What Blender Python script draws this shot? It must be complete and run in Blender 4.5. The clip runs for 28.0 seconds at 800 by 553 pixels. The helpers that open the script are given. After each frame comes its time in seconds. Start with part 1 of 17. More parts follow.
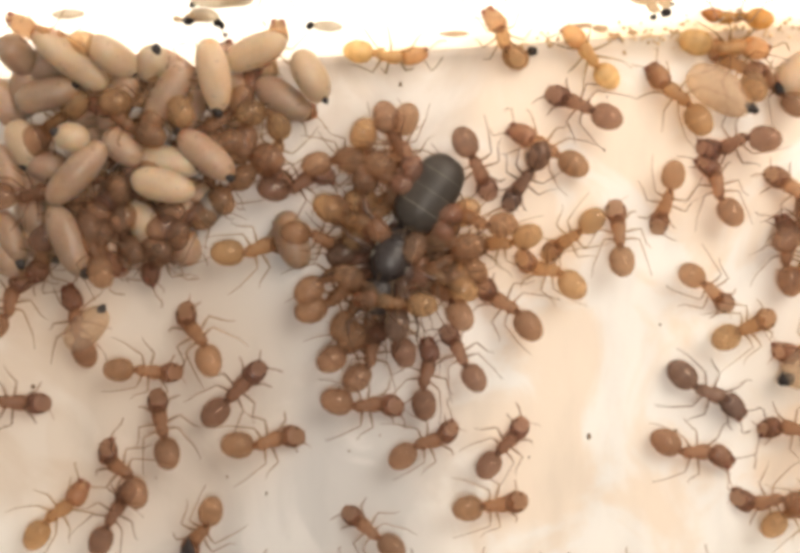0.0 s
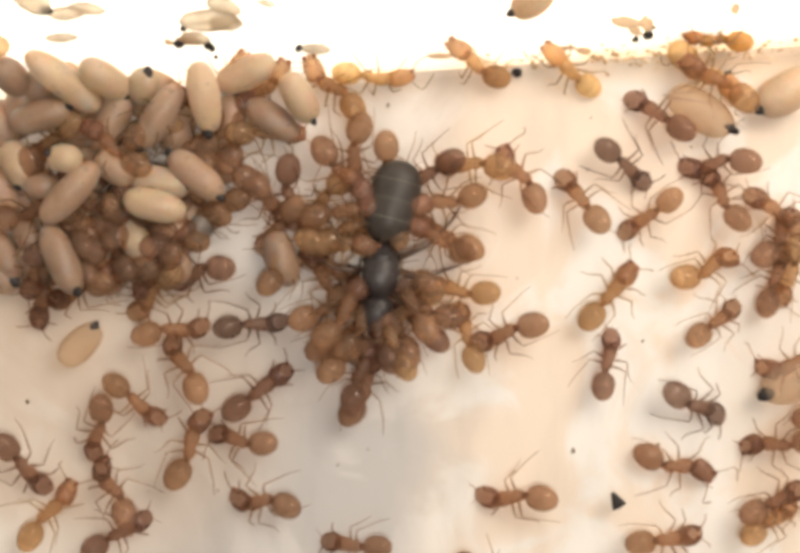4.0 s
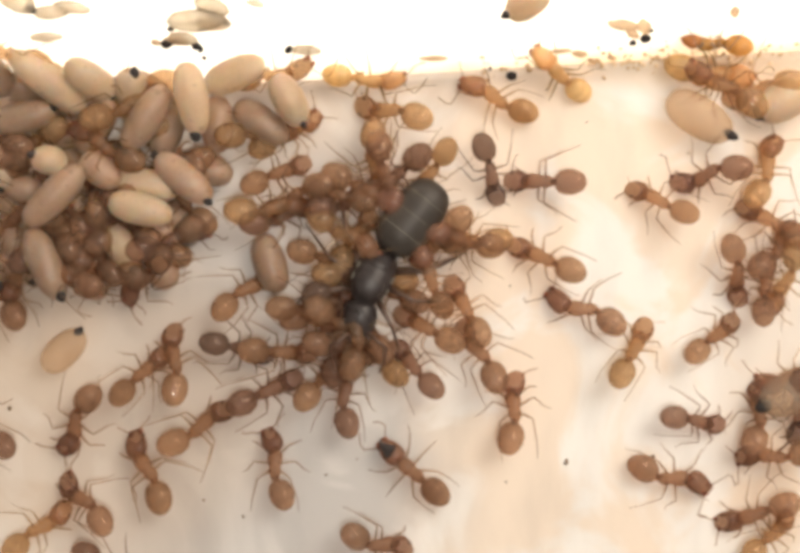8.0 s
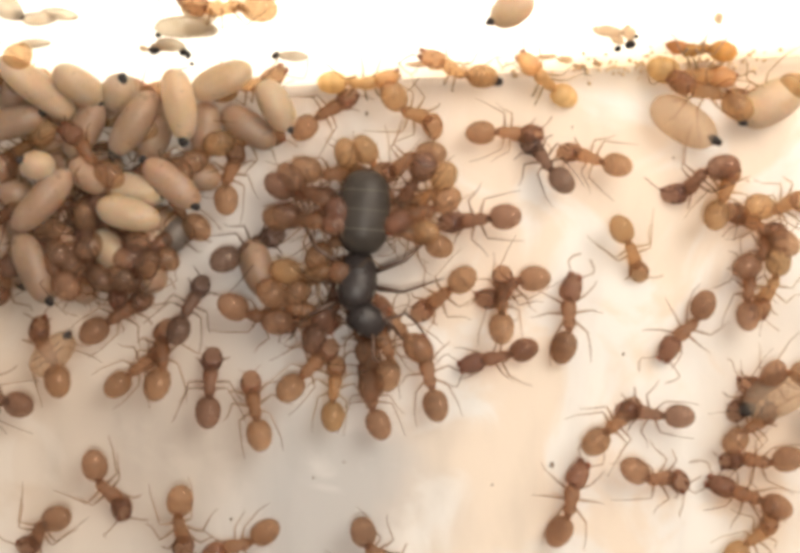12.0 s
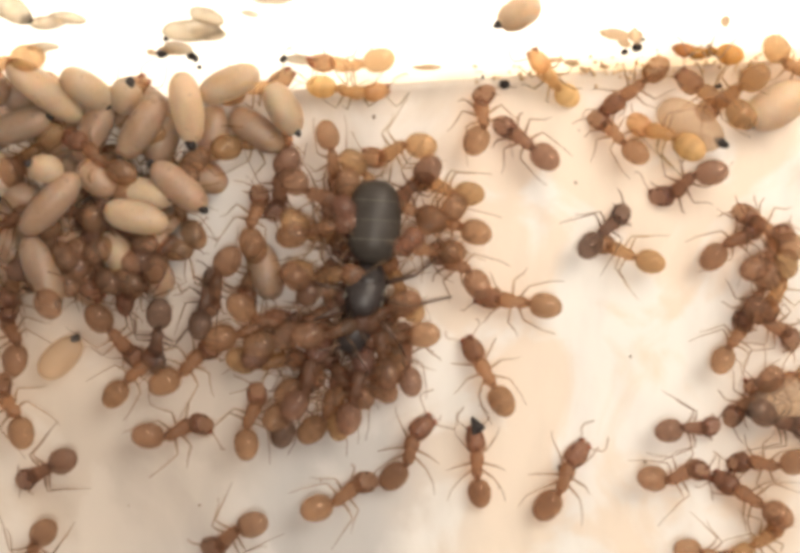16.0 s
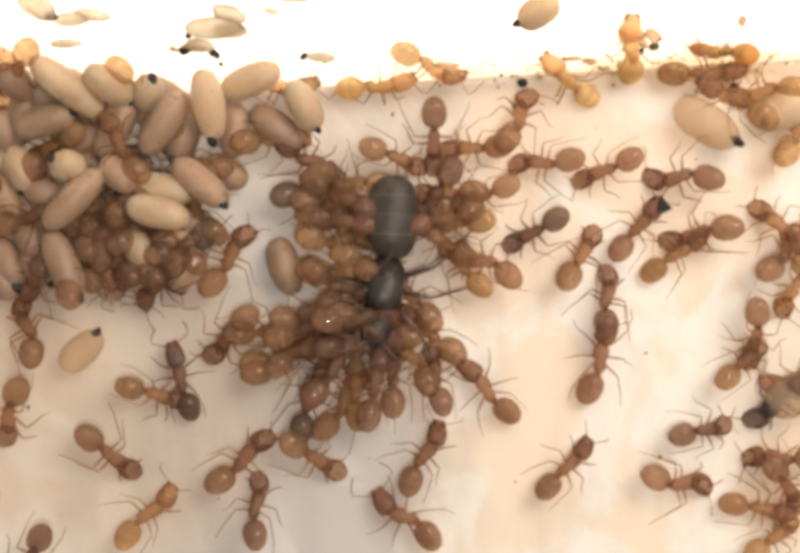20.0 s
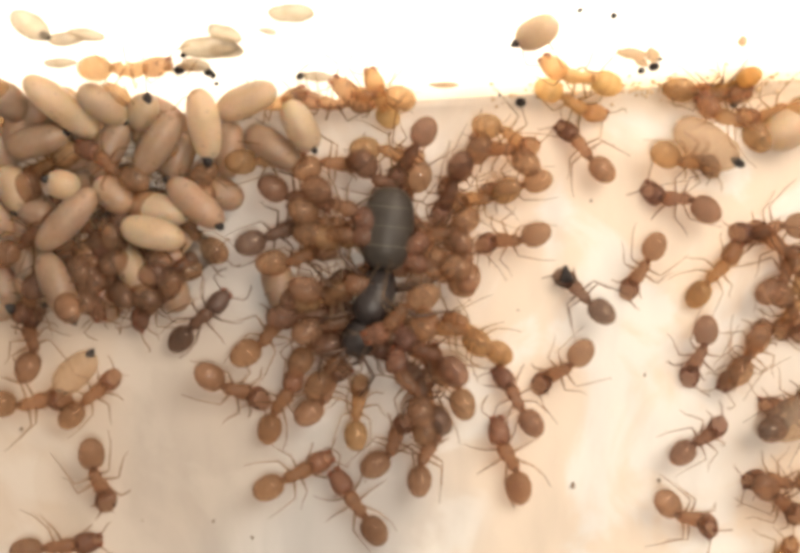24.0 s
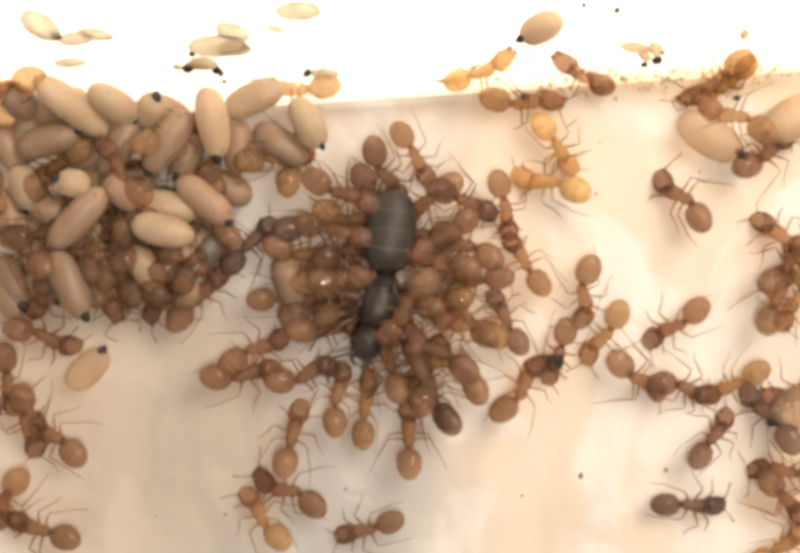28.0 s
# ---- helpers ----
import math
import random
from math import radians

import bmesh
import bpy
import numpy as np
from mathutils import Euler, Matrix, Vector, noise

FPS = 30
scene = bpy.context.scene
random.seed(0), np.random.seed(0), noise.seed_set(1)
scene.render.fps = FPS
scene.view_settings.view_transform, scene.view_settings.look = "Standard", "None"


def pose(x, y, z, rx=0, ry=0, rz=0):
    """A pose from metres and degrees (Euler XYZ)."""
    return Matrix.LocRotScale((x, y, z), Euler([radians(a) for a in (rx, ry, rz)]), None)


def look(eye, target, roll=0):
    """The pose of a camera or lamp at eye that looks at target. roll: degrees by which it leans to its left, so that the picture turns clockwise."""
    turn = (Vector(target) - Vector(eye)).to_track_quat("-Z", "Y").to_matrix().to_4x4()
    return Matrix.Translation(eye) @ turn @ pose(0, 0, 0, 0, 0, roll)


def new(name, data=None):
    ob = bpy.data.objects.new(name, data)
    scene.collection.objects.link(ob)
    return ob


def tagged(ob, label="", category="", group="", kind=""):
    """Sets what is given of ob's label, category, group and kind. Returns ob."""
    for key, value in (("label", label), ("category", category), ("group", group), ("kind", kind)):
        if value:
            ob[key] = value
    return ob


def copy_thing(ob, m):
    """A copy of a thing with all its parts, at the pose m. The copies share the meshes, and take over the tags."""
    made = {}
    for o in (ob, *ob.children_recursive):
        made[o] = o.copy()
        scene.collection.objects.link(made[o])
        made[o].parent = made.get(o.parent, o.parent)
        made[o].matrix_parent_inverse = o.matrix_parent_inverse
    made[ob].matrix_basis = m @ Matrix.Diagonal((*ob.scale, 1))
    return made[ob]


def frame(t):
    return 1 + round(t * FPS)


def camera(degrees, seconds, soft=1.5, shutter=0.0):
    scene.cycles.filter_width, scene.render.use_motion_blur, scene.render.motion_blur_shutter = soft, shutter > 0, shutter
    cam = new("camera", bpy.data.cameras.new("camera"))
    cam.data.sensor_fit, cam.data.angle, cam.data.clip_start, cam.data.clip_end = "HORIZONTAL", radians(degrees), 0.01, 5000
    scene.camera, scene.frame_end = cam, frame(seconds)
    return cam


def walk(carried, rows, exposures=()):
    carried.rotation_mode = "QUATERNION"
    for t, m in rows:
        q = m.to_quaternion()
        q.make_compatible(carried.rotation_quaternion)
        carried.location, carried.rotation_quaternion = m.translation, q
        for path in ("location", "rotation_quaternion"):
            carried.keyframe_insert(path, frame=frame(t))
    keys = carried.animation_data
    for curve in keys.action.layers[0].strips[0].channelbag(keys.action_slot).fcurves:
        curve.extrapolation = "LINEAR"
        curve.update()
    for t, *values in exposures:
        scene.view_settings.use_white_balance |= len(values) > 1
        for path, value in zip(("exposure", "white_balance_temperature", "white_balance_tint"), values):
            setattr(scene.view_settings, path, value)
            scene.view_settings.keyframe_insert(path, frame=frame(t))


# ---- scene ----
# An ant nest seen from above: one queen, her workers, a heap of cocoons and a pale translucent wall.
# Lengths in the plan are millimetres; MM turns them into metres.
MM = 0.001
cam = camera(34, 28.0, soft=4.3)
PATH = [
    (0, pose(-0.000934, -0.001019, 0.055813, 0, 0, -0.38)),
    (0.5, pose(-0.000287, -0.000940, 0.055490, 0, 0, -0.33)),
    (1, pose(-0.000090, -0.001053, 0.055565, 0, 0, -0.35)),
    (1.5, pose(0.000369, -0.001034, 0.056871, 0, 0, -0.29)),
    (2, pose(0.000274, -0.000223, 0.056658, 0, 0, -0.22)),
    (2.5, pose(-0.000041, 0.000032, 0.056465, 0, 0, -0.23)),
    (3, pose(-0.000201, -0.000023, 0.056659, 0, 0, -0.33)),
    (3.5, pose(-0.000298, -0.000347, 0.057045, 0, 0, -0.36)),
    (5.5, pose(-0.000782, 0.000104, 0.055709, 0, 0, -0.48)),
    (6, pose(-0.000928, 0.000087, 0.055549, 0, 0, -0.43)),
    (6.5, pose(-0.000463, -0.000156, 0.055774, 0, 0, -0.18)),
    (7, pose(-0.000182, -0.000288, 0.055962, 0, 0, -0.03)),
    (7.5, pose(-0.000261, -0.000023, 0.055712, 0, 0, -0.03)),
    (8, pose(-0.000000, -0.000000, 0.055747, 0, 0, 0.00)),
    (8.5, pose(-0.000079, -0.000046, 0.055696, 0, 0, 0.05)),
    (9, pose(-0.000137, -0.000033, 0.055615, 0, 0, 0.03)),
    (9.5, pose(-0.000004, -0.000129, 0.055306, 0, 0, -0.01)),
    (10, pose(-0.000050, -0.000109, 0.055176, 0, 0, -0.00)),
    (10.5, pose(-0.000368, 0.000176, 0.055212, 0, 0, -0.05)),
    (11, pose(-0.000290, 0.000257, 0.055030, 0, 0, -0.07)),
    (11.5, pose(0.000078, 0.000063, 0.055922, 0, 0, -0.08)),
    (12, pose(0.000565, 0.000177, 0.056124, 0, 0, -0.00)),
    (12.5, pose(0.000796, 0.000217, 0.056054, 0, 0, -0.00)),
    (14.5, pose(0.000645, 0.000486, 0.055802, 0, 0, -0.03)),
    (15, pose(0.000851, 0.000349, 0.055656, 0, 0, 0.02)),
    (15.5, pose(0.000568, 0.000203, 0.056035, 0, 0, -0.06)),
    (16, pose(0.000257, 0.000300, 0.056205, 0, 0, -0.06)),
    (16.5, pose(-0.000137, 0.000229, 0.056483, 0, 0, -0.11)),
    (17, pose(0.000180, 0.000092, 0.055357, 0, 0, -0.01)),
    (17.5, pose(-0.000034, -0.000263, 0.055324, 0, 0, 0.00)),
    (18, pose(-0.000301, -0.000314, 0.055596, 0, 0, -0.03)),
    (18.5, pose(-0.000342, -0.000177, 0.055797, 0, 0, 0.00)),
    (19, pose(-0.000371, -0.000044, 0.055087, 0, 0, 0.10)),
    (19.5, pose(-0.000544, -0.000157, 0.055949, 0, 0, 0.18)),
    (20, pose(-0.000517, 0.000124, 0.056736, 0, 0, 0.19)),
    (20.5, pose(-0.000727, 0.000486, 0.056485, 0, 0, 0.23)),
    (21, pose(-0.000848, 0.000717, 0.056751, 0, 0, 0.12)),
    (21.5, pose(-0.000764, 0.001034, 0.056591, 0, 0, 0.04)),
    (23.5, pose(-0.000890, 0.001210, 0.056281, 0, 0, 0.06)),
    (24, pose(-0.000391, 0.001026, 0.056228, 0, 0, 0.30)),
    (24.5, pose(-0.000150, 0.000801, 0.056377, 0, 0, 0.10)),
    (25, pose(-0.000188, 0.000689, 0.056616, 0, 0, 0.28)),
    (25.5, pose(-0.000310, 0.000704, 0.056687, 0, 0, 0.00)),
    (26, pose(-0.000439, 0.000847, 0.056403, 0, 0, 0.17)),
    (26.5, pose(-0.000624, 0.000925, 0.055957, 0, 0, 0.04)),
    (27, pose(-0.000979, 0.000704, 0.056906, 0, 0, -0.04)),
    (27.5, pose(-0.000716, 0.000781, 0.056955, 0, 0, -0.18)),
    (28, pose(-0.000731, 0.000780, 0.056812, 0, 0, -0.30)),
]
walk(cam, PATH, exposures=((0, 0.07, 6500, 10), (12, 0.07, 6520, 10), (18, 0.07, 6580, 10), (24, 0.09, 6850, 11), (28, 0.12, 6850, 11)))

# ---- light ----
world = bpy.data.worlds.new("room_light")
scene.world = world
world.use_nodes = True
world.node_tree.nodes["Background"].inputs["Color"].default_value = (0.985, 0.88, 0.755, 1)
# the room is brighter on the window's side, behind the back wall
side_of = world.node_tree.nodes.new("ShaderNodeTexCoord")
split = world.node_tree.nodes.new("ShaderNodeSeparateXYZ")
shine = world.node_tree.nodes.new("ShaderNodeMapRange")
for key, value in (("From Min", -1.0), ("From Max", 1.0), ("To Min", 0.115), ("To Max", 0.585)):
    shine.inputs[key].default_value = value
world.node_tree.links.new(side_of.outputs["Generated"], split.inputs[0])
world.node_tree.links.new(split.outputs["Y"], shine.inputs["Value"])
world.node_tree.links.new(shine.outputs["Result"], world.node_tree.nodes["Background"].inputs["Strength"])


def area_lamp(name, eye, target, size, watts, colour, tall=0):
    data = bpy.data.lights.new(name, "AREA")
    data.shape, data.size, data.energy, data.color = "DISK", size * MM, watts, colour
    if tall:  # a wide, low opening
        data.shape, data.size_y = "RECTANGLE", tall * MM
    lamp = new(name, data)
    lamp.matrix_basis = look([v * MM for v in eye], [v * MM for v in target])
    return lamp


# unseen lamps added as key and for glints, and the window behind the back wall
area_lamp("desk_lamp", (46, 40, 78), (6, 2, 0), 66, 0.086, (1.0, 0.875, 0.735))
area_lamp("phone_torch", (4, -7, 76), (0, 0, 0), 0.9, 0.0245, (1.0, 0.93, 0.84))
area_lamp("window_light", (4, 27, 2), (4, 10, 2), 100, 0.11, (1.0, 0.94, 0.84), 10)


# ---- materials ----
def material(name, base, second, scale=900.0, rough=0.45, bump=0.15, mottled=0.5, vary=0.12, coat=0.0, glow=0.0, sheer=0.0, band=0.0, gloss=0.5, tint=(1, 1, 1), deep=0.0, specks=0.0):
    """Two colours mixed by noise at two scales, a per-object change of tone, and fine relief."""
    mat = bpy.data.materials.new(name)
    mat.use_nodes = True
    nt = mat.node_tree
    bsdf = nt.nodes["Principled BSDF"]
    coord = nt.nodes.new("ShaderNodeTexCoord")
    big = nt.nodes.new("ShaderNodeTexNoise")
    big.inputs["Scale"].default_value, big.inputs["Detail"].default_value = scale, 4
    fine = nt.nodes.new("ShaderNodeTexNoise")
    fine.inputs["Scale"].default_value, fine.inputs["Detail"].default_value = scale * 9, 3
    for n in (big, fine):
        nt.links.new(coord.outputs["Object"], n.inputs["Vector"])
    add = nt.nodes.new("ShaderNodeMath")
    add.operation = "MULTIPLY_ADD"
    add.inputs[1].default_value = 0.3
    nt.links.new(fine.outputs["Fac"], add.inputs[0])
    nt.links.new(big.outputs["Fac"], add.inputs[2])
    ramp = nt.nodes.new("ShaderNodeMapRange")
    ramp.inputs["From Min"].default_value, ramp.inputs["From Max"].default_value = 0.65 - mottled * 0.3, 0.65 + mottled * 0.3
    nt.links.new(add.outputs[0], ramp.inputs["Value"])
    mix = nt.nodes.new("ShaderNodeMix")
    mix.data_type = "RGBA"
    mix.inputs["A"].default_value, mix.inputs["B"].default_value = (*base, 1), (*second, 1)
    nt.links.new(ramp.outputs["Result"], mix.inputs["Factor"])
    info = nt.nodes.new("ShaderNodeObjectInfo")
    tone = nt.nodes.new("ShaderNodeMapRange")
    tone.inputs["To Min"].default_value, tone.inputs["To Max"].default_value = 1 - vary, 1 + vary
    nt.links.new(info.outputs["Random"], tone.inputs["Value"])
    hsv = nt.nodes.new("ShaderNodeHueSaturation")
    nt.links.new(tone.outputs["Result"], hsv.inputs["Value"])
    nt.links.new(mix.outputs["Result"], hsv.inputs["Color"])
    nt.links.new(hsv.outputs["Color"], bsdf.inputs["Base Color"])
    if specks:  # sparse dark dots and soft blotches
        dots = nt.nodes.new("ShaderNodeTexNoise")
        dots.inputs["Scale"].default_value, dots.inputs["Detail"].default_value = 2300, 1
        nt.links.new(coord.outputs["Object"], dots.inputs["Vector"])
        cut = nt.nodes.new("ShaderNodeMapRange")
        for key, value in (("From Min", 0.68), ("From Max", 0.74), ("To Min", 1.0), ("To Max", 1.0 - specks)):
            cut.inputs[key].default_value = value
        nt.links.new(dots.outputs["Fac"], cut.inputs["Value"])
        dotted = nt.nodes.new("ShaderNodeMath")
        dotted.operation = "MULTIPLY"
        nt.links.new(cut.outputs["Result"], dotted.inputs[0])
        nt.links.new(tone.outputs["Result"], dotted.inputs[1])
        nt.links.new(dotted.outputs[0], hsv.inputs["Value"])
    bsdf.inputs["Roughness"].default_value = rough
    bsdf.inputs["Coat Weight"].default_value = coat
    bsdf.inputs["Specular IOR Level"].default_value = gloss
    if deep:  # light scatters a third of a millimetre deep
        bsdf.inputs["Subsurface Weight"].default_value, bsdf.inputs["Subsurface Scale"].default_value = deep, 0.35 * MM
        bsdf.inputs["Subsurface Radius"].default_value = (1.0, 0.6, 0.35)
    rel = nt.nodes.new("ShaderNodeBump")
    rel.inputs["Strength"].default_value, rel.inputs["Distance"].default_value = bump, 0.02 * MM
    nt.links.new(fine.outputs["Fac"], rel.inputs["Height"])
    nt.links.new(rel.outputs["Normal"], bsdf.inputs["Normal"])
    if band:
        sep = nt.nodes.new("ShaderNodeSeparateXYZ")
        nt.links.new(coord.outputs["Object"], sep.inputs[0])
        wave = nt.nodes.new("ShaderNodeMath")
        wave.operation = "MULTIPLY"
        wave.inputs[1].default_value = 2 * math.pi / (band * MM)
        nt.links.new(sep.outputs["Y"], wave.inputs[0])
        sine = nt.nodes.new("ShaderNodeMath")
        sine.operation = "SINE"
        nt.links.new(wave.outputs[0], sine.inputs[0])
        fade = nt.nodes.new("ShaderNodeMapRange")
        for key, value in (("From Min", -1), ("From Max", 1), ("To Min", 0.9), ("To Max", 1.07)):
            fade.inputs[key].default_value = value
        nt.links.new(sine.outputs[0], fade.inputs["Value"])
        faint = nt.nodes.new("ShaderNodeMapRange")
        for key, value in (("From Min", -1), ("From Max", 1), ("To Min", 0.94), ("To Max", 1.03)):
            faint.inputs[key].default_value = value
        nt.links.new(sine.outputs[0], faint.inputs["Value"])
        clear = nt.nodes.new("ShaderNodeMapRange")  # brown towards the waist, clear amber towards the tail
        for key, value in (("From Min", -0.3 * MM), ("From Max", -1.4 * MM), ("To Min", 0.8), ("To Max", 1.26)):
            clear.inputs[key].default_value = value
        nt.links.new(sep.outputs["Y"], clear.inputs["Value"])
        toned = nt.nodes.new("ShaderNodeMath")
        toned.operation = "MULTIPLY"
        nt.links.new(fade.outputs["Result"], toned.inputs[0])
        nt.links.new(clear.outputs["Result"], toned.inputs[1])
        both = nt.nodes.new("ShaderNodeMath")
        both.operation = "MULTIPLY"
        nt.links.new(toned.outputs[0], both.inputs[0])
        nt.links.new(tone.outputs["Result"], both.inputs[1])
        nt.links.new(both.outputs[0], hsv.inputs["Value"])
    last = bsdf.outputs["BSDF"]
    for share, kind in ((glow, "ShaderNodeBsdfTranslucent"), (sheer, "ShaderNodeBsdfTransparent")):
        if share:
            through_light = nt.nodes.new(kind)
            if kind.endswith("Translucent"):
                nt.links.new(hsv.outputs["Color"], through_light.inputs["Color"])
            else:  # what shines through is clouded like the surface
                cloud = nt.nodes.new("ShaderNodeMapRange")
                cloud.inputs["To Min"].default_value, cloud.inputs["To Max"].default_value = 1.04 - 0.16 * mottled, 1.06
                nt.links.new(ramp.outputs["Result"], cloud.inputs["Value"])
                depth = nt.nodes.new("ShaderNodeMath")
                depth.operation = "MULTIPLY"
                nt.links.new(cloud.outputs["Result"], depth.inputs[0])
                if band:
                    nt.links.new(faint.outputs["Result"], depth.inputs[1])
                else:
                    depth.inputs[1].default_value = 1.0
                dye = nt.nodes.new("ShaderNodeHueSaturation")
                dye.inputs["Color"].default_value = (*tint, 1)
                nt.links.new(depth.outputs[0], dye.inputs["Value"])
                nt.links.new(dye.outputs["Color"], through_light.inputs["Color"])
            blend = nt.nodes.new("ShaderNodeMixShader")
            blend.inputs["Fac"].default_value = share
            nt.links.new(last, blend.inputs[1])
            nt.links.new(through_light.outputs["BSDF"], blend.inputs[2])
            last = blend.outputs["Shader"]
    nt.links.new(last, nt.nodes["Material Output"].inputs["Surface"])
    return mat


def floor_material():
    """White plaster, stained cream over its right half and along the back wall, light falloff painted in, with faint
    grey smears.
    """
    mat = bpy.data.materials.new("stained_plaster")
    mat.use_nodes = True
    nt = mat.node_tree
    bsdf = nt.nodes["Principled BSDF"]
    geo = nt.nodes.new("ShaderNodeNewGeometry")
    sep = nt.nodes.new("ShaderNodeSeparateXYZ")
    nt.links.new(geo.outputs["Position"], sep.inputs[0])
    wave = nt.nodes.new("ShaderNodeTexNoise")
    wave.inputs["Scale"].default_value, wave.inputs["Detail"].default_value = 170, 3
    nt.links.new(geo.outputs["Position"], wave.inputs["Vector"])

    def math(op, a, b):
        n = nt.nodes.new("ShaderNodeMath")
        n.operation = op
        for slot, v in zip(n.inputs, (a, b)):
            if isinstance(v, (int, float)):
                slot.default_value = v
            else:
                nt.links.new(v, slot)
        return n.outputs[0]

    def remap(v, lo, hi, a=0.0, b=1.0):
        n = nt.nodes.new("ShaderNodeMapRange")
        n.interpolation_type = "SMOOTHSTEP"
        for key, value in (("From Min", lo), ("From Max", hi), ("To Min", a), ("To Max", b)):
            n.inputs[key].default_value = value
        nt.links.new(v, n.inputs["Value"])
        return n.outputs["Result"]

    wob = math("MULTIPLY", wave.outputs["Fac"], 6 * MM)
    right = remap(math("ADD", sep.outputs["X"], wob), 1.5 * MM, 7.0 * MM)
    # the cream rise near the wall also paints the wall's glow
    back = remap(math("ADD", sep.outputs["Y"], wob), 6.0 * MM, 12 * MM, 0.0, 0.8)
    left = remap(math("SUBTRACT", wob, sep.outputs["X"]), 13.5 * MM, 18.5 * MM, 0.0, 0.6)
    stain_falloff = math("MAXIMUM", math("MAXIMUM", right, back), left)
    mix = nt.nodes.new("ShaderNodeMix")
    mix.data_type = "RGBA"
    # A is darkened: the dimmer light on the left is part of this colour
    mix.inputs["A"].default_value, mix.inputs["B"].default_value = (0.41, 0.394, 0.382, 1), (0.645, 0.553, 0.462, 1)
    nt.links.new(stain_falloff, mix.inputs["Factor"])
    smear = nt.nodes.new("ShaderNodeTexNoise")
    smear.inputs["Scale"].default_value, smear.inputs["Detail"].default_value = 420, 5
    stretch = nt.nodes.new("ShaderNodeMapping")
    stretch.inputs["Scale"].default_value, stretch.inputs["Rotation"].default_value = (1.0, 0.35, 1.0), (0, 0, 0.35)
    nt.links.new(geo.outputs["Position"], stretch.inputs["Vector"])
    nt.links.new(stretch.outputs["Vector"], smear.inputs["Vector"])
    shade = remap(smear.outputs["Fac"], 0.42, 0.76, 1.03, 0.89)
    hsv = nt.nodes.new("ShaderNodeHueSaturation")
    patch = nt.nodes.new("ShaderNodeTexNoise")
    patch.inputs["Scale"].default_value, patch.inputs["Detail"].default_value, patch.inputs["Distortion"].default_value = 190, 7, 0.9
    nt.links.new(geo.outputs["Position"], patch.inputs["Vector"])
    bare = nt.nodes.new("ShaderNodeMix")
    bare.data_type = "RGBA"
    bare.inputs["B"].default_value = (0.67, 0.65, 0.622, 1)
    nt.links.new(mix.outputs["Result"], bare.inputs["A"])
    nt.links.new(math("MULTIPLY", remap(patch.outputs["Fac"], 0.44, 0.58, 0.0, 0.95), remap(stain_falloff, 0.0, 1.0, 0.3, 1.0)), bare.inputs["Factor"])
    # brownish patches beside the heap and at both sides, and an old oval cocoon mark
    def blot(x, y, half_x, half_y, amount):
        dx = math("DIVIDE", math("SUBTRACT", math("ADD", sep.outputs["X"], math("MULTIPLY", wob, 0.12)), x * MM), half_x * MM)
        dy = math("DIVIDE", math("SUBTRACT", math("SUBTRACT", sep.outputs["Y"], math("MULTIPLY", wob, 0.12)), y * MM), half_y * MM)
        return remap(math("ADD", math("MULTIPLY", dx, dx), math("MULTIPLY", dy, dy)), 0.35, 1.25, amount, 0.0)

    brown_mask = math("MAXIMUM", math("MAXIMUM", blot(-15.3, -2.0, 4.2, 3.4, 0.6), blot(-15.05, -8.1, 1.05, 2.1, 0.55)), blot(-16.4, -6.2, 2.6, 1.2, 0.35))
    brown_mask = math("MAXIMUM", brown_mask, math("MAXIMUM", blot(16.8, -6.5, 3.4, 6.5, 0.3), blot(-12.5, -6.0, 8.0, 8.0, 0.46)))
    browned = nt.nodes.new("ShaderNodeMix")
    browned.data_type = "RGBA"
    browned.inputs["B"].default_value = (0.44, 0.34, 0.25, 1)
    nt.links.new(brown_mask, browned.inputs["Factor"])
    nt.links.new(bare.outputs["Result"], browned.inputs["A"])
    bare = browned
    # sandy dirt along the foot of the back wall
    foot = math("SUBTRACT", math("SUBTRACT", sep.outputs["Y"], math("MULTIPLY", sep.outputs["X"], 0.06)), 8.37 * MM)
    dirt = math("MULTIPLY", remap(foot, -1.5 * MM, -0.2 * MM), math("MULTIPLY", remap(patch.outputs["Fac"], 0.3, 0.6, 0.25, 0.75), remap(sep.outputs["X"], 5.0 * MM, 13.0 * MM, 0.1, 1.0)))
    sandy = nt.nodes.new("ShaderNodeMix")
    sandy.data_type = "RGBA"
    sandy.inputs["B"].default_value = (0.6, 0.45, 0.29, 1)
    nt.links.new(dirt, sandy.inputs["Factor"])
    nt.links.new(bare.outputs["Result"], sandy.inputs["A"])
    nt.links.new(shade, hsv.inputs["Value"])
    nt.links.new(sandy.outputs["Result"], hsv.inputs["Color"])
    nt.links.new(hsv.outputs["Color"], bsdf.inputs["Base Color"])
    bsdf.inputs["Roughness"].default_value = 0.75
    rel = nt.nodes.new("ShaderNodeBump")
    rel.inputs["Strength"].default_value, rel.inputs["Distance"].default_value = 0.25, 0.03 * MM
    nt.links.new(smear.outputs["Fac"], rel.inputs["Height"])
    nt.links.new(rel.outputs["Normal"], bsdf.inputs["Normal"])
    return mat


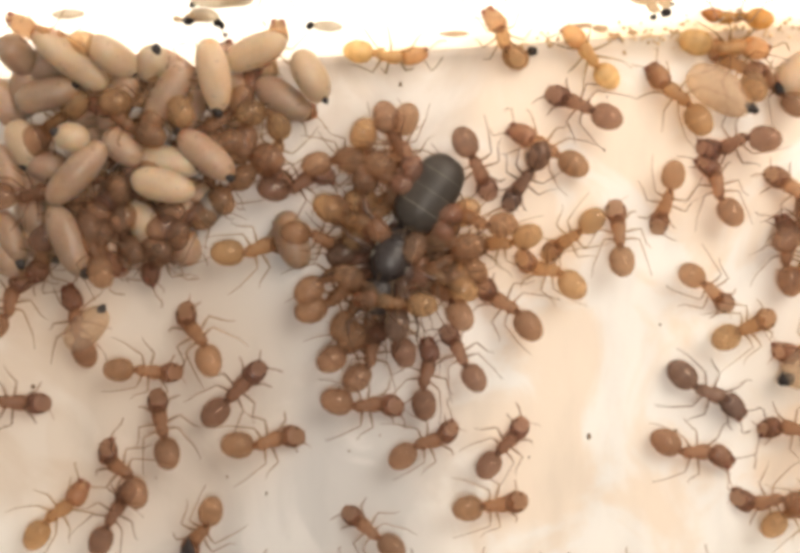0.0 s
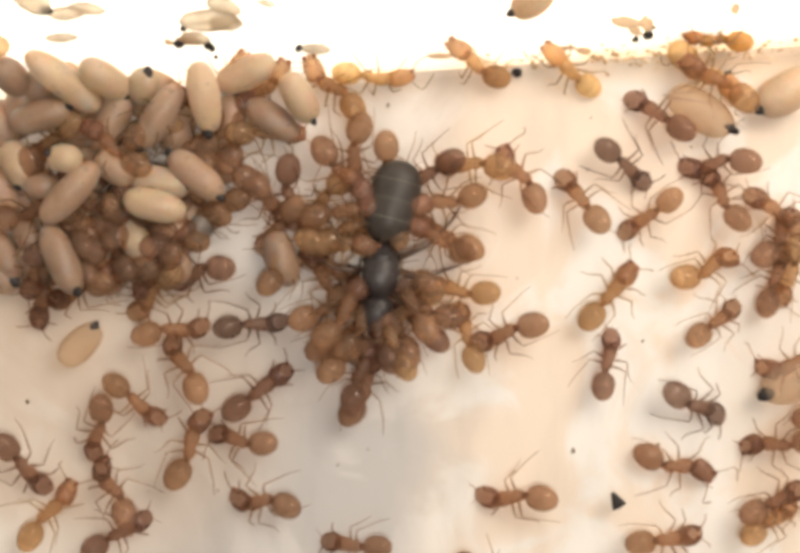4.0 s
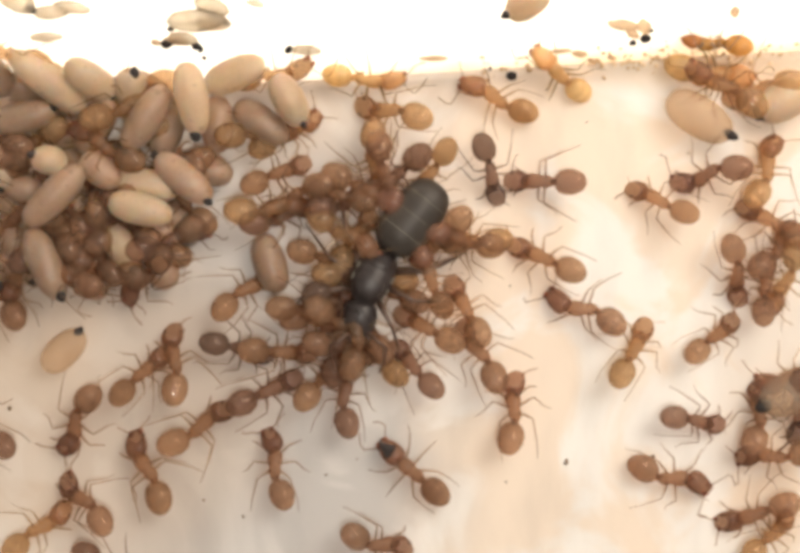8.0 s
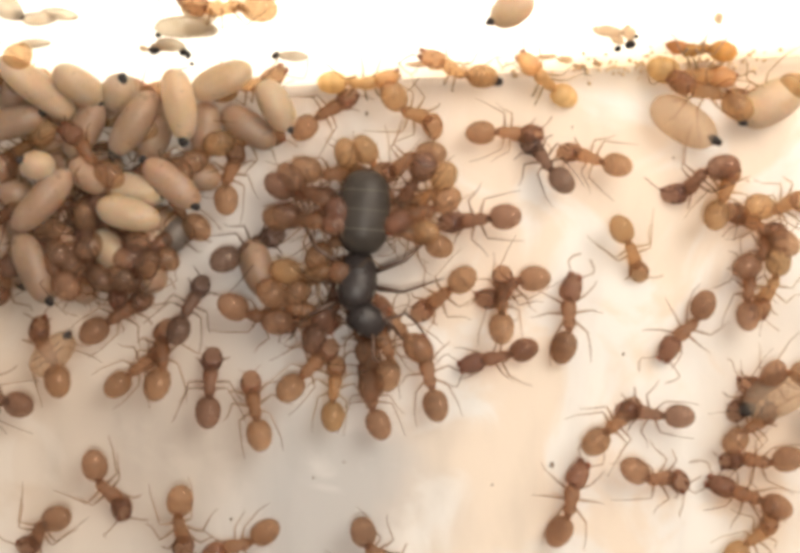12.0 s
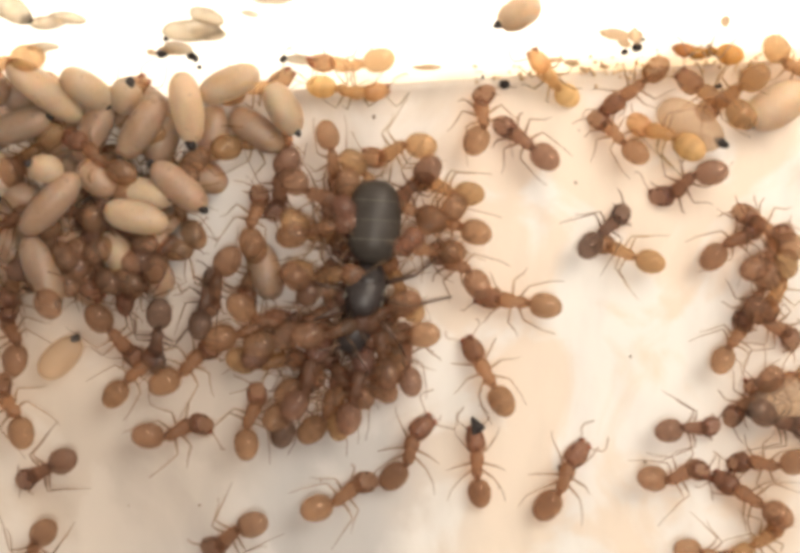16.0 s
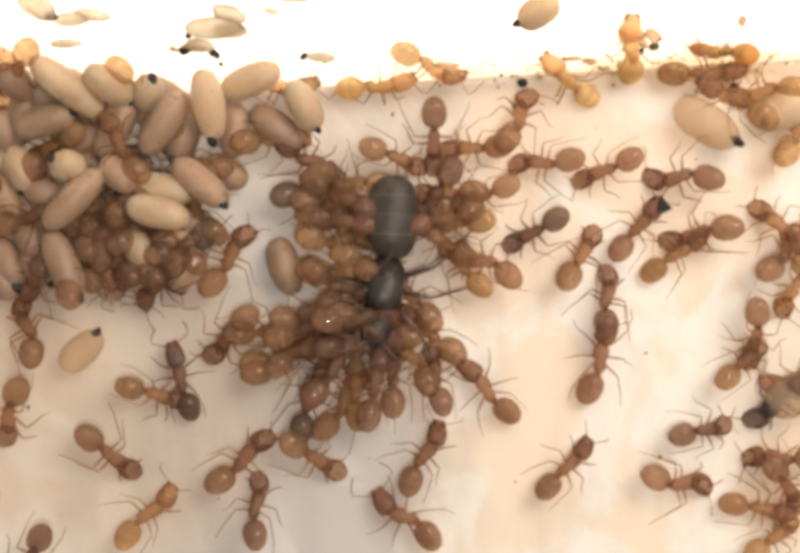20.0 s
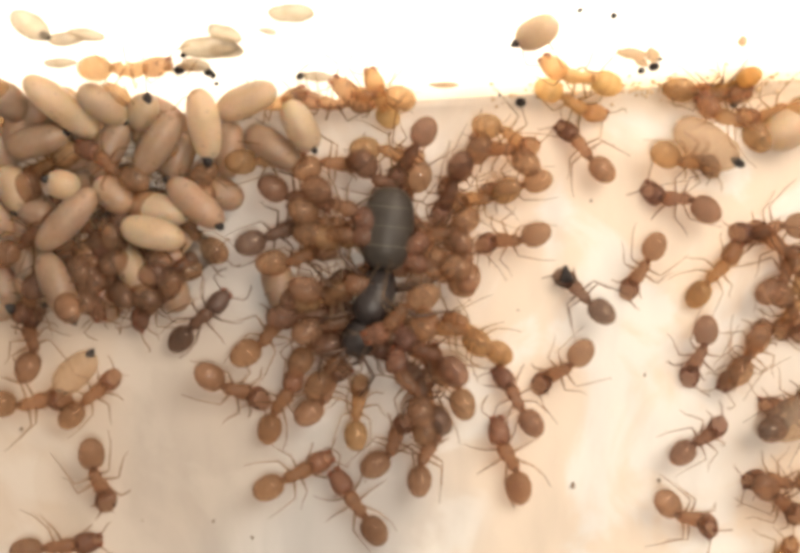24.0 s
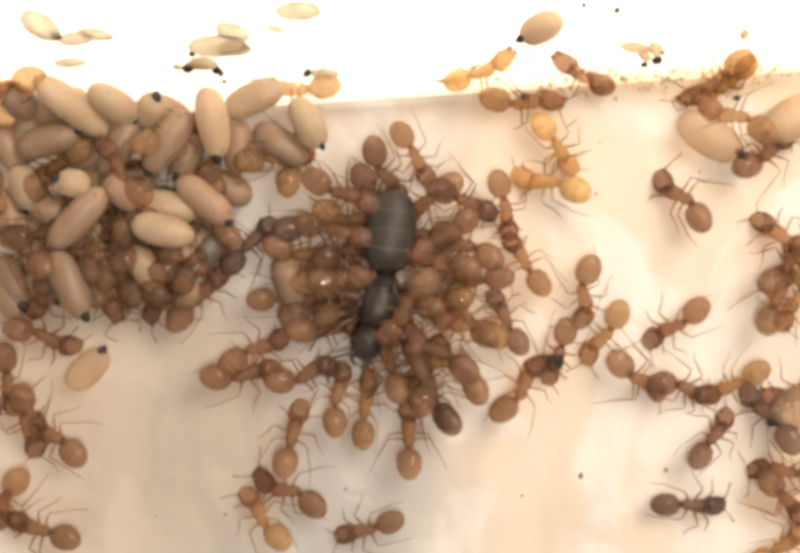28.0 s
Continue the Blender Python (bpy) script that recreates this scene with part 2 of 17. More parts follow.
def wall_material():
    """Milky translucent plastic that lets the window light through."""
    mat = bpy.data.materials.new("milky_plastic")
    mat.use_nodes = True
    nt = mat.node_tree
    bsdf, out = nt.nodes["Principled BSDF"], nt.nodes["Material Output"]
    noise_tex = nt.nodes.new("ShaderNodeTexNoise")
    noise_tex.inputs["Scale"].default_value, noise_tex.inputs["Detail"].default_value = 300, 4
    geo = nt.nodes.new("ShaderNodeNewGeometry")
    nt.links.new(geo.outputs["Position"], noise_tex.inputs["Vector"])
    tint = nt.nodes.new("ShaderNodeMix")
    tint.data_type = "RGBA"
    tint.inputs["A"].default_value, tint.inputs["B"].default_value = (0.93, 0.91, 0.88, 1), (0.9, 0.88, 0.84, 1)
    nt.links.new(noise_tex.outputs["Fac"], tint.inputs["Factor"])
    sep = nt.nodes.new("ShaderNodeSeparateXYZ")
    nt.links.new(geo.outputs["Position"], sep.inputs[0])
    height = nt.nodes.new("ShaderNodeMath")
    height.operation = "MULTIPLY_ADD"
    height.inputs[1].default_value = 1.6 * MM
    nt.links.new(noise_tex.outputs["Fac"], height.inputs[0])
    nt.links.new(sep.outputs["Z"], height.inputs[2])
    low = nt.nodes.new("ShaderNodeMapRange")
    low.interpolation_type = "SMOOTHSTEP"
    for key, value in (("From Min", 0.9 * MM), ("From Max", 2.3 * MM), ("To Min", 0.9), ("To Max", 0.0)):
        low.inputs[key].default_value = value
    nt.links.new(height.outputs[0], low.inputs["Value"])
    # cream painted at the foot fades the wall's glow into the floor
    foot_cream = nt.nodes.new("ShaderNodeMix")
    foot_cream.data_type = "RGBA"
    foot_cream.inputs["B"].default_value = (0.8, 0.68, 0.5, 1)
    along = nt.nodes.new("ShaderNodeMapRange")  # fainter beside the heap
    for key, value in (("From Min", -6 * MM), ("From Max", 8 * MM), ("To Min", 0.35), ("To Max", 1.0)):
        along.inputs[key].default_value = value
    nt.links.new(sep.outputs["X"], along.inputs["Value"])
    foot_fade = nt.nodes.new("ShaderNodeMath")
    foot_fade.operation = "MULTIPLY"
    nt.links.new(low.outputs["Result"], foot_fade.inputs[0])
    nt.links.new(along.outputs["Result"], foot_fade.inputs[1])
    nt.links.new(foot_fade.outputs[0], foot_cream.inputs["Factor"])
    nt.links.new(tint.outputs["Result"], foot_cream.inputs["A"])
    nt.links.new(foot_cream.outputs["Result"], bsdf.inputs["Base Color"])
    bsdf.inputs["Roughness"].default_value = 0.4
    glow = nt.nodes.new("ShaderNodeBsdfTranslucent")
    nt.links.new(foot_cream.outputs["Result"], glow.inputs["Color"])
    both = nt.nodes.new("ShaderNodeMixShader")
    both.inputs["Fac"].default_value = 0.4
    nt.links.new(bsdf.outputs["BSDF"], both.inputs[1])
    nt.links.new(glow.outputs["BSDF"], both.inputs[2])
    nt.links.new(both.outputs["Shader"], out.inputs["Surface"])
    return mat


FLOOR, WALL = floor_material(), wall_material()


def worker_tone(name, gaster, thorax, head, leg, sheer, tint):
    """Gaster, thorax, head and leg of one worker tone: glossy, half translucent chitin."""
    def two(c, k):
        return c, tuple(min(0.9, v * k) for v in c)
    dull = (0.9 * tint[0] + 0.1 * tint[1], tint[1] + 0.005, tint[2] + 0.02)
    return (material(name + "_gaster", *two(tuple(v * 1.4 for v in gaster), 1.8), scale=1000, rough=0.09, glow=0.3, gloss=0.65, sheer=sheer * 0.87, band=0.46, mottled=0.9, vary=0.2, tint=dull),
            material(name + "_thorax", *two(tuple(v * 1.2 for v in thorax), 1.75), scale=1300, rough=0.28, glow=0.3, sheer=sheer * 0.95, mottled=0.9, vary=0.15, tint=tint),
            material(name + "_head", *two(tuple(v * 1.6 for v in head), 1.8), scale=1200, rough=0.2, glow=0.3, sheer=sheer * 0.8, mottled=0.9, vary=0.22, tint=tint),
            material(name + "_leg", *two(tuple(v * 1.2 for v in leg), 1.3), rough=0.35, glow=0.25, sheer=min(0.84, sheer + 0.13), tint=tuple(0.45 * v + 0.485 for v in tint)))


TONES = {
    # yellower copy: paints the backlight on ants beside the wall
    "y": worker_tone("honey", (0.36, 0.25, 0.125), (0.37, 0.24, 0.125), (0.28, 0.165, 0.088), (0.34, 0.25, 0.15), 0.56, (1.0, 0.86, 0.62)),
    "g": worker_tone("golden", (0.22, 0.142, 0.079), (0.26, 0.165, 0.097), (0.165, 0.09, 0.056), (0.3, 0.225, 0.155), 0.7, (0.95, 0.785, 0.59)),
    "a": worker_tone("amber", (0.175, 0.108, 0.066), (0.22, 0.135, 0.084), (0.132, 0.072, 0.05), (0.265, 0.195, 0.138), 0.7, (0.93, 0.757, 0.605)),
    "b": worker_tone("tan", (0.148, 0.09, 0.058), (0.185, 0.112, 0.073), (0.11, 0.06, 0.044), (0.24, 0.176, 0.126), 0.69, (0.905, 0.73, 0.595)),
    "c": worker_tone("brown", (0.118, 0.07, 0.049), (0.155, 0.093, 0.064), (0.105, 0.06, 0.048), (0.2, 0.148, 0.112), 0.67, (0.87, 0.7, 0.595)),
    "d": worker_tone("dusky", (0.096, 0.064, 0.048), (0.125, 0.08, 0.06), (0.085, 0.06, 0.052), (0.16, 0.12, 0.096), 0.6, (0.84, 0.695, 0.61)),
}
EYE = material("eye_black", (0.015, 0.01, 0.008), (0.03, 0.02, 0.015), rough=0.2)
JAW = material("jaw_brown", (0.17, 0.05, 0.025), (0.25, 0.085, 0.045), rough=0.3)
ORANGE = material("orange_head", (0.36, 0.15, 0.05), (0.5, 0.24, 0.09), scale=1200, rough=0.25, glow=0.3, sheer=0.2, mottled=0.8, tint=(0.95, 0.6, 0.3))
SHANK = material("brown_shank", (0.13, 0.07, 0.035), (0.22, 0.13, 0.07), rough=0.4)
HONEY = material("honey_body", (0.42, 0.2, 0.06), (0.66, 0.4, 0.15), scale=1200, rough=0.2, glow=0.35, sheer=0.3, mottled=0.9, band=0.5, tint=(0.98, 0.76, 0.42))
QUEEN_GASTER = material("queen_gaster", (0.029, 0.024, 0.021), (0.06, 0.05, 0.042), scale=420, rough=0.46, mottled=0.9, vary=0.0, gloss=0.32, sheer=0.1, tint=(0.82, 0.72, 0.62))
QUEEN_BAND = material("queen_band", (0.1, 0.09, 0.075), (0.16, 0.145, 0.12), scale=700, rough=0.7, vary=0.0, gloss=0.1)
QUEEN_BODY = material("queen_body", (0.018, 0.014, 0.014), (0.042, 0.034, 0.033), scale=500, rough=0.4, vary=0.0, gloss=0.34)
QUEEN_LEG = material("queen_leg", (0.05, 0.028, 0.02), (0.1, 0.06, 0.042), rough=0.4, vary=0.0)
# base darkened so the lower heap looks shaded
COCOON_DIM = material("cocoon_silk", (0.372, 0.251, 0.174), (0.535, 0.388, 0.282), scale=420, rough=0.36, bump=0.4, mottled=0.8, vary=0.17, glow=0.4, deep=0.9, specks=0.22)
# lighter copy: paints the backlit top row, also used for truly pale cocoons
COCOON_LIT_PALE = material("pale_cocoon_silk", (0.545, 0.412, 0.283), (0.695, 0.564, 0.41), scale=420, rough=0.36, bump=0.4, mottled=0.8, vary=0.12, glow=0.4, deep=0.9, specks=0.18)
COCOON_THIN = material("thin_cocoon_silk", (0.66, 0.5, 0.36), (0.8, 0.66, 0.52), scale=420, rough=0.5, bump=0.3, mottled=0.8, vary=0.1, glow=0.3, sheer=0.68, tint=(0.98, 0.9, 0.8))
COCOON_DARK = material("grey_cocoon_silk", (0.09, 0.075, 0.065), (0.2, 0.16, 0.13), scale=700, rough=0.5, bump=0.3)
TIP = material("black_tip", (0.018, 0.015, 0.015), (0.05, 0.042, 0.04), scale=1500, rough=0.6, gloss=0.15)
SHELL = material("papery_shell", (0.6, 0.52, 0.42), (0.8, 0.73, 0.62), scale=1500, rough=0.4, bump=0.5, mottled=0.9, glow=0.4, sheer=0.5, tint=(0.93, 0.88, 0.8))
HUSK = material("tan_husk", (0.46, 0.33, 0.22), (0.66, 0.52, 0.38), scale=1500, rough=0.5, bump=0.5, mottled=0.9, glow=0.4, sheer=0.5, tint=(0.97, 0.87, 0.74))
EDGE = material("browned_edge", (0.3, 0.22, 0.15), (0.48, 0.38, 0.28), scale=2000, rough=0.6, glow=0.3, sheer=0.25, tint=(0.95, 0.85, 0.7))
GRIT = material("sandy_grit", (0.3, 0.19, 0.1), (0.6, 0.45, 0.28), scale=1500, rough=0.7, vary=0.4)
CRUMB = material("crumb", (0.1, 0.06, 0.04), (0.4, 0.3, 0.2), scale=1500, rough=0.7)


# ---- shapes ----
def mesh_of(name, verts, faces, mat, smooth=True):
    data = bpy.data.meshes.new(name)
    data.from_pydata([(x * MM, y * MM, z * MM) for x, y, z in verts], [], faces)
    data.materials.append(mat)
    if smooth:
        data.polygons.foreach_set("use_smooth", [True] * len(data.polygons))
    data.update()
    return data


def part(name, shape, mat, parent, label="", at_m=None):
    """Links a (vertices, faces) shape as one mesh object under a thing or part."""
    ob = new(name, mesh_of(name, *shape, mat))
    ob.parent = parent
    if at_m is not None:
        ob.matrix_basis = at_m
    if label:
        ob["label"] = label
    return ob


def spun(rings, centre=(0, 0, 0), around=14):
    """A closed body along +Y: rings of (y, half width, half height, rise)."""
    verts, faces = [], []
    cx, cy, cz = centre
    for y, w, h, rise in rings:
        for i in range(around):
            a = 2 * math.pi * i / around
            verts.append((cx + w * math.cos(a), cy + y, cz + rise + h * math.sin(a)))
    for r in range(len(rings) - 1):
        for i in range(around):
            j = (i + 1) % around
            faces.append((r * around + i, r * around + j, (r + 1) * around + j, (r + 1) * around + i))
    faces.append(tuple(range(around))), faces.append(tuple(reversed(range((len(rings) - 1) * around, len(rings) * around))))
    return verts, faces


def egg(length, width, height, n=11, blunt=2.0, taper=0.0, steps=(), step=0.04):
    """Rings of an egg along Y; steps: places (0 to 1) where a plate's edge stands proud."""
    rings = []
    for i in range(n):
        u = -1 + 2 * i / (n - 1)
        u = math.sin(u * math.pi / 2)
        f = max(0.03, (1 - abs(u) ** blunt) ** (1 / blunt)) if abs(u) < 1 else 0.03
        f *= 1 + taper * u
        for s in steps:
            f *= 1 - step * max(0.0, 1 - abs((u + 1) / 2 - s) / 0.05)
        rings.append((u * length / 2, f * width / 2, f * height / 2, 0))
    return rings


def joined(*shapes):
    verts, faces = [], []
    for v, f in shapes:
        k = len(verts)
        verts += v
        faces += [tuple(i + k for i in q) for q in f]
    return verts, faces


def tube(points, radii, around=7):
    """A jointed limb through points, with a radius at each."""
    verts, faces = [], []
    pts = [Vector(p) for p in points]
    for i, p in enumerate(pts):
        d = ((pts[min(i + 1, len(pts) - 1)] - pts[max(i - 1, 0)])).normalized()
        side = d.cross(Vector((0.1, 0.2, 1))).normalized()
        up = side.cross(d)
        for k in range(around):
            a = 2 * math.pi * k / around
            verts.append(tuple(p + (side * math.cos(a) + up * math.sin(a)) * radii[i]))
    for r in range(len(pts) - 1):
        for k in range(around):
            j = (k + 1) % around
            faces.append((r * around + k, r * around + j, (r + 1) * around + j, (r + 1) * around + k))
    faces.append(tuple(reversed(range(around)))), faces.append(tuple(range((len(pts) - 1) * around, len(pts) * around)))
    return verts, faces


def turned(shape, m):
    verts, faces = shape
    return [tuple(m @ Vector(v)) for v in verts], faces


def lump(size, seed, squash=1.0, n=7):
    """A small uneven crumb."""
    rnd = random.Random(seed)
    verts, faces = spun(egg(size, size * rnd.uniform(0.6, 1.0), size * squash, n), around=9)
    return [(x * rnd.uniform(0.75, 1.2), y * rnd.uniform(0.85, 1.15), z * rnd.uniform(0.8, 1.2)) for x, y, z in verts], faces


# ---- plan ----
def rise(x, y):
    """Height of the nest's floor and back wall over the plan, and its slope there."""
    d = y - (8.37 + 0.06 * x)
    q = math.sqrt(d * d + 0.5)
    return 0.8 * (d + q), 0.8 * (1 + d / q)


def at(x, y, heading, lift=0.0, pitch=0.0):
    """Pose of a thing that stands on the surface and faces heading (0 is towards the back wall)."""
    z, slope = rise(x, y)
    lean = math.degrees(math.atan(slope))
    drop = 1.1 * math.sin(radians(pitch)) * 0.5
    return pose(x * MM, y * MM, (z + lift + drop) * MM, lean) @ pose(0, 0, 0, 0, 0, heading) @ pose(0, 0, 0, -pitch)


def tipped(x, y, heading, roll):
    """Pose of an ant that lies on its side on the wall, its back towards the floor."""
    return at(x, y, heading, 0.3 * abs(roll) / 90) @ pose(-0.35 * MM * roll / 90, 0, 0, 0, roll, 0)


def nod(turn):
    """The queen's head turned on her neck."""
    return pose(0, 1.15 * MM, 1.0 * MM, 0, 0, turn)


def swing(turn):
    """The queen's gaster turned at her waist: positive when it stands to her left."""
    return pose(0, -1.2 * MM, 1.0 * MM, 0, 0, turn)


def beside(rows, turns, x, y, heading, lift, seed):
    """Rows of a worker that leans on the queen's gaster with its head and goes where she goes."""
    rnd, out, shift = random.Random(seed), [], (0, 0, 0)
    for n, ((t, m), (_, turn)) in enumerate(zip(rows, turns)):
        if n % 5 == seed % 5:
            shift = (rnd.uniform(-0.22, 0.22), rnd.uniform(-0.45, 0.45), rnd.uniform(-16, 16))
        out.append((t, m @ turn @ pose((x + shift[0]) * MM, (y + shift[1]) * MM, (lift - 1.0) * MM, 0, 0, heading + shift[2]) @ pose(0, 0, 0, 14)))
    return out


def sheet(xs, ys, height, thick):
    """A slab under a height field."""
    verts, faces = [], []
    nx, ny = len(xs), len(ys)
    for off in (0, -thick):
        for y in ys:
            for x in xs:
                px, py, pz = height(x, y)
                verts.append((px, py, pz + off))
    k = nx * ny
    for j in range(ny - 1):
        for i in range(nx - 1):
            a = j * nx + i
            faces.append((a, a + 1, a + nx + 1, a + nx))
            faces.append((k + a, k + a + nx, k + a + nx + 1, k + a + 1))
    edge = [i for i in range(nx)] + [j * nx + nx - 1 for j in range(1, ny)] + [(ny - 1) * nx + i for i in range(nx - 2, -1, -1)] + [j * nx for j in range(ny - 2, 0, -1)]
    for a, b in zip(edge, edge[1:] + edge[:1]):
        faces.append((b, a, k + a, k + b))
    return verts, faces


def on_floor(x, y):
    yy = y if y < 0 else y * (8.5 + 0.06 * x) / 10.0
    n = noise.noise(Vector((x * 0.35, yy * 0.35, 0))) * 0.04 + noise.noise(Vector((x * 1.7, yy * 1.7, 3))) * 0.008
    return x, yy, rise(x, yy)[0] + n - 0.03


def on_wall(x, y):
    yy = 8.5 + 0.06 * x + y
    n = noise.noise(Vector((x * 0.35, yy * 0.35, 0))) * 0.04 + noise.noise(Vector((x * 1.7, yy * 1.7, 3))) * 0.008
    return x, yy, rise(x, yy)[0] + n - 0.03


span = [-27 + 54 * i / 108 for i in range(109)]
floor = part("floor", sheet(span, [-22 + 32 * i / 80 for i in range(81)], on_floor, 1.5), FLOOR, None)
tagged(floor, "white plaster nest floor stained cream on one side, painted dimmer on the other", "floor", kind="structure")
wall = part("wall_north", sheet(span, [4.2 * i / 20 for i in range(21)], on_wall, 0.9), WALL, None)
tagged(wall, "sloping milky white plastic back wall of the nest", "wall", kind="structure")


def block(x0, x1, y0, y1, z0, z1):
    """A box between two corners."""
    return ([(x, y, z) for z in (z0, z1) for y in (y0, y1) for x in (x0, x1)],
            [(0, 2, 3, 1), (4, 5, 7, 6), (0, 1, 5, 4), (2, 6, 7, 3), (0, 4, 6, 2), (1, 3, 7, 5)])


for name, box in (("wall_west", (-29, -27.01, -24, 14, -1.5, 7)), ("wall_east", (27.01, 29, -24, 14, -1.5, 7)), ("wall_south", (-27, 27, -24, -22.01, -1.5, 7))):
    side = new(name, mesh_of(name, *block(*box), WALL, smooth=False))
    tagged(side, "plain milky white plastic side wall of the nest", "wall", kind="structure")


# ---- workers ----
def leg_points(side, root, knee, foot, toe):
    return [(side * x, y, z) for x, y, z in (root, ((root[0] + knee[0]) / 2, (root[1] + knee[1]) / 2, (root[2] + knee[2]) / 2 + 0.06), knee, ((knee[0] + foot[0]) / 2, (knee[1] + foot[1]) / 2, (knee[2] + foot[2]) / 2), foot, toe)]


LEGS = (  # root, knee, heel and toe of the fore, middle and hind leg
    ((0.2, 0.62, 0.55), (0.62, 1.0, 0.9), (0.98, 1.42, 0.18), (1.08, 1.7, 0.03)),
    ((0.22, 0.2, 0.52), (0.86, 0.12, 1.0), (1.25, -0.1, 0.2), (1.52, -0.22, 0.03)),
    ((0.2, -0.1, 0.5), (0.8, -0.5, 1.05), (1.12, -1.2, 0.2), (1.22, -1.72, 0.03)),
)


HEAD_RINGS = [(-0.56, 0.12, 0.1, 0), (-0.55, 0.3, 0.22, 0), (-0.49, 0.43, 0.3, 0), (-0.36, 0.505, 0.36, 0.01), (-0.16, 0.53, 0.38, 0.02), (0.06, 0.515, 0.37, 0.02),
              (0.26, 0.455, 0.32, 0.01), (0.42, 0.37, 0.26, 0), (0.53, 0.28, 0.2, -0.02), (0.59, 0.16, 0.12, -0.03), (0.61, 0.04, 0.03, -0.03)]


def worker(tone, bend, tuck, size, reach):
    """One ant along +Y. bend: degrees by which head and gaster turn aside; tuck: how far the gaster hangs; reach: spread of the antennae."""
    def piece(name, shape, mat, parent, label="", at_m=None):
        verts = [(x * size, y * size, z * size) for x, y, z in shape[0]]
        place = None
        if at_m is not None:
            place = at_m.copy()
            place.translation *= size
        return part(name, (verts, shape[1]), mat, parent, label, place)

    gas, tho, hea, lim = TONES[tone]
    ant = new("worker_ant")
    piece("thorax", spun([(-0.5, 0.1, 0.1, 0.6), (-0.44, 0.2, 0.2, 0.63), (-0.3, 0.26, 0.26, 0.69), (-0.12, 0.27, 0.26, 0.75), (0.0, 0.245, 0.235, 0.77),
                         (0.12, 0.28, 0.26, 0.79), (0.3, 0.33, 0.3, 0.79), (0.48, 0.34, 0.31, 0.78), (0.64, 0.29, 0.27, 0.77), (0.76, 0.19, 0.19, 0.75), (0.92, 0.14, 0.14, 0.74)], around=14), tho, ant)
    waist = Matrix.Translation((0, -0.42 * MM, 0.6 * MM)) @ pose(0, 0, 0, tuck, 0, bend * 0.9)
    neck = Matrix.Translation((0, 0.82 * MM, 0.74 * MM)) @ pose(0, 0, 0, -14, 0, bend)
    gaster = piece("gaster", spun(egg(1.4, 1.1, 1.02, 21, 2.1, 0.08, (0.3, 0.52, 0.72), 0.035), (0, -0.84, 0.06), 18), gas, ant, at_m=waist)
    piece("petiole", spun(egg(0.26, 0.34, 0.44, 7), (0, -0.1, 0.06), 9), tho, gaster)
    head = piece("head", spun([(y, 0.87 * w, 0.95 * h, z) for y, w, h, z in HEAD_RINGS], (0, 0.48, 0.0), 16), hea, ant, at_m=neck)
    for s in (-1, 1):
        piece("eye", spun(egg(0.15, 0.1, 0.13, 6), (s * 0.335, 0.52, 0.15), 8), EYE, head, "tiny black compound eye")
        piece("mandible", tube([(s * 0.2, 0.9, -0.04), (s * 0.24, 1.06, -0.05), (s * 0.06, 1.17, -0.05)], [0.12, 0.09, 0.025], 6), JAW, head, "reddish brown biting jaw")
        piece("antenna", tube([(s * 0.17, 0.86, 0.12), (s * 0.5 * reach, 1.14, 0.3), (s * 0.72 * reach, 1.3, 0.28), (s * 0.7 * reach, 1.6, 0.1), (s * (0.72 * reach - 0.2), 1.9, -0.12), (s * (0.7 * reach - 0.28), 2.04, -0.2)],
                            [0.034, 0.03, 0.032, 0.03, 0.038, 0.022], 6), lim, head)
        for i, (root, knee, heel, toe) in enumerate(LEGS):
            limb = tube([tuple(Vector(p) - Vector((s * root[0], root[1], root[2]))) for p in leg_points(s, root, knee, heel, toe)], [0.066, 0.06, 0.039, 0.036, 0.024, 0.016], 6)
            ob = piece("leg", limb, lim, ant, at_m=pose(s * root[0] * MM, root[1] * MM, root[2] * MM))
            ob["stance"] = (i + (s > 0)) % 2
    return ant


def gait(ant):
    """Swings the legs in two threes as far as the ant walks."""
    bag = ant.animation_data.action.layers[0].strips[0].channelbag(ant.animation_data.action_slot)
    fx, fy = bag.fcurves.find("location", index=0), bag.fcurves.find("location", index=1)
    times, way, last = [0.0], [0.0], None
    for n in range(1, 29 * 4):
        t = min(n * 0.25, 28.0)
        step = math.hypot(fx.evaluate(frame(t)) - fx.evaluate(frame(times[-1])), fy.evaluate(frame(t)) - fy.evaluate(frame(times[-1]))) / MM
        if t <= times[-1]:
            break
        times.append(t), way.append(way[-1] + min(step, 1.1))
    for leg in [o for o in ant.children if o.name.startswith("leg")]:
        rest = leg.matrix_basis.copy()
        rows = []
        for i, t in enumerate(times):
            if 0 < i < len(times) - 1 and way[i + 1] - way[i - 1] < 0.06:
                continue
            ph = way[i] * 2.4 + leg["stance"] * math.pi
            rows.append((t, rest @ pose(0, 0, 0, 0, 5 * math.cos(ph), 17 * math.sin(ph))))
        walk(leg, rows)
    feel = random.Random(round(way[-1] * 1000) + len(ant.name) + int(fx.evaluate(frame(5.0)) * 1e6))
    for feeler in [o for o in ant.children_recursive if o.name.startswith("antenna")]:
        base = Vector(feeler.data.vertices[0].co)
        rows = [(i * 28.0 / 34, Matrix.Translation(base) @ pose(0, 0, 0, feel.uniform(-9, 9), 0, feel.uniform(-17, 17)) @ Matrix.Translation(-base)) for i in range(35)]
        walk(feeler, rows)


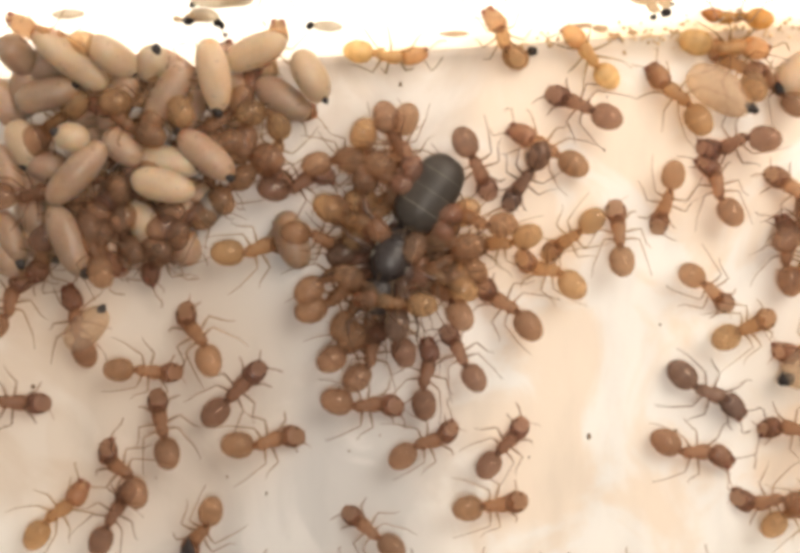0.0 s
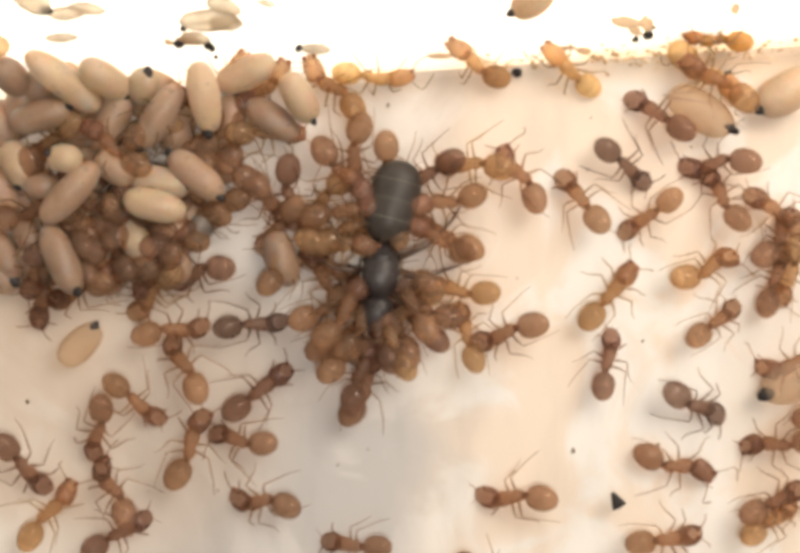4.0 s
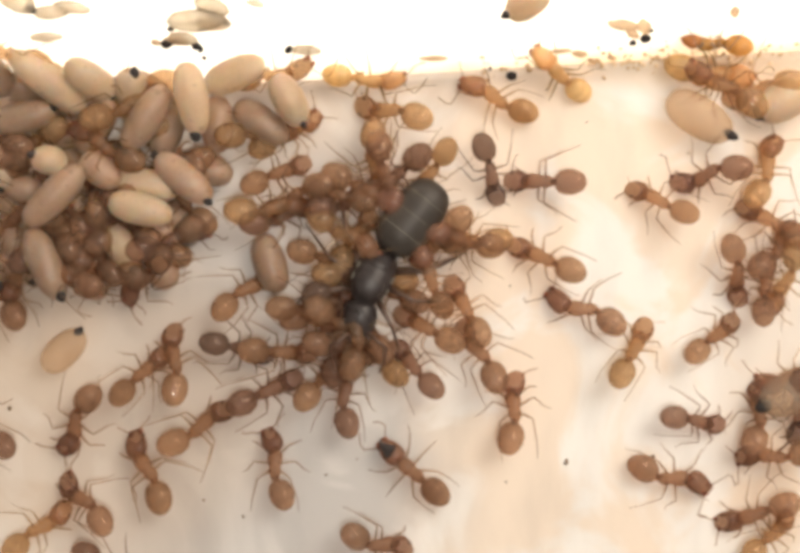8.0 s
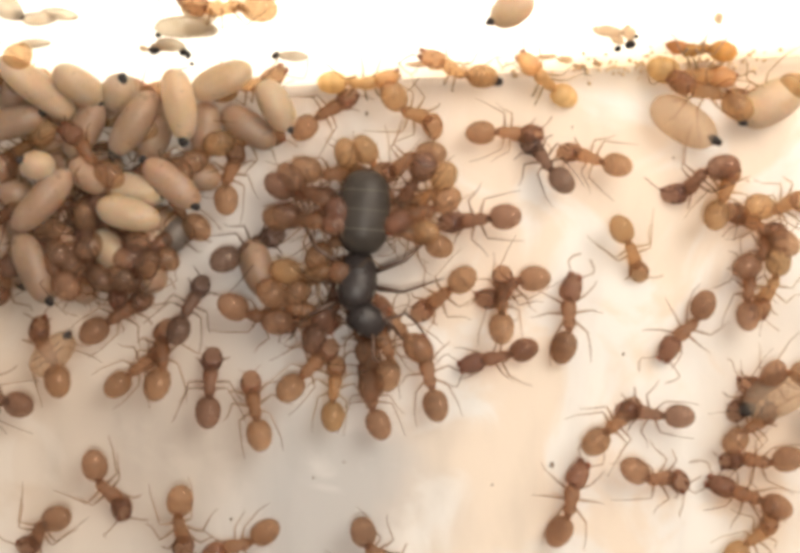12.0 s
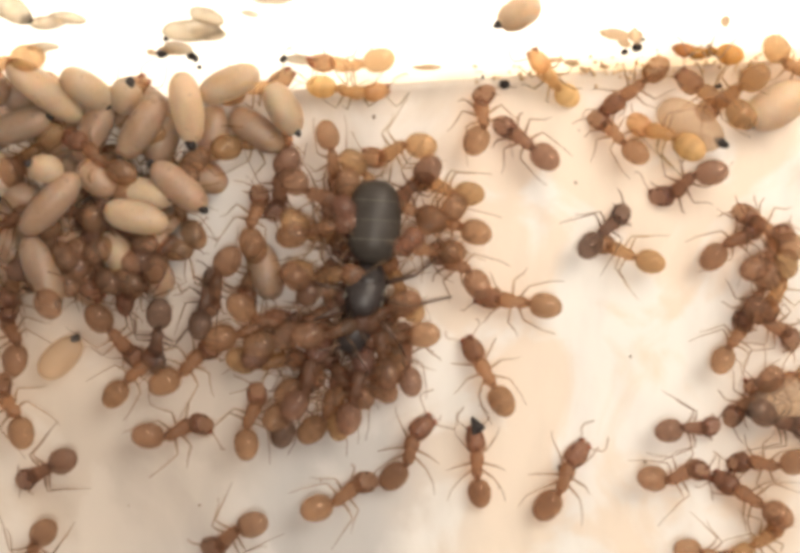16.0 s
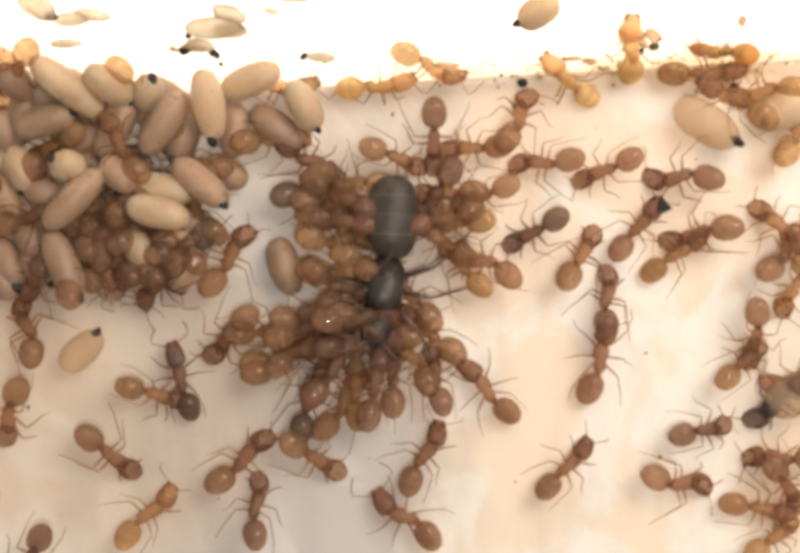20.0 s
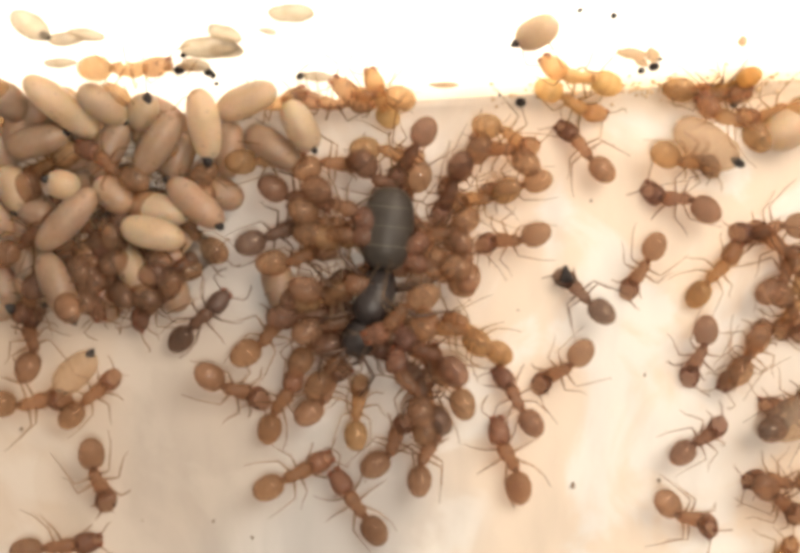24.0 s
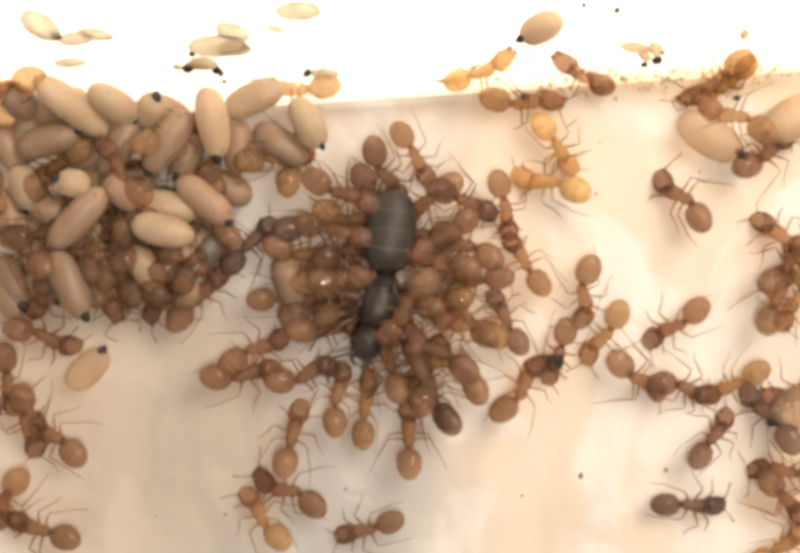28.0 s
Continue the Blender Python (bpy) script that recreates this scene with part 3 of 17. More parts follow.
LABELS = {
    "y": "translucent worker ant coloured honey-yellow as if backlit, with an orange head", "g": "golden tan see-through worker ant with pale legs", "a": "amber worker ant with a glossy rounded gaster",
    "b": "tan-brown worker ant with thin jointed legs", "c": "brown worker ant with a darker head", "d": "dusky dark brown worker ant with a nearly black head"}
stock = {}
for tone in TONES:
    for k, (bend, tuck, size, reach) in enumerate(((0, 4, 1.0, 1.0), (26, 8, 0.96, 1.3), (-24, 6, 1.03, 0.85), (10, 12, 0.92, 1.15), (-38, 2, 1.0, 1.4))):
        stock[tone, k] = worker(tone, bend, tuck, size, reach)
        tagged(stock[tone, k], LABELS[tone], "ant", group="worker ants")
kinds = "ggcgygycyggcbaadcaggcaaagbbbccbcabgbgggaagdbbbbabacabgcabcabggabdabgagabdabaabagcgaagbbcbbabcadccbccgbgabbbbbbaabbagggbgabgabcab"
ants, taken = [], set()
for i, tone in enumerate(kinds):
    key = (tone, (i * 7 + i // 5) % 5)
    if key in taken:
        ants.append(copy_thing(stock[key], Matrix.Identity(4)))
    else:
        taken.add(key)
        ants.append(stock[key])
for key, ob in stock.items():
    if key not in taken:
        for o in (*ob.children_recursive, ob):
            bpy.data.objects.remove(o)


upturned = worker("y", 38, 14, 0.84, 1.25)
for o in upturned.children_recursive:  # an orange head and a honey body
    if o.name.startswith("antenna"):
        o.data.materials[0] = SHANK
    elif o.name.startswith("head"):
        o.data.materials[0] = ORANGE
    elif o.name.startswith(("gaster", "thorax", "petiole")):
        o.data.materials[0] = HONEY
    elif o.name.startswith("leg"):
        o.data.materials[0] = SHANK
        o.matrix_basis = o.matrix_basis @ pose(0, 0, 0, 0, math.copysign(62, o.location.x), 0)
tagged(upturned, "orange-headed worker ant on its side, legs in the air", "ant", group="worker ants")


# ---- queen ----
def build_queen():
    """A long queen along +Y: square head, humped thorax and a swollen gaster that swings at the waist."""
    q = new("queen_ant")
    tagged(q, "large dark grey-brown queen ant with a swollen banded gaster", "ant")
    thorax = part("thorax", spun([(-1.32, 0.24, 0.24, 0.9), (-1.2, 0.46, 0.44, 0.93), (-0.9, 0.66, 0.6, 1.0), (-0.5, 0.78, 0.74, 1.1), (-0.1, 0.85, 0.82, 1.16), (0.3, 0.85, 0.82, 1.15),
                                  (0.65, 0.72, 0.7, 1.09), (0.9, 0.58, 0.54, 1.04), (1.08, 0.4, 0.38, 1.0), (1.2, 0.3, 0.28, 1.0)], around=22), QUEEN_BODY, q)
    part("scutum", spun(egg(1.15, 1.18, 0.5, 13, 2.4, -0.06), (0, 0.32, 1.76), 18), QUEEN_BODY, thorax)
    part("scutellum", spun(egg(0.5, 0.86, 0.4, 10, 2.2), (0, -0.5, 1.68), 14), QUEEN_BODY, thorax)
    part("pronotum", spun(egg(0.62, 1.24, 0.9, 11, 2.5, -0.1), (0, 0.84, 1.08), 16), QUEEN_BODY, thorax)
    for s in (-1, 1):
        for y in (0.3, -0.2):
            part("wing_scar", spun(egg(0.34, 0.1, 0.14, 7), (s * 0.78, y, 1.52), 8), QUEEN_BAND, thorax, "pale stub of a shed wing")
    part("petiole", spun(egg(0.36, 0.62, 0.84, 8), (0, -1.2, 0.92), 10), QUEEN_BODY, q)
    gaster = part("gaster", spun(egg(3.5, 2.2, 1.9, 31, 2.75, 0.04, (0.24, 0.47, 0.7, 0.88), 0.022), (0, -1.77, 0.2), 28), QUEEN_GASTER, q, "olive-grey glossy gaster", at_m=swing(0))
    for u in (-0.5, -0.04, 0.42):
        f = (1 - abs(u) ** 2.75) ** (1 / 2.75) * (1 + 0.04 * u)
        ring = [(1.75 * u + dy, f * 1.1 * g, f * 0.95 * g, 0) for dy, g in ((-0.03, 0.975), (-0.012, 0.99), (0.012, 0.99), (0.03, 0.975))]
        part("tergite_band", spun(ring, (0, -1.77, 0.2), 28), QUEEN_BAND, gaster, "thin pale band between two plates")
    head = part("head", spun([(-0.06, 0.2, 0.2, 0), (-0.04, 0.42, 0.34, 0), (0.06, 0.58, 0.44, 0.01), (0.25, 0.67, 0.52, 0.02), (0.55, 0.7, 0.54, 0.02), (0.85, 0.67, 0.51, 0.01),
                             (1.1, 0.6, 0.44, 0), (1.3, 0.5, 0.34, -0.02), (1.42, 0.38, 0.24, -0.03), (1.47, 0.2, 0.12, -0.04)], around=20), QUEEN_BODY, q, at_m=nod(0))
    for s in (-1, 1):
        part("eye", spun(egg(0.34, 0.16, 0.28, 8), (s * 0.62, 0.8, 0.2), 10), EYE, head, "glossy black compound eye")
        part("mandible", tube([(s * 0.32, 1.32, -0.05), (s * 0.38, 1.6, -0.08), (s * 0.08, 1.8, -0.1)], [0.16, 0.12, 0.03], 7), QUEEN_LEG, head, "dark brown biting jaw")
        part("antenna", tube([(s * 0.3, 1.2, 0.2), (s * 0.8, 1.6, 0.35), (s * 1.15, 1.85, 0.3), (s * 1.1, 2.4, 0.05), (s * 0.9, 2.95, -0.35)], [0.075, 0.06, 0.065, 0.06, 0.04], 7), QUEEN_LEG, head)
        for (rx, ry, rz), knee, heel, toe in (
                ((0.5, 0.7, 0.75), (1.6, 1.45, 1.3), (2.3, 2.2, 0.3), (2.5, 2.8, 0.04)),
                ((0.55, 0.1, 0.7), (1.95, 0.1, 1.4), (3.0, -0.4, 0.3), (3.6, -0.7, 0.04)),
                ((0.5, -0.5, 0.7), (1.85, -1.2, 1.4), (2.8, -2.4, 0.3), (3.2, -3.2, 0.04))):
            part("leg", tube(leg_points(s, (rx, ry, rz), knee, heel, toe), [0.13, 0.12, 0.075, 0.07, 0.045, 0.028], 8), QUEEN_LEG, q)
    ocelli = [spun(egg(0.1, 0.1, 0.1, 5), (x, y, 0.54), 7) for x, y in ((0, 0.5), (-0.13, 0.36), (0.13, 0.36))]
    part("ocellus", joined(*ocelli), EYE, head, "three tiny simple eyes")
    return q, head, gaster


queen, queen_head, queen_gaster = build_queen()
nurses = [(copy_thing(ants[n], Matrix.Identity(4)), x, y, heading, lift) for n, x, y, heading, lift in (
    (21, -12.0, 5.2, 40, 1.9), (33, -11.9, 2.9, 150, 1.2), (33, -12.4, 2.0, -30, 1.0), (22, -9.2, 4.4, 115, 1.2), (22, -10.3, 1.4, 65, 0.6), (33, -11.7, 0.6, -95, 0.4), (21, -8.9, 3.0, 20, 0.5),
    (22, -13.4, 0.9, 200, 0.9), (33, -15.9, 2.6, -60, 1.2), (33, -13.6, 3.1, 70, 0.8))]
visitors = [(copy_thing(ants[n], Matrix.Identity(4)), x, y, heading, lift) for n, x, y, heading, lift in (
    (21, -8.5, 5.6, 130, 1.2), (33, -7.4, 4.4, 70, 0.5), (22, -10.2, 6.2, -60, 2.0), (33, -7.2, 5.9, 15, 0.8), (22, -8.2, 2.6, 100, 0.5))]
groomers = [(copy_thing(ants[n], Matrix.Identity(4)), x, y, heading, lift) for n, x, y, heading, lift in (
    (21, -2.25, -2.1, -78, 0.75), (22, -2.2, -0.5, -112, 0.6), (23, 2.15, -1.3, 98, 0.7), (33, 2.1, -2.7, 72, 0.75), (36, 1.9, 0.9, 118, 0.6))]


# ---- brood ----
def resting(x, y, lift):
    """The point at a height over the nest's surface."""
    return x, y, rise(x, y)[0] + lift


COCOON_LABEL = "tan silk ant cocoon with a black spot at its end"


def cocoon(x1, y1, x2, y2, layer=0.0, tip=1, mat=None, label=COCOON_LABEL, dip=0.0, width=1.35):
    """An ant cocoon from its blunt end to its dark end on the plan, layer: its height in the heap in mm."""
    rnd = random.Random(round(x1 * 310 + y2 * 10))
    half = width / 2
    a, b = Vector(resting(x1, y1, layer + half)), Vector(resting(x2, y2, layer + half - dip))
    mid, along = (a + b) / 2, (b - a)
    long = max(along.length, 1.15 * half * 2) * 1.02
    mat = mat or (COCOON_DIM if rnd.random() < 0.8 else COCOON_LIT_PALE)
    thing = new("cocoon")
    turn = along.to_track_quat("Y", "Z").to_matrix().to_4x4()
    thing.matrix_basis = Matrix.Translation(mid * MM) @ turn @ pose(0, 0, 0, 0, rnd.uniform(-40, 40), 0)
    bow = rnd.uniform(-0.05, 0.07)
    rings = [(y, w, h, bow * (1 - (2 * y / long) ** 2)) for y, w, h, _ in egg(long, half * 2, half * 1.92, 15, 2.35, rnd.uniform(-0.06, 0.03))]
    body = part("silk", spun(rings, around=18), mat, thing)
    if tip:
        k = rnd.uniform(0.4, 0.56)
        part("dark_tip", turned(lump(half * k * 1.6, round(x1 * 46 + y1 * 7), 0.75), Matrix.Translation((rnd.uniform(-0.12, 0.12) * half, long / 2 - 0.1 * half, rnd.uniform(0.1, 0.45) * half))), TIP, thing, "black meconium spot")
    tagged(thing, label, "cocoon", group="brood heap")
    return thing


# upper layer of the heap, the top row mostly in the lighter silk
cocoon(-15.41, 8.83, -13, 6.85, 1.0, 0, COCOON_LIT_PALE)
cocoon(-13.36, 8.56, -11.66, 7.42, 0.9, 0, COCOON_LIT_PALE)
cocoon(-16.58, 6.17, -14.06, 6.86, 1.5)
cocoon(-13.18, 5.14, -11.8, 7.45, 1.0)
cocoon(-11.35, 7.2, -10.68, 8.32, 0.8, 1, COCOON_LIT_PALE)
cocoon(-9.45, 7.64, -11.18, 5.2, 1.7, 1, COCOON_DIM)
cocoon(-8.56, 8.48, -8.21, 5.77, 1.8, 1, COCOON_LIT_PALE)
cocoon(-9.3, 6.88, -10.04, 5.02, 0.9)
cocoon(-7.53, 7.45, -7.65, 5.14, 0.5, 0)
cocoon(-7.96, 7.75, -5.53, 8.67, 0.9, 0, COCOON_LIT_PALE)
cocoon(-6.8, 7.1, -4.7, 5.67, 0.7, 0)
cocoon(-5.06, 8.18, -4.03, 6.25, 1.2, 1, COCOON_LIT_PALE)
cocoon(-13.64, 4.56, -14.75, 4.81, 1.9, 1, COCOON_LIT_PALE, dip=-0.5, width=1.22)
cocoon(-12.91, 4.96, -11.5, 3.75, 1.6, 0)
cocoon(-12.92, 4.47, -15.17, 2.11, 1.9, 0)
cocoon(-9.93, 4.92, -7.77, 3.13, 1.5)
cocoon(-11.71, 3.99, -9.15, 3.53, 1.2, 1, COCOON_LIT_PALE)
cocoon(-11.81, 3.07, -9.28, 2.45, 1.9, 0, COCOON_LIT_PALE, "pale cream ant cocoon lying on the heap")
cocoon(-15.13, 1.96, -13.88, -0.88, 1.6)
cocoon(-16.84, 5.51, -16.05, 3.58, 1.0, 0)
cocoon(-14.77, 3.5, -16.38, 3.84, 0.9)
cocoon(-12.12, 2.15, -10.85, 0.3, 0.9)
cocoon(-10.2, 0.98, -9.69, -0.51, 0.3, 0)
# lower layers that show through the gaps
cocoon(-14.74, 5.65, -12.73, 6.32, 0.5, 0)
cocoon(-12.5, 5.14, -11.1, 4.46, 0.5)
cocoon(-16.19, 3.02, -14.74, 2.05, 0.4, 0)
cocoon(-13.97, 2.17, -12.48, 0.76, 0.6, 0)
cocoon(-13.64, 1.2, -12.58, -0.51, 0.2, 0)
cocoon(-10.83, 6.22, -9.34, 5.5, 0.3, 0)
cocoon(-14.51, 3.33, -15.97, 1.41, 0.3, 0)
cocoon(-10.97, 1.45, -9.39, 2.01, 0.3, 0)
cocoon(-16.51, 2.46, -15.71, 0.76, 0.6, 0)
cocoon(-16.69, 0.98, -15.33, -0.13, 0.3)
cocoon(-10.47, 2.23, -8.84, 1.24, 0.0, 0)
cocoon(-16.05, 8.03, -14.92, 7.42, 0.5, 0)
cocoon(-12.82, 3.44, -11.59, 1.91, 0.6, 0)
cocoon(-13.49, 7.07, -14.55, 8.01, 0.2, 0)
cocoon(-11.6, 6.65, -10.2, 8.05, 0.2, 0)
cocoon(-16.76, 8.58, -15.96, 7.56, 0.8, 0)
cocoon(-17.69, 4.5, -16.85, 2.59, 0.6, 0)
cocoon(-17.77, 7.2, -16.71, 5.34, 0.6, 0)
cocoon(-17.77, 1.75, -16.71, -0.38, 0.4)
cocoon(-8.64, 2.61, -9.16, 1.33, 0.2, 0, COCOON_DARK, "mouldy grey dead cocoon beside the heap", width=1.3)
fill = random.Random(8)
for _ in range(22):
    x, y = fill.uniform(-18, -7.8), fill.uniform(0, 8.5)
    if x + 0.55 * max(0, 4.6 - y) < -8.3:
        ang, reach = fill.uniform(0, math.pi), fill.uniform(1.9, 2.5)
        cocoon(x, y, x + reach * math.cos(ang), y - reach * math.sin(ang), fill.uniform(0, 0.35), fill.random() < 0.25, COCOON_DIM)
# single ones on the floor
cocoon(-5.83, 1.72, -5.06, -0.64, 0.0, 0, COCOON_DIM, "tan ant cocoon lying near the queen", width=1.43)
cocoon(-14.94, -3.91, -13.35, -2.36, 0.0, 1, COCOON_THIN, "empty half-transparent ant cocoon on the bare floor")
cocoon(11.24, 7.5, 13.8, 5.86, 0.1, 1, COCOON_THIN, "large see-through tan cocoon tended near the back wall", width=1.7)
cocoon(17.38, 8.18, 14.97, 6.78, 0.1, 1, COCOON_LIT_PALE, "large tan cocoon tended near the back wall", width=1.74)
cocoon(17.66, -4.28, 15.14, -5.43, 0.0, 1, COCOON_THIN, "large tan cocoon under a knot of workers", width=1.83)
cocoon(5.75, 11.13, 4.31, 10.44, 0.0, 1, COCOON_LIT_PALE, "pale cocoon stuck to the sloping wall", width=1.26)


# ---- litter on the wall ----
def scrap(name, label, x, y, size, mat, seed, squash=0.5, lift=0.0, stretch=1.0, turn=0.0):
    if mat is SHELL:
        pick = random.Random(seed)
        verts, faces = spun(egg(size, size * 0.8, size * squash * 1.3, 13, 1.9, pick.uniform(-0.25, 0.1)), around=16)
        verts = [(x + 0.06 * size * noise.noise(Vector((x * 3, y * 3, seed))), y, z * (1 + 0.5 * noise.noise(Vector((x * 4, y * 4, seed + 5))))) for x, y, z in verts]
    else:
        verts, faces = lump(size, seed, squash)
    ob = new(name, mesh_of(name, [(vx, vy * stretch, vz + size * squash * 0.35) for vx, vy, vz in verts], faces, mat))
    ob.matrix_basis = at(x, y, turn, lift)
    if mat is SHELL and size > 0.55:  # the torn, browned edge and a crease
        pick = random.Random(seed + 1)
        turns = [2 * math.pi * i / 15 for i in range(16)]
        edge = [(0.4 * size * math.cos(a) * (1 + 0.06 * math.sin(5 * a + seed)), 0.49 * size * stretch * math.sin(a) * (1 + 0.05 * math.sin(3 * a)), size * squash * 0.42) for a in turns]
        part("torn_edge", tube(edge, [0.022 + 0.018 * pick.random() for _ in edge], 5), EDGE, ob, "browned torn edge of the shell")
        crease = [(0.3 * size * (pick.random() - 0.5), 0.36 * size * stretch * k, size * squash * 0.92 * (1 - 0.5 * k * k)) for k in (-0.9, -0.3, 0.3, 0.9)]
        part("crease", tube(crease, [0.012, 0.02, 0.02, 0.012], 5), EDGE, ob)
    return tagged(ob, label, "litter", group="litter on the wall")


BLACK, PAPER, DRY = "black crumb of ant waste", "torn papery white cocoon shell", "dry tan husk of a cocoon"
for x, y, size in ((-9.42, 9.5, 0.52), (-8.26, 9.42, 0.4), (-8.12, 9.32, 0.36), (-9.14, 9.95, 0.32), (-8.04, 9.02, 0.22), (-4.55, 9.36, 0.42), (-14.36, 10.51, 0.5), (-6.99, 10.19, 0.35), (10.14, 9.91, 0.45), (9.65, 9.74, 0.3), (10.31, 10.14, 0.25), (4.72, 8.53, 0.45), (3.78, 8.78, 0.2), (13.86, 8.44, 0.35), (8.03, 11.48, 0.3), (6.66, 11.61, 0.25)):
    scrap("waste_crumb", BLACK, x, y, size, TIP, x, 0.7, turn=46 * x)
for x, y, size, s, turn in ((-8.76, 9.66, 0.9, 1.3, 80), (-8.07, 10.27, 1.5, 1.6, 95), (-7.38, 10.68, 1.1, 1.3, 60), (-7.43, 10.16, 1.0, 1.4, 90), (-14.8, 10.83, 1.5, 1.2, 30), (-13.63, 10.4, 0.9, 1.6, 100), (-12.8, 10.54, 0.8, 1.8, 80), (-14.15, 9.62, 0.6, 2.2, 95), (-3.85, 9.34, 0.7, 1.7, 85), (-5.68, 10.75, 0.5, 1.5, 70), (-4.7, 11.35, 1.2, 1.5, 90)):
    scrap("papery_shell", PAPER, x, y, size, SHELL, x + 7, 0.3, turn=turn, stretch=s)
for x, y, size, s, turn in ((9.11, 10.34, 1.0, 1.3, 80), (9.98, 10.27, 0.8, 1.2, 20), (9.57, 10.03, 0.7, 1.0, 50), (6.71, 9.43, 0.5, 1.8, 95), (7.5, 9.33, 0.45, 1.5, 80), (8.06, 9.09, 0.4, 1.2, 60), (8.9, 9.2, 0.35, 1.2, 70), (13.58, 10.77, 0.5, 1.3, 10), (1.4, 9.13, 0.5, 2.4, 92), (-9.85, 9.5, 0.42, 1.0, 40), (-9.05, 9.6, 0.85, 1.1, 80)):
    scrap("dry_husk", DRY, x, y, size, HUSK, x + 3, 0.35, turn=turn, stretch=s)
rnd = random.Random(5)
grains = []
for n in range(150):
    x = 3.4 + 10 * rnd.random() if n < 60 else 8 + 9 * rnd.random()
    y = 8.92 + 0.05 * (x - 6.9) + rnd.gauss(0, 0.26)
    size, place = rnd.uniform(0.07, 0.24), at(x, y, rnd.random() * 360)
    verts, faces = lump(size, rnd.random(), 0.6)
    grains.append(([tuple(place @ (Vector(v) * MM) / MM + Vector((0, 0, size * 0.2))) for v in verts], faces))
tagged(new("grit", mesh_of("grit", *joined(*grains), GRIT)), "sandy tan grit along the foot of the wall", "grit", kind="stuff")
for x, y, size in ((10.15, -3.15, 0.13), (-6.67, -10.22, 0.15), (-3.15, -8.45, 0.13), (4.52, -8.76, 0.12), (10.78, -7.67, 0.17), (-0.85, 7.15, 0.2), (7.8, 4.32, 0.13), (-16.6, -5.61, 0.2), (4.69, -0.39, 0.1), (-1.83, -7.78, 0.1), (7.09, -7.89, 0.25), (-8.35, -9.52, 0.12), (-11.39, -9.52, 0.1), (7.94, 6.56, 0.1), (12.29, 5.26, 0.12)):
    scrap("speck", "tiny dark speck on the plaster floor", x, y, size, CRUMB, x, 0.6)


def flake():
    """A three-cornered black flake with uneven edges and a thin rim."""
    rim = [(-0.38, -0.22), (-0.1, -0.3), (0.3, -0.26), (0.22, 0.02), (0.06, 0.46), (-0.06, 0.42), (-0.24, 0.08)]
    verts = [(x * k, y * k, z) for z, k in ((0.2, 0.9), (0.27, 1.0), (0.42, 0.82)) for x, y in rim] + [(0, 0, 0.5)]
    n = len(rim)
    faces = [tuple(reversed(range(n)))]
    for r in (0, 1):
        faces += [(r * n + i, r * n + (i + 1) % n, (r + 1) * n + (i + 1) % n, (r + 1) * n + i) for i in range(n)]
    faces += [(2 * n + i, 2 * n + (i + 1) % n, 3 * n) for i in range(n)]
    return verts, faces


chip = tagged(new("waste_chip", mesh_of("waste_chip", *flake(), TIP, smooth=False)), "black waste chip carried about by a worker", "litter")


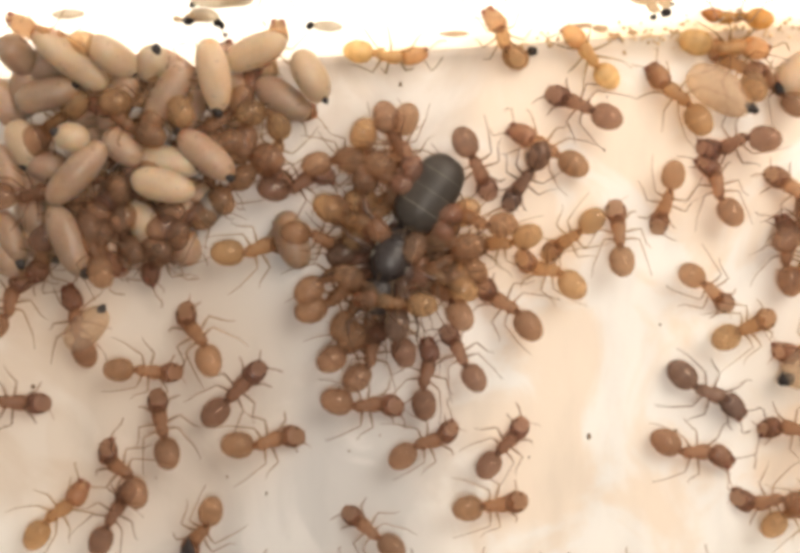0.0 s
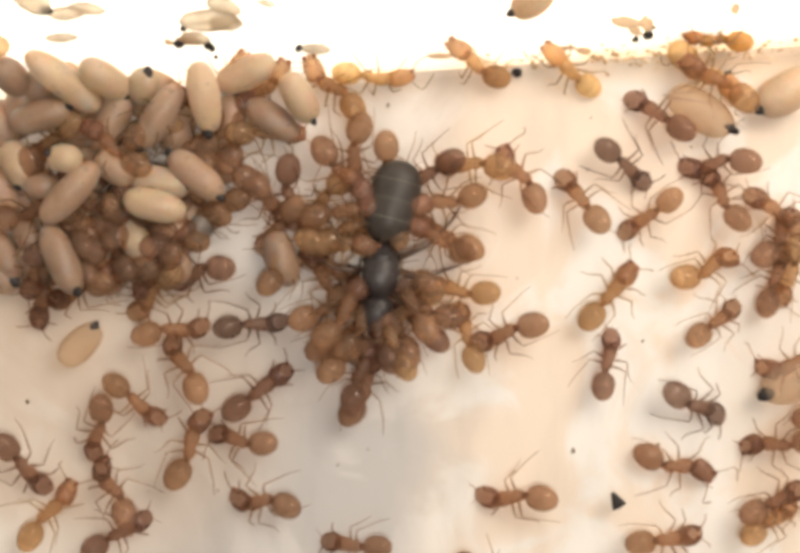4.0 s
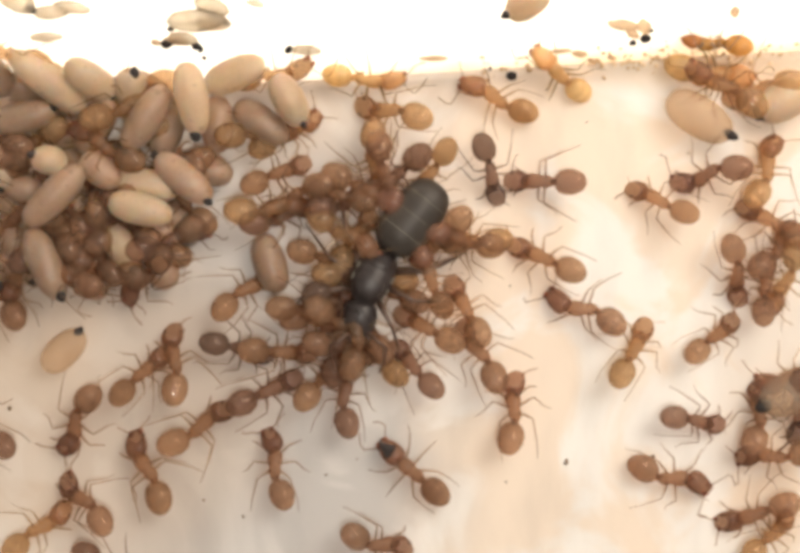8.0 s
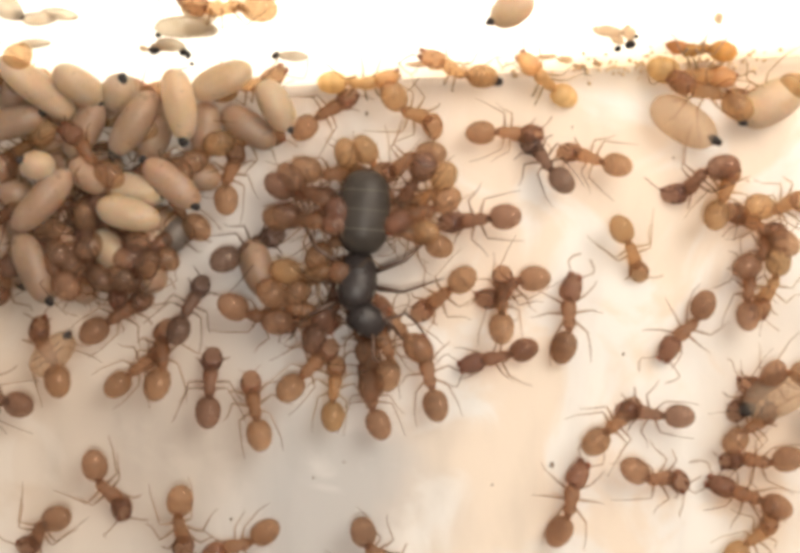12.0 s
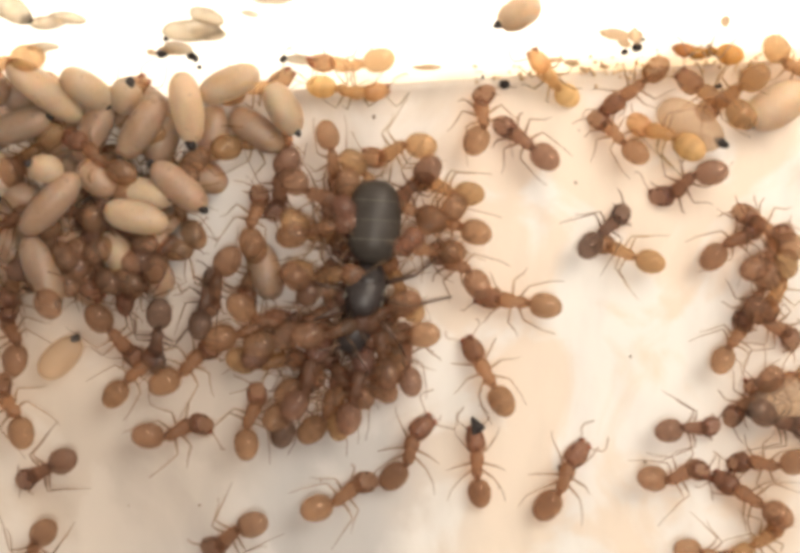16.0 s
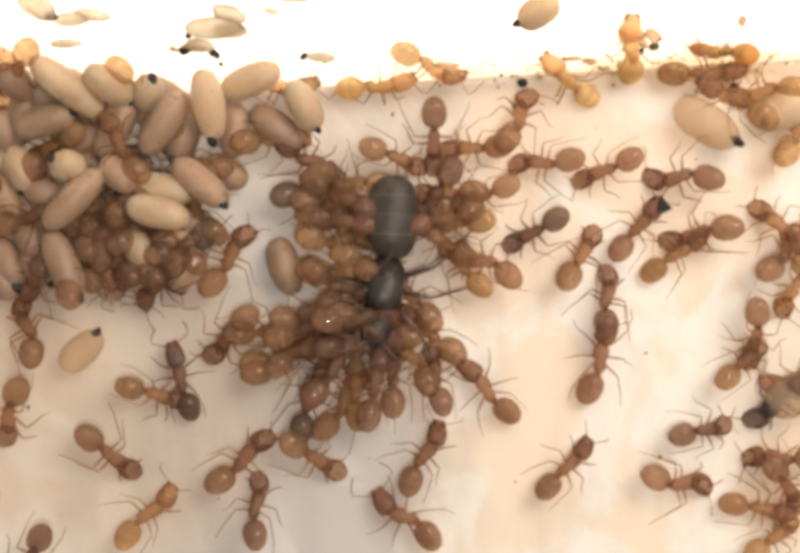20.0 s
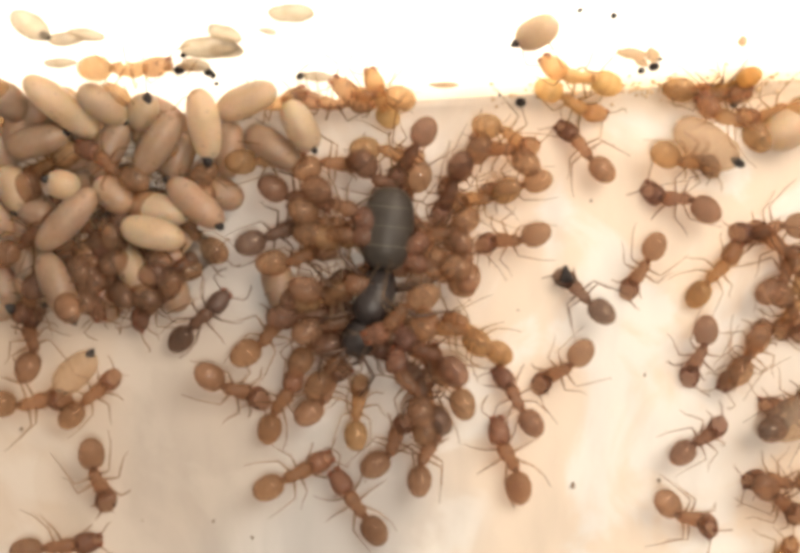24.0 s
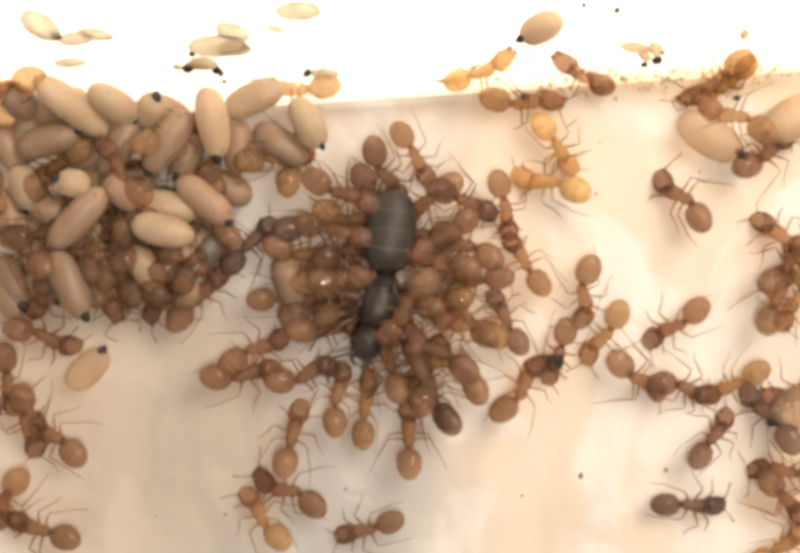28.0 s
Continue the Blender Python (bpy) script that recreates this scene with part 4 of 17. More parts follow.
# ---- what moves ----
def motions():
    queen_rows = [(0, at(-1.22, -0.13, 153, 0.45)), (0.5, at(-0.88, -0.12, 154, 0.45)), (1, at(-1.26, -0.07, 163, 0.45)), (1.5, at(-1.37, -0.18, 165, 0.45)), (2, at(-1.05, 0.57, 167, 0.45)), (2.5, at(-1.18, 0.51, 163, 0.45)), (3, at(-1.31, -0.65, 162, 0.45)), (3.5, at(-1.22, 0.06, 177, 0.45)), (5.5, at(-1.21, -0.43, 157, 0.45)), (6, at(-1.40, -0.27, 157, 0.45)), (6.5, at(-1.27, -0.59, 159, 0.45)), (7, at(-1.29, -0.35, 155, 0.45)), (7.5, at(-1.09, -0.21, 158, 0.45)), (8, at(-1.10, -0.03, 153, 0.45)), (8.5, at(-1.21, -0.16, 162, 0.45)), (9, at(-1.31, -0.34, 165, 0.45)), (9.5, at(-1.27, -0.01, 162, 0.45)), (10, at(-1.44, -0.05, 152, 0.45)), (10.5, at(-1.76, -0.16, 172, 0.45)), (11, at(-1.52, -0.24, 160, 0.45)), (11.5, at(-1.18, 0.08, 165, 0.45)), (12, at(-1.23, -0.09, 172, 0.45)), (12.5, at(-1.00, -0.10, 174, 0.45)), (14.5, at(-1.24, -0.38, 164, 0.45)), (15, at(-1.11, -0.14, 167, 0.45)), (15.5, at(-1.13, -0.41, 169, 0.45)), (16, at(-1.19, -0.37, 166, 0.45)), (16.5, at(-1.15, -0.26, 170, 0.45)), (17, at(-1.17, -0.32, 164, 0.45)), (17.5, at(-1.13, -0.55, 164, 0.45)), (18, at(-1.15, -0.70, 169, 0.45)), (18.5, at(-1.35, -0.59, 167, 0.45)), (19, at(-1.39, -0.30, 168, 0.45)), (19.5, at(-1.30, -0.45, 168, 0.45)), (20, at(-1.14, -0.31, 169, 0.45)), (20.5, at(-1.36, 0.17, 171, 0.45)), (21, at(-1.44, 0.65, 168, 0.45)), (21.5, at(-1.37, 0.10, 164, 0.45)), (23.5, at(-1.31, 0.16, 169, 0.45)), (24, at(-1.45, 0.12, 161, 0.45)), (24.5, at(-1.34, 0.15, 160, 0.45)), (25, at(-1.41, -0.15, 157, 0.45)), (25.5, at(-1.36, -0.02, 163, 0.45)), (26, at(-1.43, 0.09, 162, 0.45)), (26.5, at(-1.38, 0.26, 163, 0.45)), (27, at(-1.49, -0.00, 163, 0.45)), (27.5, at(-1.36, 0.00, 162, 0.45)), (28, at(-1.59, -0.25, 167, 0.45))]
    gaster_rows = [(0, swing(-7)), (0.5, swing(-7)), (1, swing(-9)), (1.5, swing(5)), (2, swing(1)), (2.5, swing(9)), (3, swing(19)), (3.5, swing(0)), (5.5, swing(-15)), (6, swing(-17)), (6.5, swing(-15)), (7, swing(-10)), (7.5, swing(-9)), (8, swing(-11)), (8.5, swing(-15)), (9, swing(-10)), (9.5, swing(0)), (10, swing(-11)), (10.5, swing(-12)), (11, swing(15)), (11.5, swing(13)), (12, swing(4)), (12.5, swing(4)), (14.5, swing(10)), (15, swing(9)), (15.5, swing(8)), (16, swing(11)), (16.5, swing(7)), (17, swing(14)), (17.5, swing(12)), (18, swing(8)), (18.5, swing(8)), (19, swing(2)), (19.5, swing(4)), (20, swing(9)), (20.5, swing(1)), (21, swing(-16)), (21.5, swing(-25)), (23.5, swing(3)), (24, swing(14)), (24.5, swing(16)), (25, swing(20)), (25.5, swing(13)), (26, swing(14)), (26.5, swing(10)), (27, swing(12)), (27.5, swing(14)), (28, swing(7))]
    walk(queen, queen_rows)
    walk(queen_gaster, gaster_rows)
    stir = random.Random(12)
    for ant, x, y, heading, lift in nurses:  # they shift about on the heap
        walk(ant, [(t, at(x + stir.uniform(-0.3, 0.3), y + stir.uniform(-0.3, 0.3), heading + stir.uniform(-22, 22), lift, 8)) for t in (0, 3, 5.5, 8, 11, 14.5, 17, 20, 23.5, 26, 28)])
    for n, (ant, x, y, heading, lift) in enumerate(visitors):  # they leave the heap over its top
        rows = [(t, at(x + stir.uniform(-0.35, 0.35), y + stir.uniform(-0.35, 0.35), heading + stir.uniform(-25, 25), lift, 8)) for t in (0, 2, 4, 6.1)]
        walk(ant, rows + [(6.6, at(x - 1.2, 0.6 * y + 2.2, 0.5 * heading + 45, 1.8, 0)), (8.6 + 0.3 * n, at(-20 - n, 0.3 * y + 4, 90, 1.6, 0)), (28, at(-20.5 - n, 0.3 * y + 4, 92, 0.4, 0))])
    for n, (ant, x, y, heading, lift) in enumerate(groomers):
        walk(ant, beside(queen_rows, gaster_rows, x, y, heading, lift, n))
    walk(queen_head, [(0, nod(21)), (0.5, nod(14)), (1, nod(1)), (1.5, nod(-4)), (2, nod(-8)), (2.5, nod(-4)), (3, nod(7)), (3.5, nod(0)), (5.5, nod(9)), (6, nod(8)), (6.5, nod(9)), (7, nod(10)), (7.5, nod(1)), (8, nod(24)), (8.5, nod(3)), (9, nod(7)), (9.5, nod(43)), (10, nod(75)), (10.5, nod(67)), (11, nod(75)), (11.5, nod(4)), (12, nod(63)), (12.5, nod(-4)), (14.5, nod(5)), (15, nod(-5)), (15.5, nod(-8)), (16, nod(-7)), (16.5, nod(-2)), (17, nod(6)), (17.5, nod(3)), (18, nod(1)), (18.5, nod(3)), (19, nod(5)), (19.5, nod(3)), (20, nod(1)), (20.5, nod(32)), (21, nod(10)), (21.5, nod(9)), (23.5, nod(-7)), (24, nod(-3)), (24.5, nod(-2)), (25, nod(2)), (25.5, nod(-6)), (26, nod(-1)), (26.5, nod(-5)), (27, nod(-2)), (27.5, nod(-2)), (28, nod(-10))])
    walk(chip, [(0, at(-9.88, -12.38, 0, 0.6)), (0.5, at(-7.36, -11.72, 18, 0.6)), (1, at(-3.53, -8.77, 37, 0.6)), (1.5, at(0.33, -7.58, 55, 0.6)), (2, at(5.80, -10.43, 74, 0.6)), (3, at(8.79, -12.44, 31, 0.6)), (5.5, at(8.97, -5.44, 43, 0.6)), (6, at(6.53, -6.65, 62, 0.6)), (6.5, at(6.17, -12.67, 0, 0.6)), (7, at(4.67, -12.93, 19, 0.6)), (7.5, at(2.54, -10.69, 37, 0.6)), (8, at(-0.51, -7.24, 56, 0.6)), (8.5, at(-0.42, -5.78, 74, 0.6)), (9, at(-3.21, -8.50, 13, 0.6)), (9.5, at(-3.49, -10.18, 31, 0.6)), (10, at(-6.07, -11.41, 50, 0.6)), (12, at(-5.57, -12.94, 44, 0.6)), (14.5, at(2.26, -10.63, 56, 0.6)), (15, at(3.17, -8.77, 75, 0.6)), (15.5, at(4.56, -7.41, 13, 0.6)), (16, at(3.51, -6.04, 32, 0.6)), (16.5, at(4.98, -4.73, 50, 0.6)), (17, at(6.05, -4.17, 69, 0.6)), (17.5, at(7.43, -2.24, 7, 0.6)), (18, at(8.55, -0.27, 26, 0.6)), (18.5, at(7.51, 0.40, 44, 0.6)), (19, at(7.59, 1.43, 63, 0.6)), (19.5, at(9.15, 2.39, 1, 0.6)), (20, at(10.73, 3.19, 20, 0.6)), (20.5, at(10.47, 3.60, 38, 0.6)), (21, at(9.10, 4.30, 57, 0.6)), (21.5, at(9.48, 4.33, 75, 0.6)), (24, at(6.66, 1.09, 8, 0.6)), (24.5, at(5.94, 0.84, 26, 0.6)), (25, at(4.51, 1.07, 45, 0.6)), (25.5, at(5.05, 1.17, 63, 0.6)), (26, at(3.71, 0.83, 2, 0.6)), (26.5, at(4.89, 0.49, 20, 0.6)), (27, at(6.16, -1.17, 39, 0.6)), (27.5, at(6.42, -2.89, 57, 0.6)), (28, at(5.98, -2.82, 76, 0.6))])
    walk(ants[0], [(0, at(-14.67, 9.23, 63, 0.4)), (1, at(-14.57, 9.29, 67, 0.4)), (2, at(-14.8, 9.4, 48, 0.4)), (2.33, at(-14.76, 9.46, -11, 0.3)), (2.67, at(-14.71, 9.52, -70, 0.1)), (3, at(-14.67, 9.58, -129)), (3.25, at(-16.34, 9.57, -198)), (3.5, at(-18.02, 9.56, -266)), (5.5, at(-18.02, 9.56, -266)), (6, at(-16.49, 9.21, -234, 0.4)), (6.5, at(-16.11, 9.39, -270, 0.2)), (7, at(-15.72, 9.58, -305)), (9, at(-15.62, 9.25, -295, 0.4)), (10, at(-15.51, 9.09, -233, 0.4)), (11, at(-15.69, 9.01, -226, 0.4)), (12, at(-15.56, 8.96, -226, 0.4)), (12.5, at(-18.16, 8.98, -266, 0.4)), (17.5, at(-18.16, 8.98, -266, 0.4)), (17.75, at(-16.88, 8.99, -224, 0.4)), (18, at(-15.59, 9, -182, 0.4)), (18.5, at(-15.4, 9.12, -190, 0.4)), (19.5, at(-15.4, 9.12, -190, 0.4)), (20, at(-16.15, 8.99, -210, 0.4)), (21, at(-16.15, 8.99, -210, 0.4)), (21.5, at(-15.86, 9.03, -180, 0.4)), (22.5, at(-14.01, 9.65, -125, 0.2)), (23.5, at(-12.16, 10.27, -70)), (24, at(-11.43, 9.85, -86)), (24.5, at(-11.64, 9.66, -104)), (25, at(-10.42, 9.21, -105, 0.4)), (25.25, at(-9.82, 8.76, -148, 0.4)), (25.5, at(-9.21, 8.3, -192, 0.4)), (26, at(-16.69, 8.74, -229, 0.4)), (26.5, at(-18.27, 8.78, -266, 0.4)), (28, at(-18.27, 8.78, -266, 0.4))])
    walk(ants[1], [(0, at(-10.21, 6.49, 56, 1.5, 31)), (0.5, at(-18.96, 6.76, 88, 0.4)), (7.5, at(-18.96, 6.76, 88, 0.4)), (8, at(-10.89, 8.16, 123, 0.4)), (8.5, at(-18.58, 8.16, 94, 0.4)), (26, at(-18.58, 8.16, 94, 0.4)), (26.5, at(-18.54, 8.14, 94, 0.6)), (28, at(-18.54, 8.14, 94, 0.6))])
    walk(ants[2], [(0, at(-8.74, 7.47, -13, 0.4)), (0.5, at(-8.47, 8.46, -27, 0.4)), (0.75, at(-9.29, 7.48, 17, 1, 15)), (1, at(-10.11, 6.5, 62, 1.5, 31)), (1.5, at(-7.82, 4.23, 119, 0, 31)), (2, at(-9.98, 6.52, 65, 1.5, 31)), (2.5, at(-9.02, 0.41, 113, 0, 31)), (3, at(-9.09, 0.14, 129, 0, 31)), (3.5, at(-9.09, 0.14, 129, 0, 31)), (5.5, at(-7.13, 0.25, 105, 0, 31)), (6, at(-9.3, -0.37, 125, 0, 31)), (6.17, at(-8.68, -0.67, 173, 0, 31)), (6.33, at(-8.06, -0.97, 222, 0, 31)), (6.5, at(-7.44, -1.27, 270, 0, 31)), (6.75, at(-7.09, -0.04, 309, 0, 31)), (7, at(-6.74, 1.19, 347, 0, 31)), (7.5, at(-4.95, 1.23, 279, 0, 31)), (8, at(-5.26, 2.27, 309, 0, 31)), (8.5, at(-4.3, 3.04, 308, 0, 31)), (9, at(-3.97, 2.71, 292, 0, 31)), (9.5, at(-3.74, 2.72, 286, 0, 31)), (10, at(-3.85, 3.26, 292, 0, 31)), (10.5, at(-4.2, 4.07, 304, 0, 31)), (11, at(-4.07, 3.77, 288, 0, 31)), (11.5, at(-3.77, 3.93, 302, 0, 31)), (12, at(-3.8, 3.58, 277, 0, 31)), (12.5, at(-3.93, 3.5, 270, 0, 31)), (14.5, at(-4.6, 4.59, 207, 0, 31)), (15, at(-5.29, 4.3, 193, 0, 31)), (15.5, at(-5.38, 4.48, 178, 0, 31)), (16, at(-4.88, 4.45, 184, 0, 31)), (16.25, at(-6.04, 5.55, 220, 0, 31)), (16.5, at(-7.2, 6.65, 256, 0, 31)), (17, at(-6.51, 5.41, 194, 0, 31)), (17.25, at(-6.18, 5.82, 230, 0, 31)), (17.5, at(-5.84, 6.23, 266, 0, 31)), (18, at(-4.79, 5.9, 258)), (18.5, at(-4.79, 5.9, 258)), (19, at(-3.86, 5.2, 244, 0, 20)), (19.5, at(-4.61, 5.42, 255, 0, 31)), (20, at(-4.77, 5.13, 256, 0, 27)), (20.5, at(-4.53, 5.35, 262, 0, 29)), (21, at(-5.2, 5.88, 265, 0, 17)), (21.5, at(-4.58, 6.43, 280, 0, 31)), (23.5, at(-5.03, 4.33, 279, 0, 31)), (24, at(-5.03, 4.33, 279, 0, 31)), (24.5, at(-4.74, 3.87, 270, 0, 31)), (25, at(-4, 3.98, 282, 0, 28)), (25.5, at(-3.83, 4.07, 267, 0, 31)), (26, at(-3.09, 4.12, 256, 0, 31)), (26.5, at(-2.23, 5.84, 239, 0, 31)), (27, at(-2.23, 5.84, 239, 0, 31)), (27.5, at(-1.92, 5.37, 225, 0, 31)), (28, at(-1.62, 5.34, 228, 0, 31))])
    walk(ants[3], [(0, at(-6.25, 8.7, -30)), (0.5, at(-6.25, 8.7, -30)), (1, at(-6.05, 7.79, -54)), (1.5, at(-6.05, 7.79, -54)), (2, at(-5.99, 7.63, -43)), (2.5, at(-6.07, 8, -46)), (3, at(-6.26, 8.21, -54)), (3.5, at(-6.23, 8.11, -40)), (4.5, at(-6.29, 8.35, -85)), (5.5, at(-6.34, 8.58, -129)), (6, at(-6.14, 8.58, -122)), (6.5, at(-6.14, 8.7, -98)), (7, at(-5.57, 8.88, -87)), (7.5, at(-5.27, 8.85, -85)), (8.5, at(-5.27, 8.85, -85)), (9, at(-5.55, 8.95, -66)), (9.5, at(-5.55, 8.95, -66)), (10, at(-5.77, 8.7, -79)), (19, at(-5.77, 8.7, -79)), (19.5, at(-5.72, 8.65, -102)), (21.5, at(-5.72, 8.65, -102)), (23.5, at(-5.95, 8.75, -84)), (24, at(-5.95, 8.75, -84)), (24.5, at(-5.67, 8.54, -107)), (25, at(-5.67, 8.54, -107)), (25.5, at(-4.6, 7.43, -152)), (26, at(-4.07, 6.3, -138, 0, 31)), (26.25, at(-4.97, 6.64, -204, 0, 31)), (26.5, at(-5.87, 6.98, -270, 0, 31)), (26.67, at(-5.87, 6.62, -221, 0, 31)), (26.83, at(-5.87, 6.25, -171, 0, 31)), (27, at(-5.87, 5.89, -122, 0, 31)), (27.17, at(-6.04, 6, -175, 0, 31)), (27.33, at(-6.21, 6.12, -227, 0, 31)), (27.5, at(-6.39, 6.23, -280, 0, 31)), (27.75, at(-5.87, 5.92, -335, 0, 31)), (28, at(-5.36, 5.6, -390, 0, 31))])
    walk(ants[4], [(0, at(-1.46, 8.69, -98)), (9.5, at(-1.46, 8.69, -98)), (10, at(-1.53, 8.84, -77)), (10.5, at(-1.16, 8.79, -86)), (15, at(-1.16, 8.79, -86)), (15.5, at(-1.58, 8.83, -84)), (16, at(-1.9, 8.58, -99)), (16.5, at(-1.77, 8.06, -112)), (17, at(-1.17, 8.25, -103)), (19.5, at(-1.17, 8.25, -103)), (20, at(-1.56, 8.64, -83)), (21, at(-1.56, 8.64, -83)), (21.5, at(-1.7, 8.33, -122)), (23.5, at(-2.07, 7.98, -135)), (23.67, at(-1.79, 8.26, -86)), (23.83, at(-1.52, 8.55, -38)), (24, at(-1.24, 8.84, 10)), (24.5, at(-0.78, 8.82, -28)), (25, at(-0.81, 9.64, -21)), (25.5, at(-0.54, 9.54, -46)), (25.67, at(-0.51, 9.56, 8)), (25.83, at(-0.47, 9.57, 61)), (26, at(-0.44, 9.58, 115)), (26.17, at(-0.05, 9.62, 56)), (26.33, at(0.33, 9.66, -4)), (26.5, at(0.71, 9.7, -64)), (27, at(1.49, 9.47, -75)), (27.5, at(2.19, 9.6, -74)), (28, at(2.61, 9.78, -57))])
    walk(ants[5], [(0, at(3.44, 9.21, 13)), (0.5, at(3.37, 9.35, 17)), (1, at(2.87, 9.65, 27)), (1.5, at(2.87, 9.65, 27)), (2, at(2.39, 9.74, 37)), (2.5, at(2.39, 9.74, 37)), (3, at(2.5, 9.31, 44)), (3.5, at(2.94, 9.14, 32)), (7.5, at(2.94, 9.14, 32)), (8, at(4.11, 7.49, 51)), (8.5, at(2.92, 9.07, 32)), (9, at(2.92, 9.07, 32)), (9.5, at(3.01, 9.16, 44)), (10, at(3.01, 9.16, 44)), (10.5, at(3.36, 8.92, 68)), (11, at(2.96, 8.96, 76)), (11.5, at(3.12, 9.22, 41)), (12, at(2.95, 9.27, 50)), (12.5, at(2.97, 8.93, 83)), (14.5, at(0.8, 9.54, 65)), (15, at(-0.06, 9.67, 72)), (15.5, at(-0.94, 9.57, 76)), (16, at(-1.76, 9.55, 79)), (16.5, at(-2.15, 9.61, 96)), (17, at(-2.94, 9.5, 108)), (17.5, at(-2.83, 9.35, 127)), (18, at(-2.45, 9.32, 124)), (18.5, at(-1.32, 9.64, 171)), (19, at(-0.4, 9.46, 228)), (19.5, at(0.2, 9.82, 241)), (20, at(0.72, 9.46, 226)), (20.5, at(1.42, 9.16, 221)), (21, at(3.69, 7.95, 248)), (21.5, at(3.89, 8.2, 282)), (23.5, at(3.78, 7.93, 264)), (24, at(3.96, 7.26, 233, 0, 31)), (24.17, at(4.03, 7.52, 179, 0, 20)), (24.33, at(4.1, 7.77, 124, 0, 10)), (24.5, at(4.18, 8.02, 70)), (25, at(5.31, 6.78, 36, 0, 31)), (25.5, at(6.81, 5.92, 58, 0, 31)), (25.67, at(6.99, 5.24, 112, 0, 31)), (25.83, at(7.17, 4.57, 166, 0, 31)), (26, at(7.35, 3.9, 220, 0, 31)), (26.5, at(6.04, 4.53, 242, 0, 23)), (27, at(7.68, 2.27, 214, 0, 31)), (27.5, at(9.09, -0.38, 174, 0, 31)), (28, at(8.21, -1.6, 135, 0, 31))])
    walk(ants[6], [(0, at(7.12, 8.35, 36)), (0.5, at(7.12, 8.35, 36)), (1, at(6.96, 8.86, 36)), (1.5, at(6.96, 8.86, 36)), (2, at(7.26, 8.94, 28)), (3, at(7.26, 8.94, 28)), (3.5, at(7.17, 8.73, 42)), (5.5, at(6.55, 9.08, 27)), (7, at(6.55, 9.08, 27)), (7.5, at(6.74, 8.76, 40)), (12, at(6.74, 8.76, 40)), (12.17, at(6.86, 8.63, 99)), (12.33, at(6.97, 8.49, 158)), (12.5, at(7.08, 8.35, 217)), (14.5, at(6.94, 8.41, 240)), (14.67, at(6.87, 8.59, 290)), (14.83, at(6.79, 8.78, 341)), (15, at(6.71, 8.96, 391)), (17, at(6.71, 8.96, 391)), (17.5, at(6.98, 8.96, 380)), (18, at(7.02, 8.5, 394)), (19, at(7.02, 8.5, 394)), (19.5, at(6.68, 8.81, 400)), (21, at(6.68, 8.81, 400)), (21.5, at(6.86, 8.29, 409)), (23.5, at(6.58, 8.41, 424)), (23.67, at(6.67, 8.53, 482)), (23.83, at(6.76, 8.66, 540)), (24, at(6.85, 8.79, 598)), (24.5, at(6.01, 9, 597)), (25, at(6.04, 9.3, 610)), (25.17, at(5.84, 9.2, 555)), (25.33, at(5.64, 9.09, 501)), (25.5, at(5.44, 8.99, 446)), (26, at(5.66, 7.82, 478, 0, 31)), (26.5, at(5.59, 7.5, 488, 0, 31)), (27, at(5.36, 6.89, 536, 0, 31)), (27.5, at(5.37, 6.6, 540, 0, 31)), (28, at(5.9, 6.55, 572, 0, 31))])
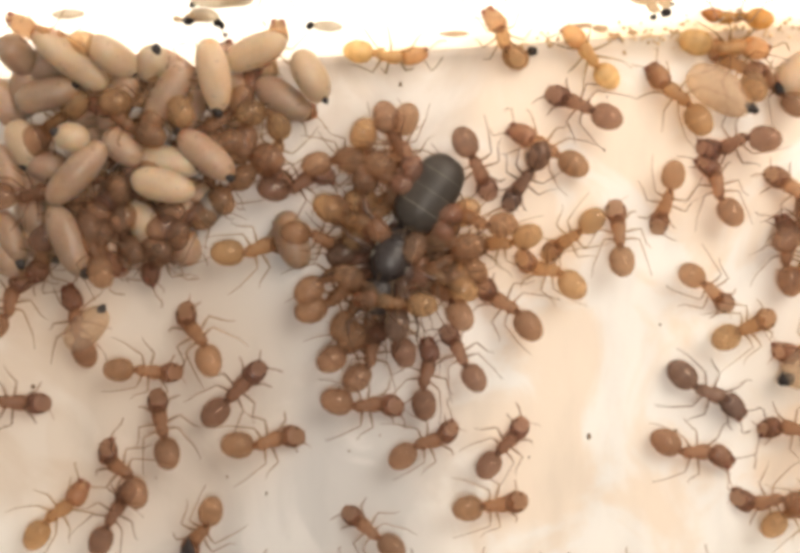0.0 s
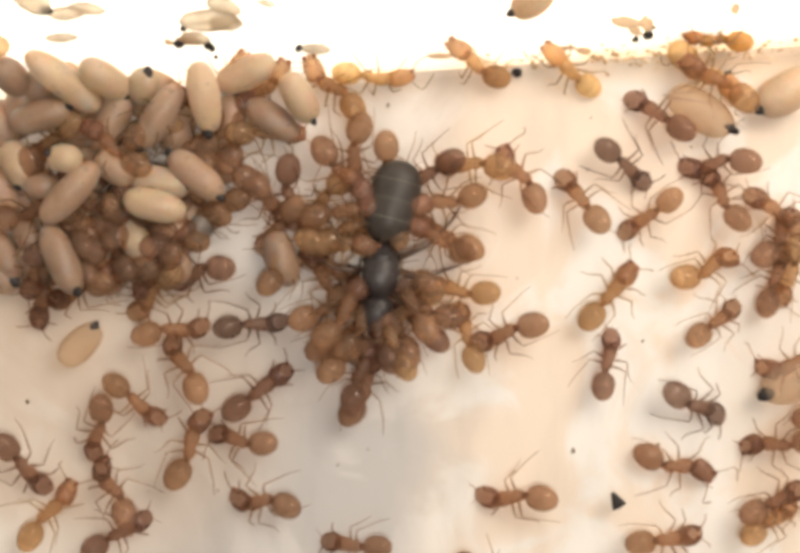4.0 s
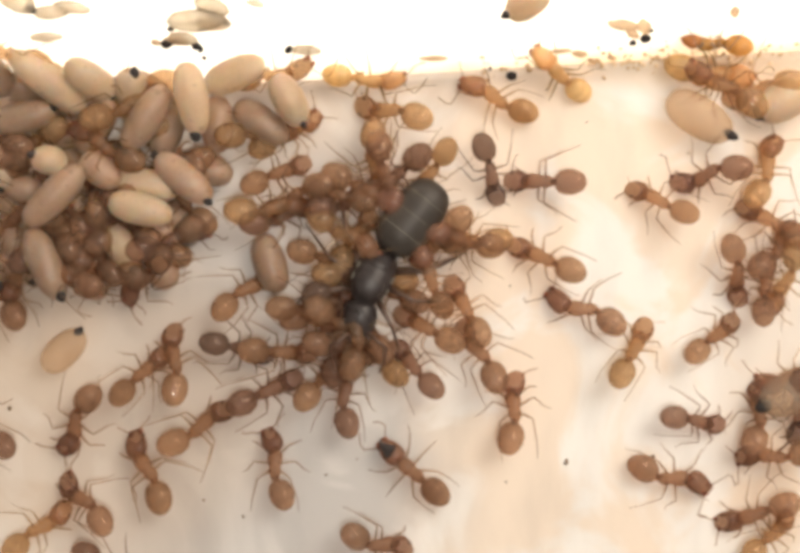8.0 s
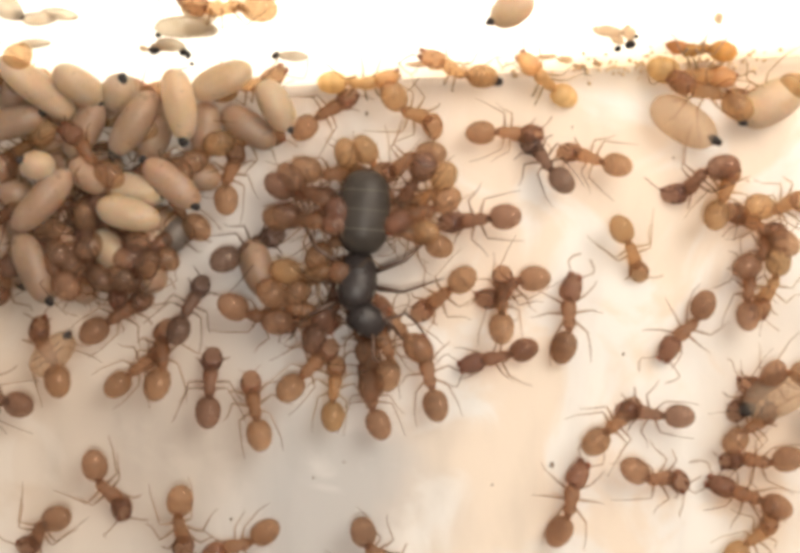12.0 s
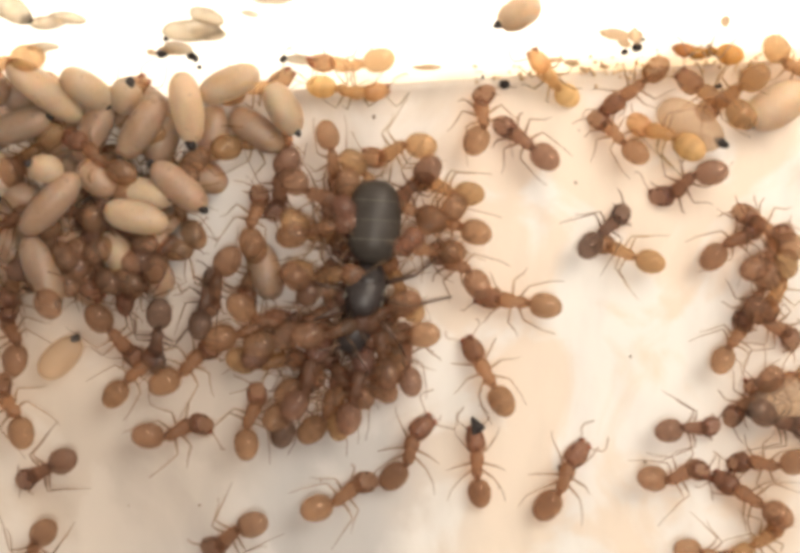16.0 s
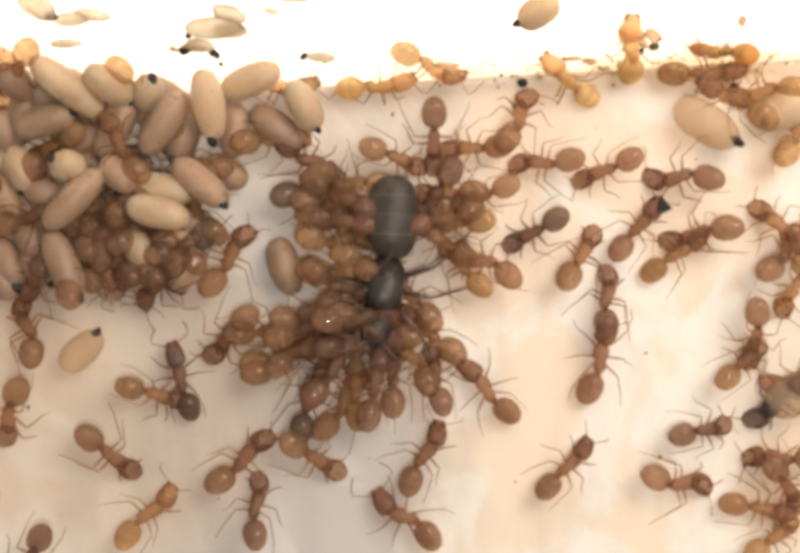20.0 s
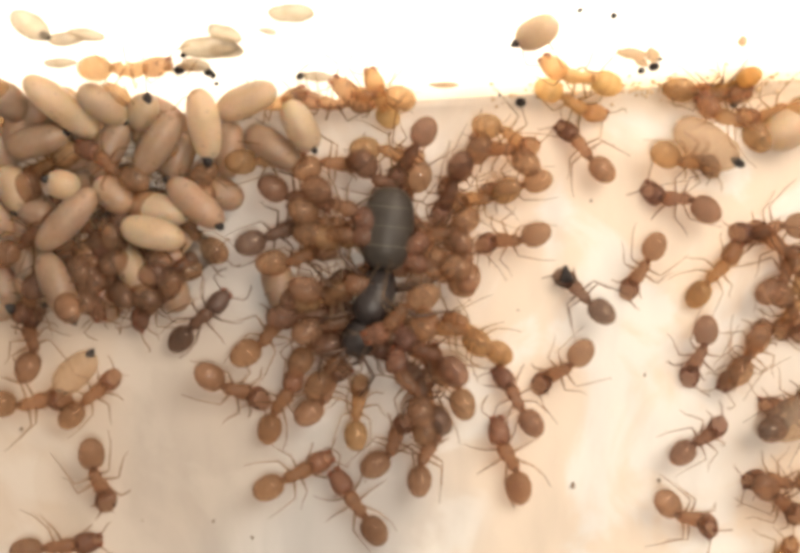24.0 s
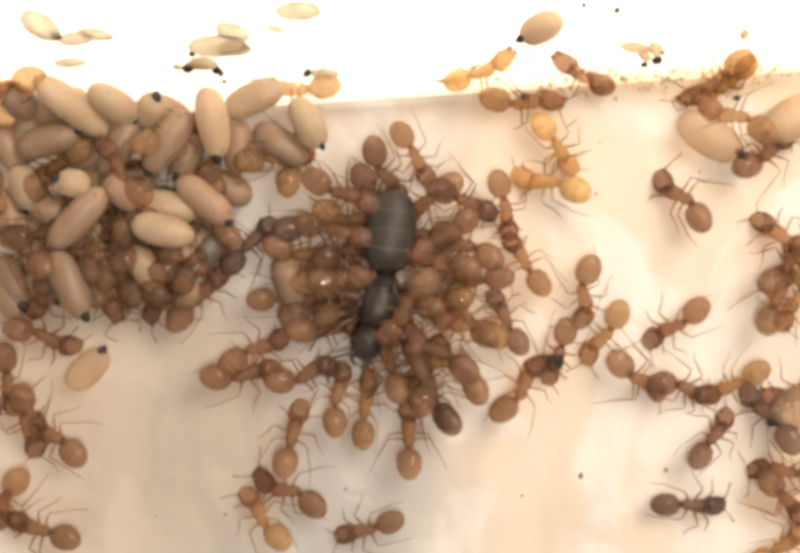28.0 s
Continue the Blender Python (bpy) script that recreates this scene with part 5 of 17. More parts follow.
    walk(ants[7], [(0, at(7, 5.96, 62, 0, 29)), (0.5, at(6.25, 7.04, 64, 0, 27)), (1, at(6.28, 6.02, 122, 0, 31)), (1.5, at(10.95, 6.42, 53, 0, 30)), (6, at(10.95, 6.42, 53, 0, 30)), (6.5, at(10.29, 6.31, 75)), (7, at(9.66, 6.33, 96, 0, 31)), (7.5, at(8.56, 4.9, 111, 0, 31)), (8, at(6.29, 3.97, 87, 0, 31)), (8.5, at(6.86, 4.3, 102, 0, 31)), (9, at(3.69, 5.16, 80, 0, 7)), (9.5, at(5.46, 3.22, 63, 0, 19)), (10, at(5.12, 2.92, 90)), (10.5, at(6.03, 3.15, 69, 0, 31)), (11, at(5.01, 2.67, 94, 0, 31)), (11.5, at(4.59, 1.62, 132, 0, 31)), (12, at(4.1, 2.6, 95, 0, 25)), (12.5, at(6.15, 1.56, 51, 0, 31)), (14.5, at(6.69, 4.23, -11, 0, 24)), (15, at(6.66, 5.33, -29, 0, 29)), (15.5, at(5.56, 5.64, 37, 0, 31)), (16, at(5.75, 5.81, 49, 0, 31)), (16.5, at(6.01, 5.17, 77, 0, 31)), (17, at(4.36, 6, 68, 0, 24)), (17.5, at(3.04, 5.6, 87, 0, 31)), (18, at(2.59, 5.62, 98, 0, 31)), (18.5, at(1.99, 7.28, 74, 0, 21)), (19, at(0.98, 7.04, 114, 0, 31)), (19.5, at(1.41, 5.73, 180, 0, 31)), (20, at(0.91, 6.31, 180, 0, 31)), (20.5, at(0.49, 6.17, 143, 0, 31)), (21, at(0.75, 5.91, 156, 0, 31)), (21.25, at(1.37, 6.58, 202, 0, 31)), (21.5, at(1.99, 7.25, 248, 0, 31)), (23.5, at(1.29, 7.14, 297, 0, 31)), (23.67, at(0.92, 6.92, 248, 0, 31)), (23.83, at(0.56, 6.69, 198, 0, 31)), (24, at(0.19, 6.47, 149, 0, 31)), (24.25, at(0.43, 6.59, 210, 0, 31)), (24.5, at(0.68, 6.7, 270, 0, 31)), (25, at(-1.54, 6.61, 276, 0, 31)), (25.25, at(-0.74, 6.35, 239, 0, 31)), (25.5, at(0.07, 6.09, 202, 0, 31)), (26, at(1.58, 5.14, 207, 0, 31)), (26.5, at(1.31, 4.4, 141, 0, 31)), (27, at(0.8, 2.63, 80, 0, 31)), (27.5, at(1.3, 1.13, 45, 0, 31)), (28, at(0.46, 2.56, 90, 0, 31))])
    walk(ants[8], [(0, at(12.79, 8.77, -85)), (0.5, at(12.81, 8.48, -123)), (1, at(12.82, 8.74, -87)), (1.5, at(12.76, 8.83, -102)), (2, at(12.87, 8.86, -87)), (2.5, at(12.50, 8.88, -85)), (3, at(12.91, 8.93, -87)), (3.5, at(12.87, 8.63, -104)), (5.5, at(12.47, 8.45, -119)), (6, at(12.83, 8.88, -94)), (6.5, at(12.77, 8.42, -114)), (7, at(13.03, 8.83, -86)), (7.5, at(12.65, 8.77, -94)), (8, at(13.03, 8.74, -87)), (8.5, at(12.77, 8.81, -101)), (9, at(12.98, 8.88, -94)), (9.5, at(12.68, 8.66, -110)), (10, at(12.98, 8.83, -94)), (10.5, at(12.60, 8.83, -101)), (11, at(12.92, 8.90, -86)), (11.5, at(12.66, 8.90, -94)), (12, at(12.90, 9.01, -86)), (12.5, at(12.64, 8.82, -84)), (14.5, at(12.64, 8.82, -84)), (15, at(12.68, 8.95, -94)), (15.5, at(12.68, 8.96, -94)), (15.67, at(12.11, 8.32, -38, 0, 10)), (15.83, at(11.93, 7.28, 18, 0, 20)), (16, at(11.75, 6.24, 74, 0, 31)), (16.5, at(11.75, 6.24, 74, 0, 31)), (16.67, at(11.90, 6.11, 123, 0, 31)), (16.83, at(12.05, 5.97, 171, 0, 31)), (17, at(12.20, 5.84, 220, 0, 31)), (17.17, at(11.91, 6.47, 270, 0, 31)), (17.33, at(11.62, 7.10, 320, 0, 31)), (17.5, at(11.32, 7.73, 371, 0, 31)), (18, at(10.91, 7.77, 381, 0, 31)), (18.5, at(10.54, 8.71, 375)), (19, at(10.19, 9.48, 371)), (19.5, at(10.19, 9.48, 371)), (20, at(9.10, 10.06, 380)), (20.5, at(8.69, 10.17, 387)), (21, at(7.99, 9.88, 413)), (21.5, at(7.99, 9.88, 413)), (23.5, at(7.09, 10.07, 418)), (24, at(7.04, 9.91, 437)), (24.5, at(7.70, 9.65, 436)), (25, at(8.49, 9.61, 457)), (25.5, at(8.39, 8.53, 509)), (25.67, at(8.13, 7.83, 452, 0, 10)), (25.83, at(7.87, 7.14, 395, 0, 20)), (26, at(7.61, 6.45, 338, 0, 31)), (26.17, at(7.46, 6.17, 395, 0, 31)), (26.33, at(7.32, 5.90, 452, 0, 31)), (26.5, at(7.17, 5.62, 510, 0, 31)), (27, at(7.58, 5.34, 522, 0, 31)), (27.5, at(6.19, 4.91, 453, 0, 31)), (28, at(5.97, 4.78, 447, 0, 31))])
    walk(ants[9], [(0, at(13.55, 7.58, 58, 0, 31)), (0.5, at(13.52, 7.66, 72, 0, 31)), (1, at(13.52, 7.66, 72, 0, 31)), (1.17, at(14.78, 7.94, 119, 0, 31)), (1.33, at(16.03, 8.22, 166, 0, 31)), (1.5, at(17.29, 8.5, 213, 0, 31)), (2.5, at(15.99, 9.72, 233, 0, 0)), (3, at(15.32, 9.9, 186, 0, 0)), (3.25, at(17.14, 9.93, 230, 0, 0)), (3.5, at(18.97, 9.96, 274, 0, 0)), (6.5, at(18.97, 9.96, 274, 0, 0)), (6.67, at(17.87, 9.44, 223, 0, 10)), (6.83, at(16.76, 8.92, 172, 0, 21)), (7, at(15.66, 8.4, 121, 0, 31)), (8, at(15.38, 8.12, 129, 0, 31)), (9, at(15.48, 8.37, 127, 0, 31)), (10, at(15.65, 8.61, 125, 0, 0)), (12, at(16.24, 8.3, 125, 0, 31)), (12.17, at(16.53, 8.75, 75, 0, 21)), (12.33, at(16.81, 9.21, 24, 0, 10)), (12.5, at(17.1, 9.66, -26, 0, 0)), (13.5, at(17.05, 9.48, -87, 0, 0)), (14.5, at(16.99, 9.29, -149, 0, 0)), (15, at(17.03, 9.97, -86, 0, 0)), (15.5, at(16.68, 9.9, -76, 0, 0)), (16, at(16.78, 9.65, -110, 0, 0)), (16.5, at(16.57, 8.9, -155, 0, 0)), (17, at(15.64, 9.11, -221, 0, 0)), (19, at(15.22, 8.12, -239, 0, 31)), (20, at(15.31, 8.34, -239, 0, 31)), (21, at(15.18, 8.6, -228, 0, 0)), (21.25, at(14.43, 8, -264, 0, 16)), (21.5, at(13.68, 7.4, -300, 1.1, 17)), (23.5, at(13.26, 7.52, -285, 1.1, 17)), (24, at(13.59, 7.59, -286, 1.1, 17)), (24.5, at(13.64, 7.34, -299, 1.1, 17)), (25, at(13.59, 7.61, -284, 1.1, 17)), (25.5, at(13.38, 7.42, -278, 1.1, 17)), (26.5, at(13.38, 7.42, -278, 1.1, 17)), (27, at(12.73, 7.69, -248, 1.1, 17)), (27.5, at(13.43, 7.63, -274, 1.1, 17)), (28, at(13.61, 7.42, -277, 1.1, 17))])
    walk(ants[10], [(0, at(10.98, 6.38, 52, 0, 13)), (1, at(10.98, 6.38, 52, 0, 13)), (1.5, at(13.46, 7.74, 68, 1.1, 17)), (3, at(13.46, 7.74, 68, 1.1, 17)), (3.5, at(13.23, 7.82, 68, 1.1, 17)), (5.5, at(13.23, 7.82, 68, 1.1, 17)), (6, at(13.39, 7.8, 65, 1.1, 17)), (6.5, at(13.57, 7.8, 70, 1.1, 17)), (9, at(13.57, 7.8, 70, 1.1, 17)), (9.5, at(13.37, 7.74, 65, 1.1, 17)), (11.5, at(13.37, 7.74, 65, 1.1, 17)), (12, at(13.56, 7.79, 77, 1.1, 17)), (12.5, at(13.31, 7.69, 62, 1.1, 17)), (14.5, at(13.31, 7.69, 62, 1.1, 17)), (15, at(13.54, 7.71, 67, 1.1, 17)), (19.5, at(13.54, 7.71, 67, 1.1, 17)), (20, at(13.76, 7.55, 70, 1.1, 17)), (20.5, at(13.55, 7.68, 80, 1.1, 17)), (21, at(13.71, 7.47, 68, 1.1, 17)), (21.25, at(11.68, 7.19, 19, 0, 31)), (21.5, at(9.65, 6.91, -30, 0, 31)), (23.5, at(11.1, 6.37, -63, 0, 31)), (24, at(11.46, 5.91, -88, 0, 31)), (24.5, at(13.24, 5.1, -107, 0, 26)), (25, at(14.17, 3.18, -50, 0, 0)), (25.5, at(13.83, 1.95, -24, 0, 31)), (26, at(15.09, 2.89, -62, 0, 22)), (26.5, at(16.15, 3.71, -30, 0, 31)), (27, at(19.27, 3.56, -90, 0, 17)), (28, at(19.27, 3.56, -90, 0, 17))])
    walk(ants[11], [(0, at(13.51, 4.72, -241, 0, 31)), (3.5, at(13.51, 4.72, -241, 0, 31)), (5.5, at(13.62, 4.38, -262, 0, 31)), (6, at(13.28, 4.54, -236, 0, 31)), (7, at(13.28, 4.54, -236, 0, 31)), (7.5, at(13.46, 4.63, -240, 0, 31)), (8, at(13.21, 4.53, -234, 0, 31)), (8.5, at(13.21, 4.53, -234, 0, 31)), (9, at(13.36, 4.42, -218, 0, 31)), (10, at(13.36, 4.42, -218, 0, 31)), (10.5, at(13.59, 4.55, -229, 0, 31)), (11, at(13.32, 4.56, -219, 0, 31)), (12.5, at(13.32, 4.56, -219, 0, 31)), (14.5, at(13.12, 4.64, -232, 0, 31)), (15, at(13.12, 4.64, -232, 0, 31)), (15.5, at(13.51, 4.34, -254, 0, 21)), (16, at(12.55, 4.51, -223, 0, 31)), (16.5, at(12.77, 4.42, -239, 0, 31)), (17.5, at(12.77, 4.42, -239, 0, 31)), (18, at(12.26, 4.54, -238, 0, 31)), (18.5, at(12.26, 4.54, -238, 0, 31)), (19, at(11.72, 4.35, -234, 0, 31)), (19.5, at(11.72, 4.35, -234, 0, 31)), (20, at(11.78, 4.57, -250, 0, 31)), (21, at(11.78, 4.57, -250, 0, 31)), (21.5, at(12.13, 4.48, -242, 0, 31)), (23.5, at(12.17, 4.84, -281, 0, 29)), (24, at(11.71, 4.38, -270, 0, 25)), (24.5, at(10.35, 3.74, -273, 0, 31)), (25, at(10.35, 3.74, -273, 0, 31)), (25.5, at(10.62, 3.9, -243, 0, 31)), (26, at(11.13, 3.2, -215, 0, 31)), (26.5, at(11.26, 3.46, -242, 0, 31)), (27, at(11.39, 3.48, -270, 0, 31)), (27.5, at(11.65, 3.93, -301, 0, 31)), (28, at(11.65, 3.93, -301, 0, 31))])
    walk(ants[12], [(0, at(12.47, 2.34, 7, 0, 25)), (3, at(12.47, 2.34, 7, 0, 25)), (3.5, at(12.69, 2.38, 18, 0, 31)), (5.5, at(15.97, 4.09, -8, 0, 31)), (5.75, at(15.25, 4.02, 59, 0, 31)), (6, at(14.53, 3.95, 125, 0, 31)), (6.5, at(14.16, 3.3, 132, 0, 31)), (7, at(13.85, 1.3, 157, 0, 31)), (7.5, at(14.17, 0.45, 180, 0, 31)), (8, at(14.17, 0.45, 180, 0, 31)), (8.5, at(13.47, 0.6, 166, 0, 31)), (9, at(13.41, 1.16, 128, 0, 31)), (9.5, at(12.17, 1.24, 111, 0, 31)), (9.67, at(12.47, 1.2, 53, 0, 27)), (9.83, at(12.77, 1.15, -5, 0, 23)), (10, at(13.07, 1.11, -63, 0, 19)), (10.25, at(11.9, 0.04, -2, 0, 23)), (10.5, at(10.74, -1.02, 59, 0, 27)), (11, at(8.37, -0.82, 62, 0, 31)), (11.5, at(8.03, -0.93, 77, 0, 23)), (12, at(12.78, -2, 129)), (12.17, at(12.9, -1.65, 74, 0, 4)), (12.33, at(13.02, -1.29, 18, 0, 8)), (12.5, at(13.14, -0.93, -38, 0, 12)), (14.5, at(14.12, 1.56, -65, 0, 19)), (15, at(13.91, 1.9, -58, 0, 17)), (15.5, at(14.26, 1.74, -69, 0, 16)), (16, at(14.26, 1.74, -69, 0, 16)), (16.5, at(13.79, 1.88, -51, 0, 18)), (17, at(13.02, 2.4, -13, 0, 31)), (17.25, at(12.3, 2.52, 23, 0, 26)), (17.5, at(11.57, 2.63, 59, 0, 20)), (18, at(9.38, 3.27, 75, 0, 14)), (18.5, at(8.35, 4.28, 58, 0, 17)), (19, at(7.72, 4.42, 77, 0, 18)), (19.5, at(7.07, 5.47, 49, 0, 14)), (20, at(5.91, 4.92, 79, 0, 31)), (20.5, at(6.97, 4.53, 78)), (21, at(5.92, 4.9, 57, 0, 31)), (21.25, at(6.11, 4.33, 94, 0, 31)), (21.5, at(6.31, 3.76, 130, 0, 31)), (23.5, at(5.5, 3.16, 73, 0, 31)), (24, at(4.59, 2.55, 87, 0, 31)), (24.5, at(5.15, -0.35, 62, 0, 22)), (24.75, at(5.01, -1.17, 124, 0, 20)), (25, at(4.87, -1.98, 185, 0, 17)), (25.25, at(4.58, -1.39, 119, 0, 24)), (25.5, at(4.29, -0.8, 53, 0, 31)), (26, at(3.56, -0.69, 50, 0, 31)), (26.5, at(4.64, -0.75, 76, 0, 31)), (27, at(2.04, 0.1, 74, 0, 31)), (27.5, at(2.3, -0.55, 19, 0, 31)), (28, at(2.72, 0.6, 74, 0, 31))])
    walk(ants[13], [(0, at(10.39, 2.39, -197, 0, 31)), (0.5, at(10.39, 2.39, -197, 0, 31)), (1, at(10.25, 2.61, -239, 0, 31)), (1.5, at(10.25, 2.61, -239, 0, 31)), (2, at(10.24, 2.39, -221, 0, 31)), (3.5, at(10.24, 2.39, -221, 0, 31)), (4.5, at(11.17, 2.4, -271, 0, 30)), (5.5, at(12.11, 2.4, -321, 0, 29)), (6, at(11.99, 3.09, -328, 0, 17)), (6.5, at(11.99, 3.09, -328, 0, 17)), (7, at(11.6, 3.06, -321, 0, 31)), (7.5, at(11.43, 2.97, -307, 0, 24)), (8, at(11.15, 3, -303, 0, 30)), (10, at(11.15, 3, -303, 0, 30)), (10.5, at(9.56, 4.79, -323, 0, 31)), (11, at(9.56, 4.79, -323, 0, 31)), (11.5, at(8.94, 5.04, -293, 0, 31)), (12, at(8.94, 5.04, -293, 0, 31)), (12.5, at(9.29, 5.29, -285, 0, 31)), (14.5, at(9.91, 5.64, -305, 0, 31)), (15, at(10.13, 5.91, -336, 0, 31)), (15.5, at(10.13, 5.91, -336, 0, 31)), (16, at(9.59, 6.03, -321, 0, 31)), (16.5, at(8.56, 5.75, -290, 0, 29)), (17, at(8.1, 5.9, -287, 0, 28)), (17.5, at(7.88, 5.6, -284, 0, 29)), (18, at(5.89, 4.98, -275, 0, 26)), (18.5, at(4.89, 4.73, -275, 0, 31)), (19, at(3.94, 4.35, -263, 0, 31)), (19.5, at(4.27, 4.1, -256, 0, 31)), (20, at(3.28, 3.67, -256, 0, 31)), (20.5, at(3.84, 3.86, -266, 0, 31)), (21, at(3.83, 3.6, -256, 0, 31)), (21.17, at(4.08, 3.87, -197, 0, 31)), (21.33, at(4.34, 4.14, -137, 0, 31)), (21.5, at(4.59, 4.42, -78, 0, 31)), (22.17, at(4.6, 4.63, -24, 0, 31)), (22.83, at(4.6, 4.84, 30, 0, 31)), (23.5, at(4.6, 5.05, 84, 0, 31)), (24, at(4.65, 4.87, 97, 0, 31)), (24.25, at(6.07, 4.04, 49, 0, 31)), (24.5, at(7.48, 3.2, 0, 0, 31)), (24.75, at(7.58, 2.82, -65, 0, 31)), (25, at(7.67, 2.43, -130, 0, 31)), (25.17, at(7.4, 2.44, -80, 0, 31)), (25.33, at(7.13, 2.45, -30, 0, 31)), (25.5, at(6.85, 2.46, 20, 0, 31)), (25.75, at(5.46, 1.75, 61, 0, 31)), (26, at(4.07, 1.04, 102, 0, 31)), (26.5, at(6.32, 0.32, 80, 0, 17)), (26.75, at(5.59, 0.01, 43, 0, 24)), (27, at(4.87, -0.3, 6, 0, 31)), (27.5, at(4.79, 1.14, 15, 0, 31)), (28, at(4.73, 1.12, 26, 0, 29))])
    walk(ants[14], [(0, at(5.38, 4.27, 59, 0, 6)), (0.5, at(8.33, 3.46, 0, 0, 31)), (0.75, at(7.49, 3.8, 37, 0, 31)), (1, at(6.66, 4.14, 74, 0, 31)), (1.5, at(6.04, 2.56, 93, 0, 31)), (2, at(4.39, 2.27, 93, 0, 31)), (2.5, at(3.88, 2.08, 87, 0, 31)), (3, at(2.28, 2.47, 93, 0, 31)), (3.5, at(1.85, 1.74, 78, 0, 31)), (5.5, at(1.79, 0.78, 36, 0, 17)), (6, at(1.88, -0.91, 27, 0, 24)), (6.5, at(2.63, -1.79, 33, 0, 30)), (7, at(3.3, -1.65, 0, 0, 31)), (7.5, at(2.77, -1.8, 24, 0, 31)), (8, at(2.91, -1.65, 27, 0, 31)), (8.5, at(3.12, -1.67, 25, 0, 26)), (9, at(3.12, -1.67, 25, 0, 26)), (9.5, at(3.85, -1.68, 45, 0, 31)), (10, at(4.18, -1.93, 53, 0, 25)), (10.5, at(3.65, -1.92, 47, 0, 30)), (11, at(2.71, -1.57, 43, 0, 30)), (11.5, at(3.71, -2.6, 39, 0, 28)), (11.75, at(3.14, -1.52, 84, 0, 29)), (12, at(2.57, -0.44, 129, 0, 31)), (12.5, at(3.01, 0.08, 135, 0, 31)), (14.5, at(4.06, 1.91, 139, 0, 31)), (15, at(3.84, 2.54, 77, 0, 31)), (15.5, at(3.17, 2.06, 76, 0, 31)), (16, at(2.73, 2.42, 69, 0, 31)), (16.5, at(3.03, 2.47, 45, 0, 31)), (17, at(2.38, 2.33, 79, 0, 31)), (17.5, at(2.8, 2.08, 86, 0, 31)), (18, at(2.8, 2.08, 86, 0, 31)), (18.5, at(0.79, 2.4, 27, 0, 31)), (19, at(2.73, 3.3, 96, 0, 31)), (19.5, at(0.67, 2.4, 37, 0, 31)), (20, at(1.81, 3.68, 90, 0, 31)), (20.5, at(0.41, 2.65, 27, 0, 31)), (21, at(-0.25, 2.9, 90, 0.9, 31)), (21.25, at(-0.94, 2.38, 137, 0.5, 24)), (21.5, at(-1.64, 1.86, 184, 0, 17)), (23.5, at(0.3, 1.78, 162, 0, 31)), (24, at(-0.02, 4.52, 149, 0, 31)), (24.25, at(1, 4.29, 186, 0, 31)), (24.5, at(2.02, 4.06, 222, 0, 31)), (25, at(1.95, 4, 256, 0, 31)), (25.17, at(1.92, 3.89, 312, 0, 31)), (25.33, at(1.88, 3.78, 368, 0, 31)), (25.5, at(1.85, 3.66, 423, 0, 31)), (26, at(0.46, 2.59, 432, 0, 31)), (26.5, at(0.52, 2.46, 399, 0, 31)), (27, at(-0.96, 2.47, 437, 0, 17)), (27.5, at(0.8, 4.43, 470, 0, 31)), (28, at(0.75, 4.19, 485, 0, 31))])
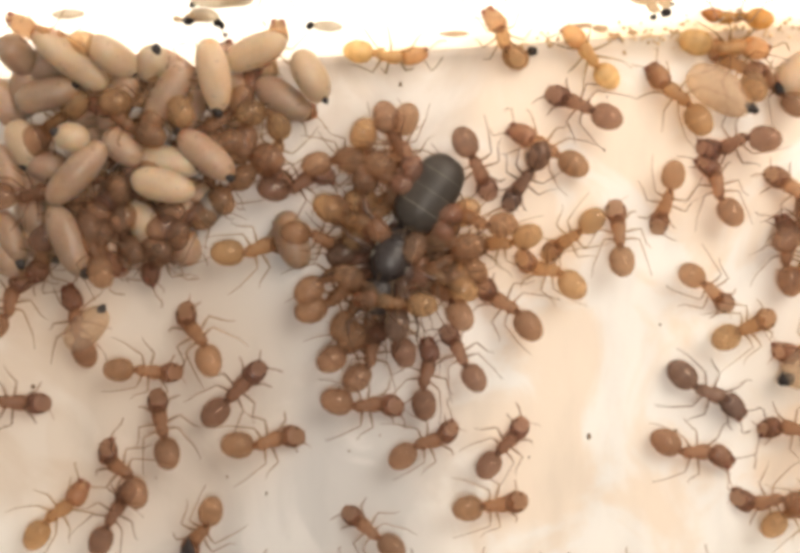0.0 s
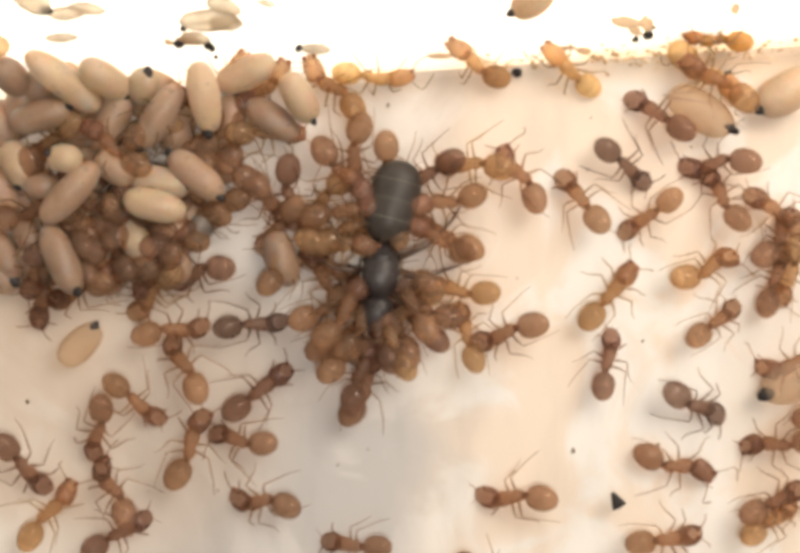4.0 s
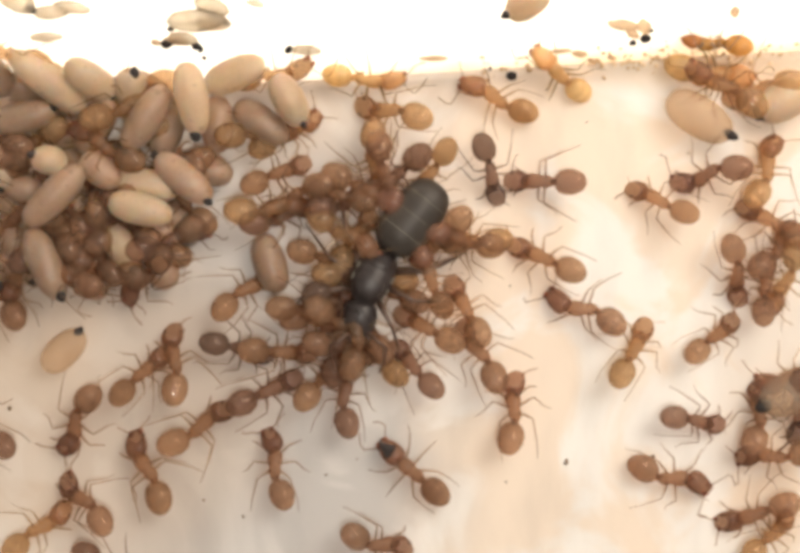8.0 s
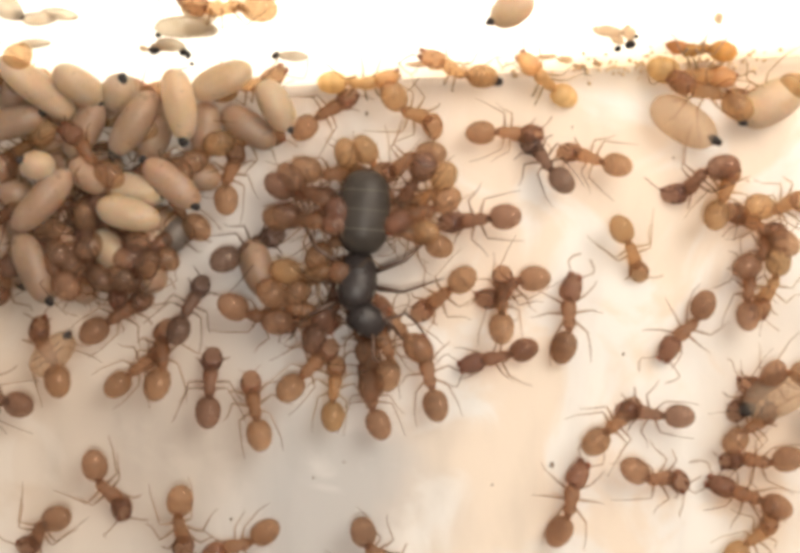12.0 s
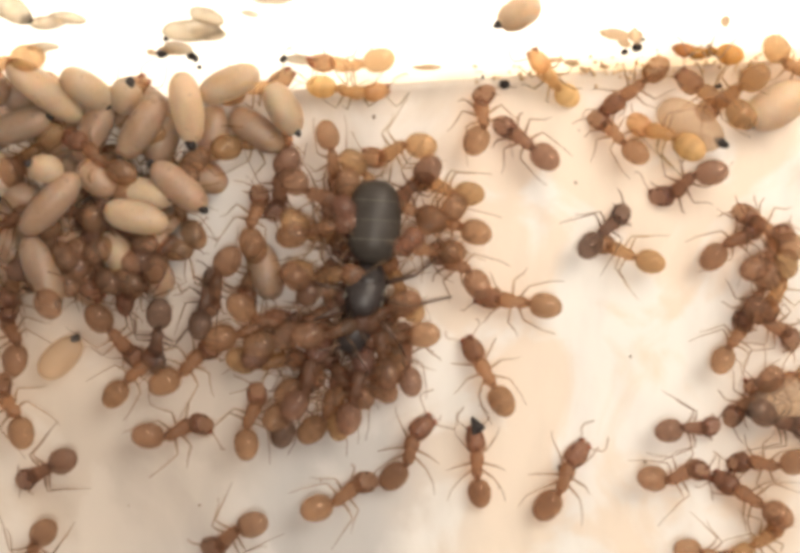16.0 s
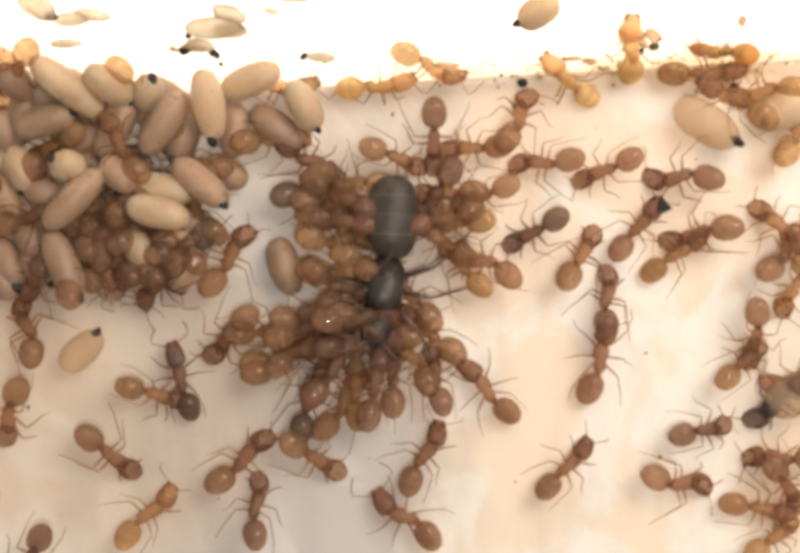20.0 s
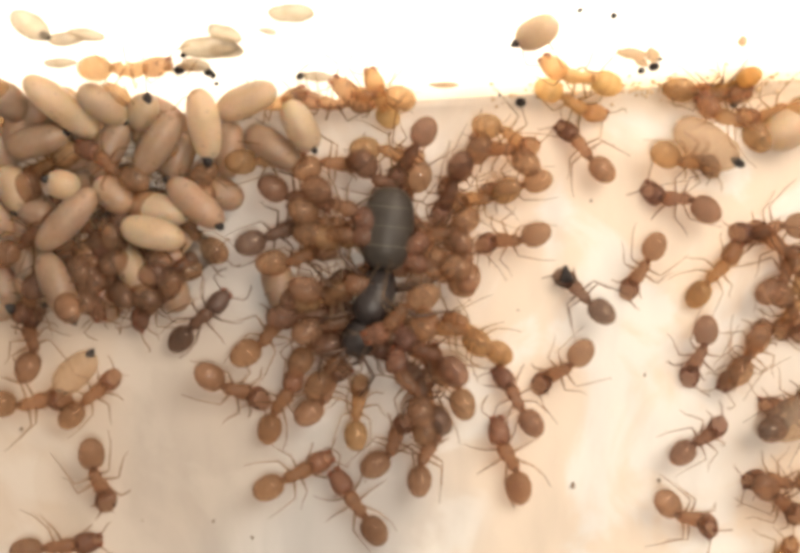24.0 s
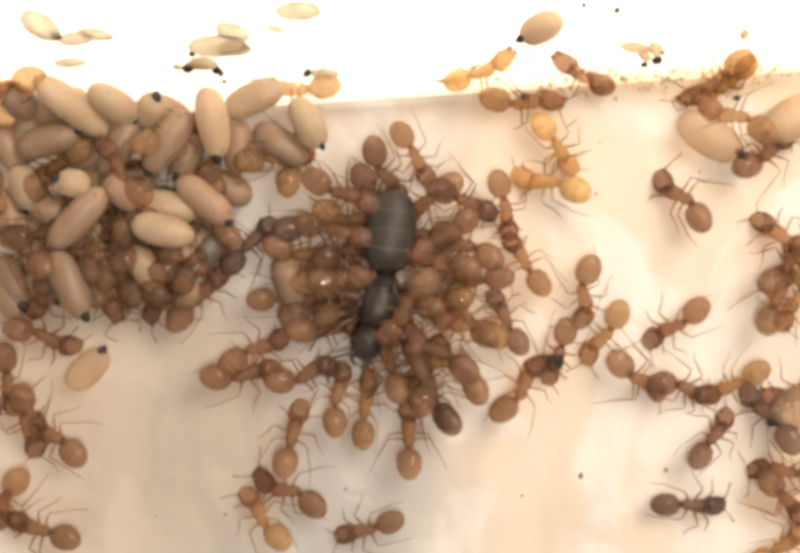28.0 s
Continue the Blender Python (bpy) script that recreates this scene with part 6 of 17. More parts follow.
    walk(ants[15], [(0, at(4.51, 3.25, -216, 0, 27)), (0.25, at(4.77, 4.3, -259, 0, 14)), (0.5, at(5.02, 5.34, -303)), (1, at(1.37, 6.72, -271, 0, 31)), (1.5, at(3.38, 6.35, -259, 0, 28)), (2, at(3.38, 6.97, -270, 0, 18)), (2.5, at(2.77, 6.67, -260, 0, 31)), (2.75, at(4.5, 5.82, -198, 0, 31)), (3, at(6.22, 4.98, -135, 0, 31)), (3.5, at(8.98, 4.58, -138, 0, 31)), (5.5, at(9.34, 5.49, -72, 0, 19)), (6, at(9.59, 6.15, -32, 0, 26)), (6.25, at(8.33, 5.66, 12, 0, 20)), (6.5, at(7.06, 5.17, 56, 0, 14)), (6.75, at(7.34, 4.97, 21, 0, 22)), (7, at(7.63, 4.78, -14, 0, 31)), (7.5, at(5.4, 5.96, 42, 0, 31)), (7.67, at(4.85, 5.53, 92, 0, 31)), (7.83, at(4.3, 5.11, 142, 0, 31)), (8, at(3.75, 4.68, 192, 0, 31)), (8.25, at(5.58, 3.5, 227, 0, 20)), (8.5, at(7.41, 2.31, 263, 0, 9)), (8.75, at(8.09, 0.48, 332, 0, 20)), (9, at(8.78, -1.36, 401, 0, 31)), (9.5, at(6.2, -3.17, 384, 0, 31)), (10, at(7.32, -2.55, 360, 0, 31)), (10.5, at(7.27, -0.53, 387, 0, 31)), (11, at(7.44, -0.64, 355, 0, 31)), (11.5, at(7.48, 0.84, 364, 0, 31)), (12, at(6.85, 4.78, 392, 0, 31)), (12.5, at(7.21, 4.66, 411, 0, 31)), (13.17, at(7.52, 4.53, 364, 0, 31)), (13.83, at(7.84, 4.41, 317, 0, 31)), (14.5, at(8.16, 4.29, 270, 0, 31)), (15, at(8.55, 4.26, 270, 0, 31)), (15.5, at(8.62, 2.67, 210, 0, 31)), (15.75, at(8.69, 2.4, 259, 0, 31)), (16, at(8.77, 2.14, 308, 0, 31)), (16.25, at(8.77, 2.48, 369, 0, 30)), (16.5, at(8.77, 2.82, 430, 0, 29)), (17, at(5.85, 3.34, 426, 0, 31)), (17.5, at(5.54, 2.95, 433, 0, 14)), (18, at(5.54, 2.95, 433, 0, 14)), (18.5, at(5.38, 3.03, 430)), (19, at(5.82, 2.78, 443, 0, 31)), (19.5, at(5.82, 2.78, 443, 0, 31)), (20, at(5.46, 2.16, 475, 0, 31)), (20.25, at(6.1, 1.58, 525, 0, 31)), (20.5, at(6.73, 1, 575, 0, 31)), (21, at(6.73, 1, 575, 0, 31)), (21.5, at(8.22, -1.11, 585, 0, 31)), (22.5, at(7.64, -0.58, 544, 0, 31)), (23.5, at(7.07, -0.05, 503, 0, 31)), (23.75, at(7.29, 0.01, 452, 0, 31)), (24, at(7.51, 0.07, 401, 0, 31)), (24.5, at(9.36, -2.83, 345, 0, 31)), (24.67, at(9.12, -3.46, 402, 0, 31)), (24.83, at(8.88, -4.1, 459, 0, 31)), (25, at(8.64, -4.73, 517, 0, 31)), (25.25, at(10.09, -6.89, 569, 0, 23)), (25.5, at(11.53, -9.05, 622, 0, 16)), (28, at(11.53, -9.05, 622, 0, 16))])
    walk(ants[16], [(0, at(2.17, 3.87, -152, 0, 31)), (0.5, at(1.67, 4.23, -131, 0, 31)), (1, at(1.15, 4.43, -168, 0, 31)), (1.5, at(1.47, 4.05, -174, 0, 31)), (2, at(0.78, 4.14, -237, 0, 31)), (2.5, at(1.49, 4.02, -173, 0, 31)), (3, at(1.07, 3.76, -200, 0, 31)), (3.5, at(1.09, 4.11, -225, 0, 31)), (5.5, at(1.13, 4.32, -270, 0, 31)), (6, at(1.2, 3.58, -225, 0, 31)), (6.5, at(1.15, 4.11, -230, 0, 31)), (6.75, at(1.27, 4.26, -192, 0, 31)), (7, at(1.4, 4.41, -153, 0, 31)), (7.25, at(1.52, 4.44, -189, 0, 31)), (7.5, at(1.64, 4.47, -225, 0, 31)), (8, at(0.14, 4.48, -231, 0, 31)), (8.5, at(1.04, 4.78, -207, 0, 31)), (9, at(1.14, 4.03, -218, 0, 31)), (9.5, at(1.33, 3.7, -193, 0, 31)), (10, at(1.72, 3.69, -149, 0.9, 31)), (10.5, at(1.68, 3.93, -180, 0, 31)), (11, at(1.18, 4.02, -207, 0, 31)), (11.5, at(1.37, 4.01, -190, 0, 31)), (12, at(1.16, 4.11, -211, 0, 31)), (12.25, at(1.49, 4.28, -250, 0, 31)), (12.5, at(1.81, 4.45, -290, 0, 31)), (13.17, at(1.96, 4.46, -346, 0, 31)), (13.83, at(2.11, 4.48, -402, 0, 31)), (14.5, at(2.27, 4.49, -458, 0, 31)), (14.75, at(1.77, 4.17, -504, 0, 31)), (15, at(1.27, 3.84, -550, 0, 31)), (15.5, at(0.89, 4.22, -585, 0, 31)), (16.5, at(0.89, 4.22, -585, 0, 31)), (17, at(1.15, 3.95, -567, 0, 31)), (17.5, at(1.52, 3.93, -527, 0, 31)), (18, at(1.3, 3.91, -558, 0, 31)), (18.5, at(1.48, 4.01, -533, 0, 31)), (19, at(1.19, 3.86, -560, 0, 31)), (19.25, at(1.64, 3.84, -507, 0, 31)), (19.5, at(2.08, 3.82, -455, 0, 31)), (19.75, at(1.63, 3.84, -513, 0.2, 31)), (20, at(1.17, 3.86, -571, 0.5, 31)), (20.5, at(1.32, 3.48, -521, 0, 31)), (20.75, at(1.21, 3.72, -562, 0, 31)), (21, at(1.1, 3.96, -603, 0, 31)), (21.17, at(1.48, 4.28, -544, 0, 31)), (21.33, at(1.86, 4.6, -485, 0, 31)), (21.5, at(2.24, 4.93, -425, 0, 31)), (23.5, at(2.09, 4.27, -477, 0, 31)), (23.75, at(1.96, 4.61, -519, 0, 31)), (24, at(1.84, 4.94, -562, 0, 31)), (24.25, at(1.86, 5.51, -604, 0, 31)), (24.5, at(1.88, 6.09, -647, 0, 31)), (25, at(1.03, 4.34, -591, 0.5, 31)), (25.5, at(1.02, 4.32, -591, 0, 31)), (25.75, at(1.36, 4.12, -528, 0, 31)), (26, at(1.7, 3.92, -464, 0, 31)), (26.5, at(1.69, 3.89, -464, 0.5, 31)), (27, at(1.76, 4.11, -473, 0, 31)), (27.5, at(1.74, 4.08, -473, 0.5, 31)), (28, at(1.74, 4.08, -473, 0.5, 31))])
    walk(ants[17], [(0, at(-1, 4.78, -182, 0, 31)), (0.5, at(-1.08, 4.35, -210, 0, 31)), (0.75, at(-2.05, 4.48, -141, 0, 31)), (1, at(-3.01, 4.6, -72, 0, 31)), (1.25, at(-2.85, 4.99, -119, 0, 31)), (1.5, at(-2.68, 5.39, -166, 0, 31)), (2, at(-1.5, 4.67, -147, 0, 31)), (2.5, at(-2.3, 5.45, -129, 0, 31)), (3, at(-2.3, 5.45, -129, 0, 31)), (3.5, at(-2.52, 5.56, -179, 0, 31)), (5.5, at(-1.33, 3.79, -168, 0, 31)), (6.5, at(-1.33, 3.79, -168, 0, 31)), (6.67, at(-1.42, 4.13, -216, 0, 31)), (6.83, at(-1.51, 4.47, -264, 0, 31)), (7, at(-1.6, 4.81, -312, 0, 31)), (7.25, at(-2.32, 3.78, -368, 0, 31)), (7.5, at(-3.04, 2.76, -423, 0, 31)), (7.67, at(-3.42, 3.02, -480, 0, 31)), (7.83, at(-3.79, 3.29, -536, 0, 31)), (8, at(-4.17, 3.55, -592, 0, 31)), (8.17, at(-3.59, 3.02, -542, 0, 26)), (8.33, at(-3.02, 2.49, -491, 0, 22)), (8.5, at(-2.44, 1.96, -441, 0, 17)), (9, at(-3.03, 4.16, -438, 0, 31)), (9.5, at(-3.03, 4.16, -438, 0, 31)), (10, at(-2.28, 4.58, -434, 0, 31)), (10.5, at(-2.74, 2.7, -439, 0, 31)), (10.75, at(-2.75, 3.5, -500, 0, 31)), (11, at(-2.76, 4.3, -562, 0, 31)), (11.25, at(-2.54, 3.64, -512, 0, 31)), (11.5, at(-2.33, 2.99, -461, 0, 31)), (12, at(-2.57, 4.45, -442, 0, 31)), (12.5, at(-3.05, 4.74, -459, 0, 31)), (13.5, at(-2.61, 4.08, -504, 0, 31)), (14.5, at(-2.16, 3.41, -549, 0, 31)), (15, at(-1.31, 3.09, -518, 0.9, 31)), (15.5, at(-1.67, 3.09, -503, 0.9, 31)), (16, at(-1.94, 3.35, -518, 0, 31)), (16.5, at(-1.7, 3.57, -458, 0, 31)), (17, at(-2.07, 3.05, -506, 0, 31)), (17.25, at(-2.07, 3.41, -471, 0, 31)), (17.5, at(-2.07, 3.78, -436, 0, 31)), (17.75, at(-2.24, 3.42, -479, 0, 31)), (18, at(-2.42, 3.06, -522, 0, 31)), (18.5, at(-1.95, 3.56, -457, 0, 31)), (19, at(-2.74, 3.53, -439, 0, 31)), (19.5, at(-3.75, 2.81, -440, 0, 31)), (20, at(-3.77, 3.13, -440, 0, 31)), (20.5, at(-4.2, 2.57, -405, 0, 31)), (21, at(-4.41, 3.1, -472, 0, 31)), (21.5, at(-3.31, 3.85, -421, 0, 31)), (23.5, at(-3.89, 3.14, -429, 0, 31)), (24, at(-3.75, 3.31, -458, 0, 31)), (24.5, at(-3.61, 3.26, -431, 0, 31)), (25, at(-3.55, 3.23, -488, 0.5, 31)), (25.5, at(-3.82, 2.51, -501, 0, 31)), (26, at(-4.55, 1.92, -468, 0, 31)), (26.5, at(-3.46, 1.52, -420, 0, 17)), (27, at(-3.36, 0.56, -432, 0, 31)), (27.5, at(-3.57, 0.99, -416, 0, 17)), (28, at(-3.06, 1.4, -420, 0, 17))])
    walk(ants[18], [(0, at(-2.64, 4.18, -160, 0, 31)), (0.5, at(-3.15, 5.43, -199, 0, 31)), (1, at(-2.44, 5.38, -152, 0, 31)), (1.25, at(-1.63, 5.95, -199, 0, 31)), (1.5, at(-0.82, 6.52, -247, 0, 31)), (2, at(-1.18, 6.74, -272, 0, 27)), (2.5, at(-1.04, 7.04, -264, 0, 31)), (3, at(-2.21, 7.05, -266, 0, 30)), (3.5, at(-2.89, 8.27, -299)), (5.5, at(-3.34, 6.88, -298, 0, 31)), (6, at(-5.12, 6.1, -297, 0, 31)), (6.5, at(-3.95, 5.41, -230, 0, 31)), (6.75, at(-2.86, 5.62, -185, 0, 31)), (7, at(-1.77, 5.83, -139, 0, 31)), (7.5, at(-1.69, 5.42, -160, 0, 31)), (8, at(-1.27, 5.14, -156, 0, 31)), (8.5, at(-1.27, 5.14, -156, 0, 31)), (9, at(-0.98, 5.27, -135, 0, 31)), (9.5, at(-1.98, 6.26, -188, 0, 31)), (9.75, at(-1.65, 6.47, -147, 0, 31)), (10, at(-1.32, 6.67, -106, 0, 31)), (10.5, at(0.99, 7.07, -87, 0, 27)), (11, at(-0.26, 7.39, -79, 0, 31)), (11.5, at(-0.04, 7.37, -93, 0, 31)), (12, at(0.78, 7.18, -106, 0, 31)), (12.5, at(3.83, 7.17, -96, 0, 31)), (13.5, at(2.97, 6.99, -163, 0, 31)), (14.5, at(2.11, 6.82, -230, 0, 31)), (15, at(2.02, 6.32, -222, 0, 31)), (15.5, at(0.96, 6.07, -231, 0, 31)), (16, at(0.37, 5.86, -238, 0, 31)), (16.5, at(0.25, 5.7, -228, 0, 31)), (17, at(0.06, 5.41, -218, 0, 31)), (17.5, at(0.06, 5.41, -218, 0, 31)), (18, at(0.12, 5.25, -163, 0, 31)), (18.5, at(0.18, 5.4, -176, 0, 31)), (19, at(-0.67, 4.97, -217, 0, 31)), (19.5, at(-1.22, 4.32, -156, 0, 31)), (19.75, at(-1.66, 4.26, -203, 0, 31)), (20, at(-2.1, 4.2, -249, 0, 31)), (20.25, at(-1.59, 4.44, -211, 0, 31)), (20.5, at(-1.07, 4.69, -173, 0, 31)), (20.75, at(-0.43, 5.13, -131, 0, 31)), (21, at(0.21, 5.57, -90, 0, 31)), (21.5, at(-0.97, 5.58, -129, 0, 31)), (22.5, at(-0.94, 7.4, -198, 0, 15)), (23.5, at(-0.91, 9.22, -267)), (24, at(-1.55, 9.19, -267, 0.1)), (24.25, at(-0.27, 8.55, -227, 0.1)), (24.5, at(1.02, 7.91, -187)), (25, at(1.17, 8.18, -203)), (25.5, at(1.93, 8.42, -207)), (25.67, at(2.11, 8.54, -149)), (25.83, at(2.29, 8.66, -91)), (26, at(2.47, 8.77, -33)), (26.5, at(3.2, 8.75, -55)), (26.67, at(3.34, 8.76, 5)), (26.83, at(3.48, 8.78, 64)), (27, at(3.63, 8.79, 124)), (27.17, at(3.73, 8.73, 182)), (27.33, at(3.83, 8.67, 240)), (27.5, at(3.93, 8.61, 297)), (28, at(4.56, 8.54, 286))])
    walk(ants[19], [(0, at(-5.93, 4.55, -204, 0, 31)), (0.25, at(-5.51, 4.57, -160, 0, 31)), (0.5, at(-5.09, 4.6, -115, 0, 31)), (0.75, at(-6.84, 6.04, -65, 0.2, 15)), (1, at(-8.59, 7.48, -15, 0.4)), (1.5, at(-8.32, 8.76, -65, 0.4)), (2, at(-8.32, 8.25, -21, 0.4)), (2.25, at(-8.24, 8.47, -62, 0.4)), (2.5, at(-8.16, 8.69, -102, 0.4)), (3, at(-8.07, 8.75, -81, 0.4)), (3.5, at(-8.07, 8.75, -81, 0.4)), (4.5, at(-7.91, 7.05, -23, 1, 15)), (5.5, at(-7.75, 5.35, 36, 1.5, 31)), (6, at(-9.21, 6.77, 66, 1.5, 31)), (6.5, at(-5.15, 3.89, 135, 0, 31)), (6.75, at(-5.77, 5.14, 99, 0, 31)), (7, at(-6.4, 6.39, 63, 0, 31)), (7.17, at(-6.03, 6.25, 16, 0, 20)), (7.33, at(-5.66, 6.11, -31, 0, 10)), (7.5, at(-5.3, 5.98, -78)), (8, at(-4.97, 6.06, -74, 0, 21)), (8.5, at(-4.97, 6.06, -74, 0, 21)), (9, at(-10.32, 7.61, -57, 0.4)), (9.25, at(-12.89, 5.94, 3, 1, 15)), (9.5, at(-15.45, 4.28, 63, 1.5, 31)), (9.75, at(-12.78, 5.92, 2, 1, 15)), (10, at(-10.11, 7.56, -59, 0.4)), (10.25, at(-12.97, 6.06, 5, 1, 15)), (10.5, at(-15.82, 4.56, 68, 1.5, 31)), (10.67, at(-15.54, 4.5, 128, 1.5, 31)), (10.83, at(-15.26, 4.44, 188, 1.5, 31)), (11, at(-14.98, 4.38, 248, 1.5, 31)), (11.17, at(-16.22, 4.4, 195, 1.5, 26)), (11.33, at(-17.46, 4.42, 143, 1.5, 22)), (11.5, at(-18.7, 4.44, 90, 1.5, 17)), (28, at(-18.7, 4.44, 90, 1.5, 17))])
    walk(ants[20], [(0, at(-5.37, 2.69, -52, 0, 31)), (0.5, at(-6.21, 2.2, -38, 0, 31)), (0.75, at(-6.75, 3.09, -84, 0, 31)), (1, at(-7.3, 3.97, -130, 0, 31)), (1.5, at(-3.66, 4.31, -90, 0, 31)), (2, at(-4.39, 4.68, -83, 0, 29)), (2.5, at(-5.36, 4.38, -147, 0, 31)), (3, at(-5.78, 4.18, -159, 0, 31)), (3.5, at(-5.81, 4.05, -186, 0, 31)), (4.17, at(-4.96, 3.32, -139, 0, 31)), (4.83, at(-4.1, 2.58, -92, 0, 31)), (5.5, at(-3.25, 1.85, -45, 0, 31)), (6, at(-3.46, 1.16, -70, 0, 17)), (6.25, at(-3.32, 0.67, -113, 0, 17)), (6.5, at(-3.17, 0.17, -156, 0, 17)), (6.75, at(-3.47, 1.24, -101, 0, 24)), (7, at(-3.76, 2.31, -45, 0, 31)), (7.5, at(-2.78, 1.78, -75, 0, 17)), (8, at(-2.47, 2.91, -51, 0, 31)), (8.5, at(-2.36, 2.67, -41, 0.5, 31)), (9, at(-2.6, 2.87, -51, 0, 31)), (9.5, at(-3.4, 0.91, -121, 0, 17)), (10, at(-2.92, 2.73, -74, 0, 31)), (10.5, at(-2.7, 1.73, -56, 0, 17)), (11, at(-3.05, 2.9, -56, 0, 31)), (11.5, at(-3.35, 2.38, -72, 0, 31)), (12, at(-3.38, 2.51, -69, 0, 31)), (12.5, at(-3.6, 2.34, -67, 0, 31)), (14.5, at(-2.79, 1.92, -45, 0, 31)), (14.75, at(-2.32, 2.01, -97, 0, 31)), (15, at(-1.86, 2.1, -149, 0, 31)), (15.5, at(-2.01, 2.48, -98, 1.4, 17)), (16, at(-2.3, 2.31, -127, 0, 31)), (16.5, at(-4.94, 4.59, -140, 0, 31)), (17, at(-5.11, 4.04, -163, 0, 31)), (17.5, at(-4.73, 3.68, -153, 0, 31)), (18, at(-4.07, 3.27, -114, 0, 31)), (18.5, at(-3.53, 3.24, -96, 0, 31)), (19, at(-3.35, 2.87, -79, 0.5, 31)), (19.5, at(-3.63, 1.2, -45, 0, 31)), (20, at(-2.99, 2.4, -68, 0, 31)), (20.5, at(-2.81, 1.2, -125, 0, 17)), (21, at(-2.79, 2.76, -71, 0, 31)), (21.5, at(-1.88, 1.79, -75, 0.5, 17)), (23.5, at(-2.01, 1.52, -42, 0.9, 17)), (24, at(-1.47, 5.14, -108, 0, 31)), (24.17, at(-1.99, 5.09, -158, 0, 31)), (24.33, at(-2.52, 5.04, -208, 0, 31)), (24.5, at(-3.05, 5, -258, 0, 31)), (24.75, at(-2.08, 5.22, -327, 0, 31)), (25, at(-1.11, 5.44, -396, 0, 31)), (25.5, at(-1.42, 2.86, -440, 0, 17)), (26, at(-3.59, 3.17, -442, 0, 31)), (26.5, at(-2.8, 4.36, -446, 0, 31)), (27, at(-2.19, 4.83, -427, 0, 31)), (27.5, at(-2.17, 4.79, -427, 0.5, 31)), (28, at(-1.86, 4.27, -472, 0, 31))])
    walk(ants[21], [(0, at(-4.5, 0.75, -120, 0, 31)), (0.5, at(-3.97, -0.05, -132, 0, 17)), (1, at(-3.29, 0.15, -117, 0, 31)), (1.5, at(-3.22, 0.97, -59, 0, 31)), (2, at(-3.41, 0.95, -75, 0, 31)), (2.5, at(-3.47, 1.37, -67, 0, 17)), (3, at(-4.56, 2.2, -59, 0, 31)), (3.5, at(-5.17, 0.05, -97, 0, 31)), (4.17, at(-5.48, 0.13, -50, 0, 31)), (4.83, at(-5.8, 0.21, -3, 0, 31)), (5.5, at(-6.12, 0.29, 45, 0, 31)), (5.75, at(-5.83, 0.91, -10, 0, 31)), (6, at(-5.54, 1.54, -64, 0, 31)), (6.5, at(-3.86, -0.14, -102, 0.5, 17)), (7, at(-3.55, 0.34, -99, 0, 17)), (7.5, at(-3.45, 0.48, -107, 0, 17)), (8, at(-3.33, 0.83, -129, 0, 31)), (8.5, at(-2.34, -0.5, -166, 0, 17)), (8.75, at(-2.33, -0.42, -121, 0, 17)), (9, at(-2.32, -0.35, -76, 0, 17)), (9.5, at(-2.75, 0.17, -72, 0, 31)), (10, at(-3.29, -0.34, -112, 0, 31)), (10.25, at(-2.87, 0.11, -72, 0, 24)), (10.5, at(-2.44, 0.55, -32, 0, 17)), (11, at(-2.36, 1.78, -53, 0, 31)), (11.5, at(-1.94, 1.54, -45, 0, 17)), (12, at(-2.31, 1.57, -68, 0, 31)), (12.5, at(-2.52, 0.15, -37, 0, 17)), (14.5, at(-1.8, -0.59, -62, 0.9, 17)), (15, at(-1.55, -0.9, -90, 0, 31)), (15.5, at(-2.43, -2.12, -132, 0.9, 17)), (16, at(-2.89, -1.95, -98, 0, 31)), (16.5, at(-3.16, -2.08, -105, 0, 17)), (17, at(-3.19, -2, -90, 0, 31)), (17.5, at(-3.25, -1.72, -29, 0, 17)), (18, at(-2.69, -2.41, -90, 0, 31)), (18.5, at(-3.45, -2.48, -27, 0, 17)), (19, at(-3.73, -2.31, -71, 0, 31)), (19.5, at(-3.6, -1.94, -34, 0, 17)), (20, at(-3.29, -2.41, -85, 0, 17)), (20.5, at(-3.21, -1.59, -51, 0, 31)), (21, at(-4.27, -3.36, -40, 0, 31)), (21.5, at(-4.86, -3.6, -35, 0, 31)), (23.5, at(-3.97, -1.89, -33, 0, 17)), (24, at(-3.95, -1.82, -57, 0, 17)), (24.5, at(-4.12, -1.51, -68, 0, 31)), (25, at(-3.63, -1.48, -90, 0, 31)), (25.5, at(-4.2, -1.27, -72, 0, 17)), (26, at(-2.96, -2.91, -116, 0, 31)), (26.25, at(-3.1, -2.77, -69, 0, 24)), (26.5, at(-3.24, -2.63, -22, 0, 17)), (27, at(-3.79, -4.71, -21, 0, 31)), (27.5, at(-3.67, -4.61, 0, 0, 31)), (28, at(-3.57, -4.61, -21, 0, 31))])
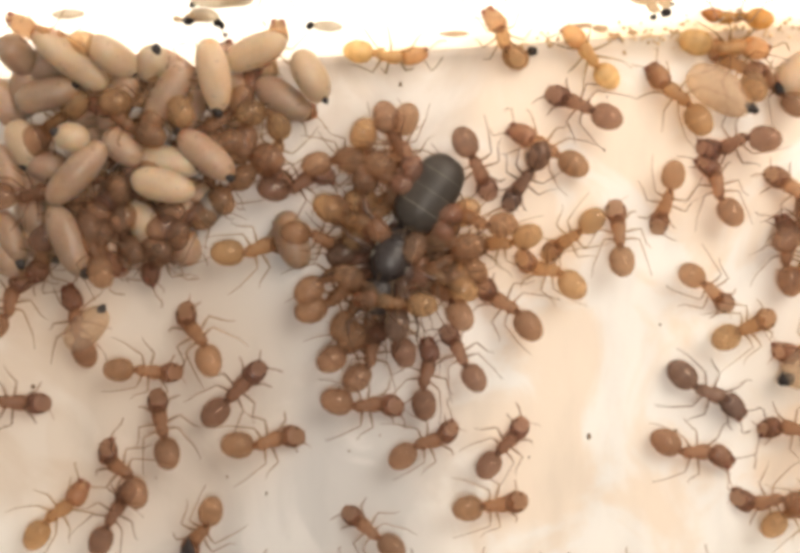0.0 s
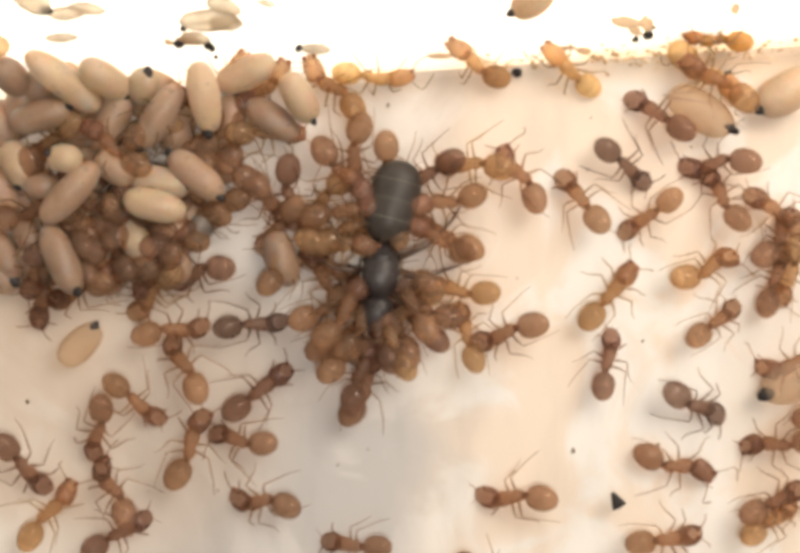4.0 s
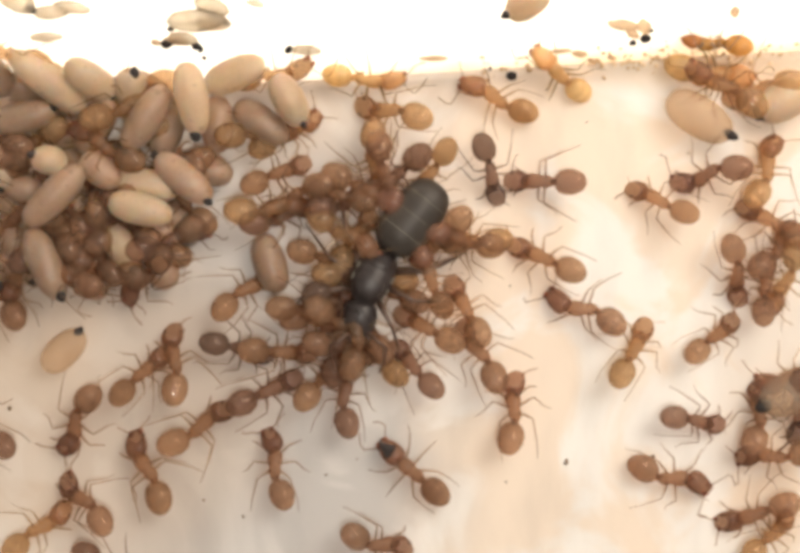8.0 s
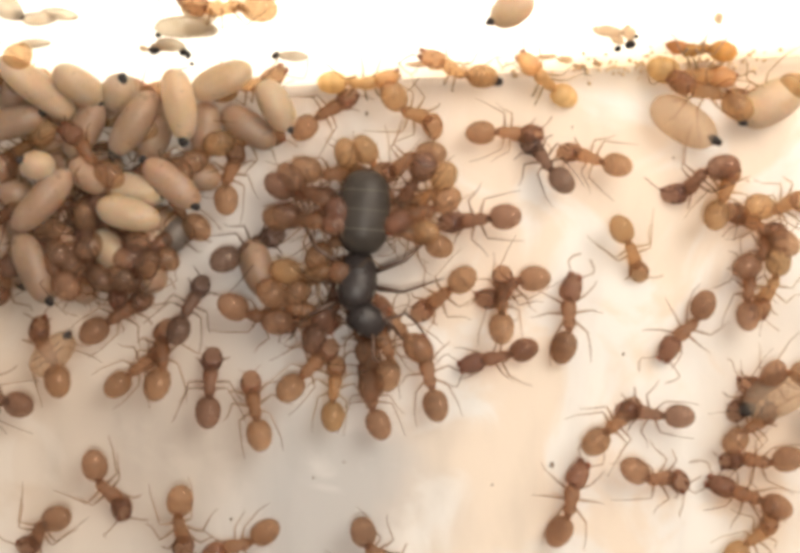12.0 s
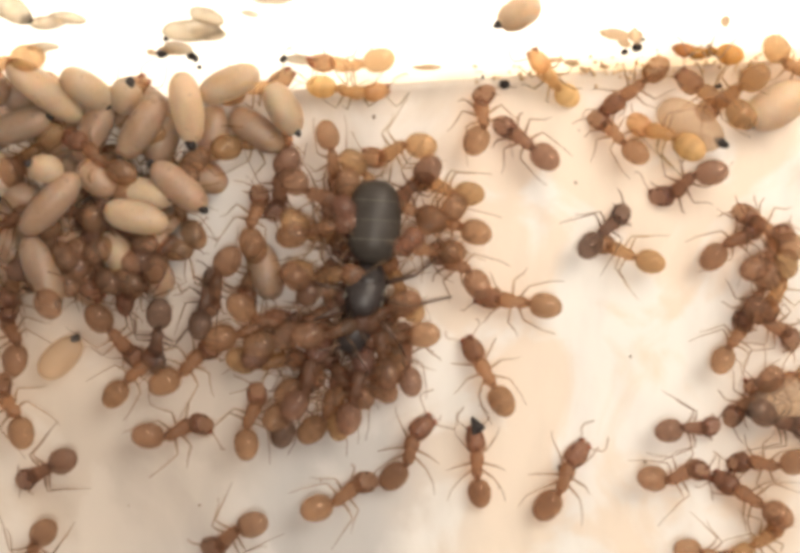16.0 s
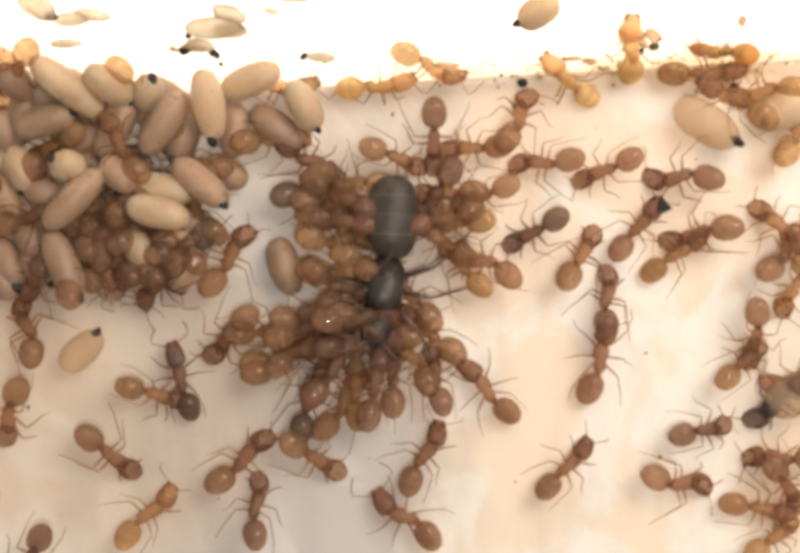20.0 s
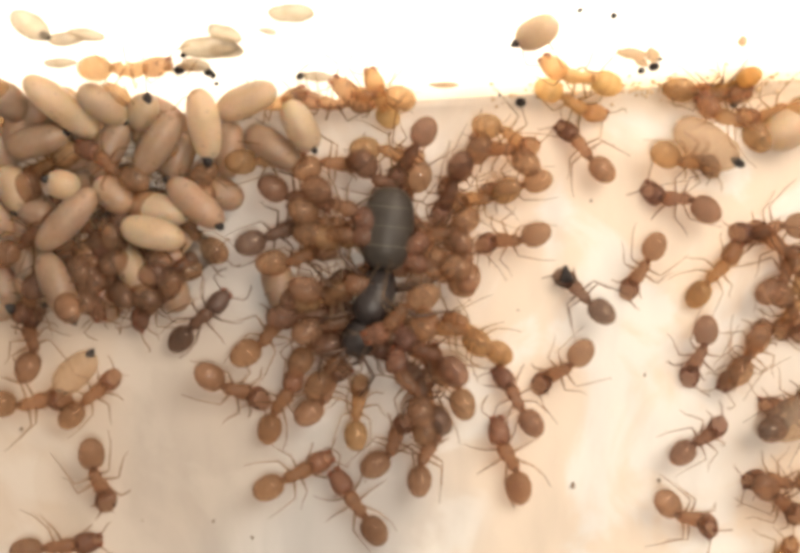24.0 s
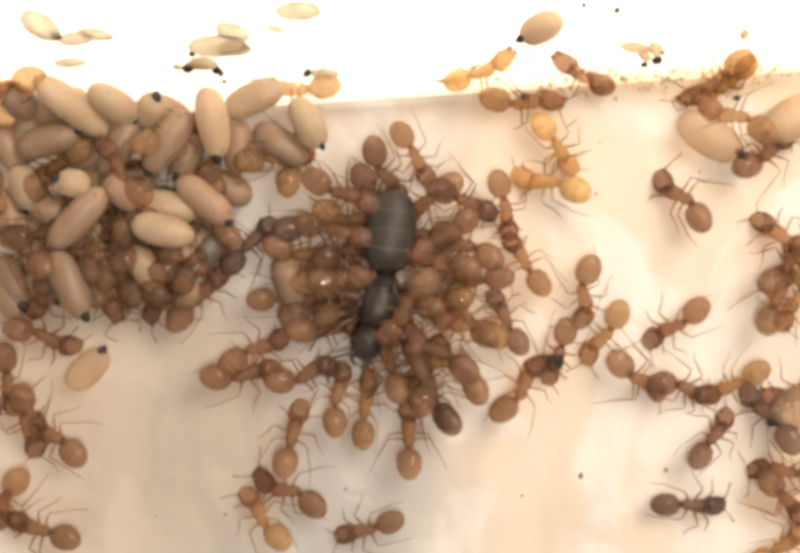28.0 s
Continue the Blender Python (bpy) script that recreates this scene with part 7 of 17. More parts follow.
    walk(ants[22], [(0, at(-3.64, 3.9, -84, 0, 31)), (0.5, at(-1.84, 2.39, -92, 0, 17)), (1, at(-1.84, 2.39, -92, 0, 17)), (1.25, at(-2.2, 2.04, -133, 0, 17)), (1.5, at(-2.57, 1.68, -174, 0, 17)), (1.75, at(-3.51, 2.21, -107, 0, 24)), (2, at(-4.46, 2.74, -40, 0, 31)), (2.5, at(-4.14, 2.53, -72, 0, 31)), (2.75, at(-5.79, 2.96, -27, 0, 31)), (3, at(-7.44, 3.39, 17, 0, 31)), (3.17, at(-6.75, 2.9, 64, 0, 31)), (3.33, at(-6.06, 2.4, 111, 0, 31)), (3.5, at(-5.38, 1.91, 158, 0, 31)), (4.5, at(-5.44, 2.29, 88, 0, 31)), (5.5, at(-5.5, 2.66, 18, 0, 31)), (5.75, at(-5.05, 2.46, -25, 0, 31)), (6, at(-4.6, 2.25, -69, 0, 31)), (6.5, at(-4.44, 1.69, -68, 0, 31)), (7, at(-5.71, 3.73, -63, 0, 31)), (7.5, at(-5.71, 3.73, -63, 0, 31)), (8, at(-5.38, 4.25, -71, 0, 31)), (8.5, at(-4.33, 4.24, -80, 0, 31)), (9, at(-4.78, 5.9, -101, 0, 25)), (9.5, at(-4.67, 5.62, -87, 0, 31)), (10, at(-4.67, 5.62, -87, 0, 31)), (10.5, at(-4.54, 5.65, -85, 0, 27)), (11, at(-3.76, 6.05, -67, 0, 24)), (11.5, at(-3.23, 6.47, -68, 0, 23)), (12, at(-2.72, 7.08, -60, 0, 20)), (12.5, at(-2.05, 7.22, -65, 0, 26)), (14.5, at(-1.09, 6.7, -93, 0, 31)), (15, at(-1.47, 6.57, -115, 0, 31)), (15.5, at(-2.59, 5.52, -175, 0, 31)), (16, at(-2.59, 5.52, -175, 0, 31)), (16.5, at(-2.41, 5.9, -159, 0, 31)), (17, at(-2.3, 6.1, -138, 0, 31)), (17.5, at(-1.92, 5.9, -121, 0, 31)), (18, at(-1.63, 5.68, -112, 0, 31)), (18.5, at(-1.37, 5.83, -95, 0, 31)), (19, at(-1.05, 5.63, -107, 0, 31)), (19.5, at(-1.05, 5.63, -107, 0, 31)), (20, at(-0.95, 5.34, -115, 0, 31)), (20.5, at(-1.62, 5.73, -119, 0, 31)), (20.75, at(-1.97, 5.52, -170, 0, 31)), (21, at(-2.33, 5.31, -222, 0, 31)), (21.5, at(-3.3, 6.14, -209, 0, 31)), (23.5, at(-3.35, 5.88, -217, 0, 31)), (24, at(-3.11, 8.75, -281)), (24.5, at(-2.26, 9.04, -267)), (25, at(-1.31, 8.01, -288)), (25.17, at(-1.37, 8.08, -345)), (25.33, at(-1.43, 8.15, -402)), (25.5, at(-1.48, 8.22, -460)), (26, at(-1.75, 7.54, -500)), (26.5, at(-1.12, 7.06, -482, 0, 31)), (27, at(-0.62, 6.41, -523, 0, 31)), (27.5, at(-0.18, 6.21, -514, 0, 31)), (28, at(-0.18, 6.21, -514, 0, 31))])
    walk(ants[23], [(0, at(-3.92, -1, -55, 0, 19)), (0.5, at(-4.36, -0.73, -53, 0, 17)), (1, at(-3.38, -1.06, -61)), (1.5, at(-3.65, -1.78, -68, 0, 31)), (2, at(-3.75, -1.9, -105, 0, 17)), (2.5, at(-3.44, -1.83, -70, 0, 31)), (3, at(-3.45, -1.81, -72, 0, 31)), (3.5, at(-3.83, -1.72, -60, 0, 31)), (5.5, at(-3.57, -1.92, -117, 0, 31)), (6, at(-3.61, -1.75, -74, 0, 31)), (6.5, at(-3.76, -1.89, -61, 0, 17)), (7, at(-4.26, -2.58, -72, 0, 31)), (7.5, at(-3.32, -2.29, -68, 0, 31)), (8, at(-5.33, -3.14, -95, 0, 31)), (8.5, at(-3.47, -3.45, -90, 0, 31)), (9, at(-5.09, -3.33, -97, 0, 31)), (9.5, at(-4.64, -3.29, -90, 0, 31)), (10, at(-4.33, -3.36, -83, 0, 31)), (10.5, at(-4.65, -3.07, -83, 0, 31)), (11, at(-4.71, -3.58, -111, 0, 31)), (11.25, at(-5.32, -3.79, -50, 0, 31)), (11.5, at(-5.92, -4, 12, 0, 31)), (12, at(-5.49, -5.71, 13, 0, 31)), (12.17, at(-5.4, -5.76, -38, 0, 31)), (12.33, at(-5.3, -5.81, -89, 0, 31)), (12.5, at(-5.2, -5.86, -140, 0, 31)), (14.5, at(-5.68, -6.28, -171, 0, 31)), (15, at(-5.46, -6.03, -139, 0, 31)), (15.5, at(-4.61, -5.94, -112, 0, 31)), (16, at(-4.36, -5.04, -45, 0, 31)), (16.5, at(-4.2, -5.56, -70, 0, 31)), (16.75, at(-4.2, -5.83, -6, 0, 31)), (17, at(-4.19, -6.1, 59, 0, 31)), (17.17, at(-4.21, -6.51, 109, 0, 31)), (17.33, at(-4.23, -6.92, 160, 0, 31)), (17.5, at(-4.25, -7.32, 210, 0, 31)), (18, at(-4.23, -7.86, 222, 0, 31)), (19.5, at(-4.23, -7.86, 222, 0, 31)), (20, at(-4.38, -7.46, 234, 0, 31)), (20.5, at(-4.38, -7.46, 234, 0, 31)), (21, at(-4.86, -7.38, 235, 0, 31)), (21.5, at(-6.41, -9.37, 169, 0, 22)), (22.5, at(-5.81, -8.51, 229, 0, 27)), (23.5, at(-5.22, -7.66, 289, 0, 31)), (24, at(-4.99, -7.48, 295, 0, 19)), (24.5, at(-4.85, -6.95, 312, 0, 12)), (25, at(-4.77, -7, 327, 0, 29)), (25.5, at(-4.72, -7.19, 311, 0, 31)), (26, at(-4.72, -7.19, 311, 0, 31)), (26.5, at(-5.22, -7.12, 319, 0, 31)), (27, at(-4.67, -7.48, 285, 0, 31)), (27.25, at(-5.24, -7.11, 332, 0, 31)), (27.5, at(-5.8, -6.75, 378, 0, 31)), (28, at(-5.44, -6.34, 346, 0, 31))])
    walk(ants[24], [(0, at(-7.28, 0.02, -67, 0, 31)), (0.5, at(-7.73, -0.25, -75, 0, 31)), (1, at(-7.57, -0.93, -80, 0, 30)), (1.5, at(-7.57, -1.82, -102, 0, 31)), (2, at(-7.04, -2.23, -96, 0, 29)), (2.5, at(-6.99, -2.74, -109, 0, 31)), (2.75, at(-8.37, -2.32, -57, 0, 31)), (3, at(-9.75, -1.91, -4, 0, 31)), (3.17, at(-9.9, -1.5, 52, 0, 31)), (3.33, at(-10.05, -1.1, 108, 0, 31)), (3.5, at(-10.2, -0.69, 165, 0, 31)), (4.5, at(-11.76, -0.64, 108, 0, 31)), (5.5, at(-13.32, -0.58, 51, 0, 31)), (6, at(-13.35, -0.2, 53, 1.5, 31)), (6.5, at(-13.87, -0.71, 90, 0, 31)), (7, at(-13.55, -0.08, 50, 1.5, 31)), (7.5, at(-13.8, -0.49, 81, 0, 31)), (7.75, at(-12.61, 3.14, 13, 0.8, 31)), (8, at(-11.42, 6.78, -54, 1.5, 31)), (8.25, at(-13.5, 5.66, -4, 1.5, 31)), (8.5, at(-15.58, 4.53, 45, 1.5, 31)), (8.75, at(-15.38, 4.42, -17, 1.5, 31)), (9, at(-15.19, 4.31, -79, 1.5, 31)), (9.17, at(-16.36, 4.3, -22, 1.5, 26)), (9.33, at(-17.53, 4.29, 34, 1.5, 22)), (9.5, at(-18.7, 4.28, 90, 1.5, 17)), (11, at(-18.7, 4.28, 90, 1.5, 17)), (11.5, at(-18.54, 4.24, 90, 1.9, 17)), (28, at(-18.54, 4.24, 90, 1.9, 17))])
    walk(ants[25], [(0, at(-3.13, -4.07, -60, 0, 31)), (0.5, at(-3.13, -4.07, -60, 0, 31)), (1, at(-3.3, -4.25, -55, 0, 19)), (1.5, at(-3.54, -4.5, -58, 0, 31)), (2, at(-3.44, -4.21, -52, 0, 9)), (2.5, at(-3.74, -4.16, -45, 0, 31)), (3, at(-3.37, -4.01, -49, 0, 23)), (3.5, at(-3.09, -3.37, -68, 0, 17)), (5.5, at(-2.54, -2.44, -32, 0.9, 17)), (6, at(-3.04, -2.63, -37, 0, 17)), (6.5, at(-3.02, -3.09, -65, 0, 17)), (7, at(-3.21, -2.89, -56, 0, 17)), (7.5, at(-2.7, -2.21, -35, 0.9, 17)), (7.75, at(-2.7, -2.6, -70, 0.5, 24)), (8, at(-2.69, -2.99, -106, 0, 31)), (8.5, at(-2.86, -3.44, -42, 0.5, 17)), (9, at(-2.65, -3.53, -21, 0, 17)), (9.5, at(-2.65, -3.53, -21, 0, 17)), (9.75, at(-2.54, -2.89, -67, 0, 24)), (10, at(-2.44, -2.25, -112, 0, 31)), (10.17, at(-2.86, -2.14, -165, 0, 31)), (10.33, at(-3.29, -2.03, -217, 0, 31)), (10.5, at(-3.71, -1.91, -270, 0, 31)), (11, at(-3.71, -1.91, -270, 0, 31)), (11.17, at(-3.73, -1.89, -319, 0, 26)), (11.33, at(-3.75, -1.87, -367, 0, 22)), (11.5, at(-3.77, -1.85, -416, 0, 17)), (12, at(-3.79, -1.73, -450, 0, 31)), (12.5, at(-3.43, -1.95, -413, 0, 17)), (14.5, at(-3.44, -2.34, -388, 0, 17)), (15, at(-4.26, -1.65, -444, 0, 31)), (15.5, at(-3.45, -1.76, -436, 0, 31)), (16, at(-3.59, -1.66, -419, 0.5, 17)), (16.25, at(-3.52, -1.49, -371, 0.5, 24)), (16.5, at(-3.46, -1.33, -323, 0.5, 31)), (16.67, at(-3.36, -1.36, -376, 0.5, 26)), (16.83, at(-3.27, -1.39, -429, 0.5, 22)), (17, at(-3.18, -1.42, -481, 0.5, 17)), (17.5, at(-2.88, -1.81, -480, 0.5, 17)), (18, at(-2.98, -1.1, -434, 0, 31)), (18.5, at(-3.02, -1.36, -388, 0, 17)), (18.75, at(-2.76, -1.66, -431, 0, 17)), (19, at(-2.51, -1.96, -473, 0, 17)), (19.5, at(-2.17, -1.82, -504, 0.9, 17)), (20, at(-1.99, -1.98, -478, 0.9, 17)), (20.5, at(-2.46, -1.55, -467, 0.5, 17)), (21, at(-3.34, -1.88, -435, 0, 17)), (21.5, at(-3.59, -1.4, -423, 0, 31)), (23.5, at(-3.35, -0.97, -419, 0, 31)), (24, at(-3.5, -1.09, -434, 0.5, 31)), (24.5, at(-3.25, -1.24, -389, 0, 17)), (25, at(-3.62, -2, -388, 0.5, 17)), (25.5, at(-4.2, -1.91, -421, 0.5, 17)), (26, at(-4.34, -2.08, -394, 0, 17)), (26.25, at(-4.74, -1.94, -435, 0, 24)), (26.5, at(-5.14, -1.79, -477, 0, 31)), (27, at(-6, -1.63, -432, 0, 31)), (27.5, at(-10.86, -1.73, -383, 0, 6)), (28, at(-9.48, -0.24, -401, 0, 23))])
    walk(ants[26], [(0, at(-2.72, -6.45, -85, 0, 26)), (0.25, at(-2.46, -5.66, -46, 0, 28)), (0.5, at(-2.21, -4.87, -6, 0, 31)), (1, at(-2.21, -4.87, -6, 0, 31)), (1.25, at(-1.78, -6.24, -44, 0, 27)), (1.5, at(-1.35, -7.61, -82, 0, 23)), (2, at(4.68, -9.59, -127)), (2.25, at(4.2, -9.56, -73, 0, 15)), (2.5, at(3.73, -9.52, -19, 0, 31)), (2.67, at(3.89, -9.91, 29, 0, 31)), (2.83, at(4.05, -10.29, 77, 0, 31)), (3, at(4.21, -10.68, 125, 0, 31)), (3.5, at(4.55, -10.51, 125, 0, 31)), (4.5, at(4.91, -8.32, 69, 0, 30)), (5.5, at(5.27, -6.14, 14, 0, 29)), (6, at(5.12, -5.81, 7, 0, 19)), (6.5, at(4.82, -5.94, 6, 0, 31)), (8, at(4.82, -5.94, 6, 0, 31)), (8.5, at(3.18, -9.3, -36)), (8.67, at(3.4, -9.8, -87, 0, 10)), (8.83, at(3.63, -10.29, -137, 0, 20)), (9, at(3.86, -10.79, -187, 0, 31)), (9.5, at(4.73, -11.74, -171, 0, 31)), (9.67, at(4.76, -11.26, -111, 0, 31)), (9.83, at(4.79, -10.77, -51, 0, 31)), (10, at(4.82, -10.29, 9, 0, 31)), (10.5, at(5.46, -10.27, -9, 0, 31)), (11, at(8.39, -9.69, -35, 0, 31)), (11.5, at(7.85, -9.54, -19)), (12, at(7.78, -9.47, -7)), (12.5, at(7.78, -9.47, -7)), (14.5, at(7.44, -9.77, -11, 0, 24)), (15, at(7.69, -9.71, -29, 0, 14)), (15.5, at(7.65, -9.45, -38)), (16, at(7.2, -8.38, -18)), (16.5, at(6.96, -7.21, 0, 0, 7)), (17, at(7.51, -6.28, -2)), (17.5, at(7.51, -6.28, -2)), (18, at(7.33, -5.36, -9)), (18.5, at(7.65, -4.51, -19)), (19, at(7.79, -3.64, -2)), (19.5, at(8.02, -3.69, 0, 0, 31)), (20, at(8.06, -3.47, -5)), (20.5, at(6.09, -7.68, -16, 0, 19)), (21, at(6.09, -7.68, -16, 0, 19)), (21.5, at(6.04, -7.23, 10, 0, 15)), (23.5, at(4.05, -7.46, 35)), (24, at(4.34, -6.73, 31)), (24.5, at(3.27, -6.62, 30)), (25, at(2.94, -6.97, 50)), (25.25, at(3.91, -7.74, 10, 0, 15)), (25.5, at(4.89, -8.51, -30, 0, 31)), (25.67, at(4.95, -7.61, 24, 0, 31)), (25.83, at(5.01, -6.72, 77, 0, 31)), (26, at(5.07, -5.83, 130, 0, 31)), (26.5, at(6.29, -4.95, 137, 0, 31)), (27, at(9.28, -4.55, 189, 0, 31)), (27.25, at(9.74, -4.36, 137, 0, 15)), (27.5, at(10.2, -4.17, 85)), (27.67, at(9.85, -3.96, 139, 0, 10)), (27.83, at(9.5, -3.74, 194, 0, 20)), (28, at(9.14, -3.53, 248, 0, 31))])
    walk(ants[27], [(0, at(-2.22, -4.66, -6, 0, 31)), (0.5, at(-2.36, -3.62, -21, 0.5, 17)), (1, at(-2.38, -3.65, -21, 0, 17)), (1.5, at(-2.21, -4.81, -8, 0, 15)), (2, at(-2.21, -4.81, -8, 0, 15)), (2.5, at(-2.22, -5.15, -5, 0, 17)), (3.5, at(-2.22, -5.15, -5, 0, 17)), (5.5, at(-0.23, -7.92, -40, 0, 4)), (5.75, at(-0.85, -9.87, -85, 0, 17)), (6, at(-1.47, -11.82, -130, 0, 31)), (6.17, at(-1.58, -11.68, -178, 0, 31)), (6.33, at(-1.69, -11.54, -226, 0, 31)), (6.5, at(-1.8, -11.41, -274, 0, 31)), (7, at(-1.41, -11.31, -273, 0, 26)), (7.5, at(-1.41, -11.31, -273, 0, 26)), (7.67, at(-1.35, -11.29, -332, 0, 27)), (7.83, at(-1.29, -11.27, -391, 0, 29)), (8, at(-1.23, -11.26, -450, 0, 31)), (8.17, at(-1.43, -11.19, -501, 0, 31)), (8.33, at(-1.63, -11.12, -552, 0, 31)), (8.5, at(-1.83, -11.06, -603, 0, 31)), (8.75, at(-1.14, -10.99, -547, 0, 31)), (9, at(-0.44, -10.92, -490, 0, 31)), (9.5, at(-1.21, -11.39, -536, 0, 31)), (10, at(-1.64, -11.27, -579, 0, 31)), (10.5, at(-1.16, -11.36, -544, 0, 31)), (11, at(-0.68, -11.18, -489, 0, 31)), (11.5, at(-1.47, -11.61, -536, 0, 31)), (12, at(-0.76, -11.26, -487, 0, 31)), (12.5, at(-1.4, -11.7, -529, 0, 31)), (13.5, at(-2.32, -10.62, -461, 0, 15)), (14.5, at(-3.25, -9.53, -393)), (15, at(-0.21, -8.53, -402)), (15.5, at(0.2, -8.14, -363, 0, 9)), (16, at(0.67, -7.2, -372)), (16.5, at(-0.76, -7.13, -410, 0, 31)), (17, at(-0.82, -8.69, -343)), (17.5, at(-0.81, -7.8, -357, 0, 21)), (18, at(1.89, -9.62, -299)), (18.5, at(-0.18, -10.59, -288)), (19, at(-0.16, -10.21, -289)), (20, at(-0.16, -10.21, -289)), (20.5, at(0.05, -10.16, -281, 0, 23)), (21, at(-0.18, -9.98, -285)), (21.5, at(-0.18, -9.98, -285)), (22.5, at(-0.21, -9.05, -342, 0, 15)), (23.5, at(-0.23, -8.12, -399, 0, 31)), (24, at(-0.75, -6.42, -378, 0, 31)), (24.5, at(-0.77, -6.62, -360, 0, 25)), (25, at(0.18, -6.36, -319, 0, 31)), (25.5, at(1.64, -7.2, -298)), (26, at(0.59, -7.44, -309, 0, 27)), (26.5, at(-2.23, -8.39, -277)), (27, at(-2.54, -7.94, -296)), (27.5, at(-3.51, -8.41, -285)), (28, at(-5.36, -8.37, -275, 0, 16))])
    walk(ants[28], [(0, at(0.04, -5.44, -19, 0, 19)), (0.5, at(-0.23, -5.54, -15, 0, 31)), (1, at(-0.25, -4.27, -8, 0, 26)), (1.5, at(0.54, -3.04, 3, 0, 31)), (2, at(0.5, -2.45, 6, 0, 31)), (2.5, at(0.22, -3.02, 23, 0, 17)), (3, at(0.19, -3.04, 11, 0, 17)), (3.5, at(-1.02, -2.96, 3, 0.9, 17)), (5.5, at(-1.6, -2.62, 26, 0.9, 17)), (6, at(-1.92, -2.56, 3, 0.9, 17)), (6.5, at(-2.08, -3.46, -9, 0, 17)), (7, at(-2.33, -3.25, -9, 0, 17)), (7.5, at(-2.47, -3.86, -18, 0, 17)), (8, at(-2.65, -2.99, -26, 0.5, 17)), (8.5, at(-1.73, -2.91, -19, 0.9, 17)), (9, at(-2.02, -2.59, -19, 0, 17)), (9.5, at(-1.76, -2.51, -15, 0.9, 17)), (10, at(-2.02, -2.23, -11, 0.5, 17)), (10.5, at(-2.08, -1.74, -22, 0, 17)), (11, at(-1.82, -1.16, -17, 0.9, 17)), (11.25, at(-2.3, -1.46, -59, 0.5, 24)), (11.5, at(-2.77, -1.76, -101, 0, 31)), (12, at(-2.7, -1.55, -41, 0, 17)), (12.5, at(-2.61, -0.62, -31, 0.5, 17)), (14.5, at(-2.92, -1.01, -66, 0, 17)), (15, at(-3.11, 0.67, -37, 0, 31)), (15.5, at(-2.56, 1.24, -37, 0, 31)), (16, at(-3.17, 0.33, -53, 0, 31)), (16.5, at(-3.15, -0.29, -100, 0, 31)), (17, at(-3.03, 0.16, -61, 0, 31)), (17.5, at(-3.06, -0.53, -107, 0, 31)), (18, at(-2.71, 0.22, -68, 0, 31)), (18.5, at(-3.41, 0.11, -45, 0, 31)), (19, at(-3.59, -0.51, -79, 0, 31)), (19.5, at(-3.39, -1.2, -71, 0.5, 17)), (20, at(-3.21, -1.55, -112, 0.5, 17)), (20.5, at(-3.51, -1.39, -104, 0.5, 17)), (21, at(-3.31, -0.29, -68, 0, 31)), (21.25, at(-4.26, -0.33, -106, 0, 31)), (21.5, at(-5.22, -0.38, -143, 0, 31)), (23.5, at(-4.96, -0.07, -90, 0, 31)), (24, at(-4.17, 0.51, -82, 0, 31)), (24.5, at(-3.92, 0.14, -46, 0, 17)), (25, at(-3.33, 0.39, -102, 0, 17)), (25.5, at(-3.52, 0.92, -51, 0, 17)), (26, at(-3.32, 0.39, -108, 0, 17)), (26.5, at(-2.58, 1.06, -134, 0, 17)), (27, at(-2.64, 1.78, -65, 0, 17)), (27.5, at(-3.16, 1.92, -90, 0, 31)), (28, at(-3.13, 1.91, -90, 0.5, 31))])
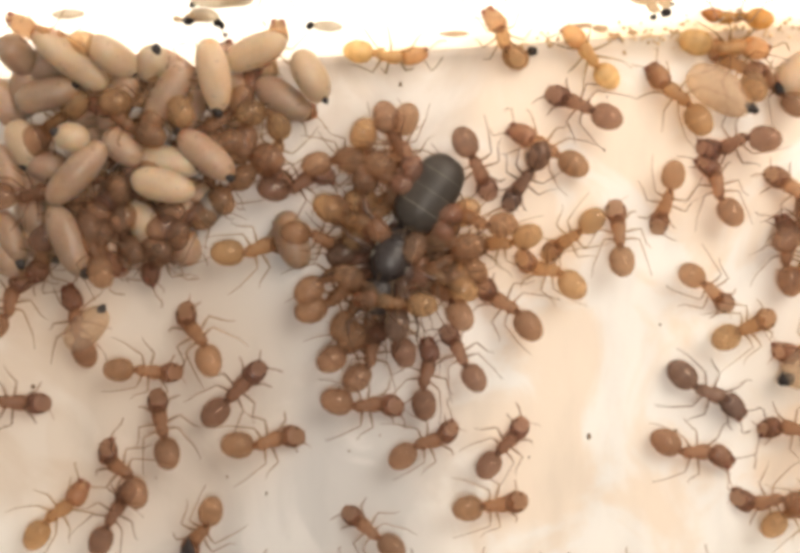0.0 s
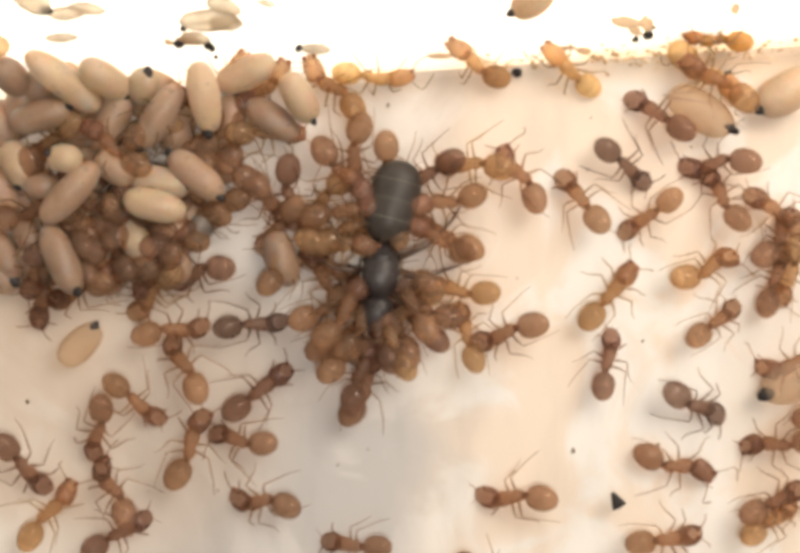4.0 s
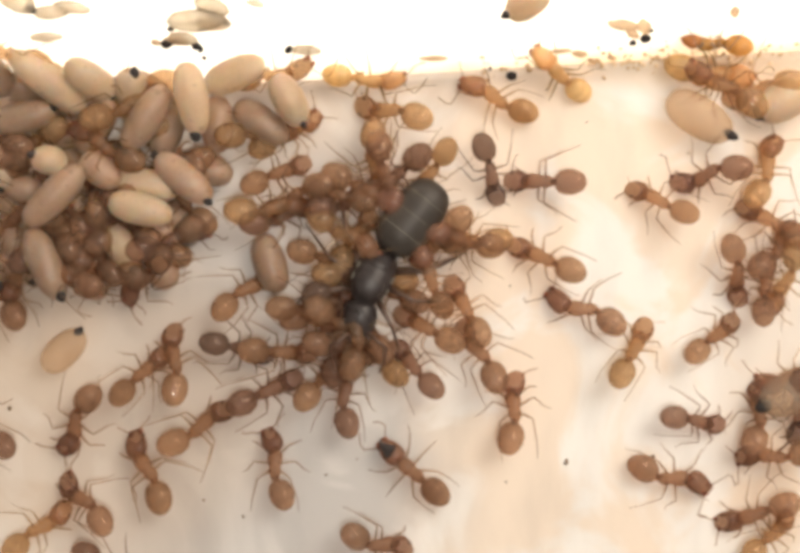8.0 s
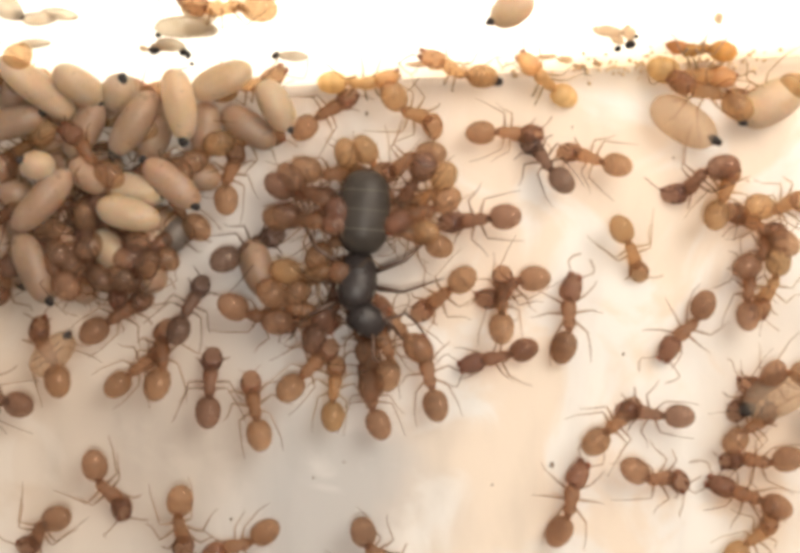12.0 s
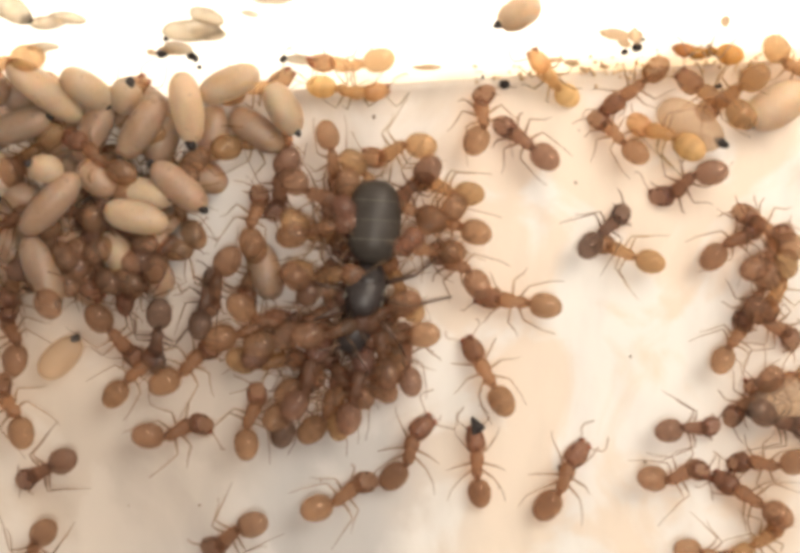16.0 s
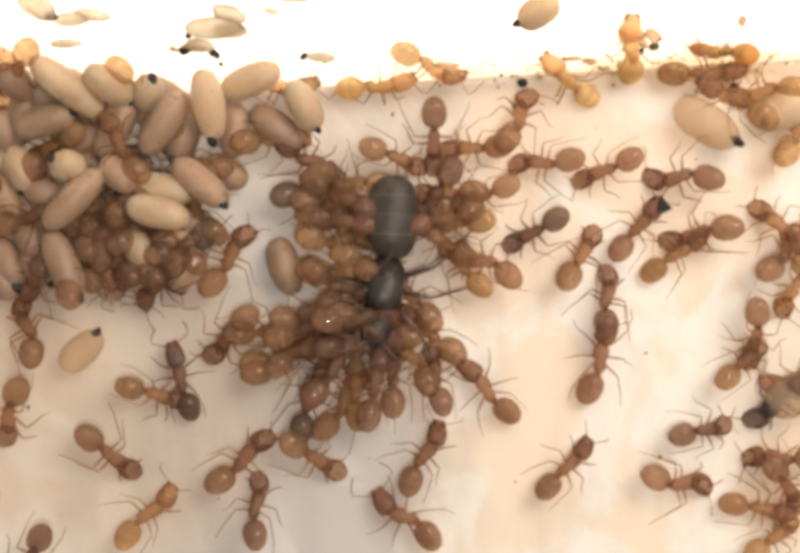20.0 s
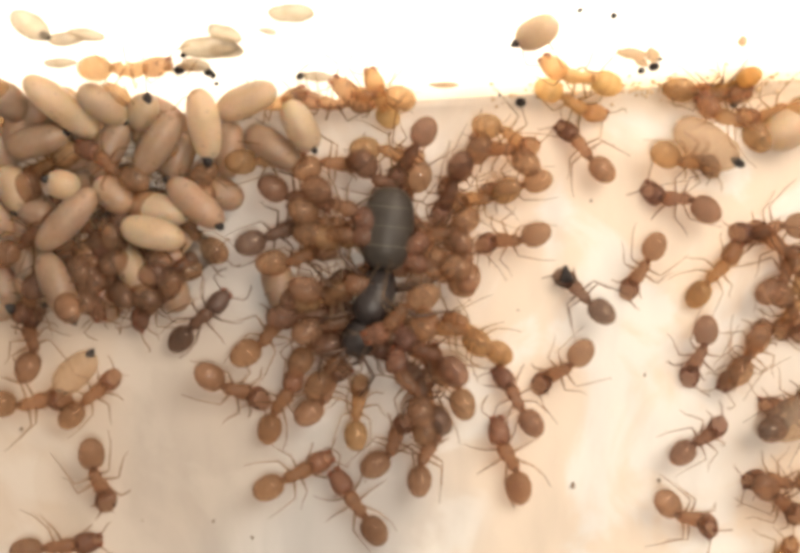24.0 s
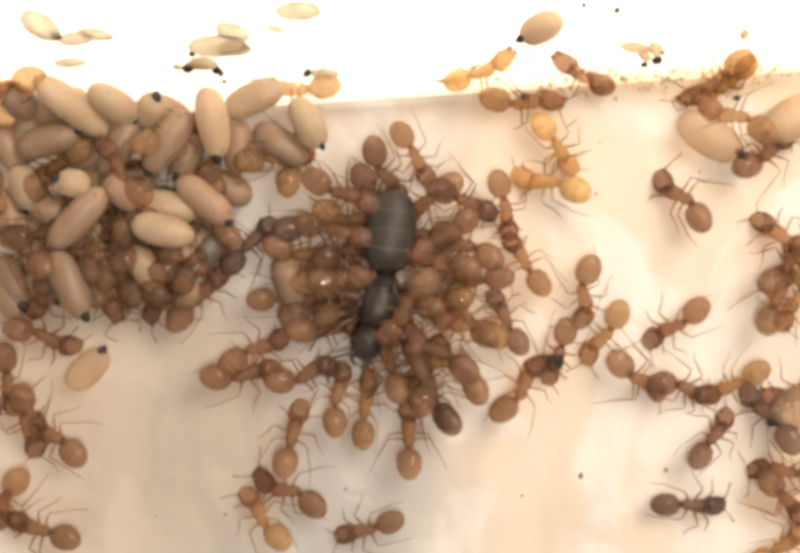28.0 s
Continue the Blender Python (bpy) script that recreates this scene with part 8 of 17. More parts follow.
    walk(ants[29], [(0, at(1.72, -4.64, 24, 0, 31)), (0.5, at(2.02, -4.44, 33)), (1, at(2.21, -5.01, 47, 0, 13)), (1.5, at(3.16, -5.11, -8, 0, 23)), (2, at(3.72, -5, -24, 0, 18)), (2.5, at(2.08, -3.03, 45, 0, 31)), (3, at(2.2, -2.43, 19, 0, 31)), (3.5, at(0.45, -2.34, 40, 0, 17)), (5.5, at(0.67, -2.53, 31, 0, 17)), (6, at(0.93, -3.64, 6, 0, 20)), (6.5, at(0.63, -3.61, 35, 0, 27)), (7.5, at(0.63, -3.61, 35, 0, 27)), (8, at(0.77, -4.04, 37, 0, 31)), (9, at(0.77, -4.04, 37, 0, 31)), (9.5, at(1.44, -3.26, 29, 0, 31)), (10, at(2.79, -4.64, -3, 0, 22)), (10.5, at(2.79, -4.64, -3, 0, 22)), (11, at(5.36, -4.28, -49, 0, 27)), (11.5, at(6.62, -4.22, -62, 0, 23)), (11.67, at(6, -3.9, -8, 0, 16)), (11.83, at(5.38, -3.57, 46, 0, 8)), (12, at(4.75, -3.25, 100)), (12.25, at(3.92, -3.25, 42, 0, 10)), (12.5, at(3.08, -3.26, -16, 0, 21)), (13.5, at(3.46, -3.52, -85, 0, 26)), (14.5, at(3.83, -3.78, -153, 0, 31)), (14.75, at(3.29, -4.41, -94, 0, 21)), (15, at(2.75, -5.04, -34, 0, 12)), (15.5, at(0.15, -3.43, 0, 0, 31)), (16, at(0.54, -3.39, 3, 0, 31)), (16.5, at(0.81, -3.49, -19, 0, 17)), (17, at(0.31, -3.55, -5, 0, 27)), (17.5, at(0.43, -2.92, 36, 0, 17)), (18, at(0.64, -3.63, -4, 0, 31)), (18.5, at(0.55, -4.37, -6, 0, 31)), (19, at(0.94, -5.21, -49, 0, 26)), (19.5, at(1.32, -4.89, -18)), (20, at(1.06, -4.43, 6, 0, 29)), (20.5, at(1.29, -4.92, 6, 0, 30)), (21, at(1.6, -4.72, -6, 0, 29)), (21.5, at(1.29, -5.16, 8, 0, 16)), (23.5, at(2.25, -5.07, -4, 0, 31)), (24, at(4.66, -4.34, 27, 0, 16)), (24.5, at(4.78, -4.49, 0, 0, 18)), (25, at(4.83, -2.37, 7, 0.5, 31)), (25.5, at(4.22, -1.37, 4, 0.5, 31)), (26, at(3.43, -1.56, 33, 0, 31)), (26.5, at(3.89, -1.77, 3, 0, 31)), (27, at(3.49, -1.49, 22, 0, 31)), (27.5, at(3.77, -1.44, 20, 0, 31)), (28, at(3.88, -1.36, 20, 0, 31))])
    walk(ants[30], [(0, at(-0.17, -8.06, -78, 0, 27)), (0.5, at(-1.52, -8.76, -118, 0, 31)), (1, at(-5.01, -9.66, -61)), (1.5, at(-6.77, -7.98, -62, 0, 31)), (2, at(-6.77, -7.98, -62, 0, 31)), (2.5, at(-6.48, -8.05, -68, 0, 31)), (3, at(-6.66, -7.72, -62, 0, 31)), (3.17, at(-6.84, -7.67, -122, 0, 31)), (3.33, at(-7.02, -7.61, -181, 0, 31)), (3.5, at(-7.2, -7.55, -241, 0, 31)), (4.17, at(-6.94, -7.31, -298, 0, 31)), (4.83, at(-6.68, -7.07, -355, 0, 31)), (5.5, at(-6.42, -6.83, -412, 0, 31)), (6, at(-5.4, -6.7, -428, 0, 29)), (6.5, at(-6.06, -9.41, -360, 0, 26)), (7, at(-5.29, -8.36, -357, 0, 22)), (7.5, at(-5.4, -7.98, -372, 0, 31)), (8, at(-5.25, -8.24, -360, 0, 20)), (8.5, at(-4.94, -8.39, -374, 0, 29)), (9, at(-4.94, -8.39, -374, 0, 29)), (9.5, at(-4.73, -7.93, -378, 0, 21)), (10, at(-4.13, -6.99, -389, 0, 16)), (10.5, at(-2.85, -7.19, -394, 0, 14)), (11, at(-0.7, -5.49, -366, 0, 27)), (11.5, at(-1.16, -5.09, -344, 0, 31)), (12, at(-0.63, -5.25, -361, 0, 26)), (12.5, at(-0.54, -5.21, -347, 0, 22)), (14.5, at(-0.19, -4.67, -402, 0, 31)), (15, at(-0.85, -3.77, -366, 0, 31)), (15.5, at(-1.26, -3.8, -360, 0, 31)), (16, at(-1.08, -3.78, -336, 0, 20)), (16.5, at(1.56, -5.52, -362)), (17, at(1.73, -5.54, -375)), (17.5, at(1.75, -5.24, -363, 0, 21)), (18, at(1.81, -5.35, -367)), (18.5, at(2.38, -5.39, -378, 0, 31)), (19, at(3.15, -5.2, -382)), (19.5, at(3.54, -5.08, -343, 0, 31)), (20, at(3.26, -4.82, -330)), (20.5, at(3.52, -4.15, -352, 0, 16)), (21, at(3.49, -3.43, -343)), (21.5, at(3.97, -3.37, -341)), (23.5, at(4.69, -4.13, -328, 0, 15)), (23.75, at(5.72, -3.45, -285, 0, 23)), (24, at(6.75, -2.76, -242, 0, 31)), (24.17, at(6.81, -3.07, -295, 0, 31)), (24.33, at(6.88, -3.37, -349, 0, 31)), (24.5, at(6.94, -3.68, -402, 0, 31)), (24.67, at(7.19, -3.21, -458, 0, 31)), (24.83, at(7.44, -2.75, -513, 0, 31)), (25, at(7.7, -2.28, -568, 0, 31)), (25.17, at(8.06, -1.35, -619, 0, 31)), (25.33, at(8.43, -0.42, -669, 0, 31)), (25.5, at(8.79, 0.51, -720, 0, 31)), (25.75, at(9.79, -0.72, -786, 0, 31)), (26, at(10.78, -1.94, -853, 0, 31)), (26.25, at(12.16, -0.3, -917, 0, 24)), (26.5, at(13.55, 1.35, -982, 0, 18)), (27, at(12.16, -0.55, -936, 0, 31)), (27.5, at(11.24, -1.35, -950, 0, 31)), (28, at(11.31, -1.29, -967, 0, 31))])
    walk(ants[31], [(0, at(3.2, -8.35, -49, 0, 31)), (0.5, at(2.01, -8.02, -62, 0, 31)), (1, at(4.43, -6.45, -37, 0, 17)), (1.5, at(5.58, -5.67, -41, 0, 30)), (2, at(6.89, -5.93, -28, 0, 31)), (2.5, at(7.04, -5.62, -12, 0, 28)), (3, at(7.1, -4.53, -10, 0, 26)), (3.5, at(7.78, -3.91, -20, 0, 31)), (5.5, at(8.8, -6.71, -11, 0, 18)), (5.75, at(8.3, -6.94, 29, 0, 9)), (6, at(7.8, -7.18, 68)), (6.17, at(9.28, -6.8, 127, 0, 10)), (6.33, at(10.77, -6.42, 186, 0, 20)), (6.5, at(12.25, -6.04, 245, 0, 31)), (7, at(12.42, -6.24, 247, 0, 12)), (7.5, at(12.18, -5.97, 253, 0, 31)), (9.5, at(12.18, -5.97, 253, 0, 31)), (10, at(11.93, -6.04, 257, 0, 31)), (11.5, at(11.93, -6.04, 257, 0, 31)), (11.67, at(11.79, -5.92, 199, 0, 30)), (11.83, at(11.66, -5.8, 140, 0, 30)), (12, at(11.52, -5.69, 81, 0, 30)), (12.17, at(11.61, -5.77, 137, 0, 30)), (12.33, at(11.7, -5.85, 193, 0, 30)), (12.5, at(11.78, -5.93, 249, 0, 31)), (14.5, at(11.97, -6.21, 267, 0, 31)), (15, at(12.29, -6.11, 267, 0, 31)), (17, at(12.29, -6.11, 267, 0, 31)), (17.5, at(12.48, -6.41, 259, 0, 30)), (18, at(12.44, -6.61, 275, 0, 26)), (19, at(12.44, -6.61, 275, 0, 26)), (19.5, at(12.21, -6.39, 273, 0, 31)), (20.5, at(12.21, -6.39, 273, 0, 31)), (21, at(12.56, -6.17, 278, 0, 16)), (21.5, at(12.19, -6.07, 280, 0, 31)), (23.5, at(12.15, -5.91, 295, 0, 31)), (24.5, at(12.15, -5.91, 295, 0, 31)), (25, at(12.44, -6.21, 307, 0, 30)), (26.5, at(12.44, -6.21, 307, 0, 30)), (27, at(12.13, -6.4, 302, 0, 31)), (27.25, at(13.34, -7.13, 341, 0, 31)), (27.5, at(14.56, -7.85, 380, 0, 31)), (28, at(12.43, -6.32, 313, 0, 31))])
    walk(ants[32], [(0, at(2.59, -10.66, -89, 0, 31)), (0.5, at(8.3, -10.79, -101, 0, 25)), (1, at(8.4, -10.65, -88, 0, 27)), (1.5, at(8.4, -10.65, -88, 0, 27)), (2, at(8.08, -10.76, -99, 0, 31)), (2.5, at(7.86, -10.89, -113, 0, 31)), (3, at(8.9, -11.52, -102, 0, 31)), (3.5, at(10.28, -11.76, -93, 0, 24)), (5.5, at(11.04, -10.95, -73, 0, 20)), (5.75, at(11.04, -12.5, -127, 0, 19)), (6, at(11.04, -14.05, -180, 0, 17)), (8, at(11.04, -14.05, -180, 0, 17)), (8.17, at(10.08, -12.79, -121, 0, 20)), (8.33, at(9.13, -11.53, -62, 0, 23)), (8.5, at(8.18, -10.26, -3, 0, 26)), (9, at(7.45, -6.15, 15, 0, 31)), (9.5, at(2.95, -7.98, 3, 0, 21)), (10, at(4.44, -7.95, -56, 0, 24)), (10.5, at(7.96, -5.92, -35, 0, 29)), (11, at(7.96, -5.92, -35, 0, 29)), (11.5, at(8.91, -6.16, -65, 0, 31)), (12, at(9.36, -6.28, -53, 0, 31)), (12.5, at(9.25, -6.67, -68, 0, 23)), (13.5, at(7.35, -5.79, -30, 0, 15)), (14.5, at(5.45, -4.92, 7, 0, 8)), (15, at(5.05, -5.03, 25, 0, 8)), (15.5, at(4.42, -4.41, 29, 0, 12)), (16, at(4.01, -4, 29, 0, 11)), (16.5, at(3.2, -3.33, 50, 0, 18)), (17, at(2.93, -3.13, 52)), (17.5, at(2.66, -2.94, 61, 0, 15)), (17.75, at(3.83, -3.15, 10, 0, 23)), (18, at(5, -3.36, -41, 0, 31)), (18.5, at(5.67, -1.29, -16, 0, 31)), (19, at(5.88, 0.08, -3, 0, 31)), (19.5, at(6.15, 0.3, -26, 0, 31)), (20, at(7.04, 0.78, -33, 0, 31)), (20.5, at(8.34, 0.02, -18)), (21, at(8.66, 0.4, -3, 0, 31)), (21.25, at(8.99, -1.99, -39, 0, 20)), (21.5, at(9.32, -4.39, -75, 0, 9)), (23.5, at(12.67, -3.2, -58, 0, 15)), (24, at(14.31, -2.27, -38, 0, 31)), (24.5, at(14.46, -1.42, -29, 0, 27)), (25, at(15.15, -0.32, -19, 0, 31)), (25.5, at(15.48, -0.56, -32, 0, 31)), (26, at(14.95, -0.32, -14, 0, 31)), (26.5, at(14.95, -0.32, -14, 0, 31)), (27, at(15.22, -0.49, -28, 0, 31)), (28, at(15.22, -0.49, -28, 0, 31))])
    walk(ants[33], [(0, at(3.83, -2.42, 60, 0, 27)), (0.5, at(3.54, -1.66, 47, 0, 29)), (1, at(4.7, -2.05, 64, 0, 27)), (1.5, at(3.57, -1.8, 58)), (2, at(3.25, -1.79, 52, 0, 31)), (2.5, at(2.92, -2.72, 93, 0, 31)), (3, at(2.29, 0.21, 104, 0, 31)), (3.5, at(4.28, -2.42, 137, 0, 31)), (4.5, at(4.44, -2.53, 90, 0, 30)), (5.5, at(4.6, -2.64, 43, 0, 29)), (6, at(5.3, -3.35, 68, 0, 24)), (6.5, at(5.3, -3.35, 68, 0, 24)), (7, at(5.02, -3.22, 59, 0, 25)), (7.5, at(5.41, -2.94, 25, 0, 26)), (8, at(3.61, -3.44, 45, 0, 31)), (8.5, at(4.89, -5.8, 22, 0, 23)), (9, at(4.61, -5.09, 28, 0, 24)), (9.5, at(4.61, -5.09, 28, 0, 24)), (10, at(4.66, -4.8, 28, 0, 25)), (10.5, at(5.56, -4.63, 15, 0, 31)), (11, at(6.77, -3.8, -12, 0, 25)), (11.17, at(7.15, -3.45, -64, 0, 27)), (11.33, at(7.52, -3.11, -117, 0, 29)), (11.5, at(7.9, -2.76, -169, 0, 31)), (11.67, at(7.84, -2.37, -111, 0, 21)), (11.83, at(7.79, -1.98, -54, 0, 10)), (12, at(7.73, -1.59, 4)), (12.5, at(8.76, -2.07, -33, 0, 30)), (14.5, at(12.94, -2.51, -55, 0, 31)), (15, at(13.97, -3.15, -75, 0, 14)), (15.5, at(14.64, -2.47, -61, 0, 28)), (16, at(15.77, -1.7, -114, 0, 31)), (16.25, at(15.59, -1.23, -70, 0, 31)), (16.5, at(15.41, -0.75, -27, 0, 31)), (17, at(15.11, -0.66, -11, 0, 31)), (17.5, at(15.36, -0.54, -29, 0, 29)), (17.67, at(14.48, 0.33, 25, 0, 30)), (17.83, at(13.61, 1.19, 79, 0, 30)), (18, at(12.73, 2.06, 133, 0, 31)), (18.5, at(12.01, 2.34, 108, 0, 31)), (19, at(12.17, 1.91, 131, 0, 31)), (19.5, at(12.7, 1.97, 138, 0, 31)), (20, at(12.5, 2.17, 117, 0, 31)), (20.5, at(12.59, 2.39, 109, 0, 31)), (21, at(12.59, 2.39, 109, 0, 31)), (21.5, at(12.34, 2.88, 93, 0, 31)), (23.5, at(10.89, 1.76, 159, 0, 31)), (24, at(15.61, 3.27, 110, 0, 31)), (24.5, at(15.94, 3.8, 168, 0, 31)), (25, at(16.27, 4.34, 225, 0, 31)), (25.25, at(15.43, 4.75, 268, 0, 16)), (25.5, at(14.58, 5.17, 310)), (26, at(14.71, 5.53, 302, 0, 31)), (26.5, at(14.73, 5.83, 331, 0, 28)), (27, at(14.42, 5.76, 355)), (27.5, at(14.27, 5.73, 347, 0, 31)), (28, at(14.74, 5.74, 315, 0, 31))])
    walk(ants[34], [(0, at(1.41, -0.28, 41, 0, 31)), (0.5, at(1.19, -1.11, 24, 0, 17)), (1, at(0.97, -0.41, 25, 0, 17)), (1.5, at(-0.3, -0.26, 8, 0.9, 17)), (2, at(-0.33, -0.3, 59, 0.9, 17)), (2.5, at(-0.33, -0.3, 59, 0.9, 17)), (3, at(-0.16, 0.39, 20, 0.9, 17)), (3.5, at(-2.52, 1.46, -44, 0, 17)), (5.5, at(-2.13, 1.2, -60, 0, 31)), (6, at(-2.55, 1.1, -27, 0, 31)), (6.5, at(-2.76, 0.53, -53, 0.5, 31)), (7, at(-2.42, 1.67, -59, 0, 31)), (7.5, at(-2.25, 0.21, -46, 0, 17)), (8, at(-2.23, 0.01, -59, 0, 31)), (8.5, at(-1.67, -0.37, -75, 0.9, 17)), (9, at(-2.42, 0.73, -63, 0, 31)), (9.25, at(-2.39, 0.34, -107, 0.2, 24)), (9.5, at(-2.35, -0.05, -151, 0.5, 17)), (10, at(-1.88, 0.92, -164, 0.9, 17)), (10.25, at(-1.85, 1.43, -104, 0.9, 17)), (10.5, at(-1.82, 1.94, -44, 0.9, 17)), (10.67, at(-1.77, 2.77, -95, 0.6, 22)), (10.83, at(-1.73, 3.6, -147, 0.3, 26)), (11, at(-1.68, 4.43, -199, 0, 31)), (11.5, at(-2.11, 1.57, -176, 0.5, 17)), (12, at(-1.32, 4.6, -119, 0, 31)), (12.5, at(-2.45, 0.52, -111, 0.5, 17)), (14.5, at(-3.31, 0.63, -108, 0, 17)), (15, at(-3.55, 2.04, -94, 0, 31)), (16.5, at(-3.55, 2.04, -94, 0, 31)), (17, at(-3.79, 2.38, -66, 0, 31)), (17.5, at(-3.79, 2.38, -66, 0, 31)), (18, at(-3.83, 1.9, -74, 0, 31)), (18.5, at(-3.89, 1.72, -80, 0, 31)), (19, at(-3.73, 1.18, -80, 0, 31)), (19.5, at(-4.09, 0.34, -135, 0.5, 31)), (20, at(-3.3, 1.54, -72, 0.5, 17)), (20.25, at(-3.59, 1.04, -13, 0.2, 24)), (20.5, at(-3.88, 0.53, 45, 0, 31)), (20.75, at(-3.77, 0.77, -13, 0, 31)), (21, at(-3.66, 1, -71, 0, 31)), (21.5, at(-3.8, 1.38, -45, 0, 31)), (23.5, at(-3.14, 0.87, -49, 0, 17)), (24, at(-2.75, 2.39, -71, 0, 31)), (24.5, at(-3.12, 1.84, -116, 0, 31)), (25, at(-2.66, 2.3, -68, 0, 31)), (25.5, at(-2.64, 1.91, -63, 0, 31)), (25.75, at(-2.6, 1.65, -119, 0, 24)), (26, at(-2.57, 1.38, -175, 0, 17)), (26.25, at(-2.94, 1.74, -217, 0.2, 24)), (26.5, at(-3.32, 2.1, -259, 0.5, 31)), (26.67, at(-3.17, 2.12, -199, 0.5, 31)), (26.83, at(-3.03, 2.15, -140, 0.5, 31)), (27, at(-2.88, 2.17, -81, 0.5, 31)), (27.5, at(-4.09, 3.08, -71, 0, 23)), (28, at(-3.09, 3.15, -81, 0, 31))])
    walk(ants[35], [(0, at(1.14, -1.95, 53, 0, 31)), (0.5, at(1.89, -2.01, 26, 0, 31)), (1, at(1.63, -2.45, 47, 0, 31)), (1.5, at(2.16, -2.14, 26, 0, 31)), (2, at(1.91, -2.24, 40, 0, 31)), (2.25, at(1.4, -2.43, -1, 0.2, 31)), (2.5, at(0.89, -2.62, -42, 0.5, 31)), (3, at(0.41, -2.03, 3, 0, 31)), (3.5, at(-0.16, -2.59, 24, 0.5, 17)), (4.5, at(-0.71, -2.32, 63, 0.9, 17)), (5.5, at(-1.26, -2.05, 102, 1.4, 17)), (5.75, at(-1.02, -1.89, 57, 0.7, 17)), (6, at(-0.78, -1.73, 11, 0, 17)), (6.5, at(-0.53, -2.26, 31, 0, 17)), (7, at(-0.6, -2.23, 88, 0, 17)), (7.5, at(-1.77, -2.27, 81, 0, 17)), (8, at(-1.56, -2.29, 60, 0, 17)), (8.5, at(-0.86, -2.68, 73, 0, 17)), (9, at(-0.43, -3.18, 61, 0, 17)), (9.5, at(-1.27, -3.61, 2, 0, 17)), (10, at(-1.55, -3.69, -14, 0, 17)), (10.5, at(-1.18, -3.65, -3, 0, 17)), (11, at(-1.48, -4.08, -5, 0, 17)), (11.5, at(-1.66, -3.83, 7, 0, 17)), (12, at(-0.57, -3.36, 13, 0, 17)), (12.5, at(-0.57, -3.36, 13, 0, 17)), (14.5, at(0.17, -2.86, 4, 0, 31)), (15, at(-0.47, -1.69, 6, 0, 17)), (15.5, at(-0.79, -0.91, 25, 0.9, 17)), (15.75, at(-0.66, -1.08, 78, 0.9, 17)), (16, at(-0.53, -1.25, 132, 0.9, 17)), (16.5, at(-0.26, -1.12, 132, 0, 17)), (16.75, at(-0.08, -0.78, 75, 0, 17)), (17, at(0.11, -0.44, 19, 0, 17)), (17.5, at(0.03, -0.17, 22, 0, 17)), (18, at(0.34, 1.65, 53, 0, 31)), (18.5, at(0.14, 1.06, 46, 0, 17)), (19, at(0.26, 1.69, 53, 0, 31)), (19.5, at(-0.41, -0.99, 52, 0.9, 17)), (20, at(0.09, -0.81, 56, 0, 17)), (20.5, at(-0.1, -0.82, 49, 0.9, 17)), (21, at(2.24, 0.65, 109, 0, 31)), (21.5, at(0.16, -1.52, 165, 0, 31)), (23.5, at(0.52, -1.07, 113, 0, 17)), (24, at(1.34, 2.93, 81, 0, 31)), (24.5, at(0.99, 2.3, 27, 0, 31)), (24.75, at(0.59, 2.53, 65, 0, 31)), (25, at(0.19, 2.76, 104, 0, 31)), (25.5, at(0.93, 2.18, 37, 0, 31)), (26, at(1.39, 1.84, 101, 0, 31)), (26.5, at(2.54, 1.39, 90, 0, 31)), (27, at(2.45, 1.52, 58, 0, 31)), (27.25, at(3.07, 1.83, -8, 0, 31)), (27.5, at(3.69, 2.14, -74, 0, 31)), (27.67, at(3.24, 2.11, -23, 0, 31)), (27.83, at(2.8, 2.07, 29, 0, 31)), (28, at(2.36, 2.03, 80, 0, 31))])
